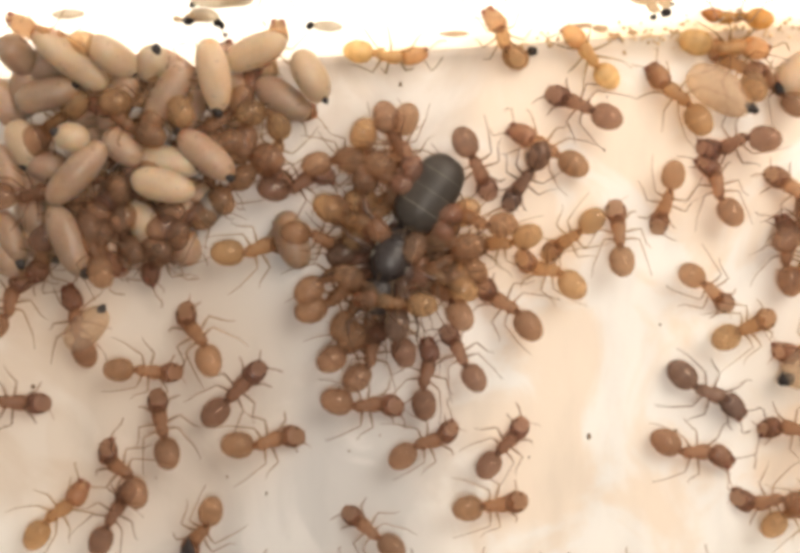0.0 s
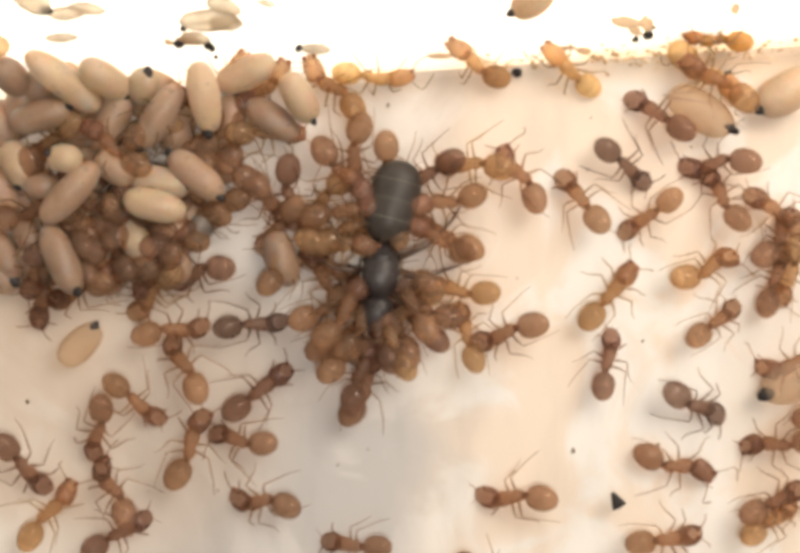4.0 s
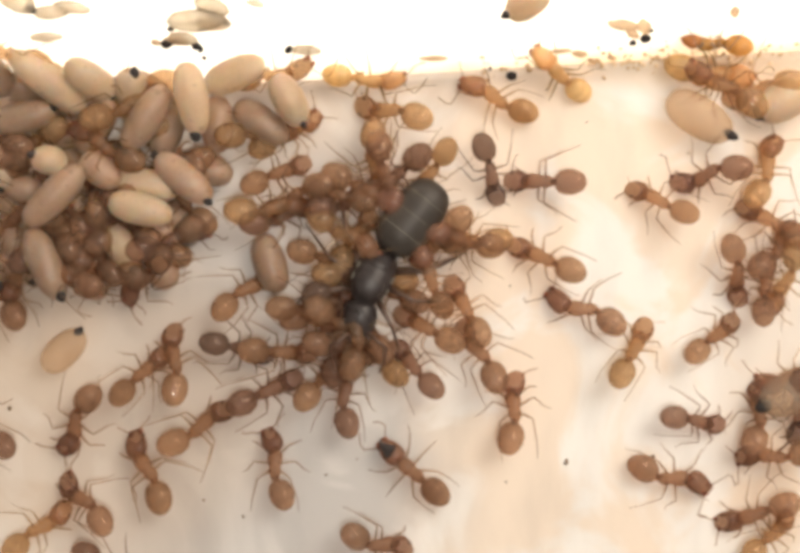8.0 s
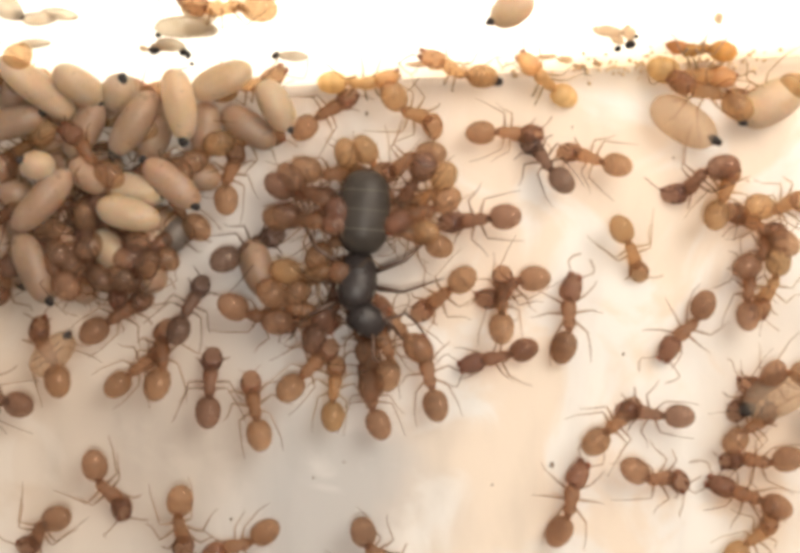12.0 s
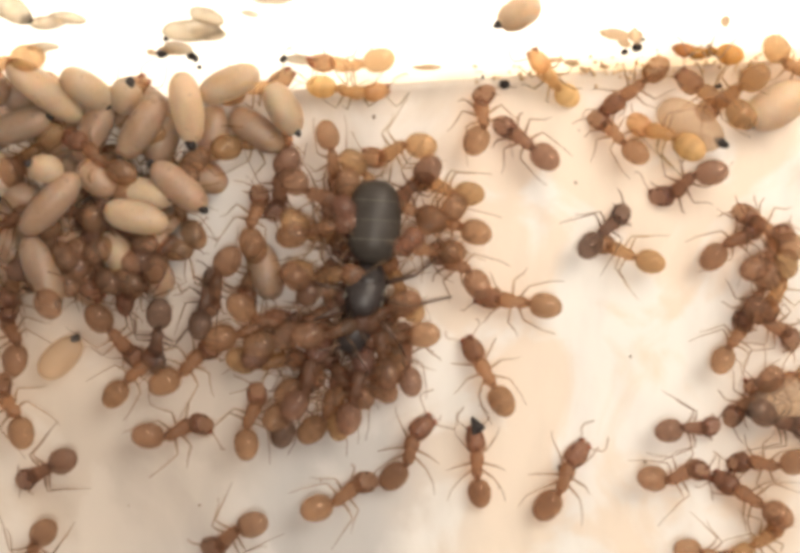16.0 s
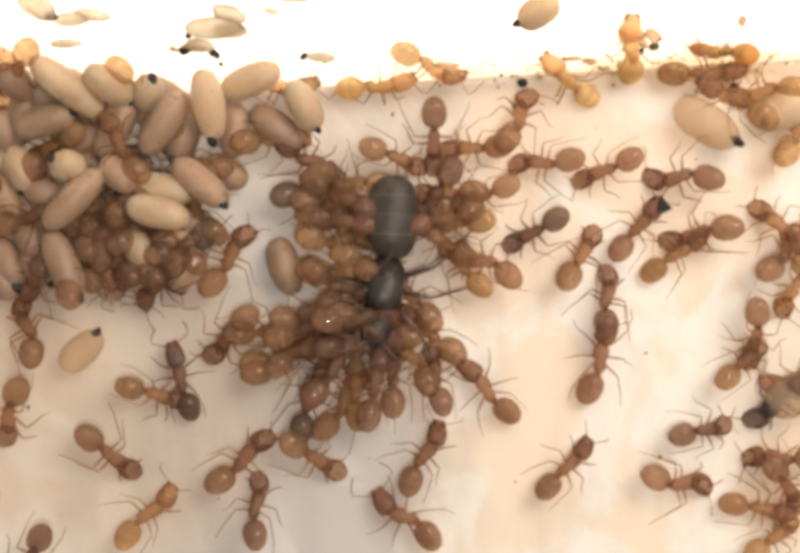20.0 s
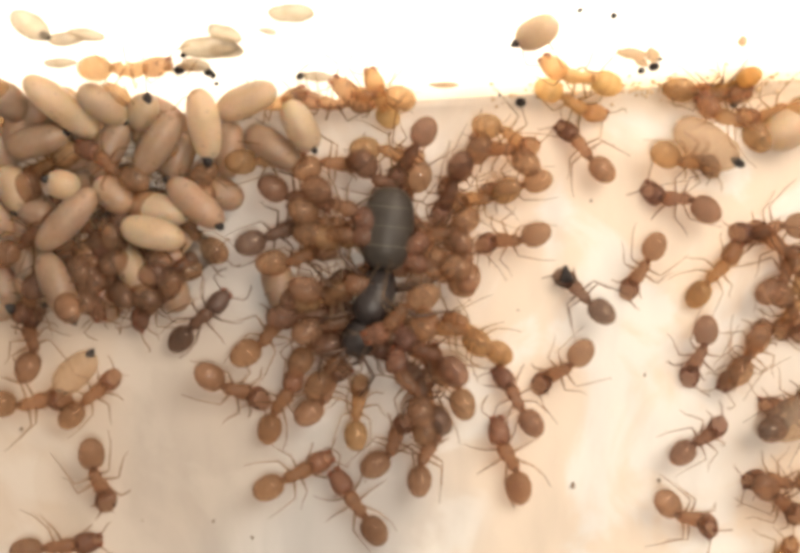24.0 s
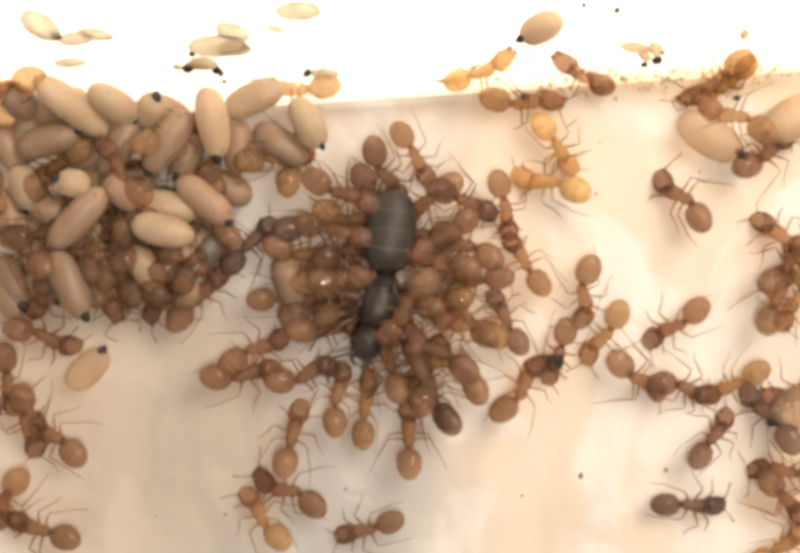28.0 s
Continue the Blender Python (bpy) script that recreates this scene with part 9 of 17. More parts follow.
    walk(ants[36], [(0, at(5.67, -0.85, 81, 0, 30)), (0.25, at(6.95, -2.55, 21, 0, 30)), (0.5, at(8.23, -4.26, -39, 0, 29)), (1, at(8.5, -3.79, -23, 0, 29)), (1.5, at(8.38, -3.93, -6, 0, 23)), (2, at(8.81, -3.76, -31, 0, 31)), (2.5, at(8.96, -2.68, -14, 0, 27)), (3, at(12.07, -0.82, -61, 0, 27)), (3.5, at(12.68, -0.2, -45, 0, 31)), (5.5, at(12.33, -0.57, -60)), (6, at(14.11, 1.08, -49)), (6.5, at(15.57, 2.38, -45, 0, 31)), (6.75, at(15.95, 2.05, -103, 0, 31)), (7, at(16.34, 1.72, -160, 0, 31)), (7.17, at(16.19, 2.37, -112, 0, 30)), (7.33, at(16.04, 3.02, -65, 0, 28)), (7.5, at(15.89, 3.67, -17, 0, 27)), (8, at(15.4, 4.24, -3, 0, 20)), (8.5, at(15.98, 4.29, -43, 0, 31)), (9, at(16.22, 4.49, -23, 0, 31)), (9.5, at(16.61, 4.38, -11, 0, 31)), (10, at(15.63, 3.84, 51, 0, 31)), (10.25, at(15.3, 3.6, -5, 0, 31)), (10.5, at(14.96, 3.35, -62, 0, 31)), (11, at(16.1, 3.66, -20, 0, 31)), (11.5, at(16.5, 3.84, -30, 0, 31)), (12, at(16.38, 2.97, -63, 0, 31)), (12.5, at(17.47, -0.76, -6, 0, 31)), (14.5, at(15.87, 0.76, -45, 0, 31)), (15, at(15.95, 4.69, -3, 0, 31)), (15.25, at(17.61, 4.66, -47, 0, 24)), (15.5, at(19.27, 4.64, -90, 0, 17)), (19.5, at(19.27, 4.64, -90, 0, 17)), (19.75, at(17.81, 5.3, -48, 0, 24)), (20, at(16.35, 5.97, -7, 0, 31)), (20.25, at(17.81, 5.94, -48, 0, 24)), (20.5, at(19.27, 5.91, -90, 0, 17)), (23.5, at(19.27, 5.91, -90, 0, 17)), (23.67, at(18.08, 6.71, -140, 0, 22)), (23.83, at(16.9, 7.52, -189, 0, 26)), (24, at(15.71, 8.32, -239, 0, 31)), (24.25, at(15.4, 8.15, -286, 0, 31)), (24.5, at(15.09, 7.97, -333, 0, 31)), (24.75, at(15.43, 8.5, -289, 0, 15)), (25, at(15.77, 9.03, -246)), (25.5, at(15.59, 8.99, -233)), (25.67, at(16.78, 8.98, -186)), (25.83, at(17.97, 8.98, -139)), (26, at(19.16, 8.98, -92)), (26.5, at(19.16, 8.98, -92)), (27, at(19.12, 8.95, -92, 0.1)), (27.5, at(19.16, 8.98, -92)), (28, at(19.16, 8.98, -92))])
    walk(ants[37], [(0, at(3.66, 0.32, 88, 0, 31)), (0.5, at(4.88, -0.06, 45, 0, 31)), (1, at(4.77, 0.2, 39, 0, 21)), (1.5, at(4.55, -0.28, 47, 0, 31)), (2, at(3.45, -0.29, 58, 0, 31)), (2.5, at(1.79, -0.82, 69, 0, 31)), (3, at(1.57, -0.61, 71, 0, 31)), (3.5, at(1.77, -1.29, 69, 0, 31)), (5.5, at(4.36, 0.53, 69, 0, 17)), (6, at(3.93, 0.84, 68, 0, 24)), (6.5, at(3.88, 1.92, 38, 0, 13)), (7, at(3.7, 1.71, 77, 0, 31)), (7.5, at(3.78, 1.58, 62, 0, 31)), (8, at(3.3, 1.4, 73, 0, 31)), (8.5, at(3, 1.67, 65, 0, 26)), (9, at(3, 1.67, 65, 0, 26)), (9.5, at(2.58, 2.27, 113, 0, 31)), (10, at(2.43, 4.54, 129, 0, 31)), (10.5, at(3.47, 4.35, 194, 0, 31)), (11, at(3.52, 2.63, 142, 0, 31)), (11.25, at(2.64, 2.13, 87, 0, 31)), (11.5, at(1.76, 1.62, 31, 0, 31)), (11.75, at(1.87, 2.67, 76, 0, 31)), (12, at(1.98, 3.72, 121, 0, 31)), (12.5, at(3.02, 3.24, 86, 0, 31)), (14.5, at(2.52, 2.98, 75, 0, 31)), (15, at(1.84, 2.97, 90, 0, 31)), (15.5, at(2.44, 3.27, 90, 0, 31)), (16, at(2.39, 3.84, 60, 0, 31)), (16.5, at(2.42, 3.45, 80, 0, 31)), (17, at(2.42, 3.45, 80, 0, 31)), (17.17, at(2.12, 3.16, 131, 0, 31)), (17.33, at(1.81, 2.86, 182, 0, 31)), (17.5, at(1.51, 2.57, 233, 0, 31)), (17.67, at(2.24, 3.05, 182, 0, 30)), (17.83, at(2.97, 3.54, 130, 0, 30)), (18, at(3.69, 4.02, 79, 0, 30)), (18.5, at(2.89, 2.37, 81, 0, 31)), (19, at(2.8, 2.13, 90, 0, 31)), (19.5, at(3.85, 0.99, 76, 0, 31)), (20, at(2.13, 2.4, 72, 0, 31)), (20.5, at(1, 0.5, 39, 0, 17)), (21, at(2.23, 3.08, 81, 0, 31)), (21.5, at(3.79, 2.48, 111, 0, 31)), (23.5, at(3.51, 1.52, 153, 0, 31)), (24, at(3.35, 4.33, 90, 0, 31)), (24.5, at(5.2, 3.83, 143, 0, 31)), (25, at(2.28, 1.83, 90, 0, 31)), (25.5, at(2.98, 0.95, 35, 0, 31)), (26, at(1.48, -0.68, 45, 0, 31)), (27, at(1.48, -0.68, 45, 0, 31)), (27.5, at(0.68, -1.24, 108, 0, 17)), (28, at(1.03, -0.38, 80, 0, 31))])
    walk(ants[38], [(0, at(6.53, 0.74, -237, 0, 31)), (0.5, at(6.15, 1.01, -242, 0, 31)), (0.75, at(6.86, 0.49, -204, 0, 31)), (1, at(7.57, -0.03, -166, 0, 31)), (1.5, at(6.14, -3.43, -223, 0, 31)), (1.67, at(5.87, -3.89, -163, 0, 31)), (1.83, at(5.6, -4.36, -103, 0, 31)), (2, at(5.33, -4.82, -43, 0, 31)), (2.5, at(5.46, -3.98, -54)), (2.67, at(4.48, -4.39, 2, 0, 6)), (2.83, at(3.51, -4.79, 58, 0, 12)), (3, at(2.53, -5.19, 114, 0, 18)), (3.25, at(2.52, -4.42, 65, 0, 24)), (3.5, at(2.5, -3.64, 16, 0, 31)), (5.5, at(2.67, -2.4, 0, 0, 31)), (6, at(4.57, -0.87, -24, 0, 31)), (6.5, at(6.03, 2.81, 6, 0, 31)), (7, at(3.73, 6.39, 72, 0, 9)), (7.5, at(2.75, 5.82, 76, 0, 31)), (8, at(1.48, 4.55, 139, 0, 31)), (8.25, at(2.57, 5.64, 103, 0, 31)), (8.5, at(3.65, 6.73, 66, 0, 31)), (9, at(2.43, 7.48, 34, 0, 31)), (9.5, at(4.72, 6.1, 66)), (10, at(5.33, 5.84, 105, 0, 31)), (10.25, at(6.46, 5.1, 161, 0, 31)), (10.5, at(7.58, 4.37, 218, 0, 31)), (11, at(9.72, 1.76, 217, 0, 31)), (11.5, at(9.39, 1.51, 188, 0, 31)), (12, at(10.24, 1.51, 202, 0, 31)), (12.5, at(10.63, 1.98, 251, 0, 31)), (13.17, at(10.34, 1.81, 298, 0, 29)), (13.83, at(10.05, 1.65, 344, 0, 27)), (14.5, at(9.76, 1.49, 391, 0, 26)), (15, at(9.76, 1.49, 391, 0, 26)), (15.5, at(10.37, 1.21, 384, 0, 20)), (16, at(10.05, 1.14, 423, 0, 31)), (16.17, at(10.17, 0.93, 375, 0, 28)), (16.33, at(10.29, 0.71, 326, 0, 26)), (16.5, at(10.4, 0.5, 277, 0, 24)), (17, at(10.4, 0.5, 277, 0, 24)), (17.5, at(10.24, 0.48, 261, 0, 31)), (18.5, at(10.24, 0.48, 261, 0, 31)), (19, at(10.18, 0.76, 276, 0, 31)), (19.5, at(10.49, 0.46, 265, 0, 19)), (20, at(11.3, 1.11, 301)), (20.5, at(10.96, 1.28, 313, 0, 19)), (21, at(10.96, 1.28, 313, 0, 19)), (21.5, at(11.22, 1.13, 315, 0, 23)), (23.5, at(12.59, 0.51, 370, 0, 31)), (24, at(13.02, 1.22, 317)), (24.5, at(13.97, 2.32, 291)), (25, at(13.83, 0.04, 342, 0, 31)), (25.25, at(12.46, -1.12, 274, 0, 31)), (25.5, at(11.1, -2.28, 205, 0, 31)), (26, at(13.64, -3, 225, 0, 31)), (26.5, at(13.47, -3.17, 159, 0, 31)), (27, at(14.15, -3.69, 202, 0, 31)), (27.17, at(14.05, -3.46, 250, 0, 31)), (27.33, at(13.96, -3.23, 298, 0, 31)), (27.5, at(13.86, -3, 346, 0, 31)), (27.75, at(13.8, -3.41, 411, 0, 30)), (28, at(13.75, -3.81, 476, 0, 29))])
    walk(ants[39], [(0, at(8.28, 0.32, 1, 0, 31)), (0.25, at(9.31, -0.84, 65, 0, 31)), (0.5, at(10.35, -2, 130, 0, 31)), (1, at(10.16, -1.28, 102, 0, 31)), (1.5, at(9.76, -0.75, 81, 0, 31)), (2, at(7.6, 0.14, 72, 0, 27)), (2.5, at(7.44, 0.6, 51, 0, 31)), (3, at(7.38, 2.29, 18, 0, 31)), (3.5, at(7.34, 3.19, 18, 0, 31)), (4.5, at(8.05, 1.76, 68, 0, 31)), (5.5, at(8.75, 0.33, 117, 0, 31)), (6, at(7.84, -0.04, 95, 0, 26)), (6.5, at(7.53, -0.35, 85, 0, 20)), (7, at(5.9, 0.39, 48)), (7.5, at(6.16, 1.09, 36, 0, 19)), (8, at(6.31, 0.63, 65, 0, 26)), (8.5, at(5.6, 0.61, 66, 0, 31)), (9, at(4.88, 0.82, 65, 0, 27)), (9.5, at(4.77, 0.45, 62, 0, 25)), (10, at(4.66, 0.36, 90, 0, 22)), (10.5, at(4.34, -0.05, 82, 0, 20)), (11, at(3.82, -0.66, 62, 0, 25)), (11.5, at(4.85, -1.14, 82, 0, 18)), (11.75, at(4.85, -1.19, 39, 0, 24)), (12, at(4.86, -1.23, -4, 0, 31)), (12.5, at(6.06, -1.47, -31, 0, 25)), (13.17, at(5.98, -1.45, 21, 0, 27)), (13.83, at(5.9, -1.43, 73, 0, 29)), (14.5, at(5.82, -1.4, 125, 0, 31)), (15, at(5.82, -1.4, 125, 0, 31)), (15.5, at(5.6, -0.73, 84, 0, 31)), (16, at(5.37, -0.8, 82, 0, 17)), (16.5, at(5.32, -1.28, 105, 0, 31)), (17, at(5.01, -1.68, 107, 0, 28)), (17.5, at(2.55, -1.18, 80, 0, 19)), (18, at(2.12, -1.23, 84, 0, 31)), (18.5, at(2.75, -1.26, 82, 0, 25)), (19, at(3.59, -1.54, 77, 0, 18)), (19.5, at(1.33, -2.7, 59, 0, 4)), (20, at(0.83, -2.35, 52, 0, 8)), (20.5, at(1.6, -2.08, 45, 0, 12)), (21, at(1.76, -2.86, 51, 0, 17)), (21.5, at(2.11, -2.43, 22, 0, 21)), (23.5, at(1.85, -3.05, 14, 0, 31)), (24, at(0.86, -2.55, 52, 0, 31)), (24.25, at(1.07, -2.98, 15, 0, 31)), (24.5, at(1.28, -3.41, -23, 0, 31)), (25, at(1.04, -3.59, 14, 0, 31)), (25.5, at(0.07, -3.24, 67, 0, 17)), (26, at(0.09, -2.24, 79, 0, 31)), (26.5, at(-0.03, -1.92, 36, 0, 17)), (27, at(0.33, -2.06, 40, 0, 31)), (27.5, at(1.02, -1.95, 26, 0, 31)), (28, at(2.28, -1.15, 47, 0, 31))])
    walk(ants[40], [(0, at(11.88, -1.46, -131, 0, 31)), (0.5, at(13.44, -3.32, -66, 0, 31)), (1, at(13.44, -3.32, -66, 0, 31)), (1.5, at(12.87, -2.95, -59, 0, 31)), (2, at(13.02, -2.65, -68, 0, 28)), (2.5, at(12.9, -2.42, -62, 0, 31)), (5.5, at(12.9, -2.42, -62, 0, 31)), (6, at(12.97, -2.65, -60, 0, 31)), (8, at(12.97, -2.65, -60, 0, 31)), (8.5, at(12.7, -2.5, -54, 0, 31)), (9.5, at(12.7, -2.5, -54, 0, 31)), (10, at(12.69, -2.55, 9, 0, 31)), (10.5, at(13.72, -6.46, 63, 0, 31)), (10.75, at(14.64, -5.75, 103, 0, 31)), (11, at(15.55, -5.04, 143, 0, 31)), (11.25, at(14.5, -5.72, 98, 0, 31)), (11.5, at(13.45, -6.4, 53, 0, 31)), (11.75, at(14.34, -6.33, -5, 0, 31)), (12, at(15.24, -6.27, -63, 0, 31)), (12.25, at(14.68, -6.21, -103, 0, 31)), (12.5, at(14.11, -6.15, -143, 0, 31)), (13.5, at(14.54, -6.01, -97, 0, 31)), (14.5, at(14.97, -5.87, -51, 0, 31)), (15, at(17.03, -5.35, -40, 0, 31)), (15.5, at(14.85, -6.38, -45, 0, 31)), (16, at(14.21, -2.6, -42, 0, 31)), (16.5, at(14.32, -3.08, -60, 0, 19)), (17, at(14.32, -3.08, -60, 0, 19)), (17.5, at(13.81, -3.32, -47, 0, 31)), (18.5, at(13.81, -3.32, -47, 0, 31)), (19, at(13.96, -3.61, -57, 0, 31)), (20, at(13.96, -3.61, -57, 0, 31)), (20.5, at(13.94, -3.32, -49, 0, 31)), (21, at(13.94, -3.32, -49, 0, 31)), (21.5, at(13.74, -3.24, -20, 0, 29)), (23.5, at(15.34, -3.18, -39, 0, 31)), (23.67, at(14.96, -2.87, -98, 0.2, 30)), (23.83, at(14.57, -2.57, -156, 0.3, 28)), (24, at(14.19, -2.26, -215, 0.5, 27)), (24.25, at(14.88, -2.46, -274, 0.2, 29)), (24.5, at(15.58, -2.67, -333, 0, 31)), (24.67, at(15.89, -3.03, -274, 0, 31)), (24.83, at(16.19, -3.38, -216, 0, 31)), (25, at(16.5, -3.74, -157, 0, 31)), (25.25, at(16.49, -3.24, -101, 0, 31)), (25.5, at(16.48, -2.74, -45, 0, 31)), (26, at(16.26, -2.2, -12, 0, 31)), (26.5, at(16.23, 0.83, -31, 0, 31)), (27.5, at(16.44, 0.47, -49, 0, 31)), (28, at(19.28, 0.32, -90, 0, 17))])
    walk(ants[41], [(0, at(13.32, -3.39, -70, 0, 31)), (0.5, at(14.2, -6.06, -69, 0, 31)), (1, at(15.2, -4.06, -61, 0, 31)), (1.17, at(14.85, -4.04, -3, 0, 29)), (1.33, at(14.5, -4.03, 55, 0, 28)), (1.5, at(14.15, -4.01, 113, 0, 26)), (2, at(11.98, -4.27, 90, 0, 18)), (2.25, at(10.46, -5.3, 35, 0, 24)), (2.5, at(8.95, -6.34, -20, 0, 29)), (3, at(7.47, -1.99, -57, 0, 20)), (3.5, at(8.5, -0.77, -44, 0, 11)), (5.5, at(8.52, -3.85, -41, 0, 31)), (6, at(10.35, -3.27, -58, 0, 31)), (6.5, at(10.08, -3.37, -46, 0, 31)), (7, at(9.96, -3.56, -53, 0, 31)), (7.5, at(9.96, -3.56, -53, 0, 31)), (8, at(9.61, -3.38, -32, 0, 31)), (8.5, at(9.61, -3.38, -32, 0, 31)), (9, at(9.95, -3.36, -40, 0, 31)), (9.5, at(9.94, -3.68, -52, 0, 31)), (10, at(10.41, -3.14, -50, 0, 31)), (10.5, at(10.63, -3.03, -31, 0, 31)), (11, at(12.48, -1.52, -37, 0, 31)), (11.5, at(13.33, 2.25, -35, 0, 31)), (12, at(14.12, 3.43, -25, 0, 31)), (12.5, at(15.36, 3.61, -60, 0, 31)), (14.5, at(16.51, 4.15, -16, 0, 31)), (14.67, at(16.1, 4.83, 36, 0, 31)), (14.83, at(15.69, 5.52, 89, 0, 31)), (15, at(15.28, 6.2, 141, 0, 31)), (16, at(14.47, 8.25, 129, 0, 31)), (16.25, at(13.38, 8.73, 198, 0, 16)), (16.5, at(12.29, 9.21, 266)), (17, at(12.57, 9.24, 266)), (17.5, at(12.05, 9.28, 275)), (18, at(12.44, 9.2, 279)), (18.5, at(12.23, 8.76, 234)), (19, at(12.45, 9.19, 266)), (19.5, at(12.18, 9.11, 266)), (20, at(12.36, 9.27, 274)), (20.5, at(12.2, 8.98, 259)), (21, at(12.29, 9.18, 273)), (21.5, at(12.28, 9.02, 266)), (23.5, at(12.38, 9.06, 266)), (24, at(12.58, 9.3, 266)), (24.5, at(12.91, 8.88, 256)), (24.75, at(11.62, 8.12, 307, 0, 12)), (25, at(10.33, 7.37, 358, 0, 24)), (25.25, at(11.37, 8.07, 316, 0, 12)), (25.5, at(12.41, 8.78, 275)), (25.67, at(12.56, 9.12, 223)), (25.83, at(12.7, 9.46, 170)), (26, at(12.85, 9.8, 118)), (27.5, at(12.85, 9.8, 118)), (28, at(12.67, 9.53, 138))])
    walk(ants[42], [(0, at(11.99, -5.98, -111)), (0.5, at(11.65, -5.74, -108, 0, 31)), (1, at(11.96, -6.06, -118)), (1.5, at(11.64, -5.77, -110, 0, 31)), (2, at(12.07, -5.85, -112)), (2.5, at(11.79, -5.91, -99, 0, 31)), (3, at(12.31, -6.21, -115)), (3.5, at(11.94, -5.81, -102, 0, 31)), (5.5, at(12.03, -6, -117, 0, 31)), (6, at(12.19, -6.24, -118)), (6.5, at(13.89, -7.1, -112, 0, 31)), (6.75, at(15.2, -5.21, -68, 0, 31)), (7, at(16.5, -3.31, -23, 0, 31)), (7.17, at(16.26, -3.82, 32, 0, 31)), (7.33, at(16.03, -4.34, 88, 0, 31)), (7.5, at(15.79, -4.85, 143, 0, 31)), (8, at(16.6, -5.25, 198, 0, 31)), (8.5, at(15.91, -4.97, 158, 0, 31)), (8.67, at(16.09, -4.89, 218, 0, 31)), (8.83, at(16.27, -4.82, 277, 0, 31)), (9, at(16.45, -4.74, 337, 0, 31)), (9.17, at(16.21, -4.83, 394, 0, 31)), (9.33, at(15.98, -4.92, 452, 0, 31)), (9.5, at(15.74, -5.01, 509, 0, 31)), (10, at(16.48, -5.31, 553, 0, 31)), (10.25, at(15.76, -5.64, 502, 0, 31)), (10.5, at(15.04, -5.98, 450, 0, 31)), (10.83, at(15.36, -5.93, 394, 0, 31)), (11.17, at(15.69, -5.87, 337, 0, 31)), (11.5, at(16.01, -5.82, 281, 0, 31)), (12, at(19.28, -5.85, 270, 0, 17)), (15, at(19.28, -5.85, 270, 0, 17)), (15.5, at(16.59, -5.87, 252, 0, 31)), (16.5, at(16.03, -5.86, 270, 0, 31)), (17.5, at(15.82, -5.77, 270, 0, 31)), (17.75, at(15.69, -5.52, 205, 0, 31)), (18, at(15.55, -5.27, 140, 0, 31)), (18.5, at(15.37, -4.84, 157, 0, 31)), (18.75, at(15.36, -5.04, 98, 0, 31)), (19, at(15.35, -5.23, 40, 0, 31)), (19.5, at(16.1, -3.79, -26, 0, 31)), (19.67, at(16, -4.16, 31, 0, 31)), (19.83, at(15.89, -4.52, 89, 0, 31)), (20, at(15.79, -4.89, 146, 0, 31)), (20.17, at(15.87, -4.89, 92, 0, 31)), (20.33, at(15.95, -4.88, 38, 0, 31)), (20.5, at(16.03, -4.88, -16, 0, 31)), (21, at(15.36, -5.08, 40, 0, 31)), (21.25, at(15.82, -4.26, 4, 0, 31)), (21.5, at(16.28, -3.44, -31, 0, 31)), (23.5, at(15.45, -5.66, -72, 0, 31)), (24, at(16.01, -4.97, -45, 0, 31)), (24.5, at(15.94, -5.15, -3, 0, 31)), (25, at(15.86, -5.33, 39, 0, 31)), (25.5, at(15.7, -5.54, 66, 0, 31)), (26, at(15.65, -5.21, 45, 0, 31)), (26.17, at(15.77, -4.9, 94, 0, 31)), (26.33, at(15.88, -4.58, 142, 0, 31)), (26.5, at(16, -4.27, 191, 0, 31)), (26.67, at(15.71, -4.66, 140, 0, 31)), (26.83, at(15.41, -5.05, 90, 0, 31)), (27, at(15.12, -5.44, 39, 0, 31)), (27.5, at(15.41, -5.47, 79, 0, 31)), (28, at(15.33, -5.47, 50, 0, 31))])
    walk(ants[43], [(0, at(11.38, -8.5, -87)), (10.5, at(11.38, -8.5, -87)), (11, at(10.87, -8.59, -83)), (11.5, at(11.15, -8.38, -87, 0, 26)), (12.5, at(11.15, -8.38, -87, 0, 26)), (14.5, at(11.81, -8.37, -75, 0, 31)), (15, at(12.09, -8.09, -74, 0, 22)), (15.5, at(12.09, -8.09, -74, 0, 22)), (16, at(11.71, -8.3, -65, 0, 25)), (16.5, at(11.48, -8.15, -58, 0, 14)), (17, at(11.42, -8.36, -71, 0, 26)), (17.5, at(11.41, -8.6, -87, 0, 21)), (18, at(11.06, -9.02, -99, 0, 31)), (18.5, at(11.06, -9.02, -99, 0, 31)), (19, at(11.21, -8.81, -90, 0, 28)), (19.5, at(11.12, -8.55, -71, 0, 19)), (20, at(11.2, -8.72, -82, 0, 23)), (21, at(11.2, -8.72, -82, 0, 23)), (21.5, at(11.34, -8.92, -93, 0, 25)), (23.5, at(11.59, -9.07, -101, 0, 23)), (25, at(11.59, -9.07, -101, 0, 23)), (25.17, at(11.87, -9.72, -148, 0, 26)), (25.33, at(12.14, -10.36, -196, 0, 28)), (25.5, at(12.42, -11.01, -243, 0, 31)), (26, at(12.97, -11.03, -196, 0, 31)), (26.5, at(13.52, -11.06, -148, 0, 31)), (27, at(14.07, -11.08, -101, 0, 31)), (27.5, at(14.3, -10, -31, 0, 31)), (27.67, at(14.28, -11.35, -81, 0, 26)), (27.83, at(14.25, -12.7, -130, 0, 22)), (28, at(14.23, -14.05, -180, 0, 17))])
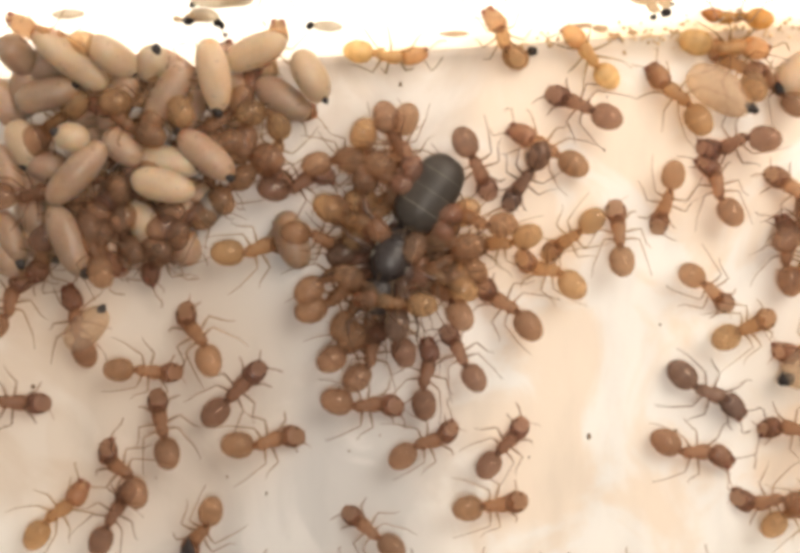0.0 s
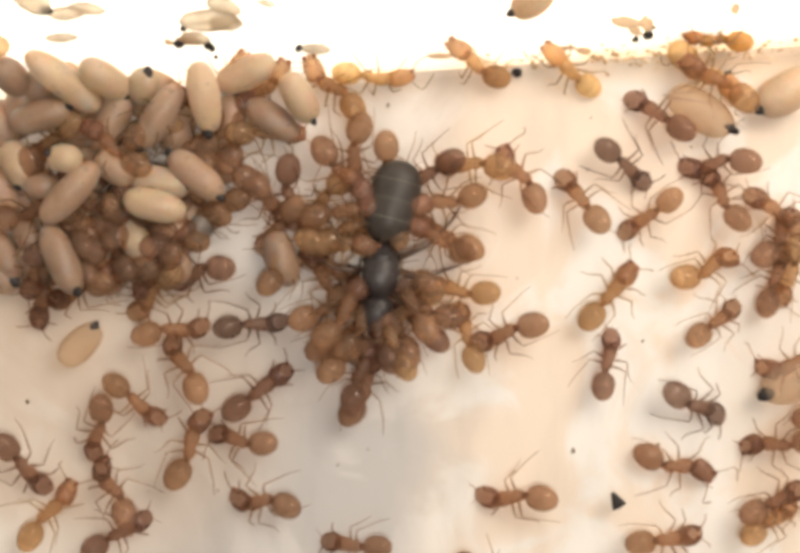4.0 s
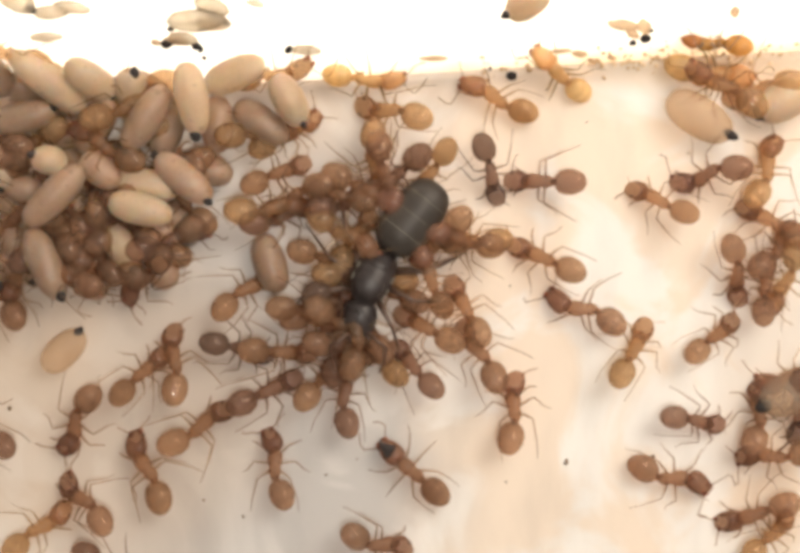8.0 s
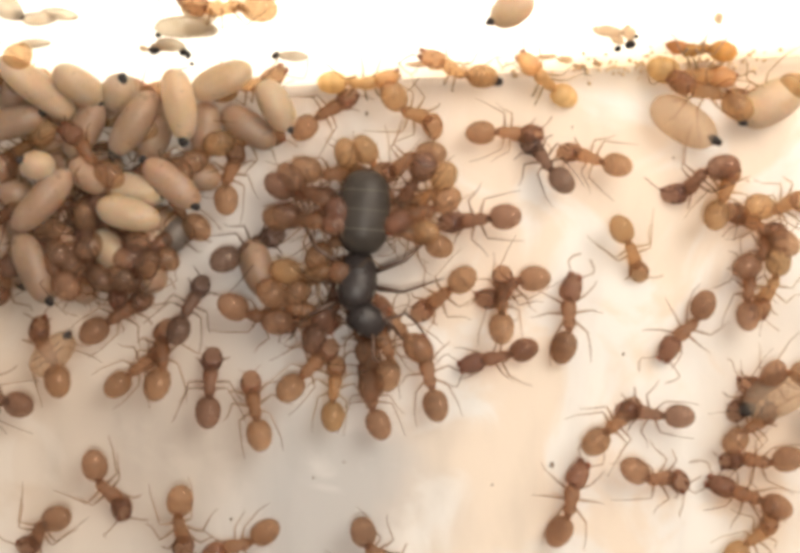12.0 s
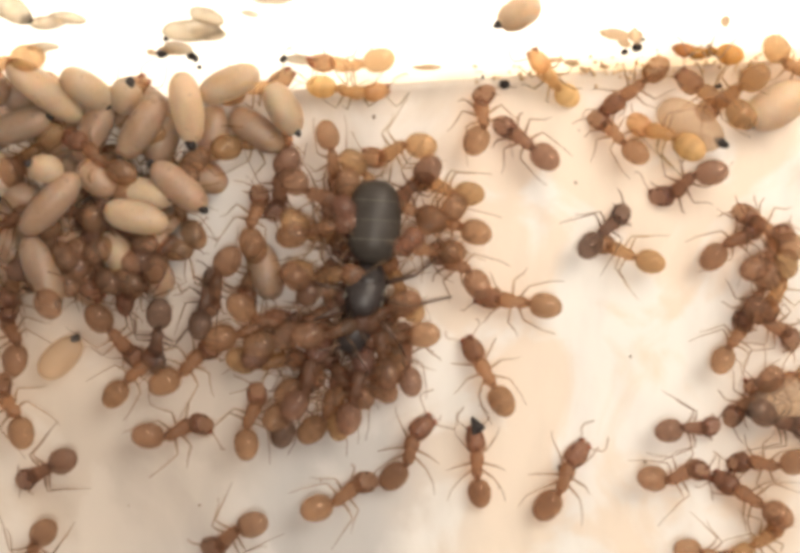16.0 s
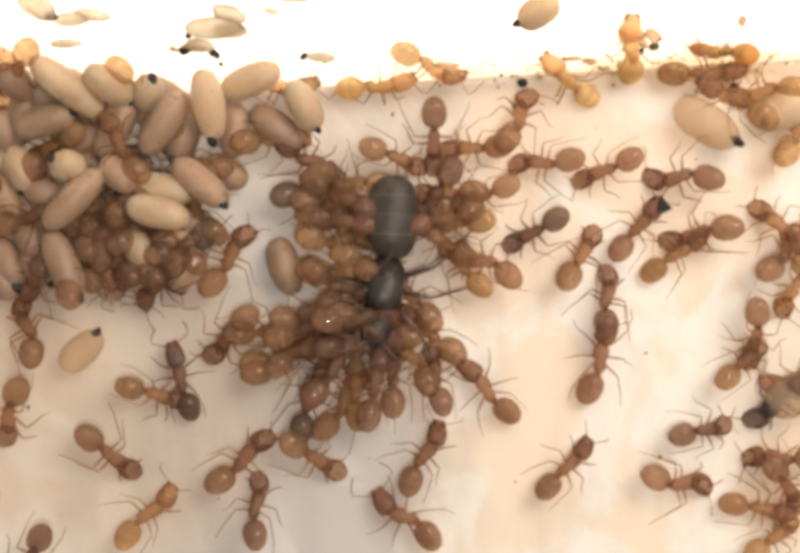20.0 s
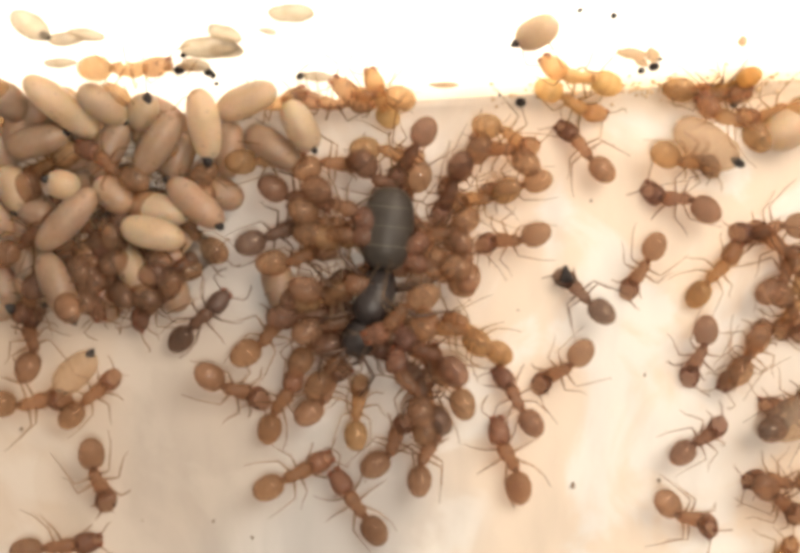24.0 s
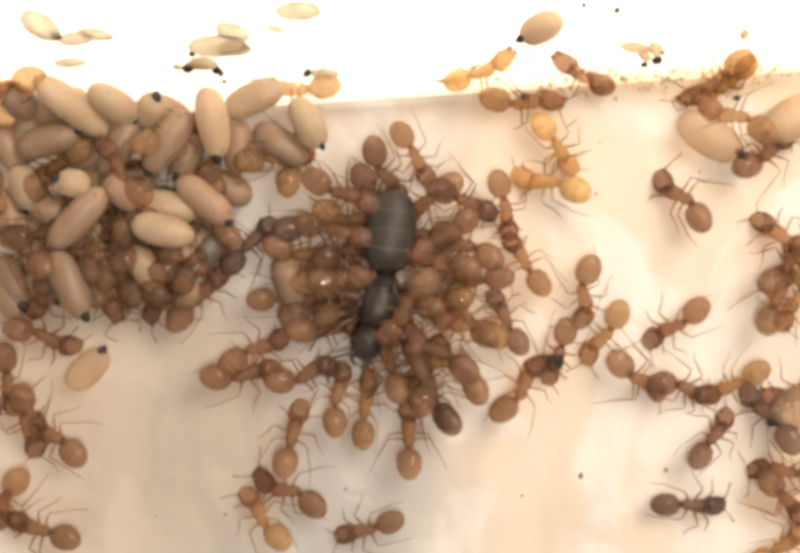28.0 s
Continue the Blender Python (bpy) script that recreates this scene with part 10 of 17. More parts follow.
    walk(ants[44], [(0, at(15.31, -0.32, -13, 0, 16)), (0.25, at(15.6, -0.88, -49, 0, 23)), (0.5, at(15.89, -1.45, -85, 0, 31)), (1, at(16.11, -2.17, -35, 0, 31)), (1.5, at(17.13, -4.29, -104, 0, 31)), (1.75, at(16.41, -4.56, -169, 0, 30)), (2, at(15.69, -4.83, -233, 0, 30)), (2.5, at(15.41, -4.93, -216, 0, 31)), (2.75, at(17.35, -4.91, -153, 0, 24)), (3, at(19.28, -4.89, -90, 0, 17)), (3.5, at(19.28, -4.89, -90, 0, 17)), (5.5, at(15.3, -5.1, -57, 0, 31)), (6, at(19.28, -5.15, -90, 0, 17)), (10.5, at(19.28, -5.15, -90, 0, 17)), (11, at(19.12, -5.11, -90, 0.5, 17)), (11.25, at(17.43, -5, -148, 0.2, 24)), (11.5, at(15.73, -4.9, -207, 0, 31)), (12, at(15.87, -4.62, -231, 0, 31)), (12.5, at(15.93, -5.12, -203, 0, 31)), (13.17, at(15.98, -5.05, -145, 0, 31)), (13.83, at(16.04, -4.99, -88, 0, 31)), (14.5, at(16.09, -4.92, -30, 0, 31)), (14.67, at(16.05, -4.85, 23, 0, 31)), (14.83, at(16, -4.77, 77, 0, 31)), (15, at(15.95, -4.7, 130, 0, 31)), (15.5, at(15.78, -4.93, 160, 0, 31)), (16, at(15.43, -4.74, 128, 0, 31)), (16.5, at(15.83, -4.76, 141, 0, 31)), (17, at(15.54, -4.84, 140, 0, 31)), (17.5, at(15.93, -4.71, 149, 0, 31)), (18, at(14.78, -2.19, 168, 0, 31)), (18.17, at(14.97, -1.61, 225, 0, 31)), (18.33, at(15.16, -1.03, 282, 0, 31)), (18.5, at(15.36, -0.44, 339, 0, 31)), (18.67, at(15.2, -1.01, 282, 0, 31)), (18.83, at(15.04, -1.59, 224, 0, 31)), (19, at(14.89, -2.16, 167, 0, 31)), (19.17, at(15.05, -1.59, 223, 0, 31)), (19.33, at(15.21, -1.03, 278, 0, 31)), (19.5, at(15.37, -0.46, 334, 0, 31)), (19.67, at(15.17, -1.01, 278, 0, 31)), (19.83, at(14.97, -1.55, 222, 0, 31)), (20, at(14.76, -2.09, 166, 0, 31)), (20.17, at(14.99, -1.55, 222, 0, 31)), (20.33, at(15.22, -1.01, 278, 0, 31)), (20.5, at(15.45, -0.47, 334, 0, 31)), (20.67, at(15.16, -1.01, 275, 0, 31)), (20.83, at(14.87, -1.55, 217, 0, 31)), (21, at(14.58, -2.09, 158, 0, 31)), (21.17, at(14.86, -1.56, 215, 0, 31)), (21.33, at(15.15, -1.03, 272, 0, 31)), (21.5, at(15.43, -0.5, 330, 0, 31)), (23.5, at(15.43, -0.5, 330, 0, 31)), (23.75, at(15.79, -0.35, 265, 0, 31)), (24, at(16.15, -0.2, 201, 0, 31)), (24.5, at(19.28, -0.16, 270, 0, 17)), (26.5, at(19.28, -0.16, 270, 0, 17)), (27, at(19.12, -0.15, 270, 0.5, 17)), (27.5, at(19.28, -0.16, 270, 0, 17)), (28, at(19.12, -0.15, 270, 0.5, 17))])
    walk(ants[45], [(0, at(14.9, -10.42, -251, 0, 31)), (0.5, at(14.5, -6.01, -256, 0.5, 31)), (0.67, at(14.83, -5.94, -312, 0.3, 31)), (0.83, at(15.16, -5.87, -368, 0.2, 31)), (1, at(15.49, -5.8, -424, 0, 31)), (1.25, at(15.41, -6.31, -367, 0, 31)), (1.5, at(15.34, -6.83, -310, 0, 31)), (1.75, at(16.16, -6.56, -354, 0, 31)), (2, at(16.99, -6.3, -397, 0, 31)), (2.5, at(15.95, -6.36, -330, 0, 31)), (3, at(16.63, -6.3, -379, 0, 31)), (3.25, at(17.95, -6.3, -414, 0, 24)), (3.5, at(19.28, -6.31, -450, 0, 17)), (4.17, at(17.2, -6.41, -401, 0, 22)), (4.83, at(15.13, -6.5, -351, 0, 26)), (5.5, at(13.05, -6.6, -302, 0, 31)), (7.5, at(15.01, -6.03, -284, 0, 31)), (8, at(15.11, -6.16, -354, 0, 31)), (8.5, at(15.2, -6.28, -423, 0, 31)), (9.5, at(15.09, -6.37, -418, 0, 31)), (10, at(19.28, -6.38, -450, 0, 17)), (10.5, at(19.28, -6.38, -450, 0, 17)), (11, at(19.12, -6.33, -450, 0.5, 17)), (11.5, at(19.28, -6.38, -450, 0, 17)), (12, at(19.12, -6.33, -450, 0.5, 17)), (15, at(19.12, -6.33, -450, 0.5, 17)), (15.5, at(19.28, -6.38, -450, 0, 17)), (16, at(19.12, -6.33, -450, 0.5, 17)), (16.5, at(19.28, -6.38, -450, 0, 17)), (17, at(19.12, -6.33, -450, 0.5, 17)), (17.5, at(19.28, -6.38, -450, 0, 17)), (28, at(19.28, -6.38, -450, 0, 17))])
    walk(ants[46], [(0, at(-14.6, -3.01, 0)), (0.5, at(-13.93, -3.27, -29, 0, 14)), (1, at(-12.79, -2.75, -51, 0, 21)), (1.5, at(-11.52, -1.9, -43, 0, 31)), (2, at(-11.52, -1.9, -43, 0, 31)), (2.5, at(-12.02, -7.03, -59, 0, 31)), (3, at(-11.48, -6.95, -59, 0, 31)), (3.17, at(-11.77, -6.92, -114, 0, 31)), (3.33, at(-12.06, -6.89, -170, 0, 31)), (3.5, at(-12.35, -6.86, -225, 0, 31)), (4.5, at(-13.87, -6.27, -187, 0, 31)), (5.5, at(-15.39, -5.69, -148, 0, 31)), (5.75, at(-16.12, -4.29, -91, 0, 31)), (6, at(-16.84, -2.89, -34, 0, 31)), (6.5, at(-14.31, -3.96, -16, 0, 31)), (7, at(-11.28, -1.62, -39, 0, 31)), (7.17, at(-11.85, -2.24, -97, 0, 31)), (7.33, at(-12.41, -2.85, -155, 0, 30)), (7.5, at(-12.98, -3.47, -213, 0, 30)), (7.75, at(-13.19, -1.82, -261, 0.8, 30)), (8, at(-13.39, -0.16, -309, 1.5, 31)), (8.5, at(-13.83, -0.74, -256, 0, 31)), (9, at(-13.33, -0.03, -315, 1.5, 31)), (9.25, at(-13.55, -0.39, -279, 0.8, 31)), (9.5, at(-13.78, -0.74, -243, 0, 31)), (9.75, at(-13.59, -0.31, -280, 0.8, 31)), (10, at(-13.41, 0.12, -318, 1.5, 31)), (10.25, at(-14.87, -0.64, -356, 0.8, 31)), (10.5, at(-16.32, -1.41, -394, 0, 31)), (10.75, at(-17.78, -1.5, -332, 0, 24)), (11, at(-19.24, -1.58, -270, 0, 17)), (24.5, at(-19.24, -1.58, -270, 0, 17)), (24.75, at(-17.55, -0.24, -325, 0.8, 24)), (25, at(-15.87, 1.1, -380, 1.5, 31)), (25.5, at(-16.65, -1.7, -374, 0, 31)), (26, at(-16.48, -1.7, -437, 0, 31)), (26.5, at(-16.31, -1.7, -500, 0, 31)), (27, at(-15.95, -1.35, -471, 0, 31)), (27.5, at(-15.95, -1.35, -471, 0, 31)), (28, at(-16.18, -1.53, -485, 0, 31))])
    walk(ants[47], [(0, at(-11.94, -4.86, -101, 0, 31)), (0.5, at(-11.94, -4.86, -101, 0, 31)), (1, at(-12.13, -5.27, -124, 0, 31)), (1.5, at(-12, -5.17, -132, 0, 31)), (2, at(-11.66, -5.4, -152, 0, 31)), (2.5, at(-11.65, -5.62, -147, 0, 31)), (2.75, at(-11.64, -4.83, -91, 0, 31)), (3, at(-11.62, -4.04, -36, 0, 31)), (3.25, at(-11.78, -4.78, -92, 0, 31)), (3.5, at(-11.94, -5.52, -149, 0, 31)), (5.5, at(-11.6, -4.41, -85, 0, 10)), (6, at(-11.6, -4.41, -85, 0, 10)), (6.5, at(-11.32, -4.65, -87, 0, 31)), (7.5, at(-11.32, -4.65, -87, 0, 31)), (8, at(-11.08, -4.28, -50, 0, 31)), (8.5, at(-11.08, -4.28, -50, 0, 31)), (9, at(-10.7, -3.44, -50)), (9.5, at(-11.05, -3.63, -52, 0, 31)), (11, at(-11.05, -3.63, -52, 0, 31)), (11.5, at(-10.99, -3.84, -45, 0, 31)), (12, at(-10.72, -3.85, -56, 0, 31)), (12.5, at(-10.99, -4.14, -52, 0, 31)), (14.5, at(-10.92, -4.35, -73, 0, 31)), (15, at(-11.22, -4.02, -47, 0, 29)), (16, at(-11.22, -4.02, -47, 0, 29)), (16.5, at(-11.3, -4.34, -45, 0, 24)), (17, at(-11.3, -4.34, -45, 0, 24)), (17.5, at(-11.27, -4.48, -60, 0, 31)), (18, at(-11.27, -4.48, -60, 0, 31)), (18.5, at(-11.41, -4.6, -87, 0, 31)), (19, at(-10.87, -4.38, -90, 0, 31)), (19.5, at(-11.23, -4.82, -113, 0, 31)), (20, at(-11.23, -4.82, -113, 0, 31)), (20.5, at(-11.42, -4.82, -107, 0, 31)), (21, at(-11.42, -4.82, -107, 0, 31)), (21.5, at(-11.29, -5.3, -125, 0, 31)), (23.5, at(-12.8, -7.24, -135, 0, 31)), (23.75, at(-13.23, -5.78, -93, 0, 31)), (24, at(-13.67, -4.32, -50, 0, 31)), (24.5, at(-10.02, -2.66, -49, 0, 24)), (25, at(-8.46, -1.45, -51, 0, 27)), (25.5, at(-7.07, -0.96, -43, 0, 27)), (25.67, at(-7.03, -0.83, -95, 0, 28)), (25.83, at(-6.99, -0.7, -147, 0, 30)), (26, at(-6.94, -0.57, -198, 0, 31)), (26.17, at(-6.84, -0.41, -143, 0, 31)), (26.33, at(-6.74, -0.26, -87, 0, 31)), (26.5, at(-6.63, -0.11, -32, 0, 31)), (27, at(-6.21, -0.46, -72, 0, 31)), (27.5, at(-6.4, -0.04, -61, 0, 26)), (28, at(-5.88, -0.16, -98, 0, 31))])
    walk(ants[48], [(0, at(-10.88, -7.56, 16, 0, 30)), (0.5, at(-10.91, -7.95, 16, 0, 22)), (1, at(-10.91, -7.95, 16, 0, 22)), (1.25, at(-11.97, -7.64, -19, 0, 19)), (1.5, at(-13.04, -7.33, -54, 0, 15)), (1.75, at(-14.5, -4.16, -12, 0, 23)), (2, at(-15.96, -0.98, 31, 0, 31)), (2.5, at(-15.95, -1.2, -15, 0, 31)), (3, at(-16.56, -1.03, 26, 0, 31)), (3.25, at(-15.99, -0.94, 76, 0, 31)), (3.5, at(-15.42, -0.86, 127, 0, 31)), (5.5, at(-16.32, -0.35, 180, 1.5, 31)), (6, at(-17.03, -0.92, 153, 0, 31)), (6.5, at(-16.61, -0.76, 206, 0, 31)), (7, at(-15.88, -1.41, 207, 0, 31)), (7.5, at(-16.13, -1.47, 233, 0, 31)), (7.67, at(-16.21, -1.29, 284, 0, 31)), (7.83, at(-16.29, -1.11, 335, 0, 31)), (8, at(-16.38, -0.94, 387, 0, 31)), (8.5, at(-15.87, -1.4, 351, 0, 31)), (9, at(-16.07, -0.85, 391, 0, 31)), (9.5, at(-15.71, -1.47, 342, 0, 31)), (10, at(-10.98, -1.27, 321, 0, 31)), (10.5, at(-11.45, -1.54, 327, 0, 31)), (11, at(-11.45, -1.54, 327, 0, 31)), (11.5, at(-11.7, -1.73, 329, 0, 31)), (12, at(-11.59, -1.66, 306, 0, 31)), (12.5, at(-11.41, -1.52, 336, 0, 31)), (14.5, at(-11.3, -1.13, 274, 0, 31)), (15, at(-11.38, -1.54, 247, 0, 31)), (15.5, at(-11.38, -1.54, 247, 0, 31)), (16, at(-11.89, -2.05, 217, 0, 31)), (16.5, at(-12.28, -2.6, 175, 0, 31)), (16.67, at(-12.53, -3.04, 228, 0, 31)), (16.83, at(-12.78, -3.49, 280, 0, 31)), (17, at(-13.02, -3.93, 332, 0, 31)), (17.5, at(-13.46, -4.99, 354, 0, 31)), (17.67, at(-13.64, -5.09, 408, 0, 31)), (17.83, at(-13.82, -5.2, 463, 0, 31)), (18, at(-14, -5.3, 517, 0, 31)), (18.5, at(-14.05, -5.87, 531, 0, 31)), (19, at(-14.34, -6.37, 563, 0, 31)), (19.5, at(-13.5, -7.49, 550, 0, 31)), (20, at(-13.1, -7.28, 585, 0, 31)), (20.5, at(-13.1, -7.28, 585, 0, 31)), (21, at(-12.93, -7.2, 605, 0, 31)), (21.5, at(-12.93, -7.2, 605, 0, 31)), (23.5, at(-16.04, -10.13, 549, 0, 31)), (23.75, at(-15.55, -10.32, 592, 0, 24)), (24, at(-15.06, -10.52, 635, 0, 18)), (24.25, at(-15.26, -10.08, 702, 0, 21)), (24.5, at(-15.45, -9.64, 769, 0, 24)), (25.5, at(-15.45, -9.64, 769, 0, 24)), (26, at(-15.46, -9.99, 787, 0, 10)), (26.5, at(-15.46, -9.99, 787, 0, 10)), (27, at(-15.89, -10.23, 795, 0, 7)), (27.5, at(-15.89, -10.23, 795, 0, 7)), (28, at(-15.95, -10.02, 796, 0, 20))])
    walk(ants[49], [(0, at(-9.19, -3.7, 43, 0, 31)), (0.5, at(-9.18, -4.14, 18, 0, 31)), (1.5, at(-9.18, -4.14, 18, 0, 31)), (2, at(-9.23, -3.91, 16, 0, 19)), (3, at(-9.23, -3.91, 16, 0, 19)), (3.5, at(-9.42, -4.36, 51, 0, 31)), (5.5, at(-9.15, -3.57, 15, 0, 31)), (7, at(-9.15, -3.57, 15, 0, 31)), (7.25, at(-8.78, -5.03, -24, 0, 31)), (7.5, at(-8.41, -6.48, -63, 0, 31)), (8, at(-8.66, -6.59, -45, 0, 31)), (8.5, at(-7.79, -7.21, -96, 0, 31)), (9, at(-7.84, -7.4, -107, 0, 27)), (9.5, at(-8.79, -9.69, -171, 0, 31)), (10, at(-8.8, -10, -169, 0, 31)), (12, at(-8.8, -10, -169, 0, 31)), (12.5, at(-9.32, -10.21, -202, 0, 31)), (13.5, at(-8.39, -9.42, -146, 0, 31)), (14.5, at(-7.46, -8.63, -90, 0, 31)), (15, at(-7.19, -8.32, -97, 0, 31)), (15.5, at(-3.07, -8.83, -84, 0, 31)), (16, at(-2.45, -9.2, -53, 0, 31)), (16.25, at(-4.12, -9.09, 11, 0, 20)), (16.5, at(-5.8, -8.99, 75, 0, 10)), (17, at(-9.51, -8.25, 78)), (17.5, at(-13.37, -8.27, 55, 0, 31)), (17.67, at(-13.77, -8.08, 109, 0, 31)), (17.83, at(-14.16, -7.88, 163, 0, 31)), (18, at(-14.56, -7.69, 217, 0, 31)), (18.25, at(-14.96, -8.25, 271, 0, 31)), (18.5, at(-15.37, -8.82, 324, 0, 31)), (18.75, at(-17.3, -8.84, 387, 0, 24)), (19, at(-19.24, -8.86, 450, 0, 17)), (26.5, at(-19.24, -8.86, 450, 0, 17)), (27, at(-17.32, -7.11, 481, 0, 31)), (27.5, at(-17.65, -6.91, 411, 0, 31)), (27.75, at(-17.61, -7.66, 466, 0, 31)), (28, at(-17.56, -8.42, 521, 0, 31))])
    walk(ants[50], [(0, at(-8.07, -6.04, -44, 0, 27)), (0.5, at(-8.07, -6.04, -44, 0, 27)), (1, at(-7.77, -5.99, -55, 0, 28)), (2, at(-7.77, -5.99, -55, 0, 28)), (2.5, at(-7.4, -6.05, -53, 0, 22)), (3, at(-7.4, -6.05, -53, 0, 22)), (3.5, at(-7.13, -5.65, -49, 0, 22)), (5.5, at(-5.68, -5.03, -76, 0, 31)), (6, at(-5.68, -5.03, -76, 0, 31)), (6.5, at(-5.38, -4.83, -72, 0, 31)), (7, at(-5.38, -4.83, -72, 0, 31)), (7.5, at(-5.67, -4.71, -73, 0, 31)), (8, at(-5.86, -4.94, -66, 0, 31)), (8.5, at(-6.06, -5, -69, 0, 31)), (9, at(-6.34, -5.98, -115, 0, 31)), (9.5, at(-6.08, -6.23, -106, 0, 31)), (10, at(-6.26, -5.6, -67, 0, 30)), (10.5, at(-6.79, -5.35, -9, 0, 31)), (11, at(-7.02, -5.14, 3, 0, 31)), (11.5, at(-7.46, -4.74, 0, 0, 31)), (12, at(-7.46, -4.74, 0, 0, 31)), (12.5, at(-6.93, -3.82, 3, 0, 31)), (14.5, at(-7.43, -3.6, 25, 0, 31)), (15, at(-7.43, -3.6, 25, 0, 31)), (15.5, at(-6.44, -3.94, -13, 0, 31)), (16, at(-5.2, -2.54, -50, 0, 31)), (16.5, at(-5.65, -3.63, -64, 0, 31)), (17, at(-2.93, -2.39, -23, 0.5, 17)), (17.5, at(-2.89, -2.76, -36, 0, 17)), (18, at(-2.51, -2.35, -18, 0.5, 17)), (18.5, at(-2.1, -2.49, -13, 0.9, 17)), (19, at(-3.05, -3.52, -26, 0, 31)), (19.5, at(-2.61, -3.99, -39, 0, 17)), (20, at(-2.71, -2.88, -90, 0.5, 31)), (20.5, at(-2.33, -1.66, -39, 0.9, 17)), (21, at(-2.91, -1.93, -31, 0.5, 17)), (21.5, at(-2.5, -1.65, -38, 0.9, 17)), (23.5, at(-2.61, -2.35, -73, 0.9, 17)), (24, at(-2.36, -1.97, -95, 0, 17)), (24.25, at(-2.54, -1.96, -58, 0.5, 17)), (24.5, at(-2.71, -1.94, -20, 0.9, 17)), (24.75, at(-2.01, -2.28, 28, 0.5, 24)), (25, at(-1.32, -2.62, 76, 0, 31)), (25.25, at(-1.06, -2.37, 40, 0, 24)), (25.5, at(-0.8, -2.12, 3, 0, 17)), (26, at(-1.09, -2.48, 9, 0, 17)), (26.5, at(-0.78, -2.1, -23, 0, 31)), (27, at(-1.5, -3.89, 0, 0, 31)), (27.5, at(0.78, -4.79, 42, 0, 31)), (28, at(0.78, -4.79, 42, 0, 31))])
    walk(ants[51], [(0, at(-6.93, -8.05, -72, 0, 31)), (1, at(-6.93, -8.05, -72, 0, 31)), (1.25, at(-8.77, -7.89, -28, 0, 28)), (1.5, at(-10.62, -7.73, 16, 0, 25)), (2, at(-10.62, -7.73, 16, 0, 25)), (2.5, at(-10.46, -8.25, 9, 0, 31)), (3, at(-9.63, -8.17, 0, 0, 31)), (3.5, at(-9.46, -7.95, -6, 0, 29)), (5.5, at(-9.31, -7.2, -27, 0, 18)), (6, at(-8.72, -6.62, -50, 0, 31)), (6.5, at(-8.72, -6.62, -50, 0, 31)), (7, at(-8.43, -6.66, -57, 0, 30)), (7.25, at(-8.55, -7.97, -8, 0, 22)), (7.5, at(-8.68, -9.28, 41, 0, 15)), (8, at(-10.42, -8.3, 39, 0, 20)), (8.5, at(-11.07, -7.38, 23, 0, 13)), (9, at(-11.07, -7.38, 23, 0, 13)), (9.5, at(-12.31, -6.86, 53, 0, 25)), (10, at(-13.39, -4.8, 13, 0, 24)), (10.5, at(-13.61, -3.5, 19, 0, 27)), (11, at(-13.97, -2.82, 28, 0, 25)), (11.5, at(-13.93, -2.36, 22, 0, 23)), (12, at(-14.1, -3.3, 37, 0, 23)), (12.5, at(-14.58, -4.24, 94, 0, 31)), (14.5, at(-15.48, -5.13, 63, 0, 31)), (15, at(-15.6, -5.69, 112, 0, 31)), (15.5, at(-15.52, -5.16, 53, 0, 31)), (16, at(-15.92, -5.48, 45, 0, 31)), (16.25, at(-16.55, -6.27, 90, 0, 31)), (16.5, at(-17.19, -7.06, 135, 0, 31)), (17.5, at(-16.58, -5.35, 117, 0, 31)), (17.67, at(-16.4, -4.93, 69, 0, 31)), (17.83, at(-16.21, -4.51, 21, 0, 31)), (18, at(-16.03, -4.09, -27, 0, 31)), (18.17, at(-16.42, -4.53, -84, 0, 31)), (18.33, at(-16.8, -4.97, -141, 0, 31)), (18.5, at(-17.19, -5.41, -198, 0, 31)), (20, at(-17.14, -5.49, -189, 0, 31)), (20.25, at(-17.36, -5.02, -242, 0, 31)), (20.5, at(-17.58, -4.55, -296, 0, 31)), (20.75, at(-17.55, -4.88, -254, 0, 31)), (21, at(-17.52, -5.2, -211, 0, 31)), (21.25, at(-17.1, -4.83, -142, 0, 31)), (21.5, at(-16.68, -4.45, -72, 0, 31)), (23.5, at(-16.92, -5.03, -49, 0, 31)), (24, at(-16.32, -4.51, -76, 0, 31)), (24.5, at(-16.47, -4.25, -26, 0, 31)), (25, at(-16.26, -4.52, -63, 0, 31)), (25.5, at(-16.69, -4.23, -34, 0, 31)), (26, at(-16.41, -4.04, -37, 0, 31)), (26.25, at(-16.98, -4.25, 13, 0, 31)), (26.5, at(-17.56, -4.45, 63, 0, 31)), (26.67, at(-17.32, -4.43, 16, 0, 31)), (26.83, at(-17.07, -4.4, -32, 0, 31)), (27, at(-16.83, -4.38, -79, 0, 31)), (27.17, at(-17.02, -4.7, -29, 0, 31)), (27.33, at(-17.21, -5.01, 21, 0, 31)), (27.5, at(-17.4, -5.33, 71, 0, 31)), (27.75, at(-17.1, -5.23, 134, 0, 31)), (28, at(-16.81, -5.13, 198, 0, 31))])
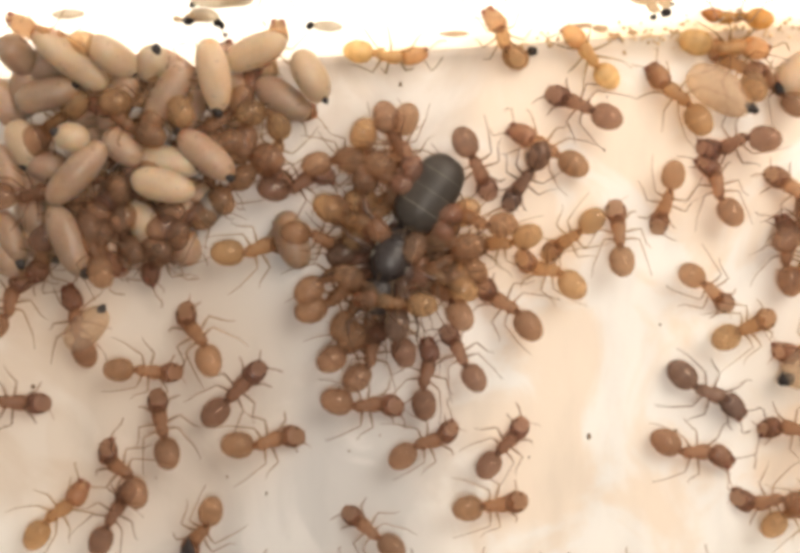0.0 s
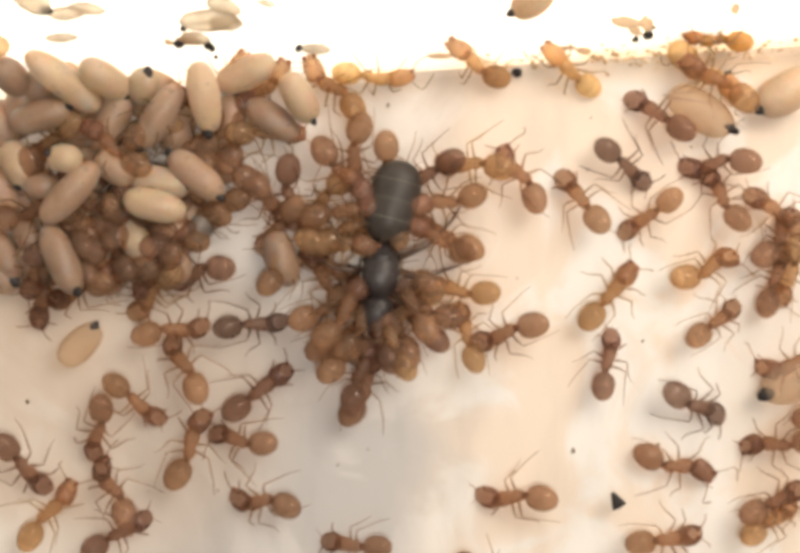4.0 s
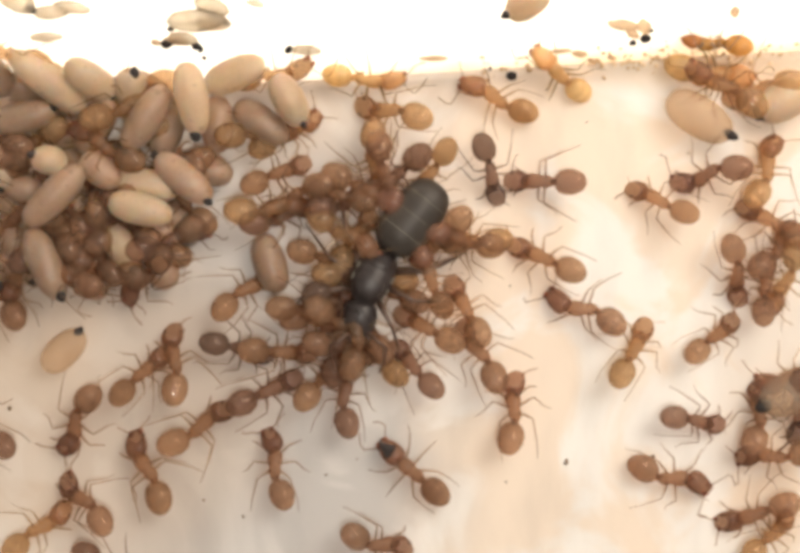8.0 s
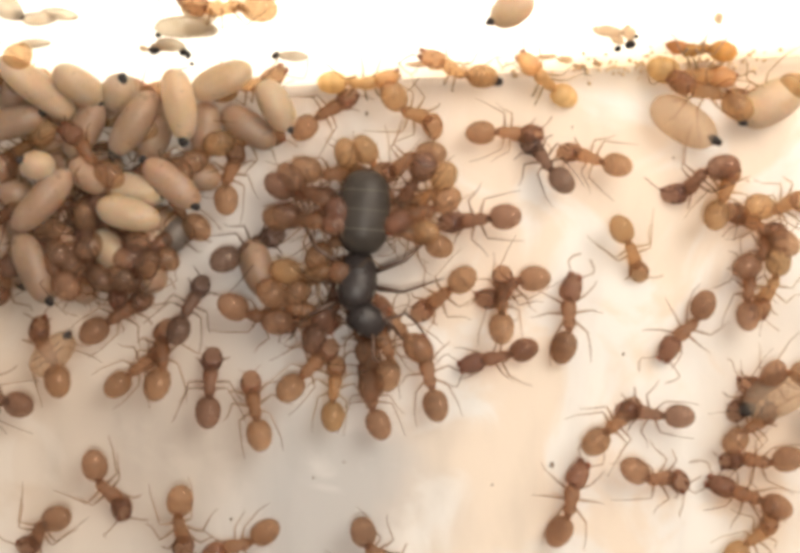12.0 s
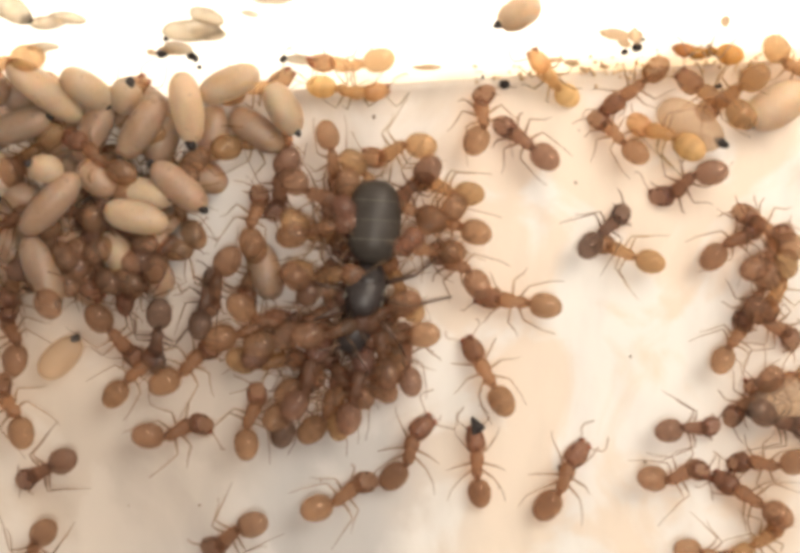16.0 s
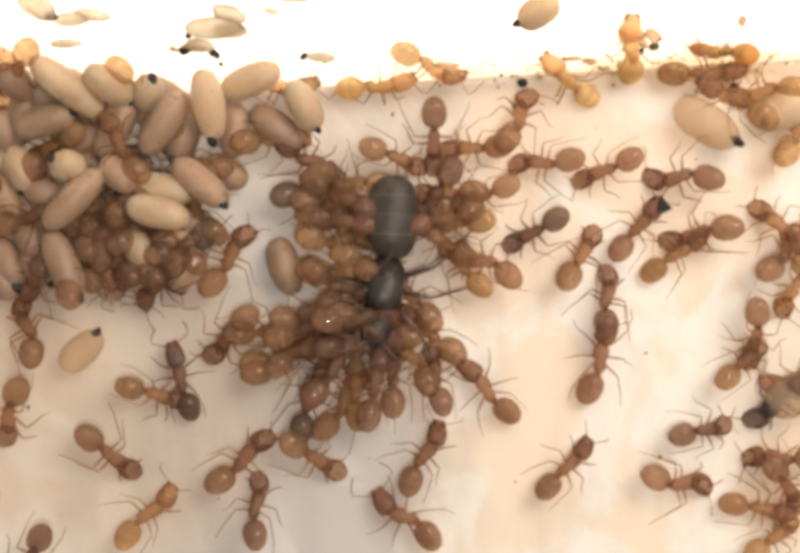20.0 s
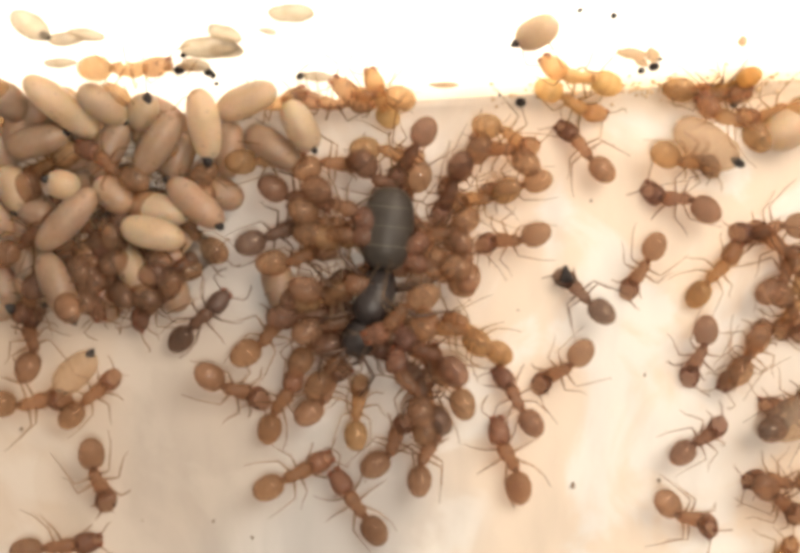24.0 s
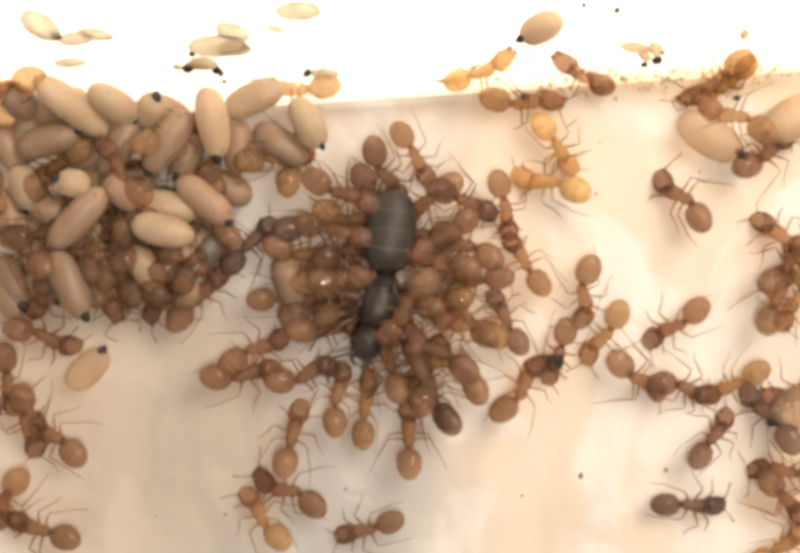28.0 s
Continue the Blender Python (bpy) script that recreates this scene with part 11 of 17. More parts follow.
    walk(ants[52], [(0, at(-12.34, -9.23, 62, 0, 31)), (0.5, at(-12.41, -9.49, 56, 0, 23)), (1, at(-12.41, -9.49, 56, 0, 23)), (1.5, at(-12.51, -9.58, 71, 0, 31)), (2.5, at(-12.51, -9.58, 71, 0, 31)), (3, at(-12.05, -9.37, 55, 0, 31)), (3.5, at(-12.21, -9.44, 52, 0, 31)), (5.5, at(-12.68, -9.57, 71, 0, 31)), (6, at(-12.44, -9.59, 63, 0, 31)), (6.5, at(-12.44, -9.59, 63, 0, 31)), (7, at(-12.89, -9.51, 71, 0, 31)), (8, at(-12.89, -9.51, 71, 0, 31)), (8.5, at(-12.68, -9.73, 73, 0, 31)), (9, at(-12.2, -9.6, 62, 0, 31)), (9.5, at(-11.83, -9.42, 51, 0, 29)), (10, at(-11.83, -9.42, 51, 0, 29)), (10.5, at(-11.82, -9.2, 62, 0, 31)), (11, at(-11.82, -9.2, 62, 0, 31)), (11.5, at(-11.73, -8.89, 37, 0, 24)), (11.67, at(-11.84, -8.8, -20, 0, 24)), (11.83, at(-11.94, -8.7, -78, 0, 24)), (12, at(-12.04, -8.61, -135, 0, 24)), (12.25, at(-11.51, -8.61, -78, 0, 24)), (12.5, at(-10.98, -8.61, -22, 0, 23)), (14.5, at(-9.86, -6.15, -38, 0, 31)), (15, at(-9.55, -6.11, -35, 0, 28)), (15.5, at(-9.53, -6.45, -60, 0, 31)), (16.5, at(-9.53, -6.45, -60, 0, 31)), (17, at(-9.81, -6.07, -38, 0, 31)), (17.5, at(-9.5, -6.56, -55, 0, 31)), (18, at(-9.5, -6.56, -55, 0, 31)), (18.5, at(-8.77, -6.38, -55, 0, 27)), (19, at(-6.63, -4.87, -47, 0, 31)), (19.5, at(-6.49, -4.49, -28, 0, 31)), (20, at(-5.82, -3.82, -43, 0, 31)), (20.5, at(-5.9, -3.86, -35, 0, 31)), (21, at(-4.67, -4.93, -47, 0, 31)), (21.5, at(-3.67, -4.78, -14, 0, 31)), (23.5, at(-3.55, -4.22, -16, 0, 31)), (24.5, at(-3.55, -4.22, -16, 0, 31)), (25, at(-3.51, -4.48, -14, 0, 31)), (25.5, at(-3.38, -4.75, -12, 0, 31)), (26, at(-2.99, -4.52, -20, 0, 31)), (26.5, at(-3.61, -4.45, -7, 0, 31)), (27, at(-4.64, -5.57, -40, 0, 31)), (27.5, at(-4.94, -5.74, -22, 0, 31)), (28, at(-5.08, -3.63, -55, 0, 31))])
    walk(ants[53], [(0, at(-15.64, -11, -57, 0, 20)), (0.5, at(-15.74, -11.13, -51, 0, 6)), (1, at(-15.52, -11.04, -53, 0, 25)), (1.5, at(-15.52, -11.04, -53, 0, 25)), (2, at(-15.5, -10.62, -52, 0, 9)), (2.5, at(-15.5, -10.62, -52, 0, 9)), (3, at(-16, -10.57, -53, 0, 31)), (3.5, at(-15.64, -10.42, -48, 0, 20)), (5.5, at(-16.38, -10.8, -68, 0, 29)), (6, at(-16.38, -10.8, -68, 0, 29)), (6.5, at(-15.44, -10.94, -73, 0, 27)), (7, at(-15.71, -11.08, -69, 0, 31)), (7.5, at(-15.5, -10.72, -66, 0, 31)), (8, at(-15.5, -10.72, -66, 0, 31)), (8.5, at(-15.66, -10.74, -74, 0, 31)), (9, at(-15.34, -10.94, -66, 0, 31)), (9.17, at(-15.17, -11.15, -15, 0, 31)), (9.33, at(-14.99, -11.35, 35, 0, 31)), (9.5, at(-14.82, -11.55, 86, 0, 31)), (10, at(-12.78, -11.62, 124, 0, 31)), (10.5, at(-12.7, -14.05, 180, 0, 17)), (17, at(-12.7, -14.05, 180, 0, 17)), (17.25, at(-12.89, -12.66, 130, 0, 24)), (17.5, at(-13.07, -11.26, 81, 0, 31)), (18, at(-13.11, -10.13, 40, 0, 5)), (18.25, at(-13.59, -10.56, -3, 0, 18)), (18.5, at(-14.07, -10.98, -45, 0, 31)), (18.67, at(-13.71, -11.05, 4, 0, 31)), (18.83, at(-13.34, -11.12, 53, 0, 31)), (19, at(-12.98, -11.19, 101, 0, 31)), (19.17, at(-12.49, -10.89, 53, 0, 25)), (19.33, at(-11.99, -10.59, 4, 0, 20)), (19.5, at(-11.5, -10.3, -45, 0, 15)), (20, at(-11.52, -10.22, -58, 0, 24)), (20.5, at(-9.26, -10.9, -93, 0, 30)), (20.75, at(-9.27, -12.48, -136, 0, 24)), (21, at(-9.27, -14.05, -180, 0, 17)), (26.5, at(-9.27, -14.05, -180, 0, 17)), (26.67, at(-8.37, -12.63, -231, 0, 22)), (26.83, at(-7.46, -11.21, -282, 0, 26)), (27, at(-6.56, -9.78, -333, 0, 31)), (28, at(-6.56, -9.78, -333, 0, 31))])
    walk(ants[54], [(0, at(-13.22, -11.28, -30, 0, 31)), (1, at(-13.22, -11.28, -30, 0, 31)), (1.5, at(-13.07, -11.79, -45, 0, 31)), (2, at(-12.91, -11.45, -70, 0, 31)), (2.5, at(-12.07, -11.23, -53, 0, 31)), (2.75, at(-11.78, -11.6, -94, 0, 31)), (3, at(-11.48, -11.97, -135, 0, 31)), (3.5, at(-12.3, -11.65, -73, 0, 31)), (5.5, at(-13.16, -10.96, -60, 0, 31)), (6, at(-12.98, -10.88, -49, 0, 31)), (6.5, at(-12.98, -10.88, -49, 0, 31)), (7, at(-12.06, -12.27, -117, 0, 31)), (7.5, at(-12.21, -11.43, -76, 0, 31)), (8, at(-12.45, -11.95, -131, 0, 31)), (8.5, at(-12.09, -11.55, -72, 0, 31)), (9, at(-11.92, -12.12, -135, 0, 31)), (9.5, at(-9.21, -11.22, -84, 0, 31)), (9.75, at(-9.3, -12.64, -132, 0, 24)), (10, at(-9.38, -14.05, -180, 0, 17)), (20.5, at(-9.38, -14.05, -180, 0, 17)), (21, at(-9.3, -13.94, -180, 0.5, 17)), (26.5, at(-9.3, -13.94, -180, 0.5, 17)), (27, at(-9.38, -14.05, -180, 0, 17)), (28, at(-9.38, -14.05, -180, 0, 17))])
    walk(ants[55], [(0, at(-9.16, -11.52, -223, 0, 29)), (0.25, at(-8.56, -11.1, -186, 0, 30)), (0.5, at(-7.95, -10.68, -149, 0, 31)), (1, at(-7.98, -14.05, -180, 0, 17)), (11, at(-7.98, -14.05, -180, 0, 17)), (11.25, at(-8.06, -12.73, -218, 0, 24)), (11.5, at(-8.13, -11.41, -256, 0, 31)), (12, at(-6.23, -11.2, -260)), (12.25, at(-5.41, -10.5, -326)), (12.5, at(-4.58, -9.81, -393)), (13.5, at(-4.85, -9.35, -337, 0, 15)), (14.5, at(-5.11, -8.89, -281, 0, 31)), (15, at(-6.81, -7.71, -333, 0.5, 18)), (15.5, at(-6.67, -6.51, -349, 0, 24)), (16, at(-6.21, -5.98, -383, 0, 31)), (16.5, at(-5.89, -4.98, -402, 0, 31)), (17, at(-6.21, -4.69, -390, 0, 31)), (17.25, at(-6.78, -4.39, -353, 0, 31)), (17.5, at(-7.34, -4.1, -315, 0, 31)), (17.75, at(-6.2, -3.84, -372, 0, 31)), (18, at(-5.06, -3.57, -429, 0, 31)), (18.5, at(-4.98, -3.75, -430, 0, 31)), (19, at(-5.05, -3.2, -450, 0, 31)), (19.5, at(-4.82, -3.33, -431, 0, 31)), (20, at(-5.08, -3.1, -431, 0, 31)), (20.5, at(-4.51, -3.42, -450, 0, 31)), (21, at(-4.78, -3.05, -429, 0.5, 31)), (21.5, at(-5.33, -3.32, -446, 0.5, 31)), (23.5, at(-6.2, -5.14, -413)), (24, at(-5.46, -4.42, -398)), (24.5, at(-5.13, -4.3, -395)), (25, at(-5.08, -4.23, -400, 0, 31)), (25.5, at(-5.08, -4.23, -400, 0, 31)), (26, at(-4.6, -3.82, -407, 0, 31)), (26.5, at(-5.23, -3.88, -399, 0, 31)), (27, at(-5.23, -3.88, -399, 0, 31)), (27.5, at(-5.21, -3.5, -397, 0, 31)), (28, at(-7.19, -2.33, -439, 0, 28))])
    walk(ants[56], [(0, at(-2.02, -11.9, 51, 0, 31)), (0.5, at(-2.23, -11.76, 41, 0, 31)), (1, at(-2.01, -11.88, 50, 0, 31)), (1.5, at(-2.01, -11.88, 50, 0, 31)), (1.67, at(-1.92, -11.95, 108, 0, 31)), (1.83, at(-1.82, -12.02, 166, 0, 31)), (2, at(-1.73, -12.09, 225, 0, 31)), (2.5, at(-2.27, -11.85, 206, 0, 31)), (3, at(-1.83, -11.94, 230, 0, 31)), (3.17, at(-1.96, -11.86, 285, 0, 31)), (3.33, at(-2.08, -11.79, 341, 0, 31)), (3.5, at(-2.2, -11.72, 397, 0, 31)), (4.17, at(-2.17, -11.86, 452, 0, 31)), (4.83, at(-2.14, -12, 508, 0, 31)), (5.5, at(-2.11, -12.13, 564, 0, 31)), (6, at(-2.14, -14.05, 540, 0, 17)), (19, at(-2.14, -14.05, 540, 0, 17)), (19.5, at(5.4, -12.38, 554, 0, 31)), (19.75, at(5.95, -10.25, 612, 0, 24)), (20, at(6.49, -8.13, 670, 0, 17)), (20.5, at(5.98, -10.49, 705, 0, 31)), (20.67, at(5.88, -10.57, 645, 0, 31)), (20.83, at(5.79, -10.66, 586, 0, 31)), (21, at(5.69, -10.74, 526, 0, 31)), (21.17, at(5.33, -10.48, 475, 0, 25)), (21.33, at(4.96, -10.22, 423, 0, 19)), (21.5, at(4.59, -9.96, 372, 0, 13)), (22.17, at(4.59, -11.33, 428, 0, 15)), (22.83, at(4.59, -12.69, 484, 0, 16)), (23.5, at(4.59, -14.05, 540, 0, 17)), (26, at(4.59, -14.05, 540, 0, 17)), (26.5, at(2.89, -10.89, 525, 0, 31)), (27, at(0.43, -9.46, 492, 0, 31)), (27.25, at(0.9, -9.16, 453, 0, 30)), (27.5, at(1.37, -8.86, 413, 0, 29)), (28, at(-1.96, -9.98, 464, 0, 26))])
    walk(ants[57], [(0, at(-17.71, -6.14, -97, 0, 31)), (0.17, at(-17.5, -6.15, -47, 0, 31)), (0.33, at(-17.3, -6.15, 3, 0, 31)), (0.5, at(-17.09, -6.16, 53, 0, 31)), (0.67, at(-17.18, -6.25, -3, 0, 31)), (0.83, at(-17.28, -6.35, -59, 0, 31)), (1, at(-17.37, -6.44, -115, 0, 31)), (1.5, at(-15.82, -7.42, -104, 0, 31)), (2, at(-16.32, -7.15, -56, 0, 31)), (2.5, at(-16.82, -6.88, -9, 0, 31)), (3, at(-17.32, -6.61, 39, 0, 31)), (3.17, at(-17.21, -7.09, 91, 0, 31)), (3.33, at(-17.11, -7.57, 144, 0, 31)), (3.5, at(-17, -8.05, 196, 0, 31)), (5.5, at(-16.47, -7.1, 239, 0, 31)), (5.67, at(-16.95, -6.82, 297, 0, 31)), (5.83, at(-17.44, -6.53, 356, 0, 31)), (6, at(-17.92, -6.25, 414, 0, 31)), (6.17, at(-17.37, -6.56, 357, 0, 31)), (6.33, at(-16.82, -6.86, 300, 0, 31)), (6.5, at(-16.27, -7.17, 243, 0, 31)), (6.67, at(-16.61, -6.97, 184, 0, 31)), (6.83, at(-16.96, -6.77, 126, 0, 31)), (7, at(-17.3, -6.57, 67, 0, 31)), (7.5, at(-15.08, -5.17, 72, 0, 31)), (8, at(-17.16, -6.58, 56, 0, 31)), (9, at(-15.24, -5.58, 90, 0, 31)), (9.5, at(-15.26, -5.11, 60, 0, 31)), (10, at(-15.6, -5.09, 99, 0, 31)), (10.5, at(-15.7, -4.69, 80, 0, 31)), (11, at(-15.88, -4.99, 90, 0, 31)), (11.5, at(-15.68, -4.84, 90, 0, 31)), (12, at(-16.12, -5.07, 81, 0, 31)), (12.5, at(-13.49, -7.46, 79, 0, 31)), (14.5, at(-14.91, -7.82, 135, 0, 31)), (15, at(-15.06, -7.45, 82, 0, 31)), (15.5, at(-14.68, -7.75, 117, 0, 31)), (16, at(-14.54, -7.75, 117, 0, 31)), (16.5, at(-14.54, -7.75, 117, 0, 31)), (17, at(-14.54, -9.04, 166)), (17.17, at(-14.67, -9.53, 106, 0, 10)), (17.33, at(-14.79, -10.01, 46, 0, 21)), (17.5, at(-14.92, -10.5, -14, 0, 31)), (17.75, at(-15.25, -10.25, 26, 0, 31)), (18, at(-15.59, -9.99, 67, 0, 31)), (18.75, at(-15.93, -9.96, 20, 0, 31)), (19.5, at(-16.27, -9.92, -26, 0, 31)), (19.67, at(-16.2, -10.5, 33, 0, 31)), (19.83, at(-16.13, -11.07, 93, 0, 31)), (20, at(-16.06, -11.65, 152, 0, 31)), (20.5, at(-16, -14.05, 180, 0, 17)), (28, at(-16, -14.05, 180, 0, 17))])
    walk(ants[58], [(0, at(-13.31, 0.02, 43, 1.5, 31)), (0.25, at(-13.56, -0.62, 81, 0.8, 31)), (0.5, at(-13.81, -1.27, 119, 0, 31)), (0.75, at(-13.49, -0.72, 83, 0.8, 31)), (1, at(-13.17, -0.17, 46, 1.5, 31)), (1.5, at(-13.53, -0.74, 86, 0, 31)), (2, at(-13.05, -0.03, 47, 1.5, 31)), (2.5, at(-13.62, -0.5, 74, 0, 31)), (3, at(-12.95, -0.12, 50, 1.5, 31)), (3.5, at(-13.65, -0.66, 90, 0, 31)), (4.5, at(-13.93, -0.51, 143, 0.8, 31)), (5.5, at(-14.2, -0.35, 195, 1.5, 31)), (5.67, at(-12.98, 1.79, 145, 1.5, 31)), (5.83, at(-11.76, 3.93, 95, 1.5, 31)), (6, at(-10.54, 6.06, 45, 1.5, 31)), (6.25, at(-10.24, 2.77, 87, 0.8, 31)), (6.5, at(-9.93, -0.52, 129, 0, 31)), (7, at(-10.55, -1.11, 129, 0, 31)), (7.25, at(-9.93, -2.49, 75, 0, 31)), (7.5, at(-9.32, -3.88, 20, 0, 31)), (8, at(-9.32, -3.88, 20, 0, 31)), (8.5, at(-9.44, -3.93, 30, 0, 31)), (9, at(-9.44, -3.93, 30, 0, 31)), (9.5, at(-9.12, -3.79, 5, 0, 31)), (10, at(-9.42, -3.98, 9, 0, 31)), (10.5, at(-9.42, -3.98, 9, 0, 31)), (11, at(-9.76, -3.77, 30, 0, 31)), (11.5, at(-9.48, -3.86, 6, 0, 31)), (12, at(-9.41, -3.55, 9, 0, 31)), (12.5, at(-9.34, -3.88, 15, 0, 31)), (13.17, at(-9.23, -4.17, -44, 0, 31)), (13.83, at(-9.11, -4.46, -103, 0, 31)), (14.5, at(-9, -4.76, -162, 0, 31)), (15, at(-9.49, -4.61, -220, 0, 31)), (15.25, at(-9.36, -4.25, -286, 0, 31)), (15.5, at(-9.23, -3.88, -353, 0, 31)), (16, at(-8.88, -3.73, -400, 0, 31)), (16.5, at(-8.99, -3.73, -365, 0, 31)), (17, at(-9.01, -4.01, -351, 0, 31)), (17.5, at(-9.33, -4.72, -344, 0, 31)), (18, at(-12.62, -7.56, -333, 0, 18)), (18.5, at(-13.11, -6.22, -327, 0, 31)), (18.75, at(-12.65, -4.21, -366, 0, 29)), (19, at(-12.2, -2.2, -405, 0, 27)), (19.5, at(-10.45, -0.74, -403, 0, 29)), (20, at(-7.88, 0.58, -379, 0, 23)), (20.5, at(-7.73, 0.99, -373, 0, 21)), (21, at(-7.5, 1.12, -395, 0, 25)), (21.5, at(-7.12, 1.33, -405, 0, 23)), (23.5, at(-5.63, 1.06, -432, 0, 31)), (24, at(-4.94, 1.63, -423, 0, 31)), (24.5, at(-4.71, 0.98, -423, 0, 31)), (25, at(-4.75, 1.4, -431, 0, 31)), (25.25, at(-4.36, 0.91, -469, 0.2, 24)), (25.5, at(-3.96, 0.42, -508, 0.5, 17)), (26, at(-4.53, 1, -440, 0, 31)), (26.5, at(-3.89, 0.76, -414, 0.5, 17)), (27, at(-4.95, 1.08, -443, 0, 31)), (27.5, at(-5.38, 1.55, -428, 0, 31)), (28, at(-5.13, 1.72, -450, 0, 31))])
    walk(ants[59], [(0, at(-17.34, -2.44, -4, 0, 31)), (0.25, at(-18.29, -2.46, 43, 0, 24)), (0.5, at(-19.24, -2.47, 90, 0, 17)), (10.5, at(-19.24, -2.47, 90, 0, 17)), (11, at(-19.08, -2.45, 90, 0.5, 17)), (12.5, at(-19.08, -2.45, 90, 0.5, 17)), (13.5, at(-17.11, -2.8, 157, 0.2, 24)), (14.5, at(-15.15, -3.15, 225, 0, 31)), (15, at(-15.02, -2.65, 188, 0, 31)), (15.5, at(-15.48, -3.02, 202, 0, 31)), (15.67, at(-15.61, -2.81, 147, 0, 31)), (15.83, at(-15.75, -2.6, 92, 0, 31)), (16, at(-15.88, -2.4, 37, 0, 31)), (16.17, at(-15.78, -2.38, 91, 0, 31)), (16.33, at(-15.68, -2.37, 146, 0, 31)), (16.5, at(-15.58, -2.36, 200, 0, 31)), (16.67, at(-15.63, -2.39, 148, 0, 31)), (16.83, at(-15.69, -2.42, 95, 0, 31)), (17, at(-15.74, -2.45, 42, 0, 31)), (17.17, at(-15.65, -2.57, -17, 0, 31)), (17.33, at(-15.56, -2.69, -76, 0, 31)), (17.5, at(-15.47, -2.81, -135, 0, 31)), (17.67, at(-15.6, -2.66, -81, 0, 31)), (17.83, at(-15.72, -2.52, -27, 0, 31)), (18, at(-15.85, -2.37, 27, 0, 31)), (18.5, at(-16, -2.3, 39, 0, 31)), (19.5, at(-16, -2.3, 39, 0, 31)), (20, at(-16.15, -2.39, 41, 0, 31)), (20.5, at(-16.15, -2.39, 41, 0, 31)), (21, at(-16.15, -2.11, 32, 0, 31)), (21.17, at(-16.26, -2.33, -15, 0, 31)), (21.33, at(-16.37, -2.56, -62, 0, 31)), (21.5, at(-16.48, -2.78, -109, 0, 31)), (23.5, at(-16.48, -2.78, -109, 0, 31)), (23.75, at(-16.14, -2.44, -43, 0, 31)), (24, at(-15.79, -2.1, 23, 0, 31)), (24.5, at(-16.02, -1.81, 35, 0, 31)), (25, at(-16.04, -2.12, 34, 0, 31)), (25.5, at(-15.91, -2.1, 34, 0.5, 31)), (26, at(-16.04, -2.12, 34, 0, 31)), (26.25, at(-14.7, -2.27, 87, 0, 31)), (26.5, at(-13.35, -2.42, 139, 0, 31)), (27, at(-17.66, -3.4, 172, 0, 31)), (27.25, at(-17.67, -3.71, 108, 0, 31)), (27.5, at(-17.68, -4.02, 45, 0, 31)), (28, at(-19.24, -4.19, 90, 0, 17))])
    walk(ants[60], [(0, at(1.12, 1.16, -212, 0, 31)), (0.5, at(3.76, 3.2, -242, 0, 31)), (1, at(3.76, 3.2, -242, 0, 31)), (1.5, at(3.05, 3.72, -270, 0, 31)), (2, at(2.82, 3.75, -270, 0, 30)), (2.5, at(2.95, 3.79, -269, 0, 31)), (3, at(2.56, 3.63, -242, 0, 31)), (3.5, at(2.72, 3.9, -264, 0, 31)), (5.5, at(3.84, 6.3, -263, 0, 28)), (6, at(3.06, 6.04, -262, 0, 26)), (6.5, at(2.49, 6.09, -258, 0, 29)), (7, at(0.89, 6.66, -276, 0, 31)), (7.5, at(-0.05, 7.02, -268, 0, 31)), (8, at(-0.05, 7.02, -268, 0, 31)), (8.5, at(0.55, 6.38, -218, 0, 31)), (9, at(0.65, 6.17, -171, 0, 31)), (9.17, at(0.66, 7.01, -223, 0, 20)), (9.33, at(0.67, 7.85, -275, 0, 10)), (9.5, at(0.68, 8.69, -327)), (10, at(0.21, 9.87, -319)), (10.5, at(-1.34, 10.76, -301)), (11, at(-2.38, 11.32, -294)), (11.5, at(-3.33, 11.64, -341)), (11.75, at(-4.73, 11.42, -304)), (12, at(-6.14, 11.2, -266)), (12.5, at(-6.35, 11, -261)), (14.5, at(-9.58, 9.97, -225)), (15, at(-10.72, 9.81, -257)), (15.5, at(-12.61, 9.76, -259)), (16, at(-15.79, 9.36, -243, 0.4)), (16.5, at(-15.37, 9.21, -197, 0.4)), (17, at(-15.06, 9.44, -165)), (17.25, at(-16.48, 9.43, -216, 0.3)), (17.5, at(-17.89, 9.42, -266, 0.6)), (18, at(-18.05, 9.5, -266)), (21.5, at(-18.05, 9.5, -266)), (22.5, at(-17.02, 9.27, -215, 0.2)), (23.5, at(-16, 9.05, -165, 0.4)), (23.75, at(-17.05, 9.08, -215, 0.4)), (24, at(-18.1, 9.11, -266, 0.4)), (26, at(-18.1, 9.11, -266, 0.4)), (26.5, at(-18.06, 9.09, -266, 0.6)), (27.5, at(-18.06, 9.09, -266, 0.6)), (28, at(-16.87, 9.09, -236, 0.4))])
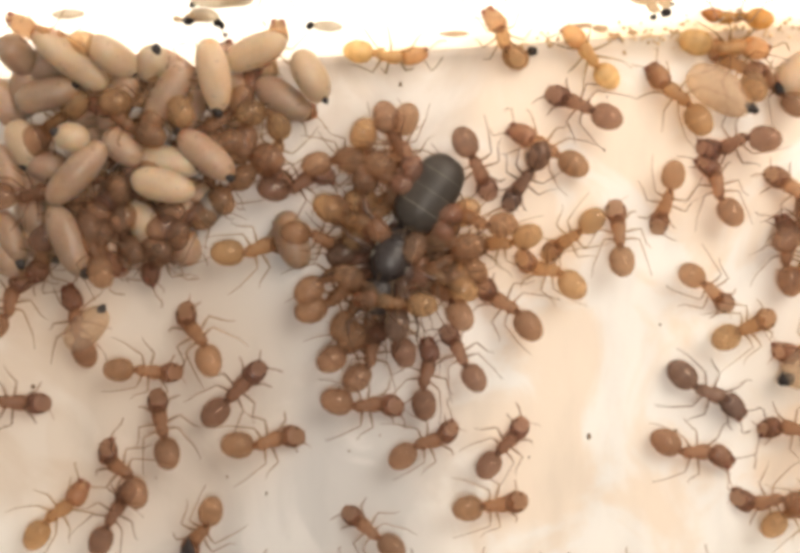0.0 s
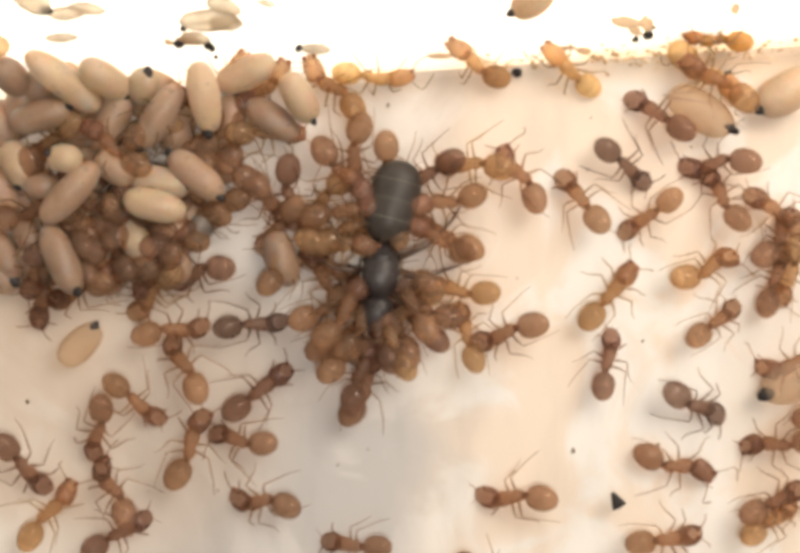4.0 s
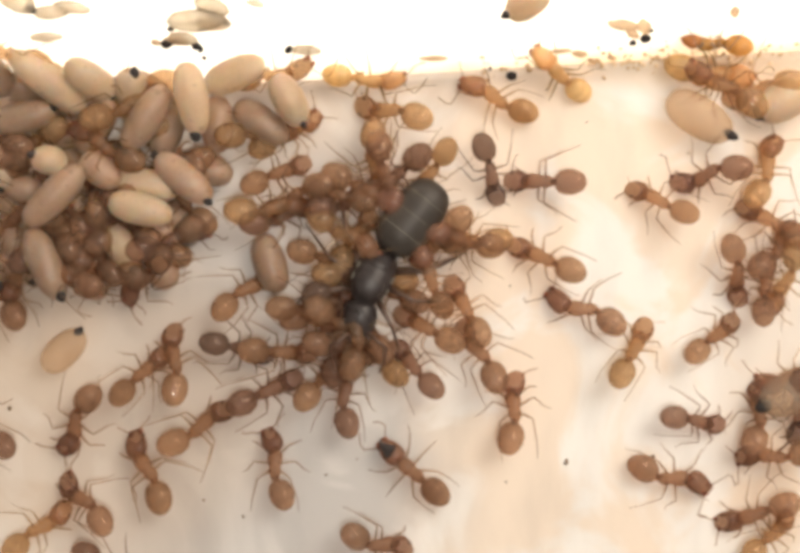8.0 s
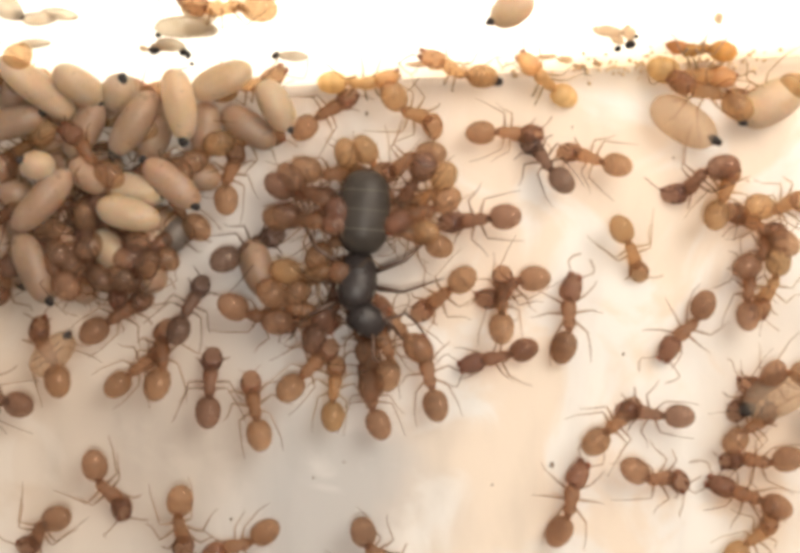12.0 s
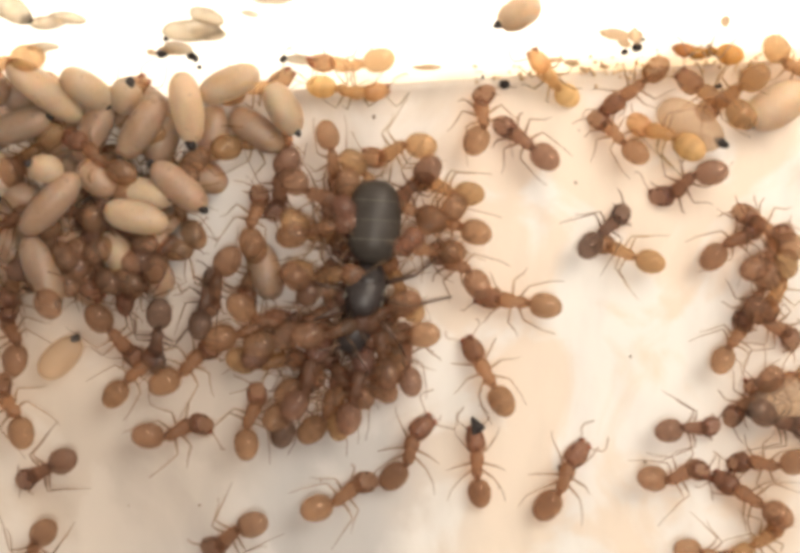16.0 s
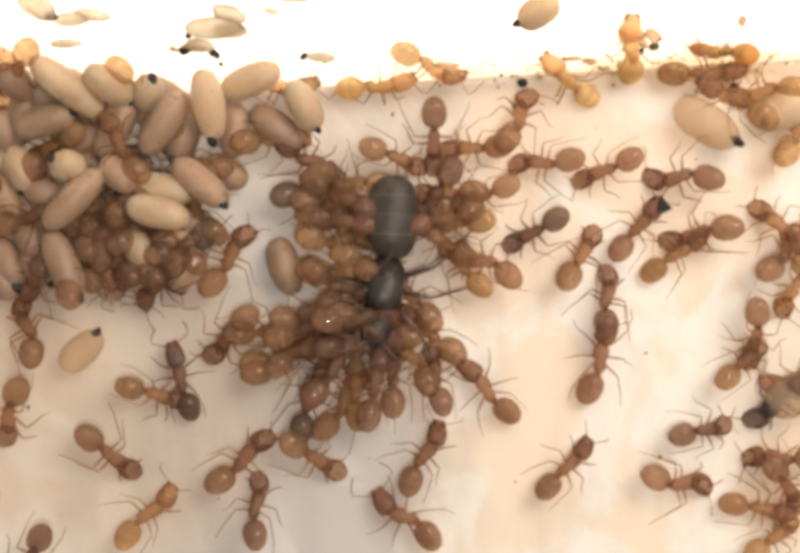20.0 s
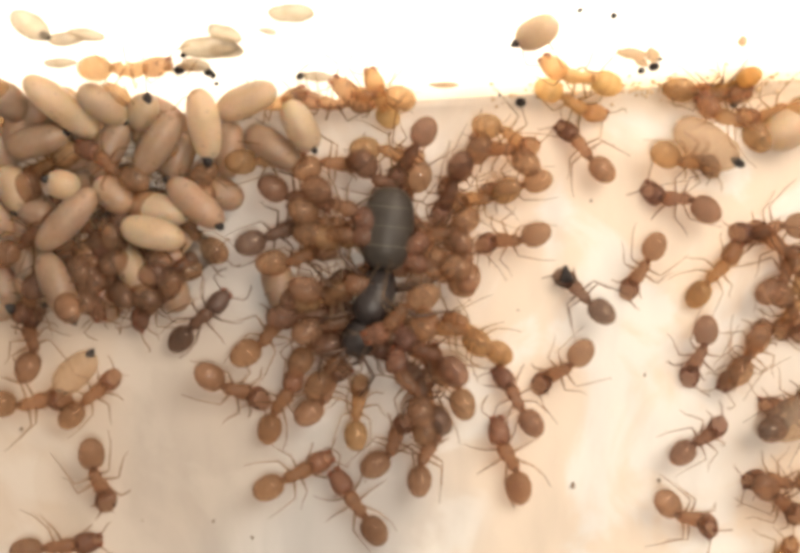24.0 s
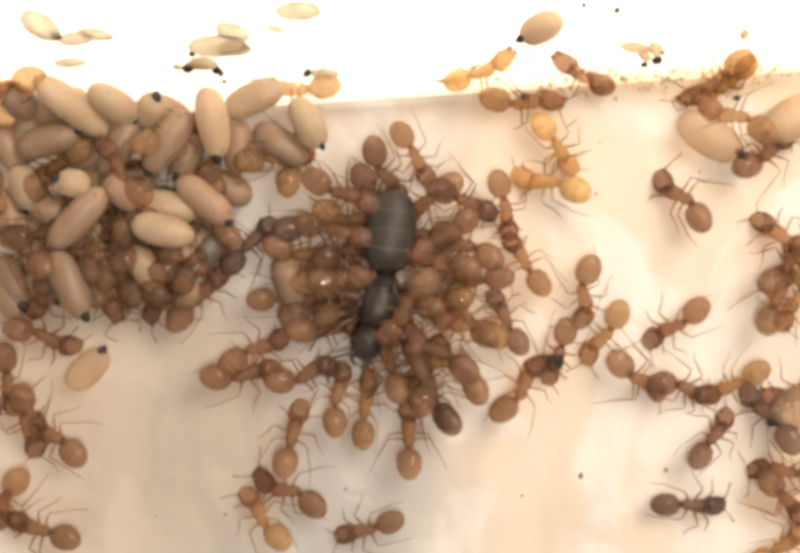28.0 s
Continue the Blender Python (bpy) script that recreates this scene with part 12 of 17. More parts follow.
    walk(ants[61], [(0, at(-11.6, 6.16, -55, 1.5, 31)), (1, at(-11.76, 6.12, -66, 1.5, 31)), (2, at(-12.02, 5.97, -64, 1.5, 31)), (2.25, at(-14.07, 2.7, -103, 0.8, 31)), (2.5, at(-16.12, -0.57, -142, 0, 31)), (3, at(-12.08, 5, -142, 1.5, 31)), (3.25, at(-15.39, 5.04, -206, 1.5, 24)), (3.5, at(-18.69, 5.08, -270, 1.5, 17)), (9, at(-18.69, 5.08, -270, 1.5, 17)), (9.5, at(-18.53, 5.04, -270, 1.9, 17)), (11, at(-18.53, 5.04, -270, 1.9, 17)), (11.5, at(-18.45, 5.02, -270, 2.2, 17)), (28, at(-18.45, 5.02, -270, 2.2, 17))])
    walk(ants[62], [(0, at(-7.05, 3.96, -135, 0, 31)), (0.5, at(-6.6, 3.36, -200, 0, 31)), (1, at(-6.85, 3.17, -231, 0, 31)), (1.5, at(-7.89, 1.03, -215, 0, 31)), (1.67, at(-8.21, 0.83, -161, 0, 31)), (1.83, at(-8.53, 0.63, -108, 0, 31)), (2, at(-8.85, 0.43, -55, 0, 31)), (2.5, at(-11.08, -1.72, -43, 0, 31)), (3, at(-10.67, -1.65, -50, 0, 31)), (3.5, at(-10.56, -2.53, -103, 0, 31)), (5.5, at(-9.9, -1.95, -68, 0, 31)), (6, at(-10.1, -1.99, -81, 0, 31)), (6.5, at(-10.03, -2.28, -80, 0, 31)), (7, at(-9.25, -1.95, -71, 0, 31)), (7.5, at(-7.44, -1.27, -63, 0, 18)), (8, at(-6.79, -0.7, -65, 0, 31)), (8.5, at(-6.91, -0.21, -49, 0, 31)), (9, at(-6.09, 0.8, -65, 0, 31)), (9.5, at(-5.69, 0.88, -69, 0, 18)), (9.75, at(-7.57, 1.62, -3, 0, 24)), (10, at(-9.45, 2.36, 63, 0, 31)), (10.17, at(-8.11, 1.93, 16, 0, 31)), (10.33, at(-6.77, 1.51, -31, 0, 31)), (10.5, at(-5.43, 1.08, -78, 0, 31)), (11, at(-7.26, 4.24, -24, 0, 31)), (11.5, at(-6.89, 4.19, -34, 0, 31)), (12, at(-6.76, 4.16, -21, 0, 31)), (12.5, at(-6.76, 4.16, -21, 0, 31)), (13.5, at(-5.97, 3.38, -61, 0, 31)), (14.5, at(-5.17, 2.61, -102, 0, 31)), (15, at(-5.12, 2.2, -98, 0, 31)), (15.5, at(-6.02, 2.08, -98, 0, 31)), (15.75, at(-6.03, 2.28, -59, 0, 31)), (16, at(-6.04, 2.49, -20, 0, 31)), (16.5, at(-7.36, 2.9, -14, 0, 27)), (17, at(-7.27, 3.98, -27, 0, 19)), (17.5, at(-7, 4, -53, 0, 25)), (18, at(-6.49, 3.92, -61, 0, 29)), (18.5, at(-6.29, 3.69, -70, 0, 30)), (19, at(-5.22, 3.98, -69, 0, 31)), (19.5, at(-4.76, 3.88, -70, 0, 31)), (19.75, at(-3.96, 4, -106, 0, 31)), (20, at(-3.17, 4.12, -141, 0, 31)), (20.5, at(-1.97, 2.76, -93, 0, 17)), (21, at(-2.81, 4.19, -63, 0, 31)), (21.25, at(-2.95, 4.53, -101, 0, 31)), (21.5, at(-3.08, 4.88, -138, 0, 31)), (23.5, at(-3.56, 5.79, -94, 0.5, 31)), (24, at(-3.59, 5.84, -94, 0, 31)), (24.5, at(-3.23, 6.32, -82)), (25, at(-5.15, 5.72, -133, 0, 27)), (25.25, at(-6.88, 4.39, -194, 0, 29)), (25.5, at(-8.61, 3.06, -256, 0, 31)), (25.67, at(-7.83, 2.7, -314, 0, 31)), (25.83, at(-7.06, 2.35, -373, 0, 31)), (26, at(-6.29, 1.99, -431, 0, 31)), (26.5, at(-5.83, 2.58, -432, 0, 31)), (27, at(-4.6, 2.74, -434, 0, 31)), (27.17, at(-6.63, 3.74, -379, 0.5, 31)), (27.33, at(-8.67, 4.74, -325, 1, 31)), (27.5, at(-10.71, 5.74, -270, 1.5, 31)), (27.67, at(-9.18, 5.92, -216, 1, 31)), (27.83, at(-7.66, 6.1, -163, 0.5, 31)), (28, at(-6.14, 6.28, -109, 0, 31))])
    walk(ants[63], [(0, at(15.05, 6.61, 35, 0, 31)), (0.5, at(16.4, 6.33, -20, 0, 31)), (1, at(15.16, -0.45, -6, 0, 31)), (1.5, at(15.48, -0.51, -18)), (2, at(15.55, -0.71, -23, 0, 31)), (2.5, at(15.4, -0.48, -19, 0, 17)), (3, at(15.36, -0.68, -21, 0, 31)), (3.5, at(15.63, -0.62, -25, 0, 17)), (5.5, at(15.63, -0.62, -25, 0, 17)), (6, at(15.24, -0.72, -16, 0, 31)), (8, at(15.24, -0.72, -16, 0, 31)), (8.5, at(15.53, -0.63, -22, 0, 23)), (9, at(15.24, -0.7, -12, 0, 31)), (11, at(15.24, -0.7, -12, 0, 31)), (11.5, at(15.37, -0.62, -19, 0, 19)), (12, at(15.21, -0.73, -13, 0, 31)), (12.5, at(15.08, -0.91, -9, 0, 31)), (14.5, at(15.25, -0.91, -34, 0, 31)), (15, at(15.31, -0.68, -14, 0, 29)), (15.25, at(15.11, -0.92, 21, 0, 30)), (15.5, at(14.9, -1.17, 56, 0, 31)), (15.75, at(15.18, -0.79, 103, 0, 31)), (16, at(15.47, -0.41, 150, 0, 31)), (16.5, at(15.13, 4.3, 195, 0, 31)), (17, at(15.63, 4.41, 207, 0, 31)), (17.5, at(14.66, 3.63, 176, 0, 31)), (17.75, at(14.97, 4.47, 106, 0, 31)), (18, at(15.27, 5.3, 37, 0, 31)), (18.5, at(15.31, 6.4, 34, 0, 31)), (19, at(12.39, 5.97, 85, 0, 21)), (19.5, at(10.3, 5.04, 118, 0, 31)), (20, at(8.52, 4.79, 108, 0, 30)), (20.25, at(7.9, 3.64, 166, 0, 30)), (20.5, at(7.28, 2.49, 225, 0, 31)), (20.75, at(7.91, 3.09, 276, 0, 31)), (21, at(8.53, 3.69, 326, 0, 31)), (21.5, at(8.61, 3.95, 336, 0, 31)), (23.5, at(8.4, 4.94, 364, 0, 30)), (24, at(7.47, 6.3, 396, 0, 17)), (24.5, at(8.45, 6.77, 376, 0, 20)), (24.67, at(8.21, 5.94, 429, 0, 23)), (24.83, at(7.96, 5.11, 482, 0, 27)), (25, at(7.72, 4.28, 535, 0, 31)), (25.17, at(8.59, 5.1, 485, 0, 31)), (25.33, at(9.45, 5.93, 434, 0, 31)), (25.5, at(10.31, 6.75, 384, 0, 31)), (26, at(9.25, 6.48, 434, 0, 9)), (26.5, at(8.35, 6.84, 421, 0, 12)), (27, at(7.94, 7.36, 447, 0, 17)), (27.5, at(6.97, 8.82, 406)), (28, at(7.02, 9.65, 405))])
    walk(ants[64], [(0, at(-0.93, -2, -9, 0.9, 17)), (0.5, at(-2.11, -2.48, -20, 0.9, 17)), (1, at(-1.11, -2.72, -7, 0.9, 17)), (1.25, at(-0.81, -2.46, 48, 0.5, 17)), (1.5, at(-0.5, -2.2, 102, 0, 17)), (2, at(-0.5, -2.2, 102, 0, 17)), (2.25, at(-0.64, -1.67, 57, 0.5, 17)), (2.5, at(-0.79, -1.15, 12, 0.9, 17)), (3, at(-0.47, -0.86, 51, 0.9, 17)), (3.5, at(-0.83, -0.56, 64, 0, 17)), (4.17, at(-1.36, -0.72, 111, 0, 17)), (4.83, at(-1.88, -0.89, 159, 0, 17)), (5.5, at(-2.41, -1.05, 206, 0, 17)), (6, at(-2.69, -0.77, 248, 0, 31)), (6.5, at(-1.86, -0.64, 269, 0, 17)), (7, at(-2.61, 0.37, 301, 0.5, 31)), (7.25, at(-2.55, -0.02, 249, 0.5, 24)), (7.5, at(-2.48, -0.41, 197, 0.5, 17)), (7.75, at(-2.59, -0.23, 254, 0.5, 17)), (8, at(-2.69, -0.06, 312, 0.5, 17)), (8.5, at(-3.21, -0.25, 309, 0, 17)), (9, at(-3.56, -0.52, 281, 0, 17)), (9.5, at(-4.11, -0.16, 310, 0, 17)), (10, at(-5.6, 0.9, 277, 0, 31)), (10.5, at(-4.13, 0.2, 234, 0, 17)), (11, at(-5.31, 0.94, 275, 0, 27)), (11.5, at(-5.55, 0.6, 273, 0, 31)), (12, at(-6.07, 1.25, 298, 0, 31)), (12.5, at(-6.31, 1.68, 311, 0, 31)), (13.17, at(-6.64, 1.1, 251, 0, 31)), (13.83, at(-6.98, 0.52, 191, 0, 31)), (14.5, at(-7.32, -0.06, 131, 0, 31)), (14.67, at(-6.87, 0.21, 189, 0, 31)), (14.83, at(-6.42, 0.47, 247, 0, 31)), (15, at(-5.97, 0.74, 306, 0, 31)), (15.25, at(-8.05, -0.07, 243, 0, 31)), (15.5, at(-10.12, -0.88, 180, 0, 31)), (16, at(-9.95, -2.01, 170, 0, 31)), (16.5, at(-9.46, -2.04, 212, 0, 31)), (16.75, at(-9.03, -1.84, 261, 0, 31)), (17, at(-8.61, -1.63, 310, 0, 31)), (17.5, at(-8.49, -1.08, 350, 0, 31)), (18, at(-8.56, -1.16, 333, 0, 31)), (18.5, at(-8.55, -0.54, 344, 0, 31)), (19, at(-8.21, -0.28, 328, 0, 19)), (19.5, at(-7.91, 0.08, 331, 0, 12)), (20, at(-4.67, 3.86, 293, 0, 31)), (20.5, at(-4.68, 3.94, 274, 0, 31)), (21, at(-5.02, 4.3, 304, 0, 31)), (21.5, at(-5.93, 3.81, 291, 0, 31)), (23.5, at(-6.15, 2.55, 297, 0, 31)), (24, at(-5.94, 2.69, 293, 0, 31)), (25, at(-5.94, 2.69, 293, 0, 31)), (25.5, at(-5.86, 2.38, 297, 0, 14)), (26, at(-5.26, 2.67, 281, 0, 31)), (26.17, at(-5.05, 2.74, 222, 0, 31)), (26.33, at(-4.85, 2.81, 163, 0, 31)), (26.5, at(-4.65, 2.88, 104, 0, 31)), (26.67, at(-4.43, 3.09, 161, 0, 31)), (26.83, at(-4.21, 3.29, 219, 0, 31)), (27, at(-3.99, 3.49, 276, 0, 31)), (27.5, at(-5.12, 3.97, 280, 0, 31)), (28, at(-4.69, 2.93, 277, 0, 31))])
    walk(ants[65], [(0, at(0.53, 0.28, -225, 0, 17)), (0.5, at(0.53, -0.13, -230, 0, 17)), (1, at(0.81, 1.41, -244, 0, 31)), (1.5, at(0.62, 0.92, -219, 0, 17)), (2, at(1.04, 1.95, -248, 0, 31)), (2.5, at(1.04, 1.95, -248, 0, 31)), (3, at(0.03, 1.34, -211, 0.9, 17)), (3.25, at(-0.26, 1.93, -263, 0.9, 17)), (3.5, at(-0.56, 2.51, -315, 0.9, 17)), (4.5, at(-0.63, 2.15, -369, 0.9, 17)), (5.5, at(-0.7, 1.79, -422, 0.9, 17)), (6, at(-0.72, 2.39, -447, 0.9, 17)), (6.25, at(-1.35, 1.39, -493, 0.9, 17)), (6.5, at(-1.97, 0.39, -539, 0.9, 17)), (7, at(-1.88, 0.87, -545, 0.5, 17)), (7.5, at(-1.89, 0.88, -545, 0, 17)), (7.75, at(-2.07, 2.09, -598, 0.2, 24)), (8, at(-2.25, 3.3, -652, 0.5, 31)), (8.25, at(-2.04, 2.24, -596, 0.2, 24)), (8.5, at(-1.84, 1.18, -541, 0, 17)), (9, at(-0.48, 4.94, -560, 0.5, 31)), (9.25, at(0.81, 5.43, -519, 0.2, 31)), (9.5, at(2.11, 5.93, -478, 0, 31)), (9.75, at(1.6, 5.29, -519, 0, 31)), (10, at(1.1, 4.65, -560, 0, 31)), (10.25, at(1.71, 5.38, -496, 0, 31)), (10.5, at(2.33, 6.11, -432, 0, 31)), (11, at(2.34, 6.81, -397, 0, 26)), (11.5, at(3.34, 7.05, -426, 0, 20)), (12, at(4.91, 6.28, -455, 0, 19)), (12.5, at(6.38, 5.83, -446, 0, 31)), (14.5, at(10.12, 7.5, -450, 0, 31)), (15, at(10.37, 8.01, -431, 0, 31)), (15.5, at(10.37, 8.01, -431, 0, 31)), (15.67, at(10.32, 8.16, -485, 0, 20)), (15.83, at(10.27, 8.31, -540, 0, 10)), (16, at(10.22, 8.46, -595)), (16.25, at(9.68, 8.36, -644)), (16.5, at(9.14, 8.26, -692)), (16.67, at(9.47, 8.32, -740)), (16.83, at(9.8, 8.37, -788)), (17, at(10.13, 8.43, -836)), (17.25, at(9.52, 7.8, -894, 0, 15)), (17.5, at(8.91, 7.17, -952, 0, 31)), (18, at(7.12, 6.43, -981, 0, 31)), (18.5, at(5.6, 6.29, -994, 0, 31)), (19, at(3.78, 6.01, -998, 0, 31)), (19.5, at(3.78, 6.01, -998, 0, 31)), (20, at(2.9, 5.6, -994, 0, 31)), (20.5, at(3.1, 5.84, -952, 0, 31)), (21, at(2.22, 6.1, -980, 0, 31)), (21.17, at(2.23, 5.93, -932, 0.1, 31)), (21.33, at(2.24, 5.77, -883, 0.3, 31)), (21.5, at(2.25, 5.61, -834, 0.5, 31)), (22.5, at(2.4, 5.95, -898, 0.2, 31)), (23.5, at(2.56, 6.28, -961, 0, 31)), (24, at(2.44, 5.74, -945, 0, 31)), (24.25, at(2.28, 6.55, -981, 0, 31)), (24.5, at(2.12, 7.36, -1016, 0, 31)), (24.67, at(2.44, 6.61, -959, 0, 27)), (24.83, at(2.77, 5.86, -901, 0, 24)), (25, at(3.09, 5.11, -843, 0, 21)), (25.17, at(2.58, 5.8, -901, 0, 24)), (25.33, at(2.07, 6.49, -959, 0, 27)), (25.5, at(1.55, 7.19, -1017, 0, 31)), (25.67, at(2.36, 6.72, -1076, 0, 20)), (25.83, at(3.17, 6.25, -1136, 0, 10)), (26, at(3.98, 5.79, -1195)), (26.5, at(3.22, 4.83, -1228, 0, 31)), (27, at(4.26, 4.07, -1226, 0, 31)), (27.5, at(3.74, 3.98, -1251, 0, 31)), (28, at(3.74, 3.98, -1251, 0, 31))])
    walk(ants[66], [(0, at(-3.1, 0.83, -155, 0, 17)), (0.25, at(-3.46, 0.59, -94, 0.2, 24)), (0.5, at(-3.83, 0.35, -32, 0.5, 31)), (1, at(-5.56, 1.94, -43, 0, 31)), (1.5, at(-5.21, 2.25, -37, 0, 31)), (1.67, at(-6.15, 2.82, 17, 0, 31)), (1.83, at(-7.09, 3.38, 71, 0, 31)), (2, at(-8.03, 3.95, 126, 0, 31)), (2.5, at(-7.62, 3.77, 163, 0, 31)), (2.75, at(-9.15, 5.57, 231, 0.2, 15)), (3, at(-10.69, 7.36, 300, 0.4)), (3.25, at(-8.89, 5.4, 261, 0.2, 15)), (3.5, at(-7.09, 3.44, 222, 0, 31)), (5.5, at(-5.8, 3.32, 254, 0, 31)), (6, at(-6.05, 3.6, 270, 0, 31)), (6.5, at(-5.94, 3.23, 285, 0, 31)), (6.67, at(-7.68, 4.63, 333, 0.1, 20)), (6.83, at(-9.41, 6.03, 380, 0.3, 10)), (7, at(-11.15, 7.44, 428, 0.4)), (7.5, at(-9.65, 1.84, 484, 0, 31)), (8, at(-9.35, 1.59, 481, 0, 31)), (8.5, at(-9.71, 1.4, 495, 0, 31)), (8.75, at(-9.59, 1.87, 457, 0, 31)), (9, at(-9.46, 2.33, 419, 0, 31)), (9.5, at(-10.32, 1.41, 450, 0, 31)), (10, at(-11.03, -0.53, 495, 0, 31)), (10.5, at(-13.86, -0.54, 460, 0, 31)), (11, at(-13.5, 0.27, 407, 1.5, 31)), (11.5, at(-13.49, -0.4, 467, 1.5, 31)), (12, at(-13.55, 0.32, 405, 1.5, 31)), (12.25, at(-13.07, -0.06, 340, 0.8, 31)), (12.5, at(-12.58, -0.43, 275, 0, 31)), (13.5, at(-13.62, -0.38, 335, 0, 31)), (14.5, at(-14.65, -0.33, 395, 0, 31)), (15, at(-14.36, 0.03, 394, 1.5, 31)), (15.5, at(-14.75, -0.07, 384, 1.5, 31)), (16, at(-14.55, -0.23, 400, 1.5, 31)), (16.5, at(-14.55, -0.26, 386, 0, 31)), (17, at(-14.55, -0.26, 386, 0, 31)), (17.5, at(-14.25, -0.24, 385, 1.5, 31)), (18, at(-14.63, -0.52, 387, 0, 31)), (18.5, at(-14.24, -0.18, 381, 1.5, 17)), (19, at(-14.24, -0.18, 381, 1.5, 17)), (19.5, at(-14.47, 0.11, 383, 1.5, 28)), (20, at(-14.47, 0.11, 383, 1.5, 28)), (20.5, at(-14.77, 0.53, 389, 1.5)), (21, at(-14.61, 0.17, 385, 1.5, 31)), (21.5, at(-15.05, -0.35, 401, 0, 31)), (23.5, at(-14.84, 0.01, 423, 1.5, 31)), (24, at(-14.27, 0.34, 389, 1.5, 31)), (24.5, at(-15.05, -0.1, 419, 1.5, 31)), (25, at(-15.12, 0.36, 393, 1.5, 31)), (25.5, at(-15.81, 0.19, 432, 1.5, 31)), (26, at(-15.48, 0.65, 400, 1.5, 31)), (26.5, at(-16, 0.46, 445, 1.5, 31)), (27, at(-15.96, 1.23, 411, 1.5, 31)), (27.5, at(-17.35, -1.58, 346, 0, 31)), (28, at(-16.12, 1.8, 411, 1.5, 31))])
    walk(ants[67], [(0, at(-1.49, 2.21, -69, 0, 17)), (0.5, at(-1.47, 2.19, -69, 0.5, 17)), (1, at(-3.95, 2.9, -76, 0, 31)), (1.5, at(-2.99, 2.95, -59, 0, 31)), (2, at(-2.8, 4.1, -83, 0, 31)), (2.17, at(-2.75, 3.71, -133, 0, 31)), (2.33, at(-2.69, 3.32, -183, 0, 31)), (2.5, at(-2.64, 2.93, -233, 0, 31)), (2.75, at(-2.25, 3.29, -194, 0, 31)), (3, at(-1.86, 3.65, -154, 0, 31)), (3.25, at(-2.71, 3.46, -192, 0, 31)), (3.5, at(-3.56, 3.27, -229, 0, 31)), (4.5, at(-3.32, 3.31, -169, 0, 31)), (5.5, at(-3.08, 3.35, -109, 0, 31)), (6, at(-4.8, 3.81, -83, 0, 31)), (6.25, at(-4.99, 3.24, -31, 0, 31)), (6.5, at(-5.17, 2.66, 20, 0, 31)), (7, at(-4.21, 4.09, 76, 0, 31)), (7.17, at(-4.38, 3.71, 24, 0, 31)), (7.33, at(-4.56, 3.33, -28, 0, 31)), (7.5, at(-4.73, 2.95, -81, 0, 31)), (8, at(-5.73, 2.66, -69, 0.5, 31)), (8.5, at(-6.6, 2.99, -13, 0, 31)), (9, at(-6.49, 3.93, -49, 0, 31)), (9.5, at(-7.27, 3.72, -54, 0, 31)), (10, at(-7.08, 3.84, -45, 0, 31)), (10.5, at(-7.2, 4.23, -28, 0, 31)), (11, at(-10.55, 7.44, -64, 0.4)), (11.25, at(-12.99, 5.64, -105, 1, 15)), (11.5, at(-15.42, 3.84, -146, 1.5, 31)), (11.75, at(-13.01, 5.8, -99, 1, 15)), (12, at(-10.6, 7.76, -52, 0.4)), (12.5, at(-10.25, 7.53, -30, 0.4)), (14.5, at(-11.34, 8.07, -59, 0.4)), (15, at(-11.57, 7.95, -50, 0.4)), (15.5, at(-11.63, 7.74, -31, 0.4)), (16, at(-11.54, 7.92, -34, 0.4)), (16.5, at(-10.7, 8.47, -12, 0.4)), (17, at(-11.33, 8.34, -53, 0.4)), (17.5, at(-11.07, 8.71, -70, 0.4)), (18, at(-11.02, 8.57, -112, 0.4)), (18.5, at(-11.38, 8.57, -116, 0.4)), (19, at(-11.42, 8.39, -134, 0.4)), (21.5, at(-11.42, 8.39, -134, 0.4)), (23.5, at(-11.12, 8.36, -111, 0.4)), (24, at(-11.12, 8.36, -111, 0.4)), (24.5, at(-10.95, 8.23, -87, 0.4)), (25, at(-10.91, 7.86, -94, 0.4)), (25.5, at(-10.54, 7.54, -66, 0.4)), (26, at(-10.82, 7.71, -88, 0.4)), (26.5, at(-10.7, 7.56, -78, 0.4)), (27, at(-13.74, 7.47, -126, 0.4)), (27.5, at(-10.2, 6.57, -56, 1.9, 31)), (28, at(-10.28, 6.63, -56, 1.5, 31))])
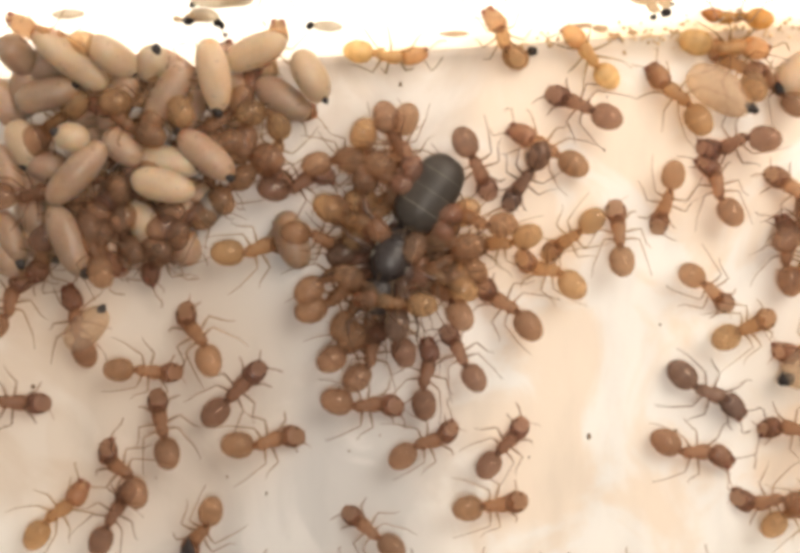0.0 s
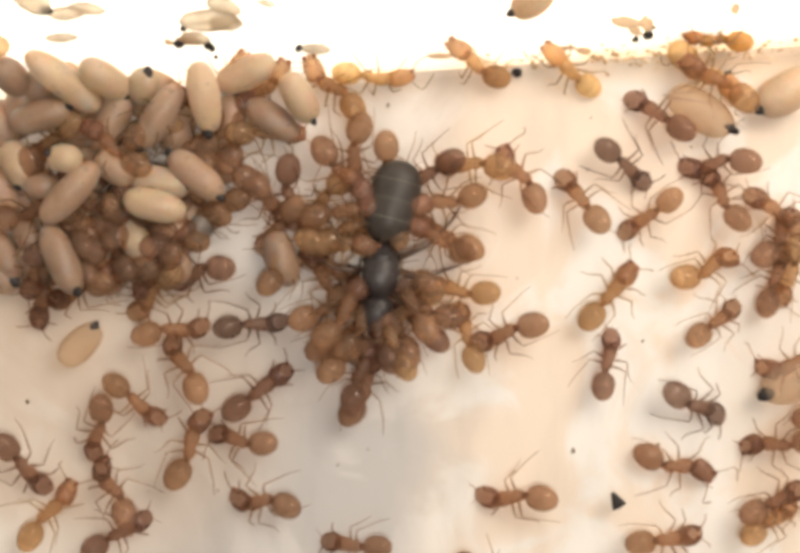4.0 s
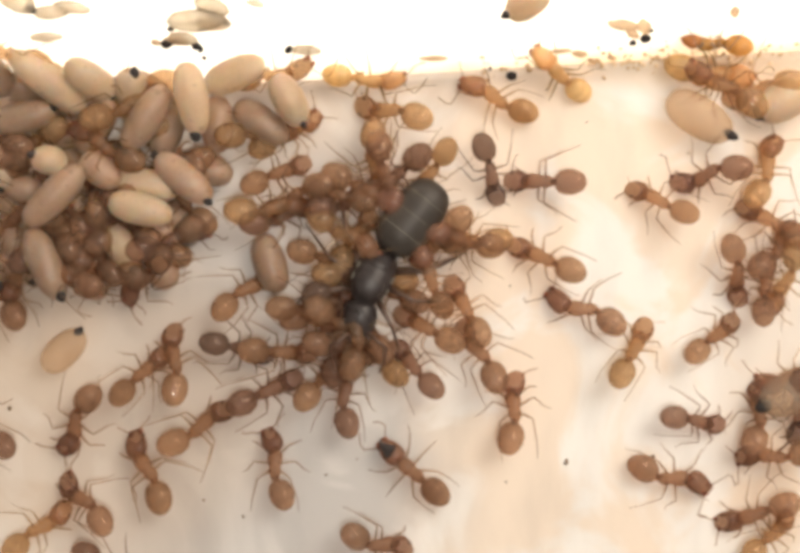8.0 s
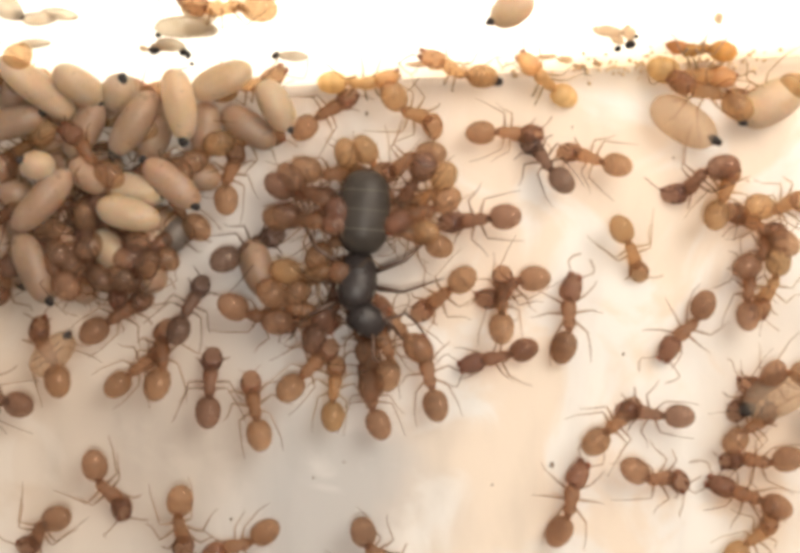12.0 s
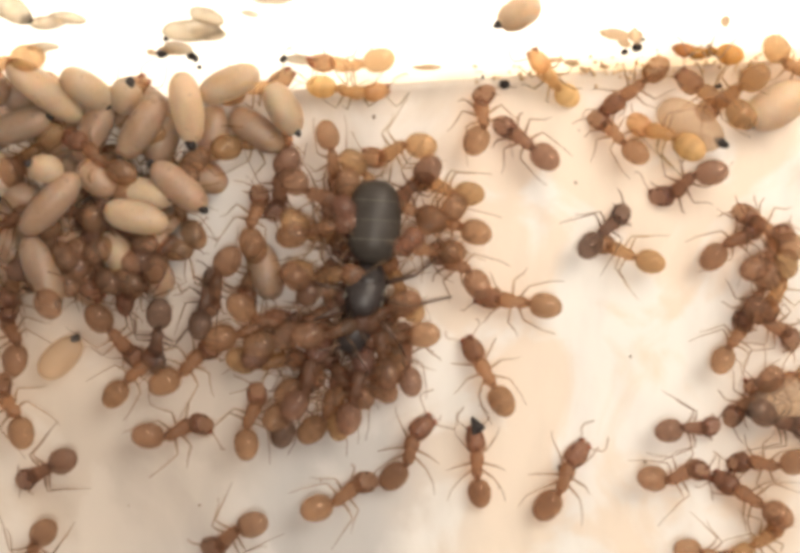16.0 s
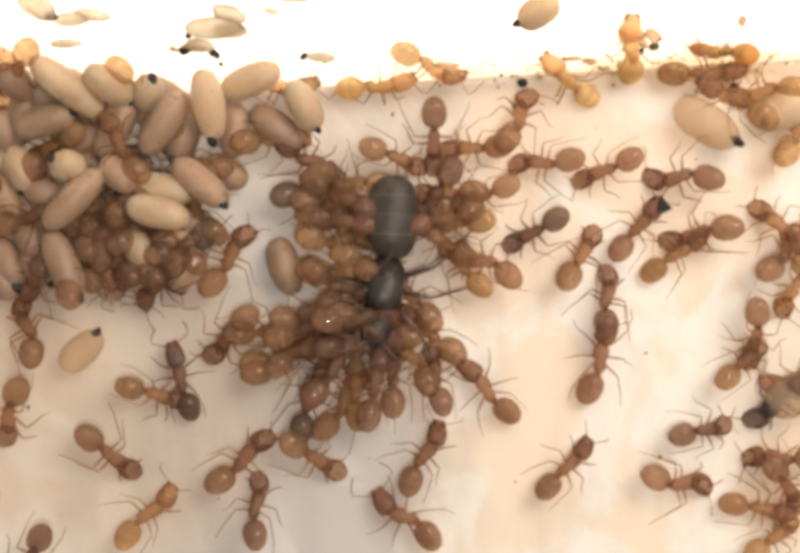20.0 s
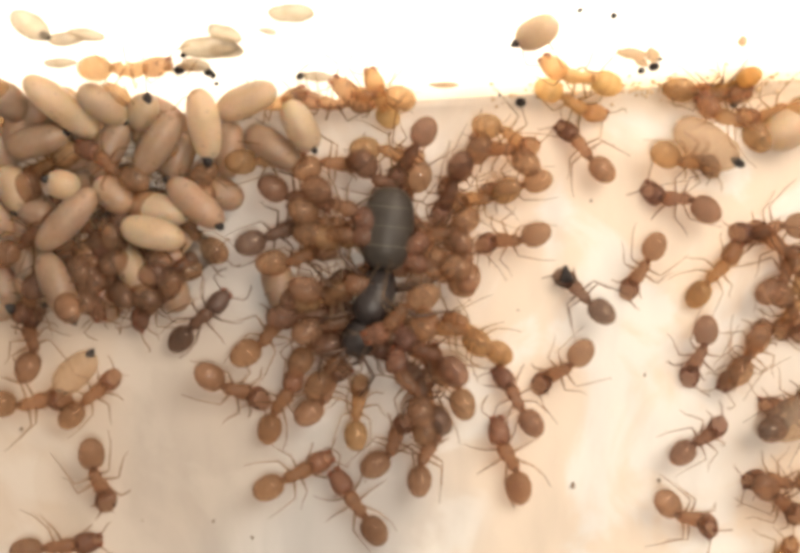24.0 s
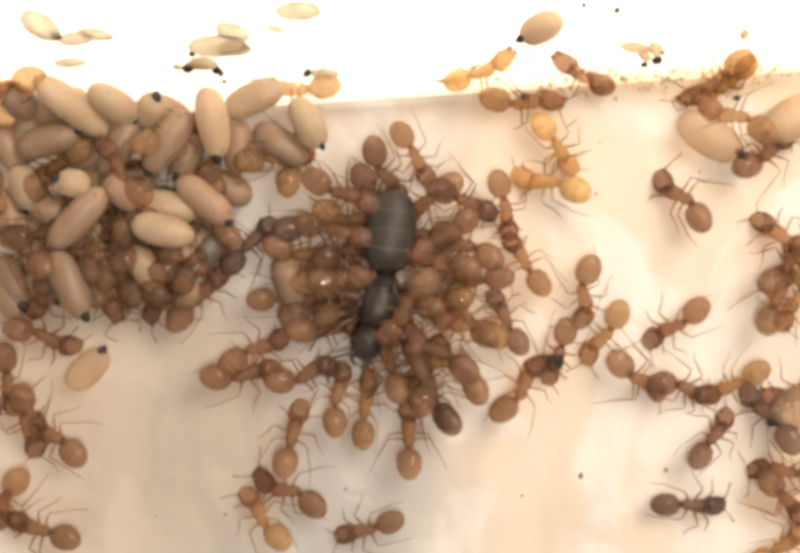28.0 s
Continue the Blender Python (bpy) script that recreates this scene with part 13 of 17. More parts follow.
    walk(ants[68], [(0, at(-0.19, 0.06, -217, 0.5, 17)), (0.17, at(-0.25, -0.24, -265, 0.3, 17)), (0.33, at(-0.31, -0.54, -313, 0.2, 17)), (0.5, at(-0.38, -0.84, -360, 0, 17)), (1, at(0.07, 0.24, -347, 0, 17)), (1.5, at(0.07, 0.5, -338, 1.4, 17)), (2, at(1.99, 0.94, -300, 0, 31)), (2.25, at(1.15, 0.7, -260, 0, 24)), (2.5, at(0.31, 0.46, -220, 0, 17)), (3, at(0.39, 0.04, -221, 1.4, 17)), (3.5, at(-0.44, -0.38, -268, 0.9, 17)), (5.5, at(0.77, 0.46, -224, 0, 17)), (6, at(0.77, 0.46, -224, 0, 17)), (6.5, at(0.38, -0.17, -224, 0, 17)), (7, at(1.31, 4.33, -238, 0.5, 31)), (7.25, at(1.3, 3.22, -286, 0.2, 31)), (7.5, at(1.3, 2.12, -333, 0, 31)), (7.75, at(1.37, 1.98, -297, 0, 31)), (8, at(1.44, 1.85, -260, 0, 31)), (8.5, at(0.28, -0.11, -224, 0, 17)), (9, at(-0.05, -0.22, -275, 0, 17)), (9.5, at(0.82, -0.4, -341, 0, 17)), (10, at(3.96, 2.37, -407, 0, 31)), (10.25, at(2.5, 2.32, -365, 0, 31)), (10.5, at(1.05, 2.27, -323, 0, 31)), (10.75, at(1.48, 3.01, -286, 0.2, 31)), (11, at(1.9, 3.75, -250, 0.5, 31)), (11.5, at(1.8, 4.21, -283, 0.5, 31)), (12, at(1.07, 5.26, -230, 0, 31)), (12.17, at(1.8, 5.5, -179, 0, 31)), (12.33, at(2.54, 5.75, -128, 0, 31)), (12.5, at(3.28, 5.99, -77, 0, 31)), (13.17, at(3.65, 5.27, -17, 0, 31)), (13.83, at(4.01, 4.55, 42, 0, 31)), (14.5, at(4.38, 3.83, 101, 0, 31)), (15, at(2.71, 4.49, 74, 0, 31)), (15.5, at(3.79, 4.75, 35, 0, 31)), (16, at(3.82, 6.72, 9, 0, 31)), (16.5, at(3.98, 7.32, -3, 0, 31)), (17, at(3.05, 7.67, 43, 0, 31)), (17.5, at(2.83, 7.23, 103, 0, 31)), (17.75, at(3.35, 7.6, 55, 0, 15)), (18, at(3.87, 7.96, 7)), (18.17, at(4.23, 7.99, -45)), (18.33, at(4.58, 8.02, -97)), (18.5, at(4.94, 8.05, -149)), (18.75, at(4.49, 8.06, -95)), (19, at(4.03, 8.07, -40)), (19.25, at(4.47, 7.78, -96, 0, 15)), (19.5, at(4.9, 7.5, -151, 0, 31)), (19.67, at(4.78, 7.18, -103, 0, 31)), (19.83, at(4.65, 6.86, -55, 0, 31)), (20, at(4.53, 6.55, -7, 0, 31)), (20.25, at(4.12, 5.87, -51, 0.2, 30)), (20.5, at(3.72, 5.18, -95, 0.5, 30)), (20.67, at(3.9, 5.39, -154, 0.3, 30)), (20.83, at(4.07, 5.59, -212, 0.2, 30)), (21, at(4.25, 5.8, -270, 0, 31)), (21.5, at(5.45, 5.72, -294, 0, 31)), (23.5, at(4.27, 5.79, -228, 0, 31)), (24, at(4.28, 6.4, -276, 0, 31)), (24.25, at(5.2, 6.51, -321, 0, 31)), (24.5, at(6.12, 6.63, -365, 0, 31)), (24.75, at(5.58, 5.94, -423, 0, 31)), (25, at(5.03, 5.26, -481, 0, 31)), (25.5, at(4.62, 3.3, -466, 0, 31)), (26, at(4.75, 3.51, -444, 0, 25)), (26.5, at(5.51, 2.47, -462, 0, 31)), (27, at(5.69, 1.7, -480, 0, 31)), (27.5, at(6.59, 1.26, -524, 0, 31)), (28, at(7, 0.29, -523, 0, 31))])
    walk(ants[69], [(0, at(-2.17, 1.48, -58, 0, 17)), (0.5, at(-2.21, 1.12, -57, 0, 17)), (1, at(-1.92, 0.83, -38, 0, 17)), (1.25, at(-1.89, 0.55, -79, 0, 17)), (1.5, at(-1.87, 0.27, -120, 0, 17)), (1.75, at(-1.85, 0.58, -80, 0, 17)), (2, at(-1.82, 0.9, -41, 0, 17)), (2.25, at(-1.62, 0.58, -85, 0.5, 17)), (2.5, at(-1.41, 0.27, -128, 0.9, 17)), (3, at(-3.46, 2.73, -117, 0, 31)), (3.5, at(-2.77, 2.15, -65, 0.5, 17)), (5.5, at(-2.5, 1.57, -133, 0.5, 17)), (6, at(-2.52, 2.27, -149, 0, 31)), (6.25, at(-2.63, 2.52, -107, 0, 31)), (6.5, at(-2.74, 2.77, -64, 0, 31)), (6.67, at(-2.78, 2.72, -122, 0, 31)), (6.83, at(-2.82, 2.66, -181, 0, 31)), (7, at(-2.87, 2.6, -239, 0, 31)), (7.25, at(-2.5, 1.74, -191, 0.2, 24)), (7.5, at(-2.13, 0.88, -142, 0.5, 17)), (7.75, at(-2.13, 1.16, -94, 0.2, 24)), (8, at(-2.14, 1.43, -45, 0, 31)), (8.25, at(-1.81, 0.97, -99, 0.5, 24)), (8.5, at(-1.49, 0.51, -152, 0.9, 17)), (9, at(-1.48, 4.24, -112, 0, 31)), (9.5, at(-0.95, 2.82, -77, 0.9, 17)), (9.67, at(-0.86, 3.44, -128, 0.6, 22)), (9.83, at(-0.77, 4.06, -178, 0.3, 26)), (10, at(-0.68, 4.67, -229, 0, 31)), (10.17, at(-0.72, 4.92, -178, 0, 31)), (10.33, at(-0.77, 5.16, -128, 0, 31)), (10.5, at(-0.81, 5.41, -77, 0, 31)), (10.75, at(-0.45, 4.95, -134, 0, 31)), (11, at(-0.08, 4.49, -191, 0, 31)), (11.25, at(0.01, 5.21, -137, 0, 31)), (11.5, at(0.1, 5.93, -83, 0, 31)), (11.75, at(-0.19, 5.39, -127, 0, 31)), (12, at(-0.48, 4.85, -171, 0, 31)), (12.5, at(-0.68, 4.67, -157, 0, 31)), (14.5, at(-0.68, 4.67, -157, 0, 31)), (15, at(-0.76, 4.55, -143, 0, 31)), (15.5, at(-1.12, 4.55, -157, 0, 31)), (16, at(-1.12, 4.55, -157, 0, 31)), (16.5, at(-1.42, 4.24, -201, 0, 31)), (17, at(-1.72, 4.65, -252, 0, 31)), (17.25, at(-1.36, 4.42, -212, 0, 31)), (17.5, at(-1, 4.18, -173, 0, 31)), (18.5, at(-1, 4.18, -173, 0, 31)), (19, at(-0.99, 4.14, -173, 0.5, 31)), (19.25, at(-1.49, 2.53, -108, 0.2, 24)), (19.5, at(-1.99, 0.92, -42, 0, 17)), (19.75, at(-1.91, 0.78, -86, 0.5, 17)), (20, at(-1.84, 0.63, -130, 0.9, 17)), (20.25, at(-1.82, 0.84, -81, 0.9, 17)), (20.5, at(-1.81, 1.06, -32, 0.9, 17)), (20.67, at(-1.32, 1.97, -89, 0.6, 22)), (20.83, at(-0.82, 2.88, -145, 0.3, 26)), (21, at(-0.33, 3.79, -202, 0, 31)), (21.5, at(-2.31, 3.57, -221, 0, 31)), (22.5, at(-2.19, 3.16, -153, 0, 24)), (23.5, at(-2.07, 2.74, -84, 0, 17)), (24, at(-1.12, 6.42, -112, 0, 31)), (24.5, at(-1.71, 8.11, -115)), (25, at(-2.37, 9.02, -102)), (25.17, at(-2.44, 9.07, -43)), (25.33, at(-2.5, 9.12, 17)), (25.5, at(-2.56, 9.18, 76)), (26, at(-1.87, 8.87, 107)), (26.5, at(-2.97, 9.06, 84)), (27, at(-3.82, 8.88, 96)), (27.5, at(-3.82, 8.88, 96)), (28, at(-5, 9.16, 74))])
    walk(ants[70], [(0, at(-2.22, -2.89, -20, 0, 17)), (0.5, at(-2.92, -2.72, -33, 1.4, 17)), (1, at(-1.99, -2.84, -17, 0.9, 17)), (1.25, at(-1.82, -2.72, 31, 0.9, 17)), (1.5, at(-1.66, -2.59, 79, 0.9, 17)), (2, at(-1.19, -2.58, 71, 0.9, 17)), (2.5, at(-0.93, -2.63, 2, 0, 17)), (3, at(-1.33, -2.74, -7, 0.9, 17)), (3.5, at(-2.05, -2.41, -11, 0.9, 17)), (5.5, at(-2.09, -2.45, -11, 0, 17)), (6, at(-2.21, -2.65, -24, 1.4, 17)), (6.5, at(-2.16, -2.85, -38, 0, 17)), (7, at(-2.1, -2.48, -26, 0, 17)), (7.5, at(-1.53, -2.93, -17, 0.9, 17)), (8, at(-1.71, -2.66, 13, 0.9, 17)), (8.5, at(-0.42, -2.16, -6, 0.5, 17)), (8.75, at(-0.8, -2.18, 46, 0.7, 17)), (9, at(-1.17, -2.2, 99, 0.9, 17)), (9.5, at(-0.64, -2.64, 58, 0.9, 17)), (10, at(-0.65, -2.76, -10, 0, 17)), (10.5, at(-1.78, -2.65, -8, 0, 17)), (11, at(-1.13, -3.14, -22, 0, 17)), (11.5, at(-0.1, -3.37, 19, 0, 17)), (12, at(0.09, -2.96, 26, 0.5, 17)), (12.5, at(-0.17, -3.33, 58, 0.5, 17)), (14.5, at(-0.16, -2.31, 95, 0.5, 17)), (14.75, at(0.07, -2.16, 55, 0.5, 17)), (15, at(0.3, -2.01, 15, 0.5, 17)), (15.25, at(0.01, -2.22, 55, 0.2, 17)), (15.5, at(-0.29, -2.42, 95, 0, 17)), (15.75, at(-0.11, -2.47, 59, 0, 17)), (16, at(0.07, -2.52, 24, 0, 17)), (16.5, at(0.54, -2.42, 17, 0, 17)), (17, at(0.22, -2.49, 26, 0, 17)), (17.5, at(0.85, -1.92, 23, 0, 17)), (18, at(2.63, -2.9, 78)), (18.5, at(1.52, -2.77, 68)), (19, at(0.9, -2.6, 81, 0, 31)), (19.5, at(0.59, -2.66, 38, 0.5, 17)), (20, at(0.18, -3.44, 56, 0, 17)), (20.5, at(-0.21, -3.4, 24, 0, 17)), (21, at(-0.7, -4.39, 0, 0, 17)), (21.5, at(-0.7, -4.39, 0, 0, 17)), (23.5, at(-0.63, -5.64, -6, 0, 31)), (24, at(0.96, -4.67, 19, 0, 31)), (24.5, at(1.53, -4.69, 37, 0, 31)), (25, at(2.25, -4.03, 21, 0, 31)), (25.5, at(1.46, -5.15, 32, 0, 31)), (26, at(1.13, -4.99, 41, 0, 24)), (26.5, at(0.85, -4.91, 45, 0, 31)), (27, at(1.25, -5.03, 39, 0, 17)), (27.5, at(2.7, -5.28, 6, 0, 31)), (28, at(4.43, -4.2, -21, 0, 13))])
    walk(ants[71], [(0, at(0.64, -0.25, 17, 0.5, 17)), (0.5, at(-0.33, -1.53, 37, 0.5, 17)), (1, at(-0.58, -2.69, 79, 1.4, 17)), (1.5, at(0.59, -2.9, 82, 0.5, 17)), (2, at(0.78, -2.06, 39, 0.5, 17)), (2.5, at(0.13, -2.34, 91, 0.9, 17)), (3, at(0.73, -1.27, 64, 0, 17)), (3.5, at(0.73, -1.79, 53, 0.5, 17)), (5.5, at(1.25, -1.24, 45, 0, 31)), (6, at(1.44, -1.69, 18, 0, 17)), (6.5, at(0.36, -0.67, 6, 0.5, 17)), (7, at(0.26, -0.34, 2, 0, 17)), (7.5, at(0.09, -1.07, 58, 0, 17)), (8, at(-0.3, -0.69, 49, 0, 17)), (8.5, at(0.14, -0.79, 2, 0, 17)), (9, at(0.72, -1.84, 14, 0, 17)), (9.5, at(0.72, -1.84, 14, 0, 17)), (10, at(1.03, -1.92, 9, 0, 17)), (10.5, at(-0.09, -2.51, 64, 0, 17)), (11, at(-0.29, -2.19, 7, 0.9, 17)), (11.5, at(-0.59, -2.25, 3, 0, 17)), (12, at(-1.16, -2.23, 5, 0, 17)), (12.5, at(-0.94, -2.52, -1, 0.9, 17)), (14.5, at(-1.31, -2.74, -5, 0.9, 17)), (15, at(-1.99, -3.53, -10, 0, 17)), (15.5, at(-2.3, -4.04, -11, 0, 17)), (16, at(-2.04, -4.27, 30, 0, 31)), (16.5, at(-1.67, -4.75, 53, 0, 31)), (17, at(0.39, -6.41, 99, 0, 31)), (17.5, at(-0.17, -3.98, 34, 0, 31)), (18, at(-0.49, -7.28, -6, 0, 31)), (18.5, at(-1.02, -7.35, 8, 0, 19)), (19, at(-1.09, -7.45, 13, 0, 31)), (19.5, at(-0.54, -7.76, -15, 0, 31)), (20, at(0.36, -7.72, -43, 0, 18)), (20.5, at(3.75, -6.98, -50, 0, 18)), (21, at(4.34, -6.25, -45, 0, 11)), (21.5, at(1.78, -7.72, -23, 0, 27)), (23.5, at(1.24, -6.82, -16, 0, 31)), (24, at(0.55, -6.8, -30, 0, 31)), (24.5, at(0.59, -7.32, -3, 0, 18)), (24.75, at(1.38, -8.54, -51, 0, 9)), (25, at(2.16, -9.75, -99)), (25.25, at(5.33, -10.47, -135, 0, 15)), (25.5, at(8.49, -11.2, -171, 0, 31)), (26, at(8.47, -14.05, -180, 0, 17)), (28, at(8.47, -14.05, -180, 0, 17))])
    walk(ants[72], [(0, at(-2.46, 0.17, -82, 0, 17)), (0.25, at(-3.04, -0.08, -19, 0.5, 24)), (0.5, at(-3.62, -0.33, 45, 0.9, 31)), (0.75, at(-3.07, -0.31, -22, 0.5, 24)), (1, at(-2.53, -0.28, -88, 0, 17)), (1.5, at(-4.01, -0.74, -134, 0, 17)), (2, at(-3.28, -1.35, -127, 0.5, 17)), (2.5, at(-3.63, -1.04, -69, 0.5, 17)), (3, at(-7.11, -2.65, -110, 0, 31)), (3.5, at(-7.05, -2.36, -97, 0, 31)), (5.5, at(-6.4, -2.22, -82, 0, 31)), (6, at(-6.09, -2.23, -68, 0, 31)), (6.5, at(-6.32, -2.6, -67, 0, 31)), (7, at(-6.48, -2.82, -76, 0, 31)), (7.5, at(-6.37, -2.66, -83, 0, 31)), (8, at(-7, -2.94, -110, 0, 31)), (8.5, at(-7.26, -2.96, -87, 0, 31)), (9, at(-7.37, -2.22, -54, 0, 31)), (9.5, at(-7.88, -1.84, -59, 0, 27)), (10, at(-8.49, -1.38, -28, 0, 31)), (12, at(-8.49, -1.38, -28, 0, 31)), (12.5, at(-8.76, -1.53, -37, 0, 23)), (14.5, at(-8.6, -1.3, -37, 0, 31)), (15.5, at(-8.6, -1.3, -37, 0, 31)), (16, at(-8.05, -0.98, -16, 0, 31)), (16.5, at(-8.05, -0.98, -16, 0, 31)), (17, at(-7.99, -2.47, 45, 0, 31)), (17.17, at(-8.06, -2.9, -8, 0, 31)), (17.33, at(-8.13, -3.34, -62, 0, 31)), (17.5, at(-8.2, -3.78, -115, 0, 31)), (17.75, at(-8.75, -4.19, -158, 0, 31)), (18, at(-9.31, -4.6, -201, 0, 31)), (18.17, at(-9.33, -4.57, -256, 0, 29)), (18.33, at(-9.34, -4.53, -310, 0, 27)), (18.5, at(-9.36, -4.49, -365, 0, 26)), (19, at(-9.36, -4.49, -365, 0, 26)), (19.5, at(-9.57, -4.62, -365, 0, 9)), (20, at(-9.89, -4.41, -350)), (20.5, at(-10.38, -3.98, -355, 0, 17)), (21, at(-9.84, -3.76, -362, 0, 17)), (21.5, at(-10.7, -3.31, -353, 0, 29)), (23.5, at(-9.93, -1.92, -396, 0, 17)), (24, at(-8.93, -0.89, -410)), (24.5, at(-8.61, -0.48, -412, 0, 11)), (25, at(-7.8, 0.77, -393, 0, 31)), (25.5, at(-7.82, 0.71, -402, 0, 31)), (26, at(-7.8, 0.88, -400, 0, 31)), (26.5, at(-7.51, 1.44, -399, 0, 20)), (27, at(-7.59, 1.57, -413, 0, 21)), (27.5, at(-7.33, 2.05, -407, 0, 27)), (28, at(-7.33, 2.05, -407, 0, 27))])
    walk(ants[73], [(0, at(-2.83, -2.21, -28, 0, 17)), (0.5, at(-3.7, -1.87, -39, 0, 17)), (1, at(-2.78, -2.51, -106, 0, 31)), (1.25, at(-2.74, -2.39, -65, 0.5, 24)), (1.5, at(-2.7, -2.26, -23, 0.9, 17)), (2, at(-2.39, -2.48, -21, 0, 17)), (2.5, at(-2.41, -3.08, -26, 0.9, 17)), (3, at(-2.6, -4, -16, 0.5, 17)), (3.5, at(-2.66, -3.91, -56, 0.5, 31)), (5.5, at(-2.4, -3.18, -30, 1.4, 17)), (6, at(-2.29, -3.43, -20, 1.8, 17)), (6.5, at(-3.55, -6.18, -30, 0, 31)), (7, at(-2.74, -5.34, -34, 0, 31)), (7.5, at(-2.83, -5.2, -63, 0, 31)), (8, at(-3.37, -4.42, -40, 0, 31)), (8.25, at(-4.08, -4.67, 16, 0, 31)), (8.5, at(-4.79, -4.91, 72, 0, 31)), (8.75, at(-4.07, -4.79, 15, 0, 31)), (9, at(-3.35, -4.67, -42, 0, 31)), (9.5, at(-2.86, -5.11, -60, 0, 31)), (10, at(-3.23, -4.22, -45, 0, 31)), (10.5, at(-2.91, -4.53, -63, 0, 31)), (11, at(-3.34, -4.35, -27, 0, 31)), (11.5, at(-3.88, -4.23, -42, 0, 31)), (12, at(-3.47, -3.94, -45, 0, 31)), (12.5, at(-3.83, -3.79, -39, 0, 31)), (14.5, at(-3.9, -4.14, -36, 0, 31)), (15, at(-3.9, -4.14, -36, 0, 31)), (15.5, at(-3.76, -4.35, -63, 0, 31)), (16, at(-3.84, -4.05, -48, 0, 31)), (16.5, at(-4.88, -3.88, 12, 0, 31)), (17, at(-3.87, -4.09, -43, 0, 31)), (17.5, at(-5.07, -4.48, -31, 0, 31)), (18, at(-3.74, -3.93, -39, 0, 31)), (18.5, at(-3.68, -3.24, -65, 0.5, 17)), (19, at(-3.71, -4.5, -23, 0, 31)), (19.5, at(-3.99, -4.89, -38, 0, 31)), (20, at(-3.96, -4.18, -20, 0, 31)), (20.5, at(-4, -4.26, -22, 0, 31)), (21, at(-3.53, -4.04, -26, 0, 31)), (21.5, at(-3.63, -3.44, -35, 0, 17)), (23.5, at(-3.49, -2.91, -38, 0, 17)), (24, at(-3.23, -2.78, -36, 0, 17)), (24.5, at(-3.18, -3, -21, 0, 17)), (25, at(-0.92, -4.47, 14, 0, 31)), (25.5, at(0.04, -2.83, 11, 0.5, 17)), (26, at(-0.84, -4.42, 7, 0, 31)), (26.5, at(-0.58, -5.46, -7, 0, 31)), (27, at(-0.52, -6.15, 6, 0, 31)), (27.5, at(-0.38, -6.38, 0, 0, 31)), (28, at(-0.38, -6.38, 0, 0, 31))])
    walk(ants[74], [(0, at(-2.45, 2.05, -170, 0.5, 17)), (0.5, at(-1.88, 0.82, -177, 0.9, 17)), (1, at(-1.64, 0.66, -150, 0.9, 17)), (1.5, at(-2.42, 0.84, -175, 0.5, 17)), (2, at(-3.03, 1.04, -163, 0.5, 17)), (2.5, at(-2.54, 0.45, -129, 0, 31)), (3, at(-3.37, 0.94, -74, 0, 31)), (3.5, at(-3.44, 0.66, -115, 0, 17)), (5.5, at(-3.19, -0.54, -141, 0, 17)), (5.75, at(-3.21, -0.57, -93, 0.2, 24)), (6, at(-3.24, -0.6, -45, 0.5, 31)), (6.5, at(-3.99, -1.04, -81, 0, 17)), (7, at(-3.4, -0.68, -67, 0, 31)), (7.5, at(-3.03, -1.36, -130, 0, 17)), (7.75, at(-3.19, -1.39, -93, 0, 17)), (8, at(-3.36, -1.42, -56, 0, 17)), (8.5, at(-3.93, -1.28, -48, 0, 17)), (9, at(-3.3, -1.23, -72, 0.5, 31)), (9.5, at(-3.87, -2.33, -97, 0, 31)), (10, at(-5.06, -1.96, -110, 0, 31)), (10.5, at(-5.62, -1.65, -119, 0, 31)), (11.5, at(-5.62, -1.65, -119, 0, 31)), (12, at(-5.68, -1.47, -95, 0, 31)), (12.5, at(-5.82, -1.21, -70, 0, 31)), (14.5, at(-5.62, -1.6, -124, 0, 31)), (15, at(-5.46, 0.88, -113, 0.5, 31)), (15.5, at(-4.17, 0.43, -108, 0, 31)), (15.75, at(-5.8, 0.36, -151, 0, 31)), (16, at(-7.44, 0.29, -194, 0, 31)), (16.5, at(-7.77, -0.49, -190, 0, 31)), (16.75, at(-7.64, -0.36, -232, 0, 31)), (17, at(-7.52, -0.23, -275, 0, 31)), (17.5, at(-6.95, -1.44, -210)), (18, at(-7.71, -2.15, -210, 0, 31)), (20, at(-7.71, -2.15, -210, 0, 31)), (20.5, at(-7.63, -2.66, -205, 0, 31)), (21, at(-7.6, -3.37, -180, 0, 31)), (21.5, at(-8.44, -3.82, -216, 0, 31)), (22.5, at(-8.1, -3.71, -166, 0, 28)), (23.5, at(-7.75, -3.6, -115, 0, 25)), (24, at(-7.7, -3.71, -105, 0, 31)), (24.5, at(-8.04, -3.93, -101, 0, 31)), (25, at(-8.09, -4.07, -112, 0, 31)), (25.5, at(-7.85, -3.87, -98, 0, 31)), (26, at(-7.69, -3.55, -93, 0, 30)), (26.5, at(-7.51, -3.69, -90, 0, 31)), (27, at(-7.73, -3.76, -90, 0, 31)), (27.5, at(-8.01, -3.18, -50, 0, 31)), (28, at(-7.74, -3.5, -72, 0, 31))])
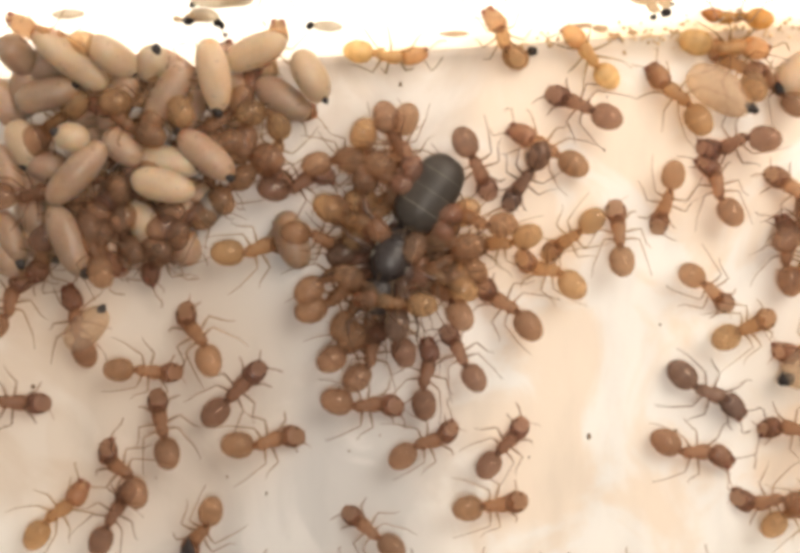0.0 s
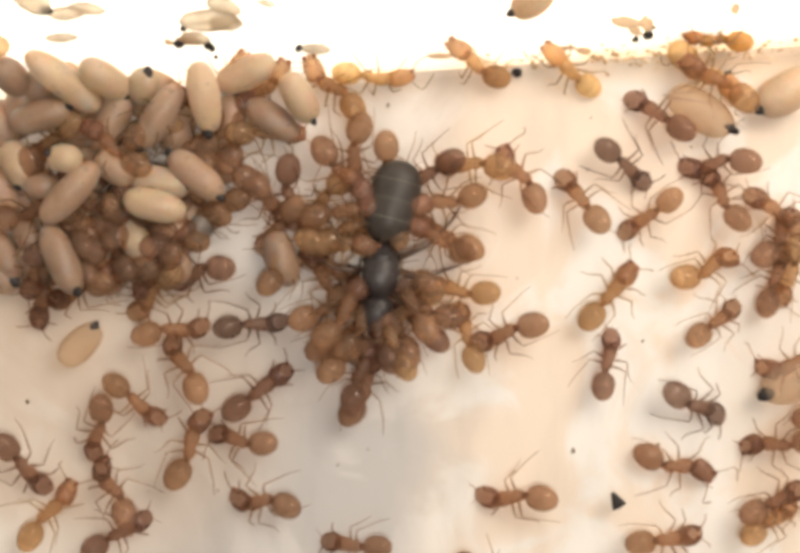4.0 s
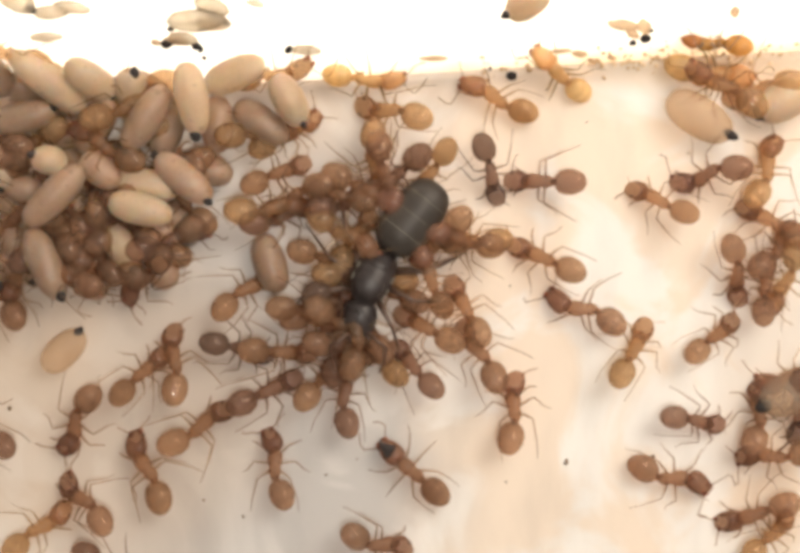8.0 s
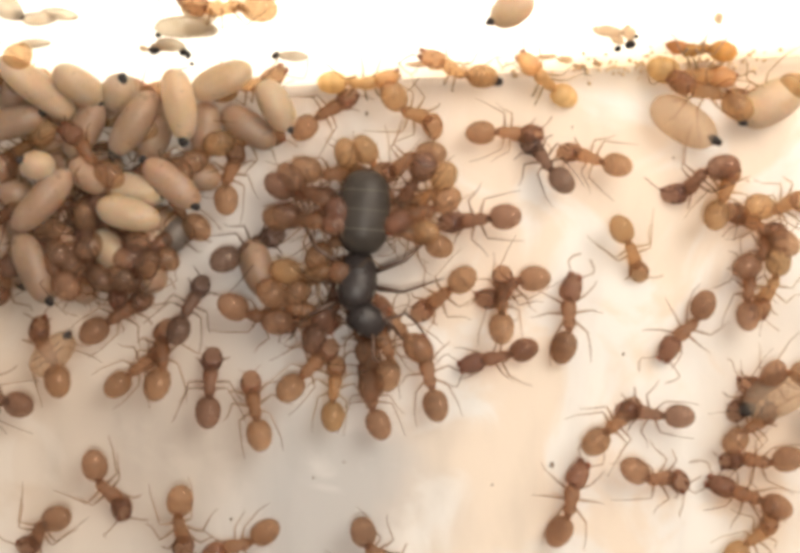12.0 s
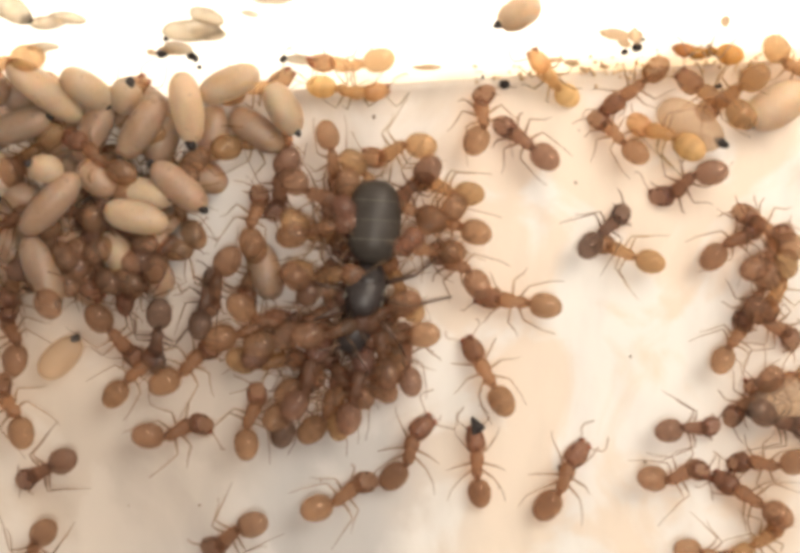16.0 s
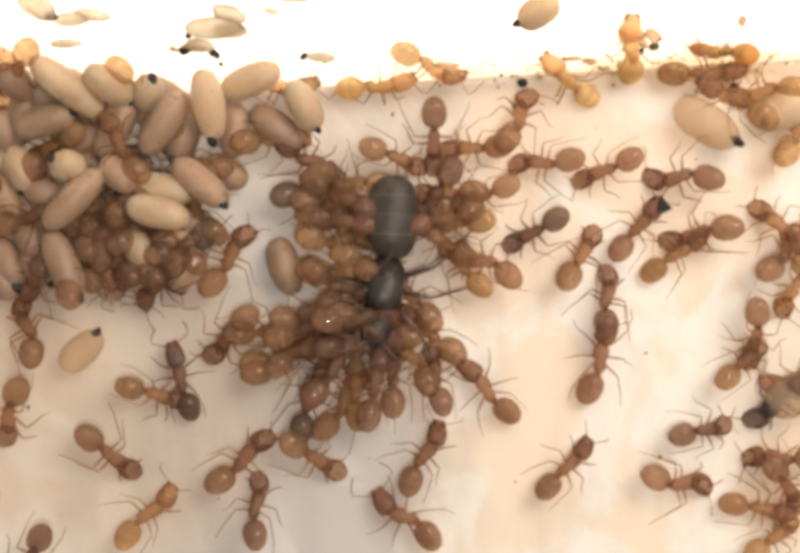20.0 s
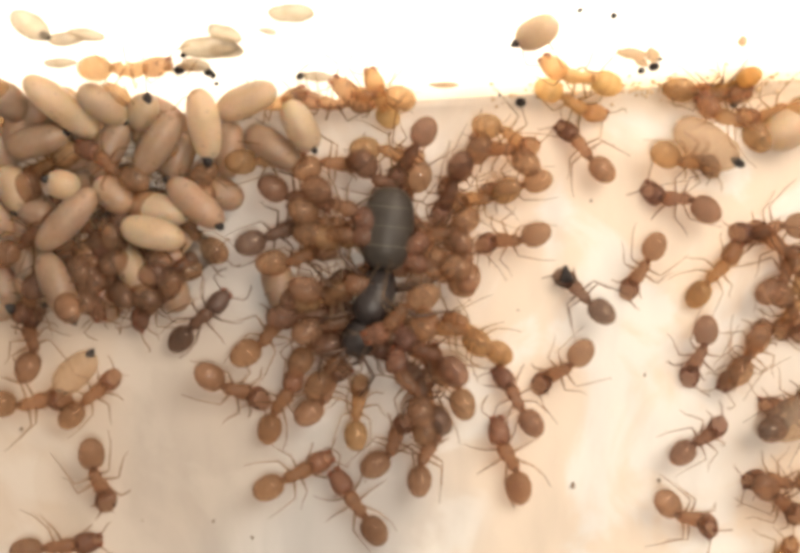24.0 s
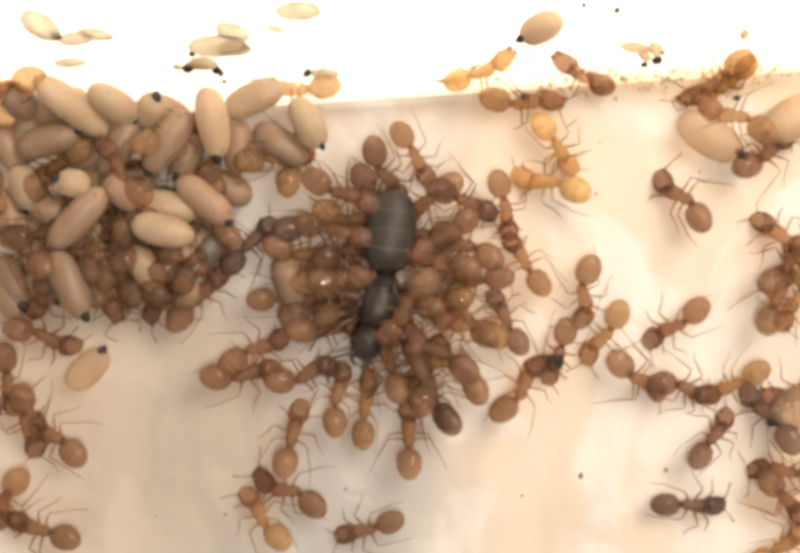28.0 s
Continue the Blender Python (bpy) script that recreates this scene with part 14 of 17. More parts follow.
    walk(ants[75], [(0, at(-0.84, 3.01, -121, 0.9, 17)), (0.5, at(-0.65, 2.48, -117, 0, 17)), (1, at(-1.19, 2.71, -98, 0.9, 17)), (1.25, at(-0.7, 3.64, -153, 0.5, 24)), (1.5, at(-0.21, 4.57, -207, 0, 31)), (2, at(-0.36, 4.37, -201, 0, 31)), (2.5, at(-0.29, 4.98, -199, 0, 31)), (3, at(-0.6, 4.9, -164, 0, 31)), (3.5, at(-0.94, 4.87, -199, 0, 31)), (4.5, at(-0.9, 3.58, -141, 0.7, 24)), (5.5, at(-0.87, 2.28, -84, 1.4, 17)), (5.75, at(-0.3, 2.94, -141, 1.1, 24)), (6, at(0.27, 3.59, -199, 0.9, 31)), (6.17, at(0.23, 2.69, -251, 0.9, 26)), (6.33, at(0.2, 1.78, -304, 0.9, 22)), (6.5, at(0.16, 0.88, -356, 0.9, 17)), (6.75, at(0, 2.21, -425, 0.5, 24)), (7, at(-0.16, 3.54, -495, 0, 31)), (7.25, at(-0.24, 1.85, -553, 0.5, 24)), (7.5, at(-0.31, 0.16, -610, 0.9, 17)), (8, at(1.87, 1.79, -585, 0.5, 31)), (8.5, at(0.96, 0, -590, 0.5, 17)), (9, at(0.47, 1.16, -657, 0, 31)), (9.25, at(0.3, 0.9, -617, 0, 31)), (9.5, at(0.13, 0.64, -577, 0, 31)), (9.75, at(0.57, 1.24, -622, 0, 31)), (10, at(1.01, 1.84, -667, 0, 31)), (10.25, at(0.56, 1.55, -613, 0, 24)), (10.5, at(0.1, 1.26, -560, 0, 17)), (10.75, at(0.21, 1.88, -608, 0, 24)), (11, at(0.32, 2.5, -657, 0, 31)), (11.5, at(0.04, 0.92, -590, 0, 17)), (12, at(0.31, 2.9, -657, 0, 31)), (12.25, at(0.48, 1.81, -616, 0, 24)), (12.5, at(0.65, 0.71, -576, 0, 17)), (13.17, at(0.83, 1.41, -516, 0, 22)), (13.83, at(1.01, 2.11, -457, 0, 26)), (14.5, at(1.19, 2.81, -397, 0, 31)), (14.75, at(1.23, 2.39, -329, 0, 31)), (15, at(1.27, 1.98, -261, 0, 31)), (15.25, at(1.19, 2.26, -329, 0, 31)), (15.5, at(1.12, 2.54, -397, 0, 31)), (15.75, at(1, 2.78, -347, 0, 31)), (16, at(0.88, 3.02, -297, 0, 31)), (16.5, at(-0.12, 2.19, -285, 0.9, 17)), (17, at(1.24, 2.26, -307, 0, 31)), (17.5, at(0.37, 0.49, -324, 0.5, 17)), (18, at(0.85, 2.21, -281, 0.5, 31)), (18.5, at(-0.4, 0.99, -214, 0.9, 17)), (18.75, at(0.02, 1.7, -255, 0.7, 24)), (19, at(0.44, 2.4, -296, 0.5, 31)), (19.5, at(-0.74, -0.49, -279, 1.4, 17)), (20, at(0.55, 2.88, -296, 0, 31)), (20.5, at(-0.35, -0.32, -294, 1.4, 17)), (21, at(1.01, 2.35, -292, 0, 31)), (21.5, at(-0.37, -0.25, -265, 0.9, 17)), (23.5, at(0.36, 0.23, -326, 0, 31)), (24, at(0.23, 2.23, -296, 0, 31)), (24.5, at(0.44, 1.13, -325, 0, 17)), (25, at(0.33, -0.15, -270, 0, 31)), (25.5, at(-0.32, 0.07, -221, 0, 17)), (26, at(-0.79, -0.04, -255, 0.9, 17)), (26.5, at(-0.56, 0.18, -249, 0.9, 17)), (27, at(-0.36, 0.68, -284, 0, 31)), (27.5, at(-0.3, 0.19, -343, 0, 17)), (28, at(-0.2, -0.36, -282, 0, 31))])
    walk(ants[76], [(0, at(-3.7, -1.95, -48, 0, 17)), (0.5, at(-3.82, -1.54, -62, 0.5, 31)), (1, at(-3.63, -1.55, -37, 0.5, 17)), (1.5, at(-3.76, -1.93, -35, 0.5, 17)), (2, at(-2.93, -1.77, -72, 0.9, 31)), (2.5, at(-2.92, -2.24, -41, 0.9, 17)), (3, at(-3.53, -2.88, -77, 0, 17)), (3.5, at(-2.82, -2.3, -19, 1.4, 17)), (5.5, at(-2.75, -1.63, -49, 1.4, 17)), (6, at(-2.41, -1.76, -38, 0.9, 17)), (6.5, at(-2.79, -1.84, -53, 0, 31)), (7, at(-2.62, -1.85, -38, 0.9, 17)), (7.5, at(-2.42, -2.06, -104, 1.4, 17)), (8, at(-2.67, -1.9, -106, 0.5, 31)), (8.5, at(-2.92, -2.43, -112, 0, 31)), (9, at(-2.51, -3.11, -101, 0.5, 31)), (9.5, at(-3.06, -3.6, -59, 0.5, 17)), (10, at(-3.45, -3.01, -33, 0, 17)), (10.5, at(-3.06, -2.57, -74, 0.5, 17)), (11, at(-3.21, -2.11, -26, 0.5, 17)), (11.5, at(-3.46, -1.87, -30, 0.5, 17)), (11.75, at(-3.68, -1.5, -68, 0.5, 17)), (12, at(-3.9, -1.13, -106, 0.5, 17)), (12.5, at(-3.86, -1.8, -99, 0.5, 31)), (14.5, at(-4.12, -1.51, -83, 0, 31)), (15, at(-5.05, -1.02, -98, 0, 31)), (15.5, at(-5.75, -1.51, -107, 0, 31)), (16, at(-5.75, -1.51, -107, 0, 31)), (16.5, at(-4.68, -1.9, -90, 0, 31)), (17, at(-4.61, -2.22, -90, 0, 31)), (17.5, at(-4.12, -2.28, -101, 0, 31)), (18, at(-5.59, -1.82, -140, 0, 31)), (18.5, at(-5.32, -2.11, -84, 0, 31)), (19, at(-5.52, -2.62, -129, 0.5, 31)), (19.5, at(-4.89, -1.93, -79, 0, 31)), (20, at(-4.62, -2.04, -90, 0, 31)), (20.5, at(-4.6, -1.67, -90, 0, 31)), (21, at(-5.25, -1.49, -85, 0, 31)), (21.5, at(-5.98, -0.84, -37, 0, 31)), (23.5, at(-6.01, -2.12, -34, 0, 31)), (24, at(-6.15, -1.78, -34, 0, 31)), (24.5, at(-5.75, -1.06, -52, 0, 31)), (25, at(-4.14, -0.39, -90, 0, 31)), (25.5, at(-4.97, -1.24, -106, 0.5, 31)), (26, at(-3.88, -0.3, -80, 0, 31)), (26.5, at(-4.03, -0.35, -53, 0, 31)), (27, at(-3.47, -0.62, -59, 0, 31)), (27.5, at(-5.32, -0.77, -64, 0, 31)), (28, at(-4.14, -1.55, -74, 0, 31))])
    walk(ants[77], [(0, at(-0.02, 1.12, 8, 0.9, 17)), (0.5, at(1.61, 0.7, -48, 0, 31)), (0.67, at(1.6, 0.64, -1, 0, 31)), (0.83, at(1.58, 0.59, 47, 0, 31)), (1, at(1.56, 0.54, 94, 0, 31)), (1.5, at(2.02, 1, 63, 0, 31)), (2, at(3.21, 0.81, 69, 0, 31)), (2.5, at(3.75, 0.17, 75)), (2.75, at(4.49, 0.38, 40, 0, 12)), (3, at(5.24, 0.59, 5, 0, 24)), (3.5, at(5.28, 4.09, 15, 0, 23)), (4.17, at(4.94, 3.72, 67, 0, 25)), (4.83, at(4.6, 3.35, 118, 0, 28)), (5.5, at(4.26, 2.97, 170, 0, 31)), (6, at(7.81, 2.52, 225, 0, 31)), (6.5, at(11.21, -0.2, 200, 0, 31)), (7, at(10.41, -0.65, 146, 0, 31)), (7.5, at(7.61, -1.33, 98, 0, 19)), (8, at(7.93, -1.38, 86, 0, 11)), (8.25, at(9.02, -0.9, 31, 0, 16)), (8.5, at(10.1, -0.42, -24, 0, 21)), (9, at(10.78, 0.23, 8, 0, 19)), (9.25, at(10.34, -0.73, -50, 0, 25)), (9.5, at(9.9, -1.69, -108, 0, 31)), (9.67, at(9.41, -0.63, -163, 0, 30)), (9.83, at(8.92, 0.42, -218, 0, 29)), (10, at(8.44, 1.48, -273, 0, 28)), (10.5, at(7.36, 1.7, -276, 0, 31)), (11, at(5.58, 0.93, -270)), (11.5, at(4.62, -0.08, -252, 0, 31)), (12, at(5.42, -0.03, -225, 0, 31)), (12.5, at(4.3, -0.66, -236, 0, 31)), (13.5, at(4.2, -0.01, -272, 0, 31)), (14.5, at(4.1, 0.63, -307, 0, 31)), (15, at(2.7, 0.91, -310, 0, 31)), (15.5, at(2.75, 0.66, -293, 0, 31)), (16, at(3.09, 0.61, -291, 0, 31)), (16.5, at(3.85, 0.43, -279, 0, 31)), (17, at(4.15, 0.72, -279, 0, 31)), (17.5, at(3.54, 0.58, -273, 0, 31)), (18, at(3.55, 0.21, -267, 0, 31)), (18.5, at(3.85, 0.41, -270, 0, 31)), (19, at(3.76, 0.69, -267, 0, 31)), (19.5, at(3.48, -0.59, -320, 0, 20)), (20, at(3.5, 0.73, -277, 0, 31)), (20.17, at(3.78, 0.58, -333, 0, 31)), (20.33, at(4.06, 0.43, -389, 0, 31)), (20.5, at(4.34, 0.28, -445, 0, 31)), (20.75, at(4.49, 0.79, -497, 0, 31)), (21, at(4.64, 1.3, -549, 0, 31)), (21.17, at(4.8, 1.48, -603, 0, 31)), (21.33, at(4.97, 1.67, -657, 0, 31)), (21.5, at(5.14, 1.85, -710, 0, 31)), (23.5, at(2.83, 0.32, -672, 0, 31)), (24, at(2.52, 1.74, -688, 0, 31)), (24.25, at(2.88, 1.53, -644, 0, 31)), (24.5, at(3.24, 1.32, -599, 0, 31)), (25, at(2.02, 0.77, -648, 0, 31)), (25.5, at(1.17, 0.28, -680, 0, 17)), (26, at(0.08, -0.42, -630, 0, 31)), (26.25, at(-0.1, -0.53, -669, 0, 24)), (26.5, at(-0.28, -0.63, -708, 0, 17)), (27, at(-0.28, -0.63, -708, 0, 17)), (27.5, at(-0.5, -1.22, -747, 0, 31)), (27.75, at(-0.7, -1.6, -687, 0, 24)), (28, at(-0.91, -1.97, -627, 0, 17))])
    walk(ants[78], [(0, at(-2.18, -1.51, -138, 0.9, 17)), (0.25, at(-2.36, -1.53, -84, 0.9, 17)), (0.5, at(-2.54, -1.55, -30, 0.9, 17)), (1, at(-2.17, -0.91, -57, 0.9, 17)), (1.25, at(-2.37, -1.23, -106, 0.9, 17)), (1.5, at(-2.57, -1.55, -155, 0.9, 17)), (1.75, at(-2.38, -1.35, -103, 1.1, 24)), (2, at(-2.19, -1.16, -52, 1.4, 31)), (2.25, at(-2.57, -1.34, -93, 1.1, 24)), (2.5, at(-2.94, -1.52, -135, 0.9, 17)), (2.75, at(-2.83, -0.92, -93, 0.5, 24)), (3, at(-2.71, -0.33, -52, 0, 31)), (3.25, at(-3.1, -0.51, -4, 0, 31)), (3.5, at(-3.49, -0.69, 45, 0, 31)), (4.5, at(-3.51, -0.54, -18, 0.2, 24)), (5.5, at(-3.52, -0.4, -81, 0.5, 17)), (6, at(-3.68, -0.82, -124, 0.9, 17)), (6.5, at(-3.71, -1.22, -112, 0.5, 31)), (7, at(-3.56, -1.91, -101, 0, 17)), (7.5, at(-4.3, -1.27, -90, 0, 31)), (8, at(-4.13, -1.41, -121, 0.5, 31)), (8.25, at(-4.16, -1.17, -176, 0.5, 31)), (8.5, at(-4.2, -0.93, -231, 0.5, 31)), (8.75, at(-4.7, -0.96, -172, 0.2, 31)), (9, at(-5.19, -0.99, -113, 0, 31)), (9.5, at(-3.94, -0.65, -121, 0.5, 17)), (10, at(-4.83, -0.2, -78, 0, 31)), (10.5, at(-3.67, 0.09, -63, 0.5, 31)), (11, at(-3.3, 0.39, -48, 0, 31)), (11.5, at(-3.3, 0.39, -48, 0, 31)), (12, at(-3.16, 0.03, -73, 0, 31)), (12.5, at(-3.45, 0.16, -69, 0, 31)), (14.5, at(-3.71, 0.79, -14, 0.5, 31)), (15, at(-3.53, 0.88, -51, 0.5, 31)), (15.25, at(-3.83, 0.55, 10, 0.5, 31)), (15.5, at(-4.14, 0.21, 72, 0.5, 31)), (15.75, at(-4.99, 0.45, 112, 0.2, 31)), (16, at(-5.84, 0.68, 153, 0, 31)), (16.5, at(-6.21, 0.02, 163, 0, 31)), (16.75, at(-4.21, 0.66, 225, 0, 31)), (17, at(-2.21, 1.3, 287, 0, 31)), (17.5, at(-2.21, 1.3, 287, 0, 31)), (18, at(-2.86, 1.35, 225, 0, 31)), (18.5, at(-1.6, -0.39, 253, 0, 17)), (18.75, at(-1.95, -0.15, 291, 0, 17)), (19, at(-2.3, 0.09, 330, 0, 17)), (19.5, at(-2.67, -0.31, 265, 0, 17)), (20, at(-2.98, -0.44, 292, 0, 31)), (20.5, at(-2.21, -0.63, 337, 0.9, 17)), (21, at(-2.32, -0.22, 309, 0.9, 17)), (21.5, at(-2.46, 0.8, 300, 0, 17)), (23.5, at(-2.21, 0.8, 326, 1.4, 17)), (24, at(-2.61, 0.89, 292, 0, 31)), (24.5, at(-2.74, 1.21, 314, 0, 17)), (25, at(-2.61, 0.41, 282, 0.5, 31)), (25.5, at(-2.21, -0.54, 282, 0.9, 17)), (26, at(-2.69, -0.85, 329, 0.9, 31)), (26.5, at(-2.47, -0.59, 293, 0, 17)), (27, at(-3.1, -1.59, 297, 0, 31)), (27.5, at(-3.31, -1.17, 307, 0, 31)), (28, at(-3.18, -0.35, 281, 0, 31))])
    walk(ants[79], [(0, at(-1.02, -2.13, 79, 1.4, 17)), (0.5, at(-0.66, -2.62, 16, 0, 17)), (1, at(-0.64, -2.53, 16, 1.8, 17)), (1.25, at(-0.48, -2.59, 51, 1.1, 17)), (1.5, at(-0.32, -2.66, 86, 0.5, 17)), (1.75, at(-0.47, -2.76, 46, 0.9, 17)), (2, at(-0.61, -2.86, 5, 1.4, 17)), (2.5, at(-0.99, -3.67, -2, 0, 17)), (3, at(-0.23, -3.72, 14, 0.5, 17)), (3.5, at(-0.42, -3.41, 13, 1.4, 17)), (5.5, at(-0.8, -3.03, 52, 0, 17)), (6, at(-0.35, -3.32, 51, 0, 17)), (6.5, at(-0.65, -3.06, 19, 0.5, 17)), (7, at(-0.34, -2.62, -6, 0.5, 17)), (7.5, at(-1.39, -2.6, 51, 1.4, 17)), (8, at(-0.88, -3.4, 38, 0, 17)), (8.5, at(-1.41, -3.91, 17, 0, 17)), (9, at(-2.34, -5.25, -10, 0, 30)), (9.5, at(-2.3, -5.1, -7, 0.5, 31)), (10, at(-2.32, -5.14, -7, 0, 31)), (10.5, at(-2.45, -4.58, -7, 0.5, 31)), (11, at(-2.24, -4.72, -3, 0, 31)), (11.5, at(-2.27, -4.94, -8, 0, 31)), (12, at(-2.27, -4.94, -8, 0, 31)), (12.5, at(-2.16, -4.8, -9, 0, 31)), (14.5, at(-2.36, -5.22, -6, 0, 31)), (18.5, at(-2.36, -5.22, -6, 0, 31)), (19, at(-2.25, -4.69, -5)), (19.5, at(-2.39, -5.08, -3, 0, 31)), (20, at(-2.39, -5.08, -3, 0, 31)), (20.5, at(-2.28, -4.89, -17, 0, 31)), (21, at(-2.18, -4.62, -8, 0, 16)), (21.5, at(-2.18, -4.62, -8, 0, 16)), (23.5, at(-2.21, -4.92, -9, 0, 31)), (27.5, at(-2.21, -4.92, -9, 0, 31)), (28, at(-2.27, -4.99, -11, 0, 14))])
    walk(ants[80], [(0, at(-0.99, -3.23, -7, 0, 17)), (0.5, at(-1.5, -3.73, -3, 0, 17)), (1, at(-1.5, -3.73, -3, 0, 17)), (1.5, at(-1.04, -4.01, 37, 0, 17)), (2, at(-1.59, -3.59, -11, 0, 17)), (2.5, at(-1.69, -3.96, -8, 0.5, 17)), (3, at(-1.87, -3.62, -15, 0.9, 17)), (3.5, at(-2.16, -4.05, -34, 0.9, 17)), (5.5, at(-2.24, -4.97, -10, 0, 31)), (6, at(-2.24, -4.97, -10, 0, 31)), (6.5, at(-2.34, -5.42, -3, 0, 31)), (7, at(-2.3, -5.11, -5, 0.5, 9)), (7.5, at(-2.36, -5.39, -8, 0.5, 31)), (8, at(-2.4, -5.34, -9, 0, 30)), (8.5, at(-2.4, -5.34, -9, 0, 30)), (8.75, at(-2.13, -7.01, 36, 0, 15)), (9, at(-1.85, -8.69, 81)), (9.5, at(-2.07, -9.53, 110, 0, 31)), (10, at(-4.64, -10.76, 116)), (10.5, at(-8.83, -11.09, 104, 0, 31)), (10.75, at(-8.77, -12.51, 142, 0.2, 24)), (11, at(-8.7, -13.94, 180, 0.5, 17)), (19, at(-8.7, -13.94, 180, 0.5, 17)), (19.17, at(-8.25, -12.98, 122, 0.3, 22)), (19.33, at(-7.8, -12.02, 64, 0.2, 26)), (19.5, at(-7.35, -11.06, 5, 0, 31)), (20, at(-6.75, -10.09, -15, 0, 31)), (20.5, at(-3.82, -10.42, -47, 0, 21)), (21, at(-5.01, -10.48, -92)), (21.25, at(-4.22, -10.72, -160, 0, 17)), (21.5, at(-3.43, -10.97, -228, 0, 31)), (23.5, at(-3.35, -14.05, -180, 0, 17)), (27, at(-3.35, -14.05, -180, 0, 17)), (27.5, at(-1.71, -11.18, -235, 0, 31)), (28, at(-1.6, -14.05, -180, 0, 17))])
    walk(ants[81], [(0, at(0.84, -1.12, 55, 0.9, 17)), (0.25, at(1.11, -1.16, -8, 0.7, 24)), (0.5, at(1.38, -1.19, -70, 0.5, 31)), (0.67, at(1.01, -1.08, -124, 0.5, 26)), (0.83, at(0.63, -0.96, -179, 0.5, 22)), (1, at(0.26, -0.84, -233, 0.5, 17)), (1.5, at(-0.2, -0.04, -218, 1.8, 17)), (2, at(-0.42, 0.16, -256, 1.4, 17)), (2.5, at(-0.06, -0.5, -227, 1.4, 17)), (3, at(0.96, -0.48, -234, 1.8, 17)), (3.5, at(0.49, -1.47, -236, 0.9, 17)), (5.5, at(-0.1, -1.64, -252, 0, 17)), (6, at(-0.65, -1.48, -249, 0.5, 17)), (6.5, at(-1.21, -0.86, -306, 0, 17)), (7, at(-0.85, -1.28, -236, 0.9, 17)), (7.5, at(-0.99, -0.21, -273, 0, 17)), (8, at(-0.79, -0.06, -285, 0, 17)), (8.5, at(-0.27, -0.48, -287, 0.5, 17)), (9, at(-0.85, -0.18, -281, 0.9, 17)), (9.5, at(-0.91, -0.4, -284, 0.9, 17)), (10, at(-0.06, -0.86, -297, 0, 17)), (10.5, at(0.35, -0.73, -290, 0, 17)), (11, at(0.49, 0.58, -309, 0, 31)), (11.25, at(1.51, 0.61, -348, 0, 31)), (11.5, at(2.52, 0.63, -387, 0, 31)), (11.75, at(1.69, 1.42, -339, 0.2, 31)), (12, at(0.87, 2.21, -292, 0.5, 31)), (12.5, at(0.66, 0.12, -327, 0.5, 17)), (14.5, at(-0.02, -0.49, -292, 0, 17)), (15, at(-0.77, -0.29, -303, 0.9, 17)), (15.5, at(-0.12, 0.36, -335, 0, 17)), (16, at(0.29, -0.24, -337, 0, 17)), (16.25, at(0.61, -0.43, -287, 0, 17)), (16.5, at(0.94, -0.63, -236, 0, 17)), (17, at(0.95, -0.97, -243, 0, 17)), (17.5, at(0.75, -1.54, -247, 0.5, 17)), (18, at(0.51, -1.24, -236, 0, 17)), (18.5, at(-0.35, -1.37, -234, 0, 17)), (19, at(-0.13, -1.65, -245, 0, 17)), (19.5, at(0.69, -1.88, -250, 0, 17)), (19.75, at(1.51, -0.78, -287, 0, 24)), (20, at(2.33, 0.32, -324, 0, 31)), (20.5, at(1.56, -0.17, -320, 0.5, 17)), (21, at(4.71, -0.33, -270, 0, 31)), (21.5, at(3.83, -0.4, -285, 0, 31)), (22.17, at(3.26, -1.05, -227, 0.1, 31)), (22.83, at(2.68, -1.69, -169, 0.3, 31)), (23.5, at(2.1, -2.34, -110, 0.5, 31)), (23.67, at(2.37, -2.09, -57, 0.3, 20)), (23.83, at(2.64, -1.84, -3, 0.2, 10)), (24, at(2.91, -1.58, 50)), (24.5, at(2.74, -1.01, 25, 0, 31)), (25, at(1.93, -1.09, 53, 0, 31)), (25.5, at(1.74, -0.98, 22, 0, 31)), (26, at(1.08, -1.31, 27, 0.5, 17)), (26.25, at(0.53, -1.35, 70, 0.5, 17)), (26.5, at(-0.01, -1.38, 113, 0.5, 17)), (27, at(-0.3, -0.89, 55, 0.5, 17)), (27.5, at(-0.66, -1.05, 34, 0.5, 17)), (28, at(0.2, -2.06, 38, 0, 31))])
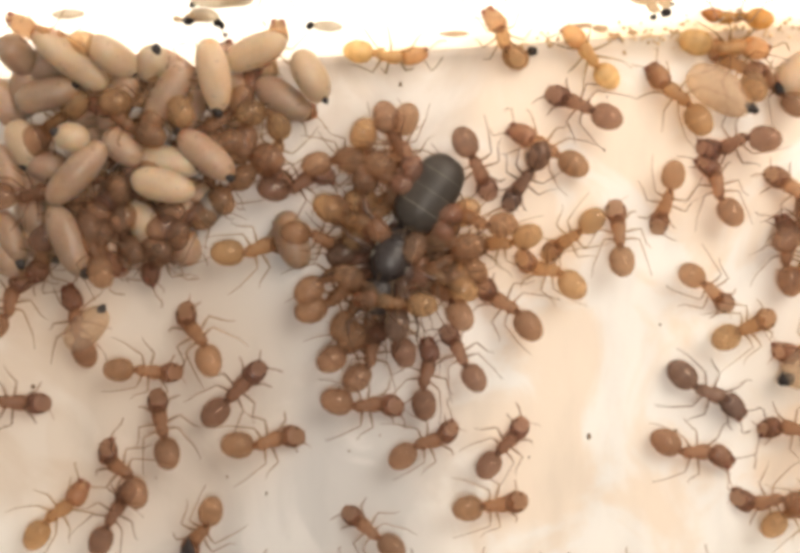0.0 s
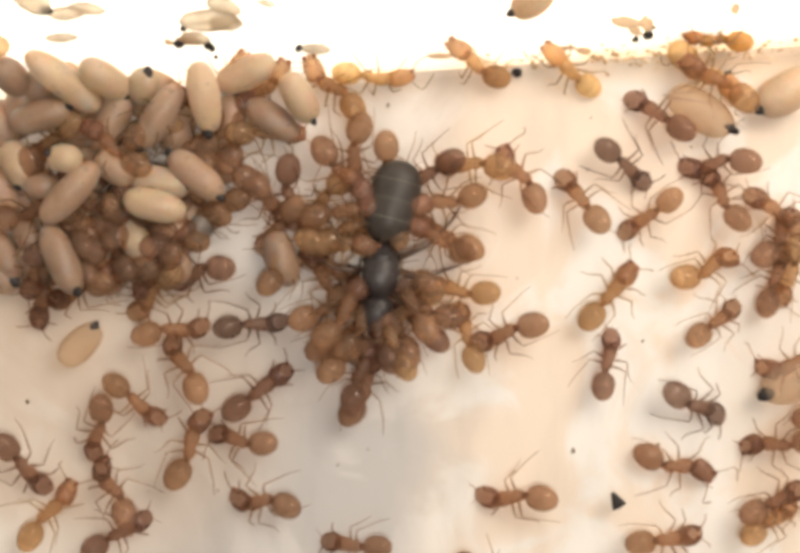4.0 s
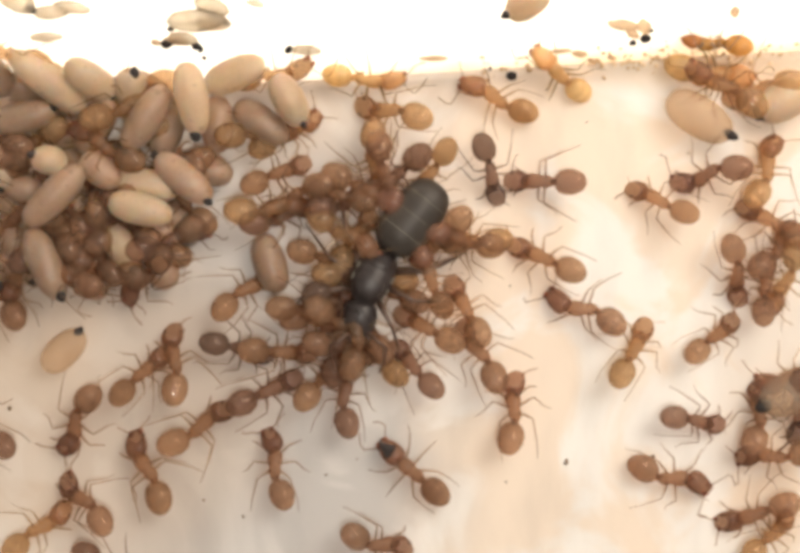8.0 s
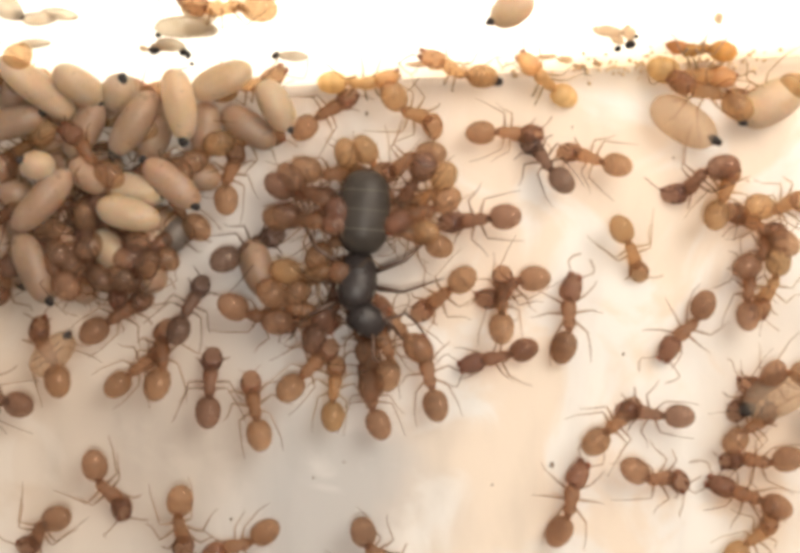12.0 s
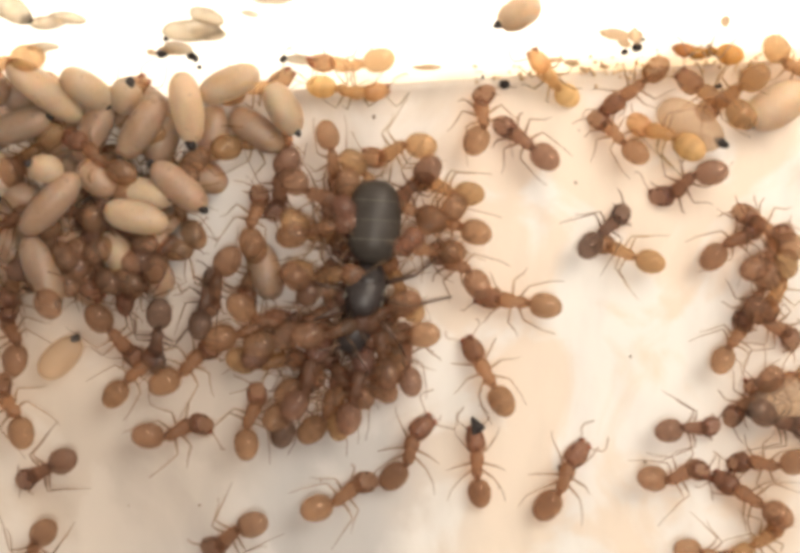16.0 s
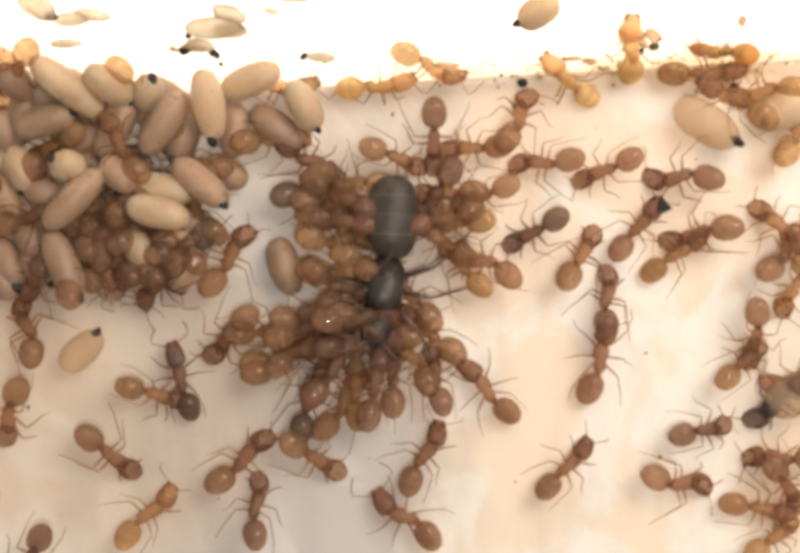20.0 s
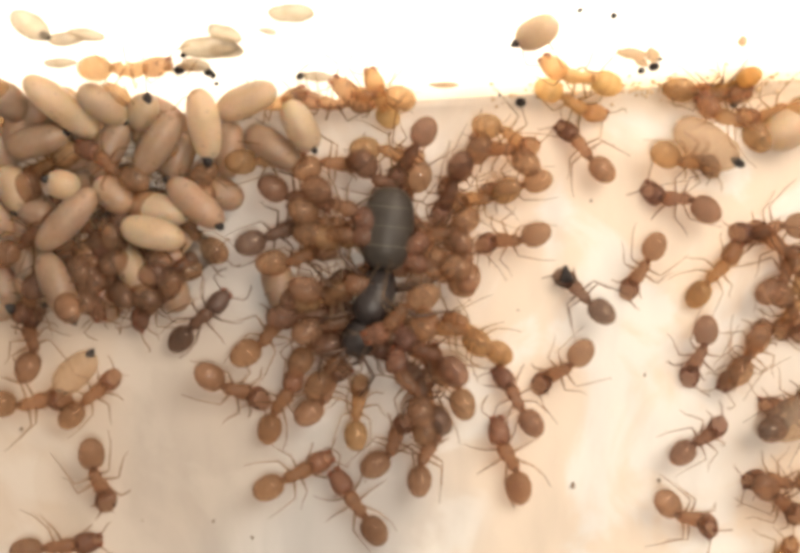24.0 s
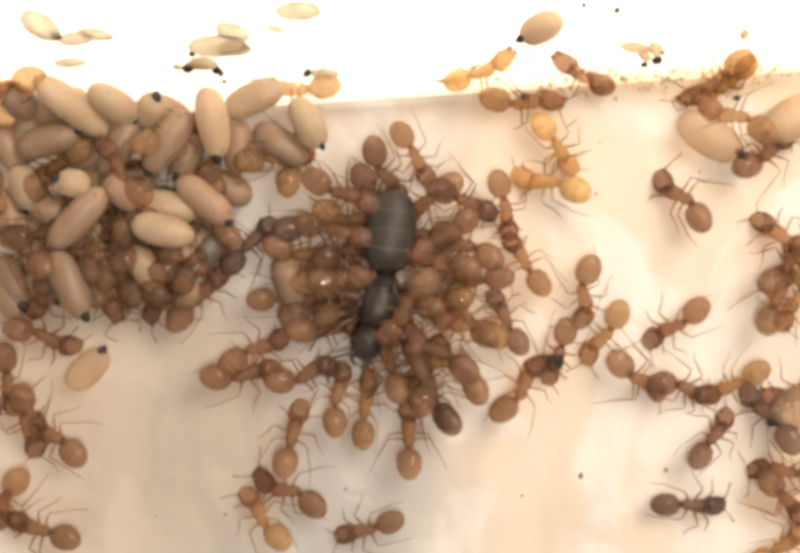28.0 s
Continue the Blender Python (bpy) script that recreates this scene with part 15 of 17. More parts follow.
    walk(ants[82], [(0, at(1.01, -0.37, -239, 0.9, 17)), (0.25, at(1.12, -0.27, -283, 0.7, 17)), (0.5, at(1.23, -0.17, -327, 0.5, 17)), (1, at(1.61, -0.5, -309, 0.5, 31)), (1.5, at(0.17, 0.12, -255, 2.2, 17)), (2, at(1.33, -0.15, -300, 0, 31)), (2.5, at(-0.31, -0.87, -320, 1.8, 17)), (3, at(0.18, -0.5, -275, 2.2, 17)), (3.5, at(0.25, -1.78, -334, 1.4, 31)), (5.5, at(0.59, -1.57, -318, 0.5, 17)), (6, at(0.74, -1.88, -351, 0.5, 17)), (6.25, at(0.56, -2.23, -311, 0.2, 17)), (6.5, at(0.37, -2.58, -270, 0, 17)), (7, at(0.38, -2.73, -283, 0.9, 17)), (7.5, at(0.77, -2.16, -268, 0, 17)), (8, at(1.4, -2.31, -297, 0, 31)), (8.5, at(1.61, -2.8, -313, 0, 29)), (9, at(1.22, -2.28, -319, 0.5, 15)), (9.5, at(1.61, -1.79, -307, 0, 31)), (10, at(0.87, -1.6, -315, 0.5, 26)), (10.5, at(1.41, -1.32, -345, 0, 31)), (10.75, at(1.09, -1.38, -297, 0, 24)), (11, at(0.77, -1.45, -248, 0, 17)), (11.17, at(1.01, -1.67, -191, 0, 22)), (11.33, at(1.24, -1.89, -133, 0, 26)), (11.5, at(1.47, -2.12, -76, 0, 31)), (11.75, at(1.03, -2.1, -16, 0, 24)), (12, at(0.6, -2.08, 43, 0, 17)), (12.5, at(0.77, -1.41, -11, 0, 31)), (13.5, at(0.85, -1.69, 45, 0, 24)), (14.5, at(0.93, -1.97, 100, 0, 17)), (14.75, at(0.92, -1.44, 64, 0, 17)), (15, at(0.9, -0.91, 28, 0, 17)), (15.25, at(0.85, -1.4, 66, 0, 17)), (15.5, at(0.79, -1.89, 104, 0, 17)), (16, at(0.24, -2.24, 96, 0.5, 17)), (16.5, at(-0.31, -2.34, 94, 0.5, 17)), (16.75, at(-0.38, -2.33, 54, 0.5, 17)), (17, at(-0.45, -2.33, 14, 0.5, 17)), (17.5, at(-0.41, -1.17, 9, 0, 17)), (18, at(-0.13, -0.94, 15, 0.5, 17)), (18.5, at(-0.2, -1.37, 52, 0.5, 17)), (19, at(-0.23, -1.58, 11, 0.5, 17)), (19.5, at(-0.12, -1.87, 36, 0.5, 17)), (20, at(-1.22, -2.29, 83, 0, 17)), (20.25, at(-1.05, -2.37, 43, 0, 17)), (20.5, at(-0.89, -2.46, 3, 0, 17)), (21, at(-0.97, -1.82, 60, 0.9, 17)), (21.5, at(-1.31, -2.33, 72, 0, 17)), (23.5, at(-1.5, -1.97, 110, 0.9, 17)), (24, at(-0.19, -0.81, 64, 0, 31)), (24.5, at(0.09, -1.31, 13, 0, 17)), (25, at(1.07, -2.25, 52, 0, 31)), (25.5, at(-0.09, -1.53, 9, 0.5, 31)), (25.75, at(-0.19, -1.6, 57, 0.5, 24)), (26, at(-0.3, -1.67, 104, 0.5, 17)), (26.5, at(-0.94, -1.25, 131, 0.9, 17)), (27, at(-1.66, -2.91, 63, 0, 31)), (27.5, at(-1.5, -3.05, 33, 0, 17)), (28, at(-1.09, -3.24, 18, 0, 31))])
    walk(ants[83], [(0, at(-13.00, -15.20, 0, 0.0, 17)), (12.4, at(-13.00, -15.20, 0, 0.0, 17)), (13.5, at(-8.75, -8.74, -36, 0.2, 17)), (14.5, at(-4.52, -2.25, -48, 0.6, 17)), (15.5, at(-4.51, -2.28, -58, 0.6, 17)), (16.5, at(-4.65, -2.28, -56, 0.6, 17)), (17.5, at(-4.35, -2.49, -66, 0.6, 17)), (18.5, at(-4.70, -2.13, -55, 0.6, 17)), (19.5, at(-4.72, -2.04, -47, 0.6, 17)), (20.5, at(-4.41, -2.23, -70, 0.6, 17)), (21.5, at(-4.73, -2.27, -72, 0.6, 17)), (22.5, at(-1.80, -0.95, 18, 0.5, 17)), (23.5, at(0.74, 1.46, 82, 0.9, 17)), (24.5, at(0.88, 1.56, 105, 0.9, 17)), (25.5, at(0.91, 1.66, 95, 0.9, 17)), (26.5, at(0.98, 1.57, 89, 0.9, 17)), (27.2, at(1.15, 1.84, 105, 0.9, 17)), (28, at(1.00, 1.50, 87, 0.9, 17))])
    walk(ants[84], [(0, at(-9.90, -15.20, 0, 0.0, 17)), (12.4, at(-9.90, -15.20, 0, 0.0, 17)), (13.5, at(-7.72, -9.39, -37, 0.0, 17)), (14.5, at(-5.65, -3.80, -55, 0.0, 17)), (15.5, at(-5.59, -3.41, -65, 0.0, 17)), (16.5, at(-5.31, -3.41, -76, 0.0, 17)), (17.5, at(-5.69, -3.38, -63, 0.0, 17)), (18.5, at(-5.30, -3.64, -74, 0.0, 17)), (19.5, at(-5.48, -3.45, -68, 0.0, 17)), (20.5, at(-5.75, -3.67, -49, 0.0, 17)), (21.5, at(-5.41, -3.78, -69, 0.0, 17)), (22.5, at(-1.67, -2.99, 9, 0.2, 17)), (23.5, at(2.01, -1.41, 88, 0.4, 17)), (24.5, at(2.04, -1.16, 79, 0.4, 17)), (25.5, at(2.05, -1.07, 70, 0.4, 17)), (26.5, at(2.28, -1.38, 78, 0.4, 17)), (27.2, at(2.06, -1.30, 93, 0.4, 17)), (28, at(2.36, -1.29, 91, 0.4, 17))])
    walk(ants[85], [(0, at(-6.33, -16.1, 0, 0, 17)), (0.17, at(-6.33, -15.42, -60, 0, 17)), (0.33, at(-6.33, -14.73, -120, 0, 17)), (0.5, at(-6.33, -14.05, -180, 0, 17)), (15.5, at(-6.33, -14.05, -180, 0, 17)), (16, at(-6.68, -10.39, -225, 0, 31)), (16.5, at(-7.11, -10.81, -245, 0, 31)), (17, at(-8.14, -11.3, -270, 0, 21)), (17.5, at(-6.98, -10.8, -306, 0, 26)), (18, at(-5.82, -10.3, -343, 0, 31)), (18.5, at(-7.55, -8.02, -399)), (19, at(-7.83, -8.52, -393)), (19.5, at(-7.83, -8.4, -403, 0, 29)), (20, at(-7.36, -8.01, -395, 0, 25)), (20.5, at(-9.12, -7.09, -330, 0, 19)), (21, at(-9.98, -7.46, -326)), (21.5, at(-10.5, -9.54, -260)), (23.5, at(-11.87, -10.01, -307, 0, 23)), (23.67, at(-12.34, -9.1, -257, 0, 26)), (23.83, at(-12.82, -8.2, -208, 0, 28)), (24, at(-13.29, -7.29, -158, 0, 31)), (24.5, at(-13.08, -7.28, -137, 0, 31)), (25, at(-13.57, -7.42, -180, 0, 31)), (25.5, at(-14.42, -6.6, -243, 0, 31)), (26, at(-15.65, -6.65, -279, 0, 31)), (26.5, at(-17.45, -6.98, -326, 0, 31)), (26.75, at(-16.3, -6.69, -288, 0, 31)), (27, at(-15.16, -6.4, -249, 0, 31)), (27.5, at(-14.83, -6.01, -315, 0, 31)), (28, at(-15.21, -6.09, -289, 0, 31))])
    walk(ants[86], [(0, at(-2.67, -16.1, 0, 0, 17)), (0.17, at(-2.67, -15.42, -60, 0, 17)), (0.33, at(-2.67, -14.73, -120, 0, 17)), (0.5, at(-2.67, -14.05, -180, 0, 17)), (3, at(-2.67, -14.05, -180, 0, 17)), (3.5, at(-4.19, -9.69, -244, 0, 29)), (5.5, at(-9.44, -9.94, -262, 0, 31)), (6, at(-11.14, -7.83, -312, 0, 25)), (6.5, at(-14.02, -6.85, -307, 0, 31)), (7, at(-13.81, -6.74, -323)), (7.5, at(-13.77, -7.56, -297, 0, 31)), (7.75, at(-13.68, -6.72, -242, 0, 25)), (8, at(-13.59, -5.87, -188, 0, 19)), (8.25, at(-14.03, -6.07, -247, 0, 25)), (8.5, at(-14.48, -6.26, -307, 0, 31)), (8.75, at(-14.53, -7.34, -254, 0, 31)), (9, at(-14.58, -8.41, -201, 0, 31)), (9.5, at(-15.66, -10.78, -254, 0, 31)), (10, at(-16.38, -11.32, -253, 0, 31)), (10.17, at(-15.93, -11.1, -309, 0, 31)), (10.33, at(-15.48, -10.87, -365, 0, 31)), (10.5, at(-15.03, -10.65, -422, 0, 31)), (10.67, at(-15.03, -10.74, -365, 0, 31)), (10.83, at(-15.03, -10.83, -308, 0, 31)), (11, at(-15.02, -10.92, -250, 0, 31)), (11.17, at(-14.85, -10.87, -299, 0, 31)), (11.33, at(-14.67, -10.81, -348, 0, 31)), (11.5, at(-14.5, -10.75, -397, 0, 31)), (11.67, at(-14.5, -10.6, -454, 0, 31)), (11.83, at(-14.5, -10.44, -511, 0, 31)), (12, at(-14.5, -10.28, -568, 0, 31)), (12.17, at(-14.41, -10.13, -510, 0, 31)), (12.33, at(-14.31, -9.99, -452, 0, 31)), (12.5, at(-14.22, -9.85, -394, 0, 31)), (14.5, at(-14.21, -10.26, -360, 0, 31)), (14.67, at(-14.43, -10.52, -413, 0, 31)), (14.83, at(-14.65, -10.78, -465, 0, 31)), (15, at(-14.87, -11.04, -518, 0, 31)), (15.17, at(-14.98, -10.91, -459, 0, 31)), (15.33, at(-15.1, -10.79, -400, 0, 31)), (15.5, at(-15.22, -10.66, -342, 0, 31)), (15.67, at(-15.22, -10.77, -290, 0, 31)), (15.83, at(-15.21, -10.87, -238, 0, 31)), (16, at(-15.21, -10.98, -186, 0, 31)), (16.17, at(-15.09, -10.87, -244, 0, 31)), (16.33, at(-14.97, -10.77, -302, 0, 31)), (16.5, at(-14.85, -10.66, -360, 0, 31)), (16.67, at(-14.85, -11.79, -420, 0, 26)), (16.83, at(-14.85, -12.92, -480, 0, 22)), (17, at(-14.85, -14.05, -540, 0, 17)), (28, at(-14.85, -14.05, -540, 0, 17))])
    walk(ants[87], [(0, at(0.99, -16.1, 0, 0, 17)), (0.17, at(0.99, -15.42, -60, 0, 17)), (0.33, at(0.99, -14.73, -120, 0, 17)), (0.5, at(0.99, -14.05, -180, 0, 17)), (16, at(0.99, -14.05, -180, 0, 17)), (16.25, at(1.46, -12.37, -245, 0, 22)), (16.5, at(1.94, -10.69, -309, 0, 27)), (17, at(5.76, -9.03, -355)), (17.5, at(4.21, -9.15, -328)), (18, at(5.41, -10.14, -331, 0, 29)), (18.5, at(4.96, -6.59, -349, 0, 30)), (19, at(5.51, -3.61, -371, 0, 31)), (19.5, at(6.78, -2.68, -415, 0, 27)), (20, at(8.18, -1.08, -380, 0, 31)), (20.5, at(10.51, -1.54, -392)), (21, at(11.27, -1.49, -392)), (21.5, at(11.8, -1.67, -421)), (23.5, at(11.36, -0.28, -382)), (23.67, at(11.72, -0.83, -324, 0, 10)), (23.83, at(12.08, -1.39, -265, 0, 20)), (24, at(12.44, -1.94, -206, 0, 31)), (24.5, at(11.58, -4.43, -183, 0, 31)), (25, at(11.22, -5.18, -187, 0, 31)), (25.5, at(10.8, -5.15, -192, 0, 31)), (26, at(11.1, -4.84, -206, 0, 31)), (26.5, at(11.1, -4.84, -206, 0, 31)), (27, at(11.11, -5.1, -195, 0, 31)), (27.17, at(11.52, -5.46, -145, 0, 31)), (27.33, at(11.93, -5.83, -95, 0, 31)), (27.5, at(12.33, -6.19, -45, 0, 31)), (27.75, at(11.75, -5.04, -83, 0, 31)), (28, at(11.17, -3.88, -120, 0, 31))])
    walk(ants[88], [(0, at(4.65, -16.1, 0, 0, 17)), (0.17, at(4.65, -15.42, -60, 0, 17)), (0.33, at(4.65, -14.73, -120, 0, 17)), (0.5, at(4.65, -14.05, -180, 0, 17)), (2, at(4.65, -14.05, -180, 0, 17)), (2.5, at(4.49, -12.34, -165, 0, 31)), (3, at(3.03, -11.7, -135, 0, 31)), (3.5, at(2.95, -12.32, -135, 0, 31)), (5.5, at(2.9, -14.05, -180, 0, 17)), (12, at(2.9, -14.05, -180, 0, 17)), (12.17, at(3.19, -12.8, -128, 0, 20)), (12.33, at(3.49, -11.54, -77, 0, 23)), (12.5, at(3.78, -10.29, -25, 0, 26)), (15, at(3.22, -9.64, 7, 0, 31)), (15.5, at(3.71, -9.12, -23, 0, 28)), (16, at(3.52, -7.81, 0)), (16.5, at(4.13, -5.74, -20)), (17, at(5.04, -5.29, -42)), (17.5, at(6.35, -3.62, -35, 0, 31)), (18, at(8.04, -1.51, -23, 0, 14)), (18.5, at(7.6, -1.05, 3, 0, 26)), (19, at(7.68, -0.04, 3, 0, 14)), (19.5, at(8.28, 1.1, -26, 0, 31)), (20, at(9.57, 2.17, -45, 0, 11)), (20.5, at(9.38, 2.42, -36, 0, 16)), (21, at(8.96, 2.99, -5, 0.5, 24)), (21.5, at(9.42, 2.82, -11, 0, 28)), (23.5, at(9.3, -0.11, -20, 0, 29)), (23.67, at(9.54, 0.47, 36, 0, 30)), (23.83, at(9.77, 1.06, 93, 0, 30)), (24, at(10.01, 1.64, 149, 0, 31)), (24.5, at(7.33, 0.8, 88, 0, 7)), (25, at(5.91, 0.59, 63)), (25.5, at(6.44, 0.19, 47, 0, 27)), (26, at(5.24, 0.09, 69, 0, 31)), (26.5, at(8.4, 0.69, 13, 0, 31)), (26.75, at(7.85, -0.03, 61, 0, 27)), (27, at(7.29, -0.75, 109, 0, 23)), (27.5, at(7.18, -1.68, 140, 0, 31)), (28, at(6.13, -2.32, 158, 0, 31))])
    walk(ants[89], [(0, at(8.31, -16.1, 0, 0, 17)), (0.17, at(8.31, -15.42, -60, 0, 17)), (0.33, at(8.31, -14.73, -120, 0, 17)), (0.5, at(8.31, -14.05, -180, 0, 17)), (6, at(8.31, -14.05, -180, 0, 17)), (6.5, at(6.46, -11.61, -191, 0, 31)), (7, at(5.08, -11.6, -249, 0, 31)), (7.5, at(4.33, -11.06, -286, 0, 22)), (8, at(0.57, -8.25, -312)), (8.5, at(0.16, -7.1, -333, 0, 18)), (9, at(0.23, -7.14, -297)), (9.5, at(-0.54, -7.26, -318, 0, 31)), (10, at(0.56, -5.62, -348)), (10.5, at(0.99, -4.69, -370, 0, 31)), (11, at(1.32, -3.64, -360, 0, 22)), (11.5, at(2.03, -3.86, -354, 0, 31)), (12, at(1.83, -4.22, -347, 0, 14)), (12.25, at(1.97, -5.96, -300, 0, 11)), (12.5, at(2.11, -7.69, -252, 0, 8)), (13.5, at(1.2, -5.55, -296, 0.2, 13)), (14.5, at(0.29, -3.4, -339, 0.5, 17)), (15, at(0.11, -3.32, -349, 0, 25)), (15.5, at(-0.74, -2.53, -356, 0.5, 17)), (16, at(-0.5, -2.77, -349, 0.5, 17)), (16.5, at(-0.44, -2.26, -343, 0.9, 17)), (17, at(-0.98, -4.14, -371, 0, 30)), (17.5, at(-0.74, -4.18, -374, 0.5, 31)), (18, at(-0.94, -4.14, -352, 0, 31)), (18.5, at(-1.5, -4.01, -349, 0, 30)), (19, at(-0.92, -4.54, -363, 0, 31)), (19.5, at(-0.4, -4.51, -360, 0, 31)), (20, at(-0.8, -4.43, -360, 0, 30)), (20.5, at(-0.78, -5.09, -360, 0, 25)), (21, at(-0.86, -7.79, -407)), (21.5, at(-2.15, -8, -467, 0, 25)), (22.17, at(-2.15, -8.26, -419, 0, 17)), (22.83, at(-2.14, -8.51, -372, 0, 8)), (23.5, at(-2.14, -8.77, -325)), (24, at(-2.14, -8.77, -325)), (24.5, at(-1.78, -9.03, -328)), (25, at(-4.37, -10.28, -284, 0, 27)), (25.5, at(-10.67, -6.23, -341)), (26, at(-9.7, -4.87, -372)), (26.5, at(-9.5, -4.4, -372)), (27, at(-11.55, -3.48, -330, 0, 17)), (27.25, at(-13.53, -3.19, -292, 0, 24)), (27.5, at(-15.51, -2.9, -254, 0, 31)), (27.75, at(-16.5, -3.11, -217, 0, 31)), (28, at(-17.5, -3.33, -180, 0, 31))])
    walk(ants[90], [(0, at(11.97, -16.1, 0, 0, 17)), (0.17, at(11.97, -15.42, -60, 0, 17)), (0.33, at(11.97, -14.73, -120, 0, 17)), (0.5, at(11.97, -14.05, -180, 0, 17)), (15.5, at(11.97, -14.05, -180, 0, 17)), (16, at(13.06, -11.38, -113, 0, 31)), (16.25, at(13.19, -11.17, -178, 0, 31)), (16.5, at(13.32, -10.96, -244, 0, 31)), (17, at(13.16, -10.99, -211, 0, 31)), (17.5, at(12.37, -11.53, -247, 0, 31)), (18, at(13.65, -10.62, -201, 0, 31)), (18.17, at(13.73, -10.68, -151, 0, 25)), (18.33, at(13.82, -10.74, -102, 0, 19)), (18.5, at(13.9, -10.79, -52, 0, 13)), (19, at(13.37, -9.7, 14, 0, 31)), (19.5, at(14.41, -8.6, -29, 0, 28)), (19.75, at(14.64, -9.17, -67, 0, 18)), (20, at(14.87, -9.75, -105, 0, 8)), (20.5, at(19.28, -9.75, -90, 0, 17)), (28, at(19.28, -9.75, -90, 0, 17))])
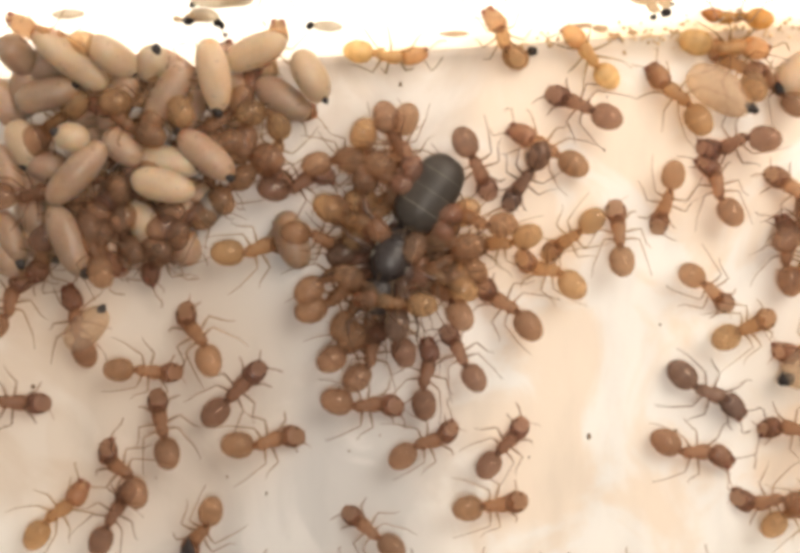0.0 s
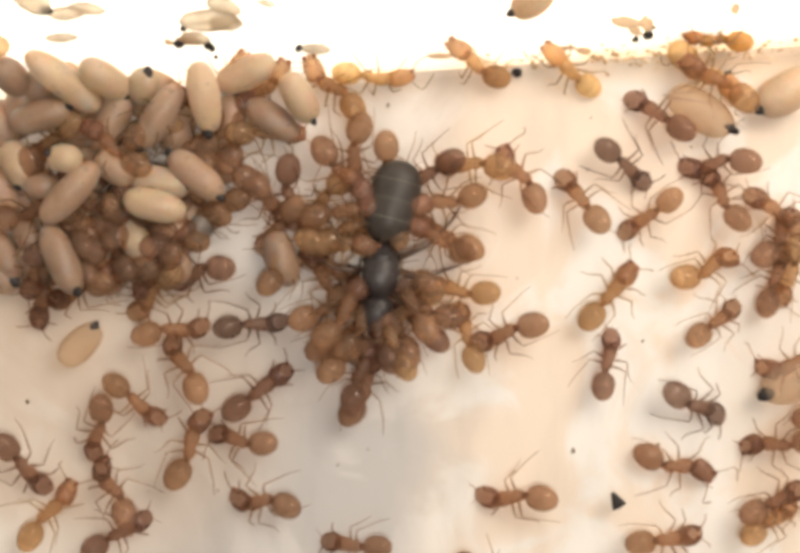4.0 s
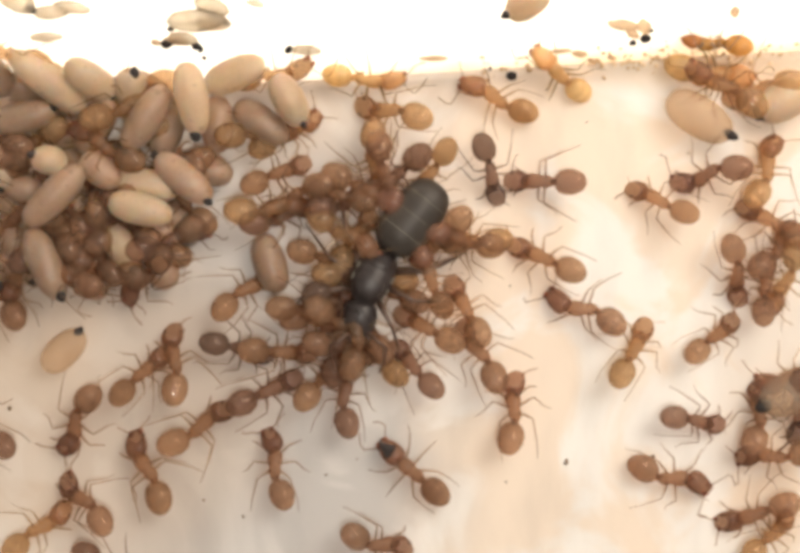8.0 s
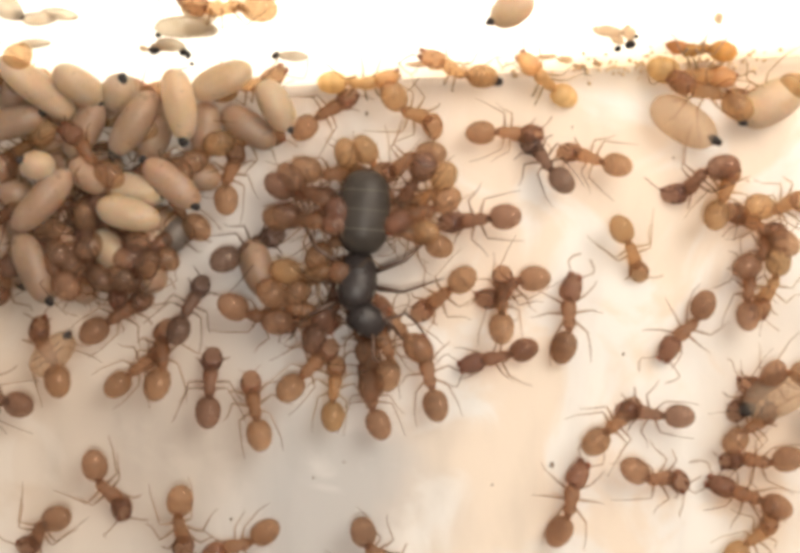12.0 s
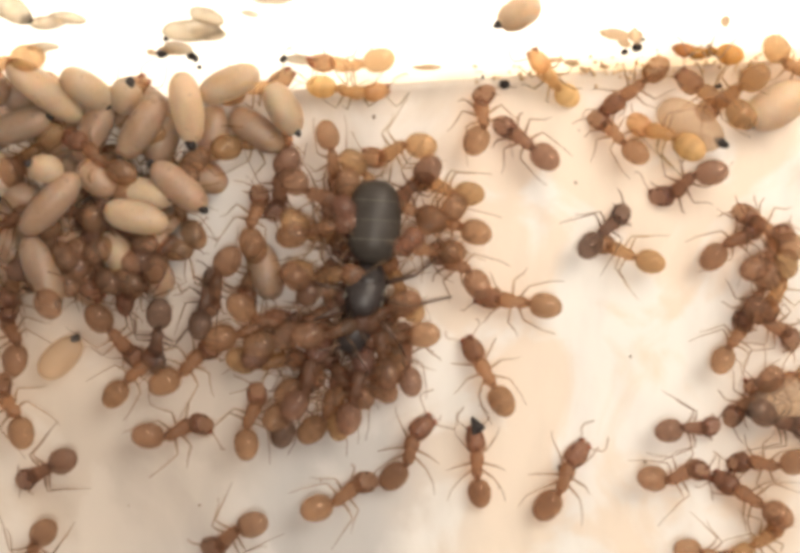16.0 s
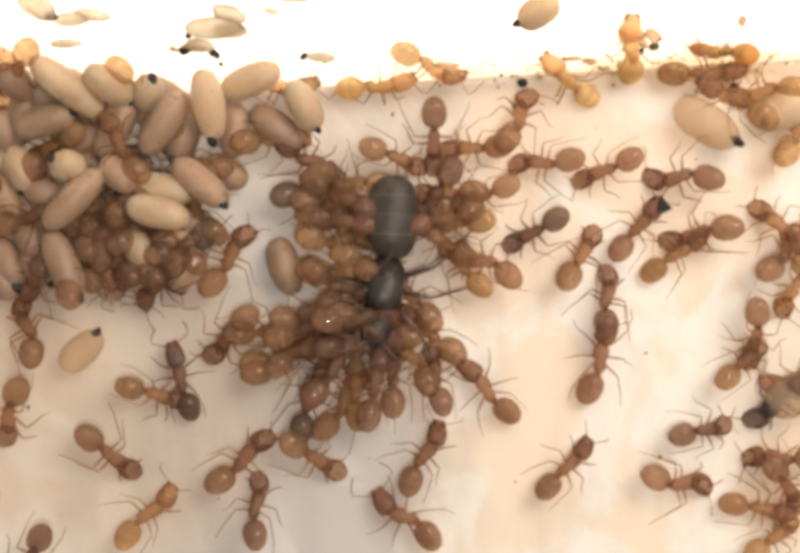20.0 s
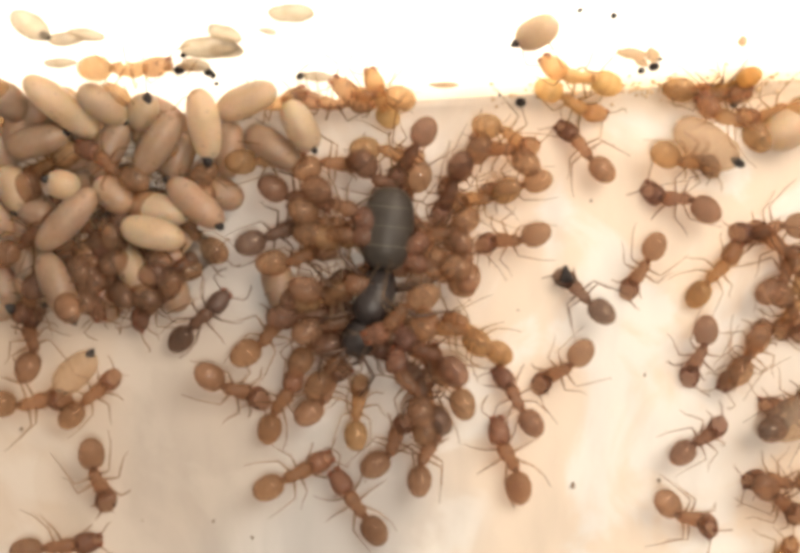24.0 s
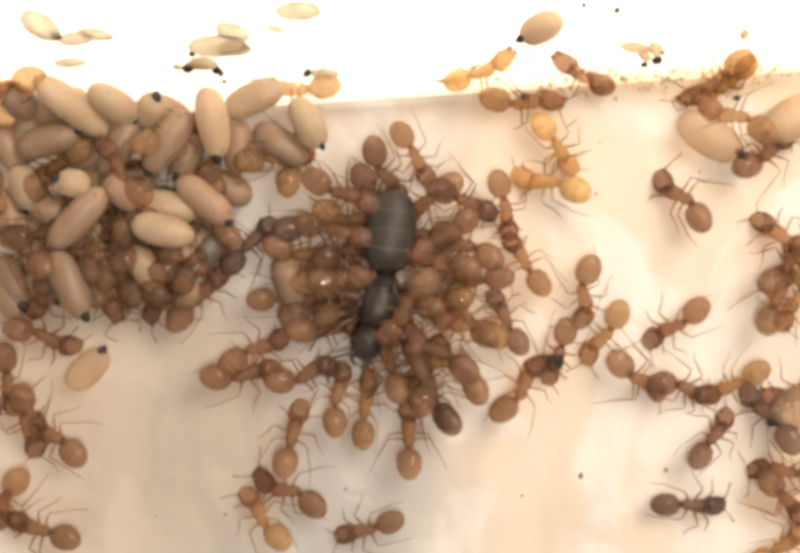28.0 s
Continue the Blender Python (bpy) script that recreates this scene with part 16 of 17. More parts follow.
    walk(ants[91], [(0, at(15.62, -16.1, 0, 0, 17)), (0.5, at(15.48, -10.28, -70, 0, 31)), (0.67, at(15.36, -10.24, -129, 0, 31)), (0.83, at(15.25, -10.2, -189, 0, 31)), (1, at(15.13, -10.17, -248, 0, 31)), (1.5, at(15.49, -10.11, -253)), (2, at(15.49, -10.11, -253)), (2.17, at(15.43, -10.12, -310, 0, 5)), (2.33, at(15.37, -10.12, -367, 0, 10)), (2.5, at(15.31, -10.12, -424, 0, 15)), (2.67, at(15.3, -10.12, -365, 0, 20)), (2.83, at(15.3, -10.13, -305, 0, 25)), (3, at(15.29, -10.13, -246, 0, 31)), (3.17, at(15.33, -10.14, -188, 0, 28)), (3.33, at(15.37, -10.14, -130, 0, 25)), (3.5, at(15.41, -10.14, -71, 0, 22)), (5.5, at(15.02, -10.18, -70, 0, 31)), (5.67, at(14.68, -10.33, -125, 0, 31)), (5.83, at(14.33, -10.48, -180, 0, 31)), (6, at(13.99, -10.63, -235, 0, 31)), (6.17, at(14.42, -10.44, -181, 0, 31)), (6.33, at(14.84, -10.25, -126, 0, 31)), (6.5, at(15.27, -10.06, -72, 0, 31)), (6.67, at(15.25, -10.03, -130, 0, 30)), (6.83, at(15.24, -10, -189, 0, 29)), (7, at(15.23, -9.97, -247, 0, 28)), (7.17, at(15.27, -9.98, -189, 0, 28)), (7.33, at(15.31, -9.98, -131, 0, 27)), (7.5, at(15.35, -9.99, -73, 0, 27)), (7.67, at(15.3, -9.94, -132, 0, 26)), (7.83, at(15.25, -9.9, -190, 0, 25)), (8, at(15.19, -9.86, -248, 0, 23)), (8.17, at(15.27, -9.83, -190, 0, 20)), (8.33, at(15.35, -9.8, -133, 0, 17)), (8.5, at(15.43, -9.77, -75, 0, 14)), (8.67, at(15.3, -9.73, -16, 0, 19)), (8.83, at(15.16, -9.69, 43, 0, 24)), (9, at(15.03, -9.64, 101, 0, 30)), (9.5, at(15.12, -9.64, 87, 0, 27)), (9.67, at(15.08, -9.59, 145, 0, 28)), (9.83, at(15.03, -9.54, 203, 0, 30)), (10, at(14.99, -9.49, 261, 0, 31)), (10.17, at(15.04, -9.51, 319, 0, 31)), (10.33, at(15.09, -9.53, 377, 0, 31)), (10.5, at(15.14, -9.55, 435, 0, 31)), (10.67, at(15.05, -9.56, 491, 0, 31)), (10.83, at(14.96, -9.57, 547, 0, 31)), (11, at(14.87, -9.58, 603, 0, 31)), (11.17, at(14.98, -9.56, 547, 0, 25)), (11.33, at(15.09, -9.54, 491, 0, 19)), (11.5, at(15.2, -9.52, 435, 0, 13)), (12, at(15.39, -9.16, 429)), (12.5, at(15.1, -9.21, 428)), (14.5, at(15.41, -9.34, 421, 0, 13)), (15, at(15.35, -9.08, 422)), (15.5, at(15.35, -9.08, 422)), (16, at(15.29, -9.22, 418, 0, 15)), (17, at(15.29, -9.22, 418, 0, 15)), (17.5, at(15.31, -9.03, 430, 0, 31)), (17.67, at(15.37, -8.97, 484, 0, 31)), (17.83, at(15.43, -8.92, 539, 0, 31)), (18, at(15.5, -8.86, 593, 0, 31)), (18.17, at(15.46, -8.69, 647, 0, 31)), (18.33, at(15.42, -8.52, 700, 0, 31)), (18.5, at(15.39, -8.34, 754, 0, 31)), (18.67, at(15.43, -8.41, 695, 0, 31)), (18.83, at(15.48, -8.48, 637, 0, 31)), (19, at(15.52, -8.55, 579, 0, 31)), (19.17, at(15.5, -8.49, 638, 0, 31)), (19.33, at(15.48, -8.44, 698, 0, 31)), (19.5, at(15.46, -8.38, 758, 0, 31)), (19.67, at(15.59, -8.44, 818, 0, 30)), (19.83, at(15.72, -8.49, 877, 0, 30)), (20, at(15.86, -8.54, 937, 0, 30)), (20.17, at(15.79, -8.36, 997, 0, 30)), (20.33, at(15.73, -8.17, 1056, 0, 30)), (20.5, at(15.66, -7.99, 1116, 0, 31)), (20.67, at(15.68, -8.06, 1175, 0, 31)), (20.83, at(15.7, -8.12, 1235, 0, 31)), (21, at(15.72, -8.19, 1295, 0, 31)), (21.17, at(15.66, -8.26, 1237, 0, 31)), (21.33, at(15.6, -8.34, 1179, 0, 31)), (21.5, at(15.53, -8.41, 1121, 0, 31)), (23.5, at(15.41, -8.2, 1118, 0, 31)), (23.67, at(15.46, -8.2, 1062, 0, 31)), (23.83, at(15.5, -8.21, 1006, 0, 31)), (24, at(15.55, -8.21, 950, 0, 31)), (24.17, at(15.55, -8.32, 1008, 0, 30)), (24.33, at(15.56, -8.43, 1065, 0, 29)), (24.5, at(15.56, -8.55, 1123, 0, 28)), (24.67, at(15.61, -8.49, 1067, 0, 29)), (24.83, at(15.67, -8.43, 1010, 0, 29)), (25, at(15.73, -8.38, 953, 0, 30)), (25.17, at(15.6, -8.4, 1013, 0, 30)), (25.33, at(15.48, -8.42, 1073, 0, 30)), (25.5, at(15.36, -8.45, 1133, 0, 30)), (25.67, at(15.37, -8.44, 1073, 0, 30)), (25.83, at(15.39, -8.44, 1013, 0, 30)), (26, at(15.4, -8.43, 953, 0, 30)), (26.17, at(15.33, -8.43, 1011, 0, 30)), (26.33, at(15.25, -8.43, 1068, 0, 31)), (26.5, at(15.18, -8.42, 1125, 0, 31)), (26.67, at(15.16, -8.42, 1068, 0, 31)), (26.83, at(15.14, -8.41, 1011, 0, 31)), (27, at(15.12, -8.41, 954, 0, 31)), (27.17, at(15.28, -8.56, 895, 0, 31)), (27.33, at(15.43, -8.71, 836, 0, 31)), (27.5, at(15.59, -8.86, 776, 0, 31)), (27.67, at(15.55, -8.77, 832, 0, 31)), (27.83, at(15.52, -8.68, 889, 0, 31)), (28, at(15.48, -8.59, 945, 0, 31))])
    walk(ants[92], [(0, at(-6.80, -15.20, 0, 0.0, 17)), (12.4, at(-6.80, -15.20, 0, 0.0, 17)), (13.5, at(-5.18, -9.57, -15, 0.3, 17)), (14.5, at(-3.71, -4.00, -15, 0.9, 17)), (15.5, at(-3.50, -4.15, -11, 0.9, 17)), (16.5, at(-3.71, -4.07, -17, 0.9, 17)), (17.5, at(-3.65, -4.05, -37, 0.9, 17)), (18.5, at(-3.77, -3.90, -32, 0.9, 17)), (19.5, at(-3.52, -4.01, -26, 0.9, 17)), (20.5, at(-3.34, -3.95, -23, 0.9, 17)), (21.5, at(-3.38, -4.10, -35, 0.9, 17)), (22.5, at(-1.29, -3.75, 18, 0.6, 17)), (23.5, at(1.20, -2.19, 55, 1.2, 17)), (24.5, at(0.84, -2.23, 74, 1.2, 17)), (25.5, at(0.84, -2.12, 73, 1.2, 17)), (26.5, at(1.04, -2.39, 51, 1.2, 17)), (27.2, at(0.76, -2.12, 55, 1.2, 17)), (28, at(1.09, -2.47, 71, 1.2, 17))])
    walk(ants[93], [(0, at(-3.70, -15.20, 0, 0.0, 17)), (12.4, at(-3.70, -15.20, 0, 0.0, 17)), (13.5, at(-3.29, -10.30, -7, 0.0, 17)), (14.5, at(-2.84, -5.50, -21, 0.0, 17)), (15.5, at(-2.77, -5.61, -20, 0.0, 17)), (16.5, at(-2.85, -5.22, -9, 0.0, 17)), (17.5, at(-2.99, -5.19, -20, 0.0, 17)), (18.5, at(-3.13, -5.51, -14, 0.0, 17)), (19.5, at(-3.10, -5.56, -16, 0.0, 17)), (20.5, at(-2.85, -5.58, -16, 0.0, 17)), (21.5, at(-2.69, -5.16, -8, 0.0, 17)), (22.5, at(-0.46, -4.96, 18, 0.0, 17)), (23.5, at(2.05, -3.29, 38, 0.0, 17)), (24.5, at(1.72, -3.57, 59, 0.0, 17)), (25.5, at(2.06, -3.10, 35, 0.0, 17)), (26.5, at(2.02, -3.34, 54, 0.0, 17)), (27.2, at(1.87, -3.08, 36, 0.0, 17)), (28, at(1.98, -3.21, 59, 0.0, 17))])
    walk(ants[94], [(0, at(-0.60, -15.20, 0, 0.0, 17)), (12.4, at(-0.60, -15.20, 0, 0.0, 17)), (13.5, at(-2.59, -10.30, -23, 0.0, 17)), (14.5, at(-4.47, -5.29, -30, 0.0, 17)), (15.5, at(-4.38, -5.47, -33, 0.0, 17)), (16.5, at(-4.39, -5.21, -40, 0.0, 17)), (17.5, at(-4.44, -5.21, -36, 0.0, 17)), (18.5, at(-4.52, -5.46, -36, 0.0, 17)), (19.5, at(-4.53, -5.61, -34, 0.0, 17)), (20.5, at(-4.34, -5.21, -32, 0.0, 17)), (21.5, at(-4.64, -5.28, -36, 0.0, 17)), (22.5, at(-2.02, -5.40, -8, 0.2, 17)), (23.5, at(0.52, -4.03, 10, 0.4, 17)), (24.5, at(0.68, -4.44, 25, 0.4, 17)), (25.5, at(0.54, -4.34, 28, 0.4, 17)), (26.5, at(0.55, -4.15, 34, 0.4, 17)), (27.2, at(0.43, -4.45, 16, 0.4, 17)), (28, at(0.64, -4.35, 13, 0.4, 17))])
    walk(ants[95], [(0, at(-12.27, 3.93, 70, 0.6, 31)), (6, at(-12.3, 3.92, 74, 0.6, 31)), (7, at(-12.21, 3.77, 70, 0.6, 31)), (15, at(-12.28, 3.81, 69, 0.6, 31)), (22, at(-12.28, 3.86, 65, 0.6, 31)), (28, at(-12.23, 3.94, 71, 0.6, 31))])
    walk(ants[96], [(0, at(-12.42, 2.57, 83, 0.6, 31)), (6, at(-12.3, 2.57, 85, 0.6, 31)), (7, at(-12.35, 2.43, 89, 0.6, 31)), (15, at(-12.31, 2.49, 79, 0.6, 31)), (22, at(-12.37, 2.55, 88, 0.6, 31)), (28, at(-12.41, 2.48, 81, 0.6, 31))])
    walk(ants[97], [(0, at(-12.88, 1.61, -31, 0.6, 31)), (6, at(-12.93, 1.55, -26, 0.6, 31)), (7, at(-12.82, 1.47, -29, 0.6, 31)), (15, at(-12.91, 1.47, -23, 0.6, 31)), (22, at(-12.82, 1.53, -26, 0.6, 31)), (28, at(-12.8, 1.46, -30, 0.6, 31))])
    walk(ants[98], [(0, at(-14.84, 1.04, -60, 0.6, 31)), (6, at(-14.86, 1.14, -59, 0.6, 31)), (7, at(-14.84, 1.12, -55, 0.6, 31)), (15, at(-14.74, 1.09, -57, 0.6, 31)), (22, at(-14.8, 1.04, -51, 0.6, 31)), (28, at(-14.84, 1.07, -54, 0.6, 31))])
    walk(ants[99], [(0, at(-9.89, 1.3, -48, 0.6, 31)), (6, at(-9.79, 1.35, -52, 0.6, 31)), (7, at(-9.77, 1.32, -56, 0.6, 31)), (15, at(-9.83, 1.23, -46, 0.6, 31)), (22, at(-9.74, 1.28, -53, 0.6, 31)), (28, at(-9.78, 1.26, -55, 0.6, 31))])
    walk(ants[100], [(0, at(-14.84, 5.74, -234, 0.5, 31)), (6, at(-14.78, 5.79, -238, 0.5, 31)), (7, at(-14.91, 5.74, -242, 0.5, 31)), (15, at(-14.82, 5.74, -234, 0.5, 31)), (22, at(-14.94, 5.74, -245, 0.5, 31)), (28, at(-14.81, 5.77, -240, 0.5, 31))])
    walk(ants[101], [(0, at(-15.77, 3.8, -146, 0.5, 31)), (6, at(-15.67, 3.8, -144, 0.5, 31)), (7, at(-15.69, 3.79, -148, 0.5, 31)), (15, at(-15.7, 3.8, -142, 0.5, 31)), (22, at(-15.64, 3.82, -144, 0.5, 31)), (28, at(-15.76, 3.71, -139, 0.5, 31))])
    walk(ants[102], [(0, at(-10.72, 6.1, -221, 0.5, 31)), (6, at(-10.76, 6.06, -229, 0.5, 31)), (7, at(-10.79, 6.04, -225, 0.5, 31)), (15, at(-10.74, 6.18, -228, 0.5, 31)), (22, at(-10.88, 6.06, -220, 0.5, 31)), (28, at(-10.89, 6.06, -228, 0.5, 31))])
    walk(ants[103], [(0, at(-13.76, 2.16, -145, 0.6, 31)), (6, at(-13.89, 2.06, -145, 0.6, 31)), (7, at(-13.79, 2, -152, 0.6, 31)), (15, at(-13.77, 2.02, -146, 0.6, 31)), (22, at(-13.87, 2.12, -143, 0.6, 31)), (28, at(-13.83, 2.07, -150, 0.6, 31))])
    walk(ants[104], [(0, at(-11.09, 1.85, 72, 0.6, 31)), (6, at(-11.07, 1.84, 71, 0.6, 31)), (7, at(-11.19, 1.81, 66, 0.6, 31)), (15, at(-11.11, 1.81, 70, 0.6, 31)), (22, at(-11.18, 1.82, 67, 0.6, 31)), (28, at(-11.18, 1.87, 73, 0.6, 31))])
    walk(ants[105], [(0, at(-12.42, 0.8, 11, 0.6, 31)), (6, at(-12.38, 0.79, 12, 0.6, 31)), (7, at(-12.4, 0.78, 13, 0.6, 31)), (15, at(-12.37, 0.7, 17, 0.6, 31)), (22, at(-12.43, 0.76, 20, 0.6, 31)), (28, at(-12.5, 0.73, 13, 0.6, 31))])
    walk(ants[106], [(0, at(-14.15, 0.55, 39, 0.6, 31)), (6, at(-14.08, 0.54, 31, 0.6, 31)), (7, at(-14.17, 0.63, 37, 0.6, 31)), (15, at(-14.15, 0.56, 36, 0.6, 31)), (22, at(-14.03, 0.5, 31, 0.6, 31)), (28, at(-14.16, 0.56, 39, 0.6, 31))])
    walk(ants[107], [(0, at(-11.71, 1.96, -47, 0.6, 31)), (6, at(-11.67, 1.87, -55, 0.6, 31)), (7, at(-11.72, 1.86, -55, 0.6, 31)), (15, at(-11.58, 1.85, -55, 0.6, 31)), (22, at(-11.57, 1.98, -56, 0.6, 31)), (28, at(-11.68, 1.99, -52, 0.6, 31))])
    walk(ants[108], [(0, at(-14.19, 1.82, 55, 0.6, 31)), (6, at(-14.23, 1.83, 60, 0.6, 31)), (7, at(-14.14, 1.83, 58, 0.6, 31)), (15, at(-14.16, 1.79, 59, 0.6, 31)), (22, at(-14.21, 1.9, 59, 0.6, 31)), (28, at(-14.15, 1.83, 50, 0.6, 31))])
    walk(ants[109], [(0, at(-11.68, 0.42, -252, 0.6, 31)), (6, at(-11.81, 0.44, -258, 0.6, 31)), (7, at(-11.75, 0.36, -257, 0.6, 31)), (15, at(-11.79, 0.36, -252, 0.6, 31)), (22, at(-11.69, 0.38, -254, 0.6, 31)), (28, at(-11.76, 0.43, -255, 0.6, 31))])
    walk(ants[110], [(0, at(-15.56, 0.52, -199, 0.6, 31)), (6, at(-15.62, 0.55, -203, 0.6, 31)), (7, at(-15.68, 0.51, -205, 0.6, 31)), (15, at(-15.67, 0.6, -205, 0.6, 31)), (22, at(-15.64, 0.53, -207, 0.6, 31)), (28, at(-15.58, 0.64, -206, 0.6, 31))])
    walk(ants[111], [(0, at(-12.16, 1.83, -128, 0.6, 31)), (6, at(-12.12, 1.88, -127, 0.6, 31)), (7, at(-12.22, 1.75, -130, 0.6, 31)), (15, at(-12.18, 1.89, -127, 0.6, 31)), (22, at(-12.16, 1.78, -133, 0.6, 31)), (28, at(-12.14, 1.88, -134, 0.6, 31))])
    walk(ants[112], [(0, at(-10.46, 0.06, -234, 0.6, 31)), (6, at(-10.46, 0, -239, 0.6, 31)), (7, at(-10.31, 0.06, -239, 0.6, 31)), (15, at(-10.36, -0.01, -239, 0.6, 31)), (22, at(-10.39, -0.03, -237, 0.6, 31)), (28, at(-10.29, 0.03, -242, 0.6, 31))])
    walk(ants[113], [(0, at(-13.77, 0.16, -104, 0.6, 31)), (6, at(-13.77, 0.25, -110, 0.6, 31)), (7, at(-13.64, 0.26, -108, 0.6, 31)), (15, at(-13.8, 0.29, -101, 0.6, 31)), (22, at(-13.75, 0.16, -100, 0.6, 31)), (28, at(-13.65, 0.22, -111, 0.6, 31))])
    walk(ants[114], [(0, at(-9.16, 4.96, 47, 0.5, 31)), (6, at(-9.3, 5.06, 56, 0.5, 31)), (7, at(-9.14, 5.05, 53, 0.5, 31)), (15, at(-9.2, 5.01, 52, 0.5, 31)), (22, at(-9.29, 4.93, 56, 0.5, 31)), (28, at(-9.18, 5.1, 54, 0.5, 31))])
    walk(ants[115], [(0, at(-10.14, 6.34, -61, 0.5, 31)), (6, at(-10.29, 6.35, -61, 0.5, 31)), (7, at(-10.21, 6.32, -66, 0.5, 31)), (15, at(-10.22, 6.34, -59, 0.5, 31)), (22, at(-10.19, 6.32, -66, 0.5, 31)), (28, at(-10.16, 6.29, -69, 0.5, 31))])
    walk(ants[116], [(0, at(-6.28, 5.85, -85, 0.5, 31)), (6, at(-6.3, 5.89, -89, 0.5, 31)), (7, at(-6.23, 5.92, -86, 0.5, 31)), (15, at(-6.18, 5.83, -79, 0.5, 31)), (22, at(-6.25, 5.85, -86, 0.5, 31)), (28, at(-6.25, 5.82, -82, 0.5, 31))])
    walk(ants[117], [(0, at(-14.07, 7.42, -161, 0.1)), (6, at(-14.13, 7.53, -159, 0.1)), (7, at(-14.04, 7.5, -156, 0.1)), (15, at(-14.09, 7.49, -156, 0.1)), (22, at(-14.05, 7.51, -156, 0.1)), (28, at(-14.19, 7.43, -161, 0.1))])
    walk(ants[118], [(0, at(15.8, 0.9, -19, 0.1, 29)), (6, at(15.73, 1.04, -22, 0.1, 29)), (7, at(15.71, 0.88, -24, 0.1, 29)), (15, at(15.8, 1.04, -26, 0.1, 29)), (22, at(15.78, 0.9, -22, 0.1, 29)), (28, at(15.7, 0.91, -24, 0.1, 29))])
    walk(ants[119], [(0, at(16.43, 0, -203, 0.1, 31)), (6, at(16.45, 0.07, -203, 0.1, 31)), (7, at(16.35, 0.1, -211, 0.1, 31)), (15, at(16.38, 0.02, -205, 0.1, 31)), (22, at(16.51, 0.09, -210, 0.1, 31)), (28, at(16.36, 0.01, -211, 0.1, 31))])
    walk(ants[120], [(0, at(16.65, -3.89, -238, 0.1, 31)), (6, at(16.8, -3.89, -237, 0.1, 31)), (7, at(16.81, -3.95, -233, 0.1, 31)), (15, at(16.71, -3.88, -232, 0.1, 31)), (22, at(16.78, -3.89, -234, 0.1, 31)), (28, at(16.64, -3.92, -233, 0.1, 31))])
    walk(ants[121], [(0, at(16.03, -7.62, 79, 0.1, 30)), (6, at(16.1, -7.6, 85, 0.1, 30)), (7, at(16.02, -7.58, 84, 0.1, 30)), (15, at(16.04, -7.71, 81, 0.1, 30)), (22, at(16.11, -7.63, 80, 0.1, 30)), (28, at(16.05, -7.7, 79, 0.1, 30))])
    walk(ants[122], [(0, at(15.19, -11.04, -65, 0.1, 31)), (6, at(15.2, -10.89, -69, 0.1, 31)), (7, at(15.28, -11, -59, 0.1, 31)), (15, at(15.21, -11, -65, 0.1, 31)), (22, at(15.23, -11.06, -64, 0.1, 31)), (28, at(15.2, -10.95, -69, 0.1, 31))])
    walk(ants[123], [(0, at(16.05, 2.14, 46, 0.1, 31)), (6, at(16.05, 2.11, 54, 0.1, 31)), (7, at(15.88, 2.07, 56, 0.1, 31)), (15, at(16.02, 2.04, 50, 0.1, 31)), (22, at(15.95, 2.08, 45, 0.1, 31)), (28, at(15.93, 2.07, 46, 0.1, 31))])
    walk(ants[124], [(0, at(2.50, -15.20, 0, 0.0, 17)), (12.4, at(2.50, -15.20, 0, 0.0, 17)), (13.5, at(-0.00, -8.57, -45, 0.4, 17)), (14.5, at(-2.30, -1.87, -77, 1.2, 17)), (15.5, at(-2.31, -2.03, -70, 1.2, 17)), (16.5, at(-2.66, -1.98, -66, 1.2, 17)), (17.5, at(-2.30, -1.76, -78, 1.2, 17)), (18.5, at(-2.46, -2.04, -85, 1.2, 17)), (19.5, at(-2.51, -1.78, -65, 1.2, 17)), (20.5, at(-2.40, -1.72, -81, 1.2, 17)), (21.5, at(-2.67, -1.97, -81, 1.2, 17)), (22.5, at(-2.84, -1.43, -84, 0.4, 17)), (23.5, at(-3.31, 0.25, -88, 0.8, 17)), (24.5, at(-3.17, 0.20, -83, 0.8, 17)), (25.5, at(-2.93, 0.26, -104, 0.8, 17)), (26.5, at(-3.40, 0.47, -105, 0.8, 17)), (27.2, at(-3.06, 0.32, -97, 0.8, 17)), (28, at(-3.02, 0.05, -102, 0.8, 17))])
    walk(ants[125], [(0, at(5.60, -15.20, 0, 0.0, 17)), (12.4, at(5.60, -15.20, 0, 0.0, 17)), (13.5, at(2.01, -9.83, -5, 0.3, 17)), (14.5, at(-1.60, -4.70, 1, 1.0, 17)), (15.5, at(-1.71, -4.64, -21, 1.0, 17)), (16.5, at(-1.51, -4.49, -4, 1.0, 17)), (17.5, at(-1.50, -4.31, 5, 1.0, 17)), (18.5, at(-1.48, -4.61, -9, 1.0, 17)), (19.5, at(-1.74, -4.71, -9, 1.0, 17)), (20.5, at(-1.47, -4.62, -14, 1.0, 17)), (21.5, at(-1.65, -4.36, -7, 1.0, 17)), (22.5, at(-2.98, -3.23, -42, 0.1, 17)), (23.5, at(-4.32, -0.68, -78, 0.3, 17)), (24.5, at(-4.23, -0.60, -87, 0.3, 17)), (25.5, at(-4.16, -0.69, -85, 0.3, 17)), (26.5, at(-4.40, -0.74, -64, 0.3, 17)), (27.2, at(-4.44, -0.77, -64, 0.3, 17)), (28, at(-4.23, -0.58, -76, 0.3, 17))])
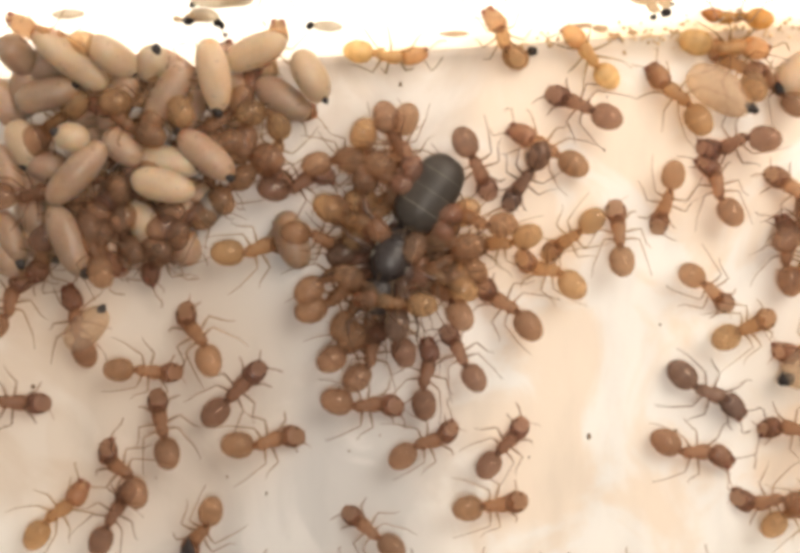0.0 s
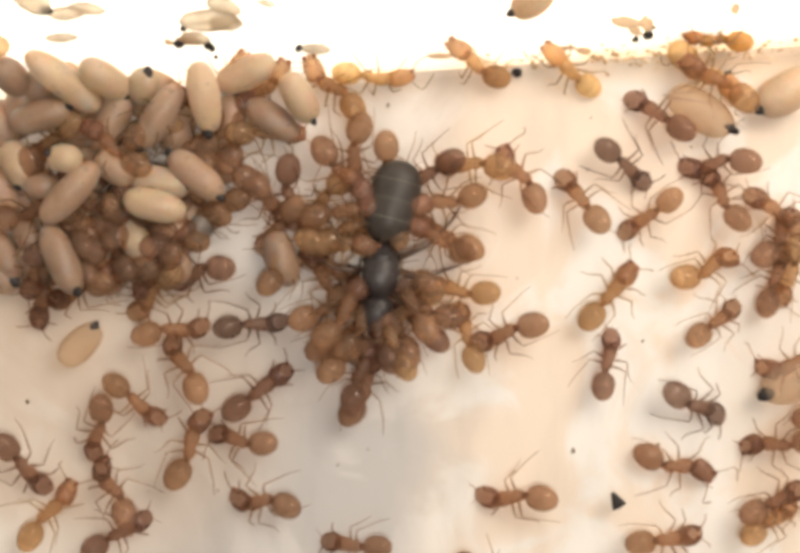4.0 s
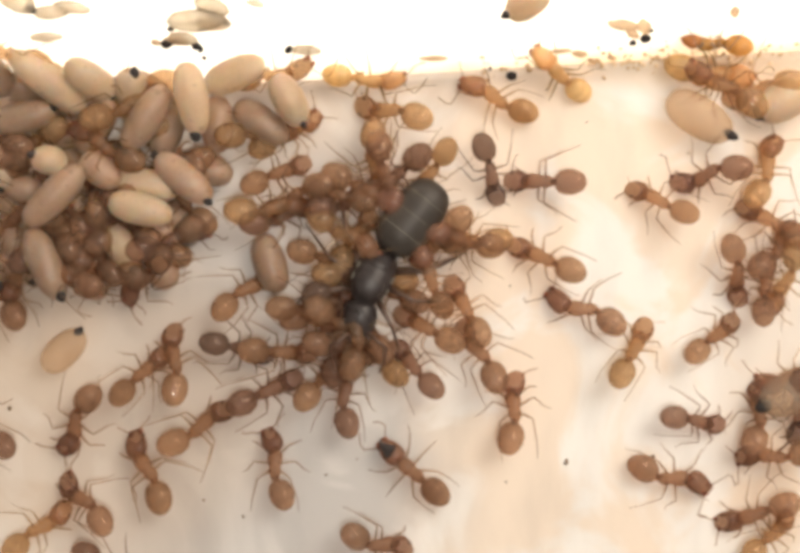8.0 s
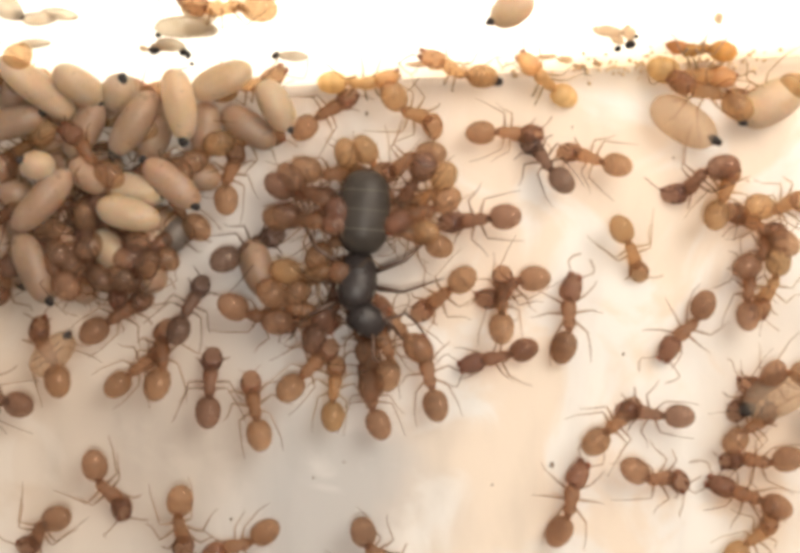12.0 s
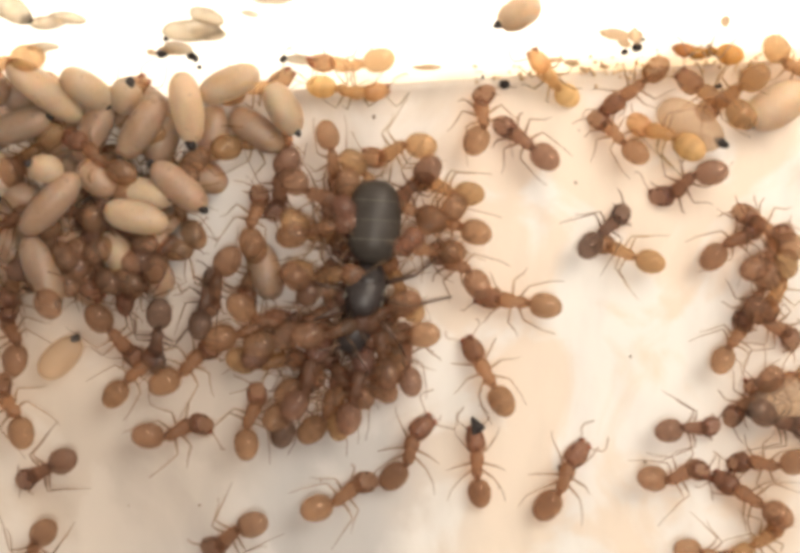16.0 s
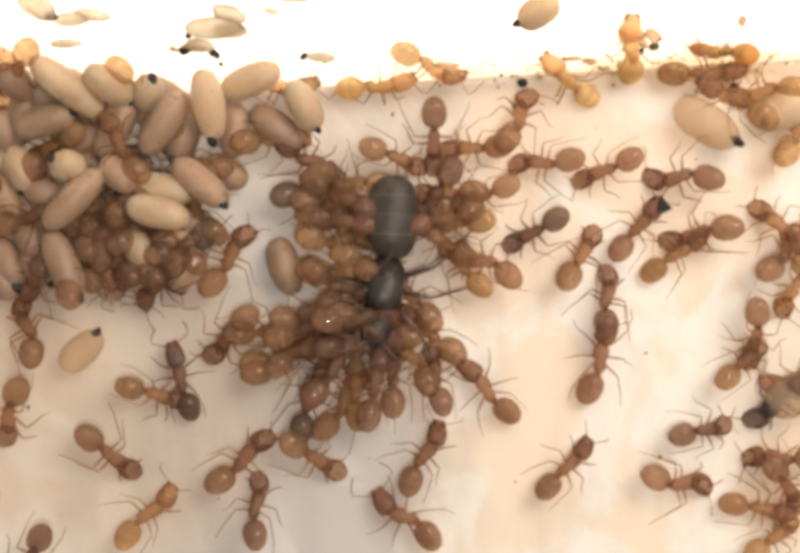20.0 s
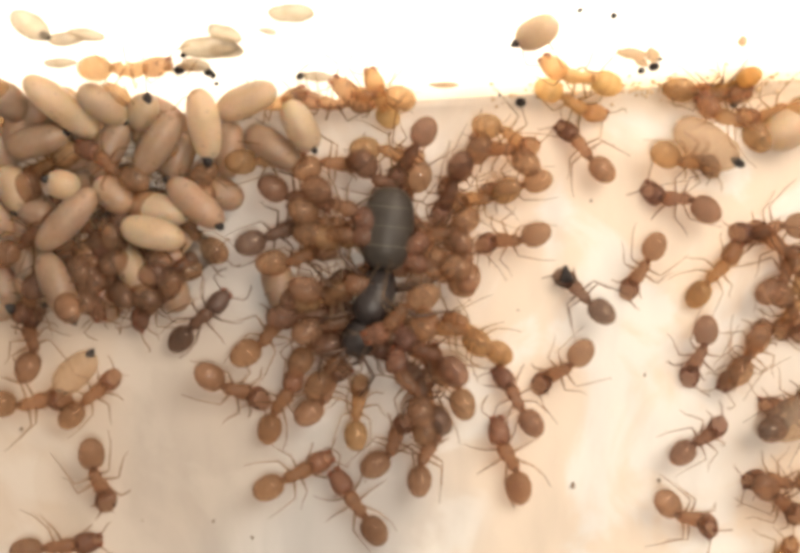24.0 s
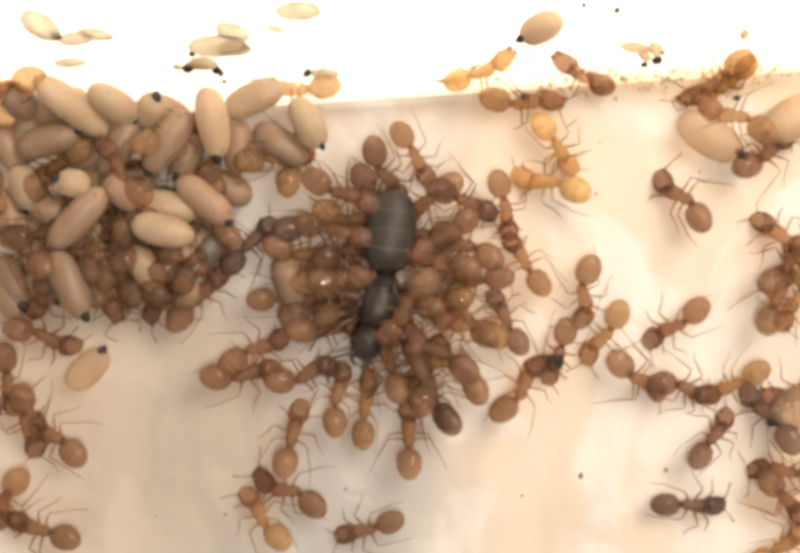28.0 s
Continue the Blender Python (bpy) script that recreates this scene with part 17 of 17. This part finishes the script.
    walk(ants[126], [(0, at(8.70, -15.20, 0, 0.0, 17)), (12.4, at(8.70, -15.20, 0, 0.0, 17)), (13.5, at(1.21, -8.70, -42, 0.0, 17)), (14.5, at(-6.21, -2.35, -64, 0.0, 17)), (15.5, at(-6.13, -2.13, -64, 0.0, 17)), (16.5, at(-6.43, -2.00, -57, 0.0, 17)), (17.5, at(-6.05, -2.19, -62, 0.0, 17)), (18.5, at(-6.38, -2.00, -60, 0.0, 17)), (19.5, at(-6.36, -2.41, -72, 0.0, 17)), (20.5, at(-6.26, -2.07, -70, 0.0, 17)), (21.5, at(-6.52, -2.05, -82, 0.0, 17)), (22.5, at(-3.38, -1.81, -140, 1.1, 17)), (23.5, at(-0.33, -0.37, -215, 2.3, 17)), (24.5, at(-0.33, -0.39, -220, 2.3, 17)), (25.5, at(-0.47, -0.10, -200, 2.3, 17)), (26.5, at(-0.38, 0.01, -210, 2.3, 17)), (27.2, at(-0.25, -0.42, -218, 2.3, 17)), (28, at(-0.46, -0.31, -204, 2.3, 17))])
    walk(ants[127], [(0, at(11.80, -15.20, 0, 0.0, 17)), (12.4, at(11.80, -15.20, 0, 0.0, 17)), (13.5, at(4.21, -7.74, -53, 0.2, 17)), (14.5, at(-3.31, -0.27, -78, 0.6, 17)), (15.5, at(-3.35, -0.38, -91, 0.6, 17)), (16.5, at(-3.20, -0.09, -96, 0.6, 17)), (17.5, at(-3.20, -0.05, -87, 0.6, 17)), (18.5, at(-3.34, -0.44, -87, 0.6, 17)), (19.5, at(-3.37, -0.23, -101, 0.6, 17)), (20.5, at(-3.14, -0.28, -91, 0.6, 17)), (21.5, at(-3.23, -0.25, -88, 0.6, 17)), (22.5, at(-1.61, -2.54, -26, 0.8, 17)), (23.5, at(0.25, -3.81, 36, 1.6, 17)), (24.5, at(0.11, -3.36, 47, 1.6, 17)), (25.5, at(0.04, -3.61, 25, 1.6, 17)), (26.5, at(0.12, -3.44, 46, 1.6, 17)), (27.2, at(0.14, -3.68, 26, 1.6, 17)), (28, at(0.21, -3.38, 25, 1.6, 17))])
    walk(upturned, [(0, tipped(13.05, 9.85, 90, -88)), (21.8, tipped(13.05, 9.85, 90, -88)), (22.6, tipped(13.2, 9.8, 95, -60)), (23.6, tipped(13.2, 9.7, 100, -60)), (24.4, tipped(13.3, 9.4, 112, -20)),
                    (25, tipped(13.3, 9.3, 116, 0)), (28, tipped(13.3, 9.3, 116, 0))])
    for ant in ants:
        gait(ant)


motions()
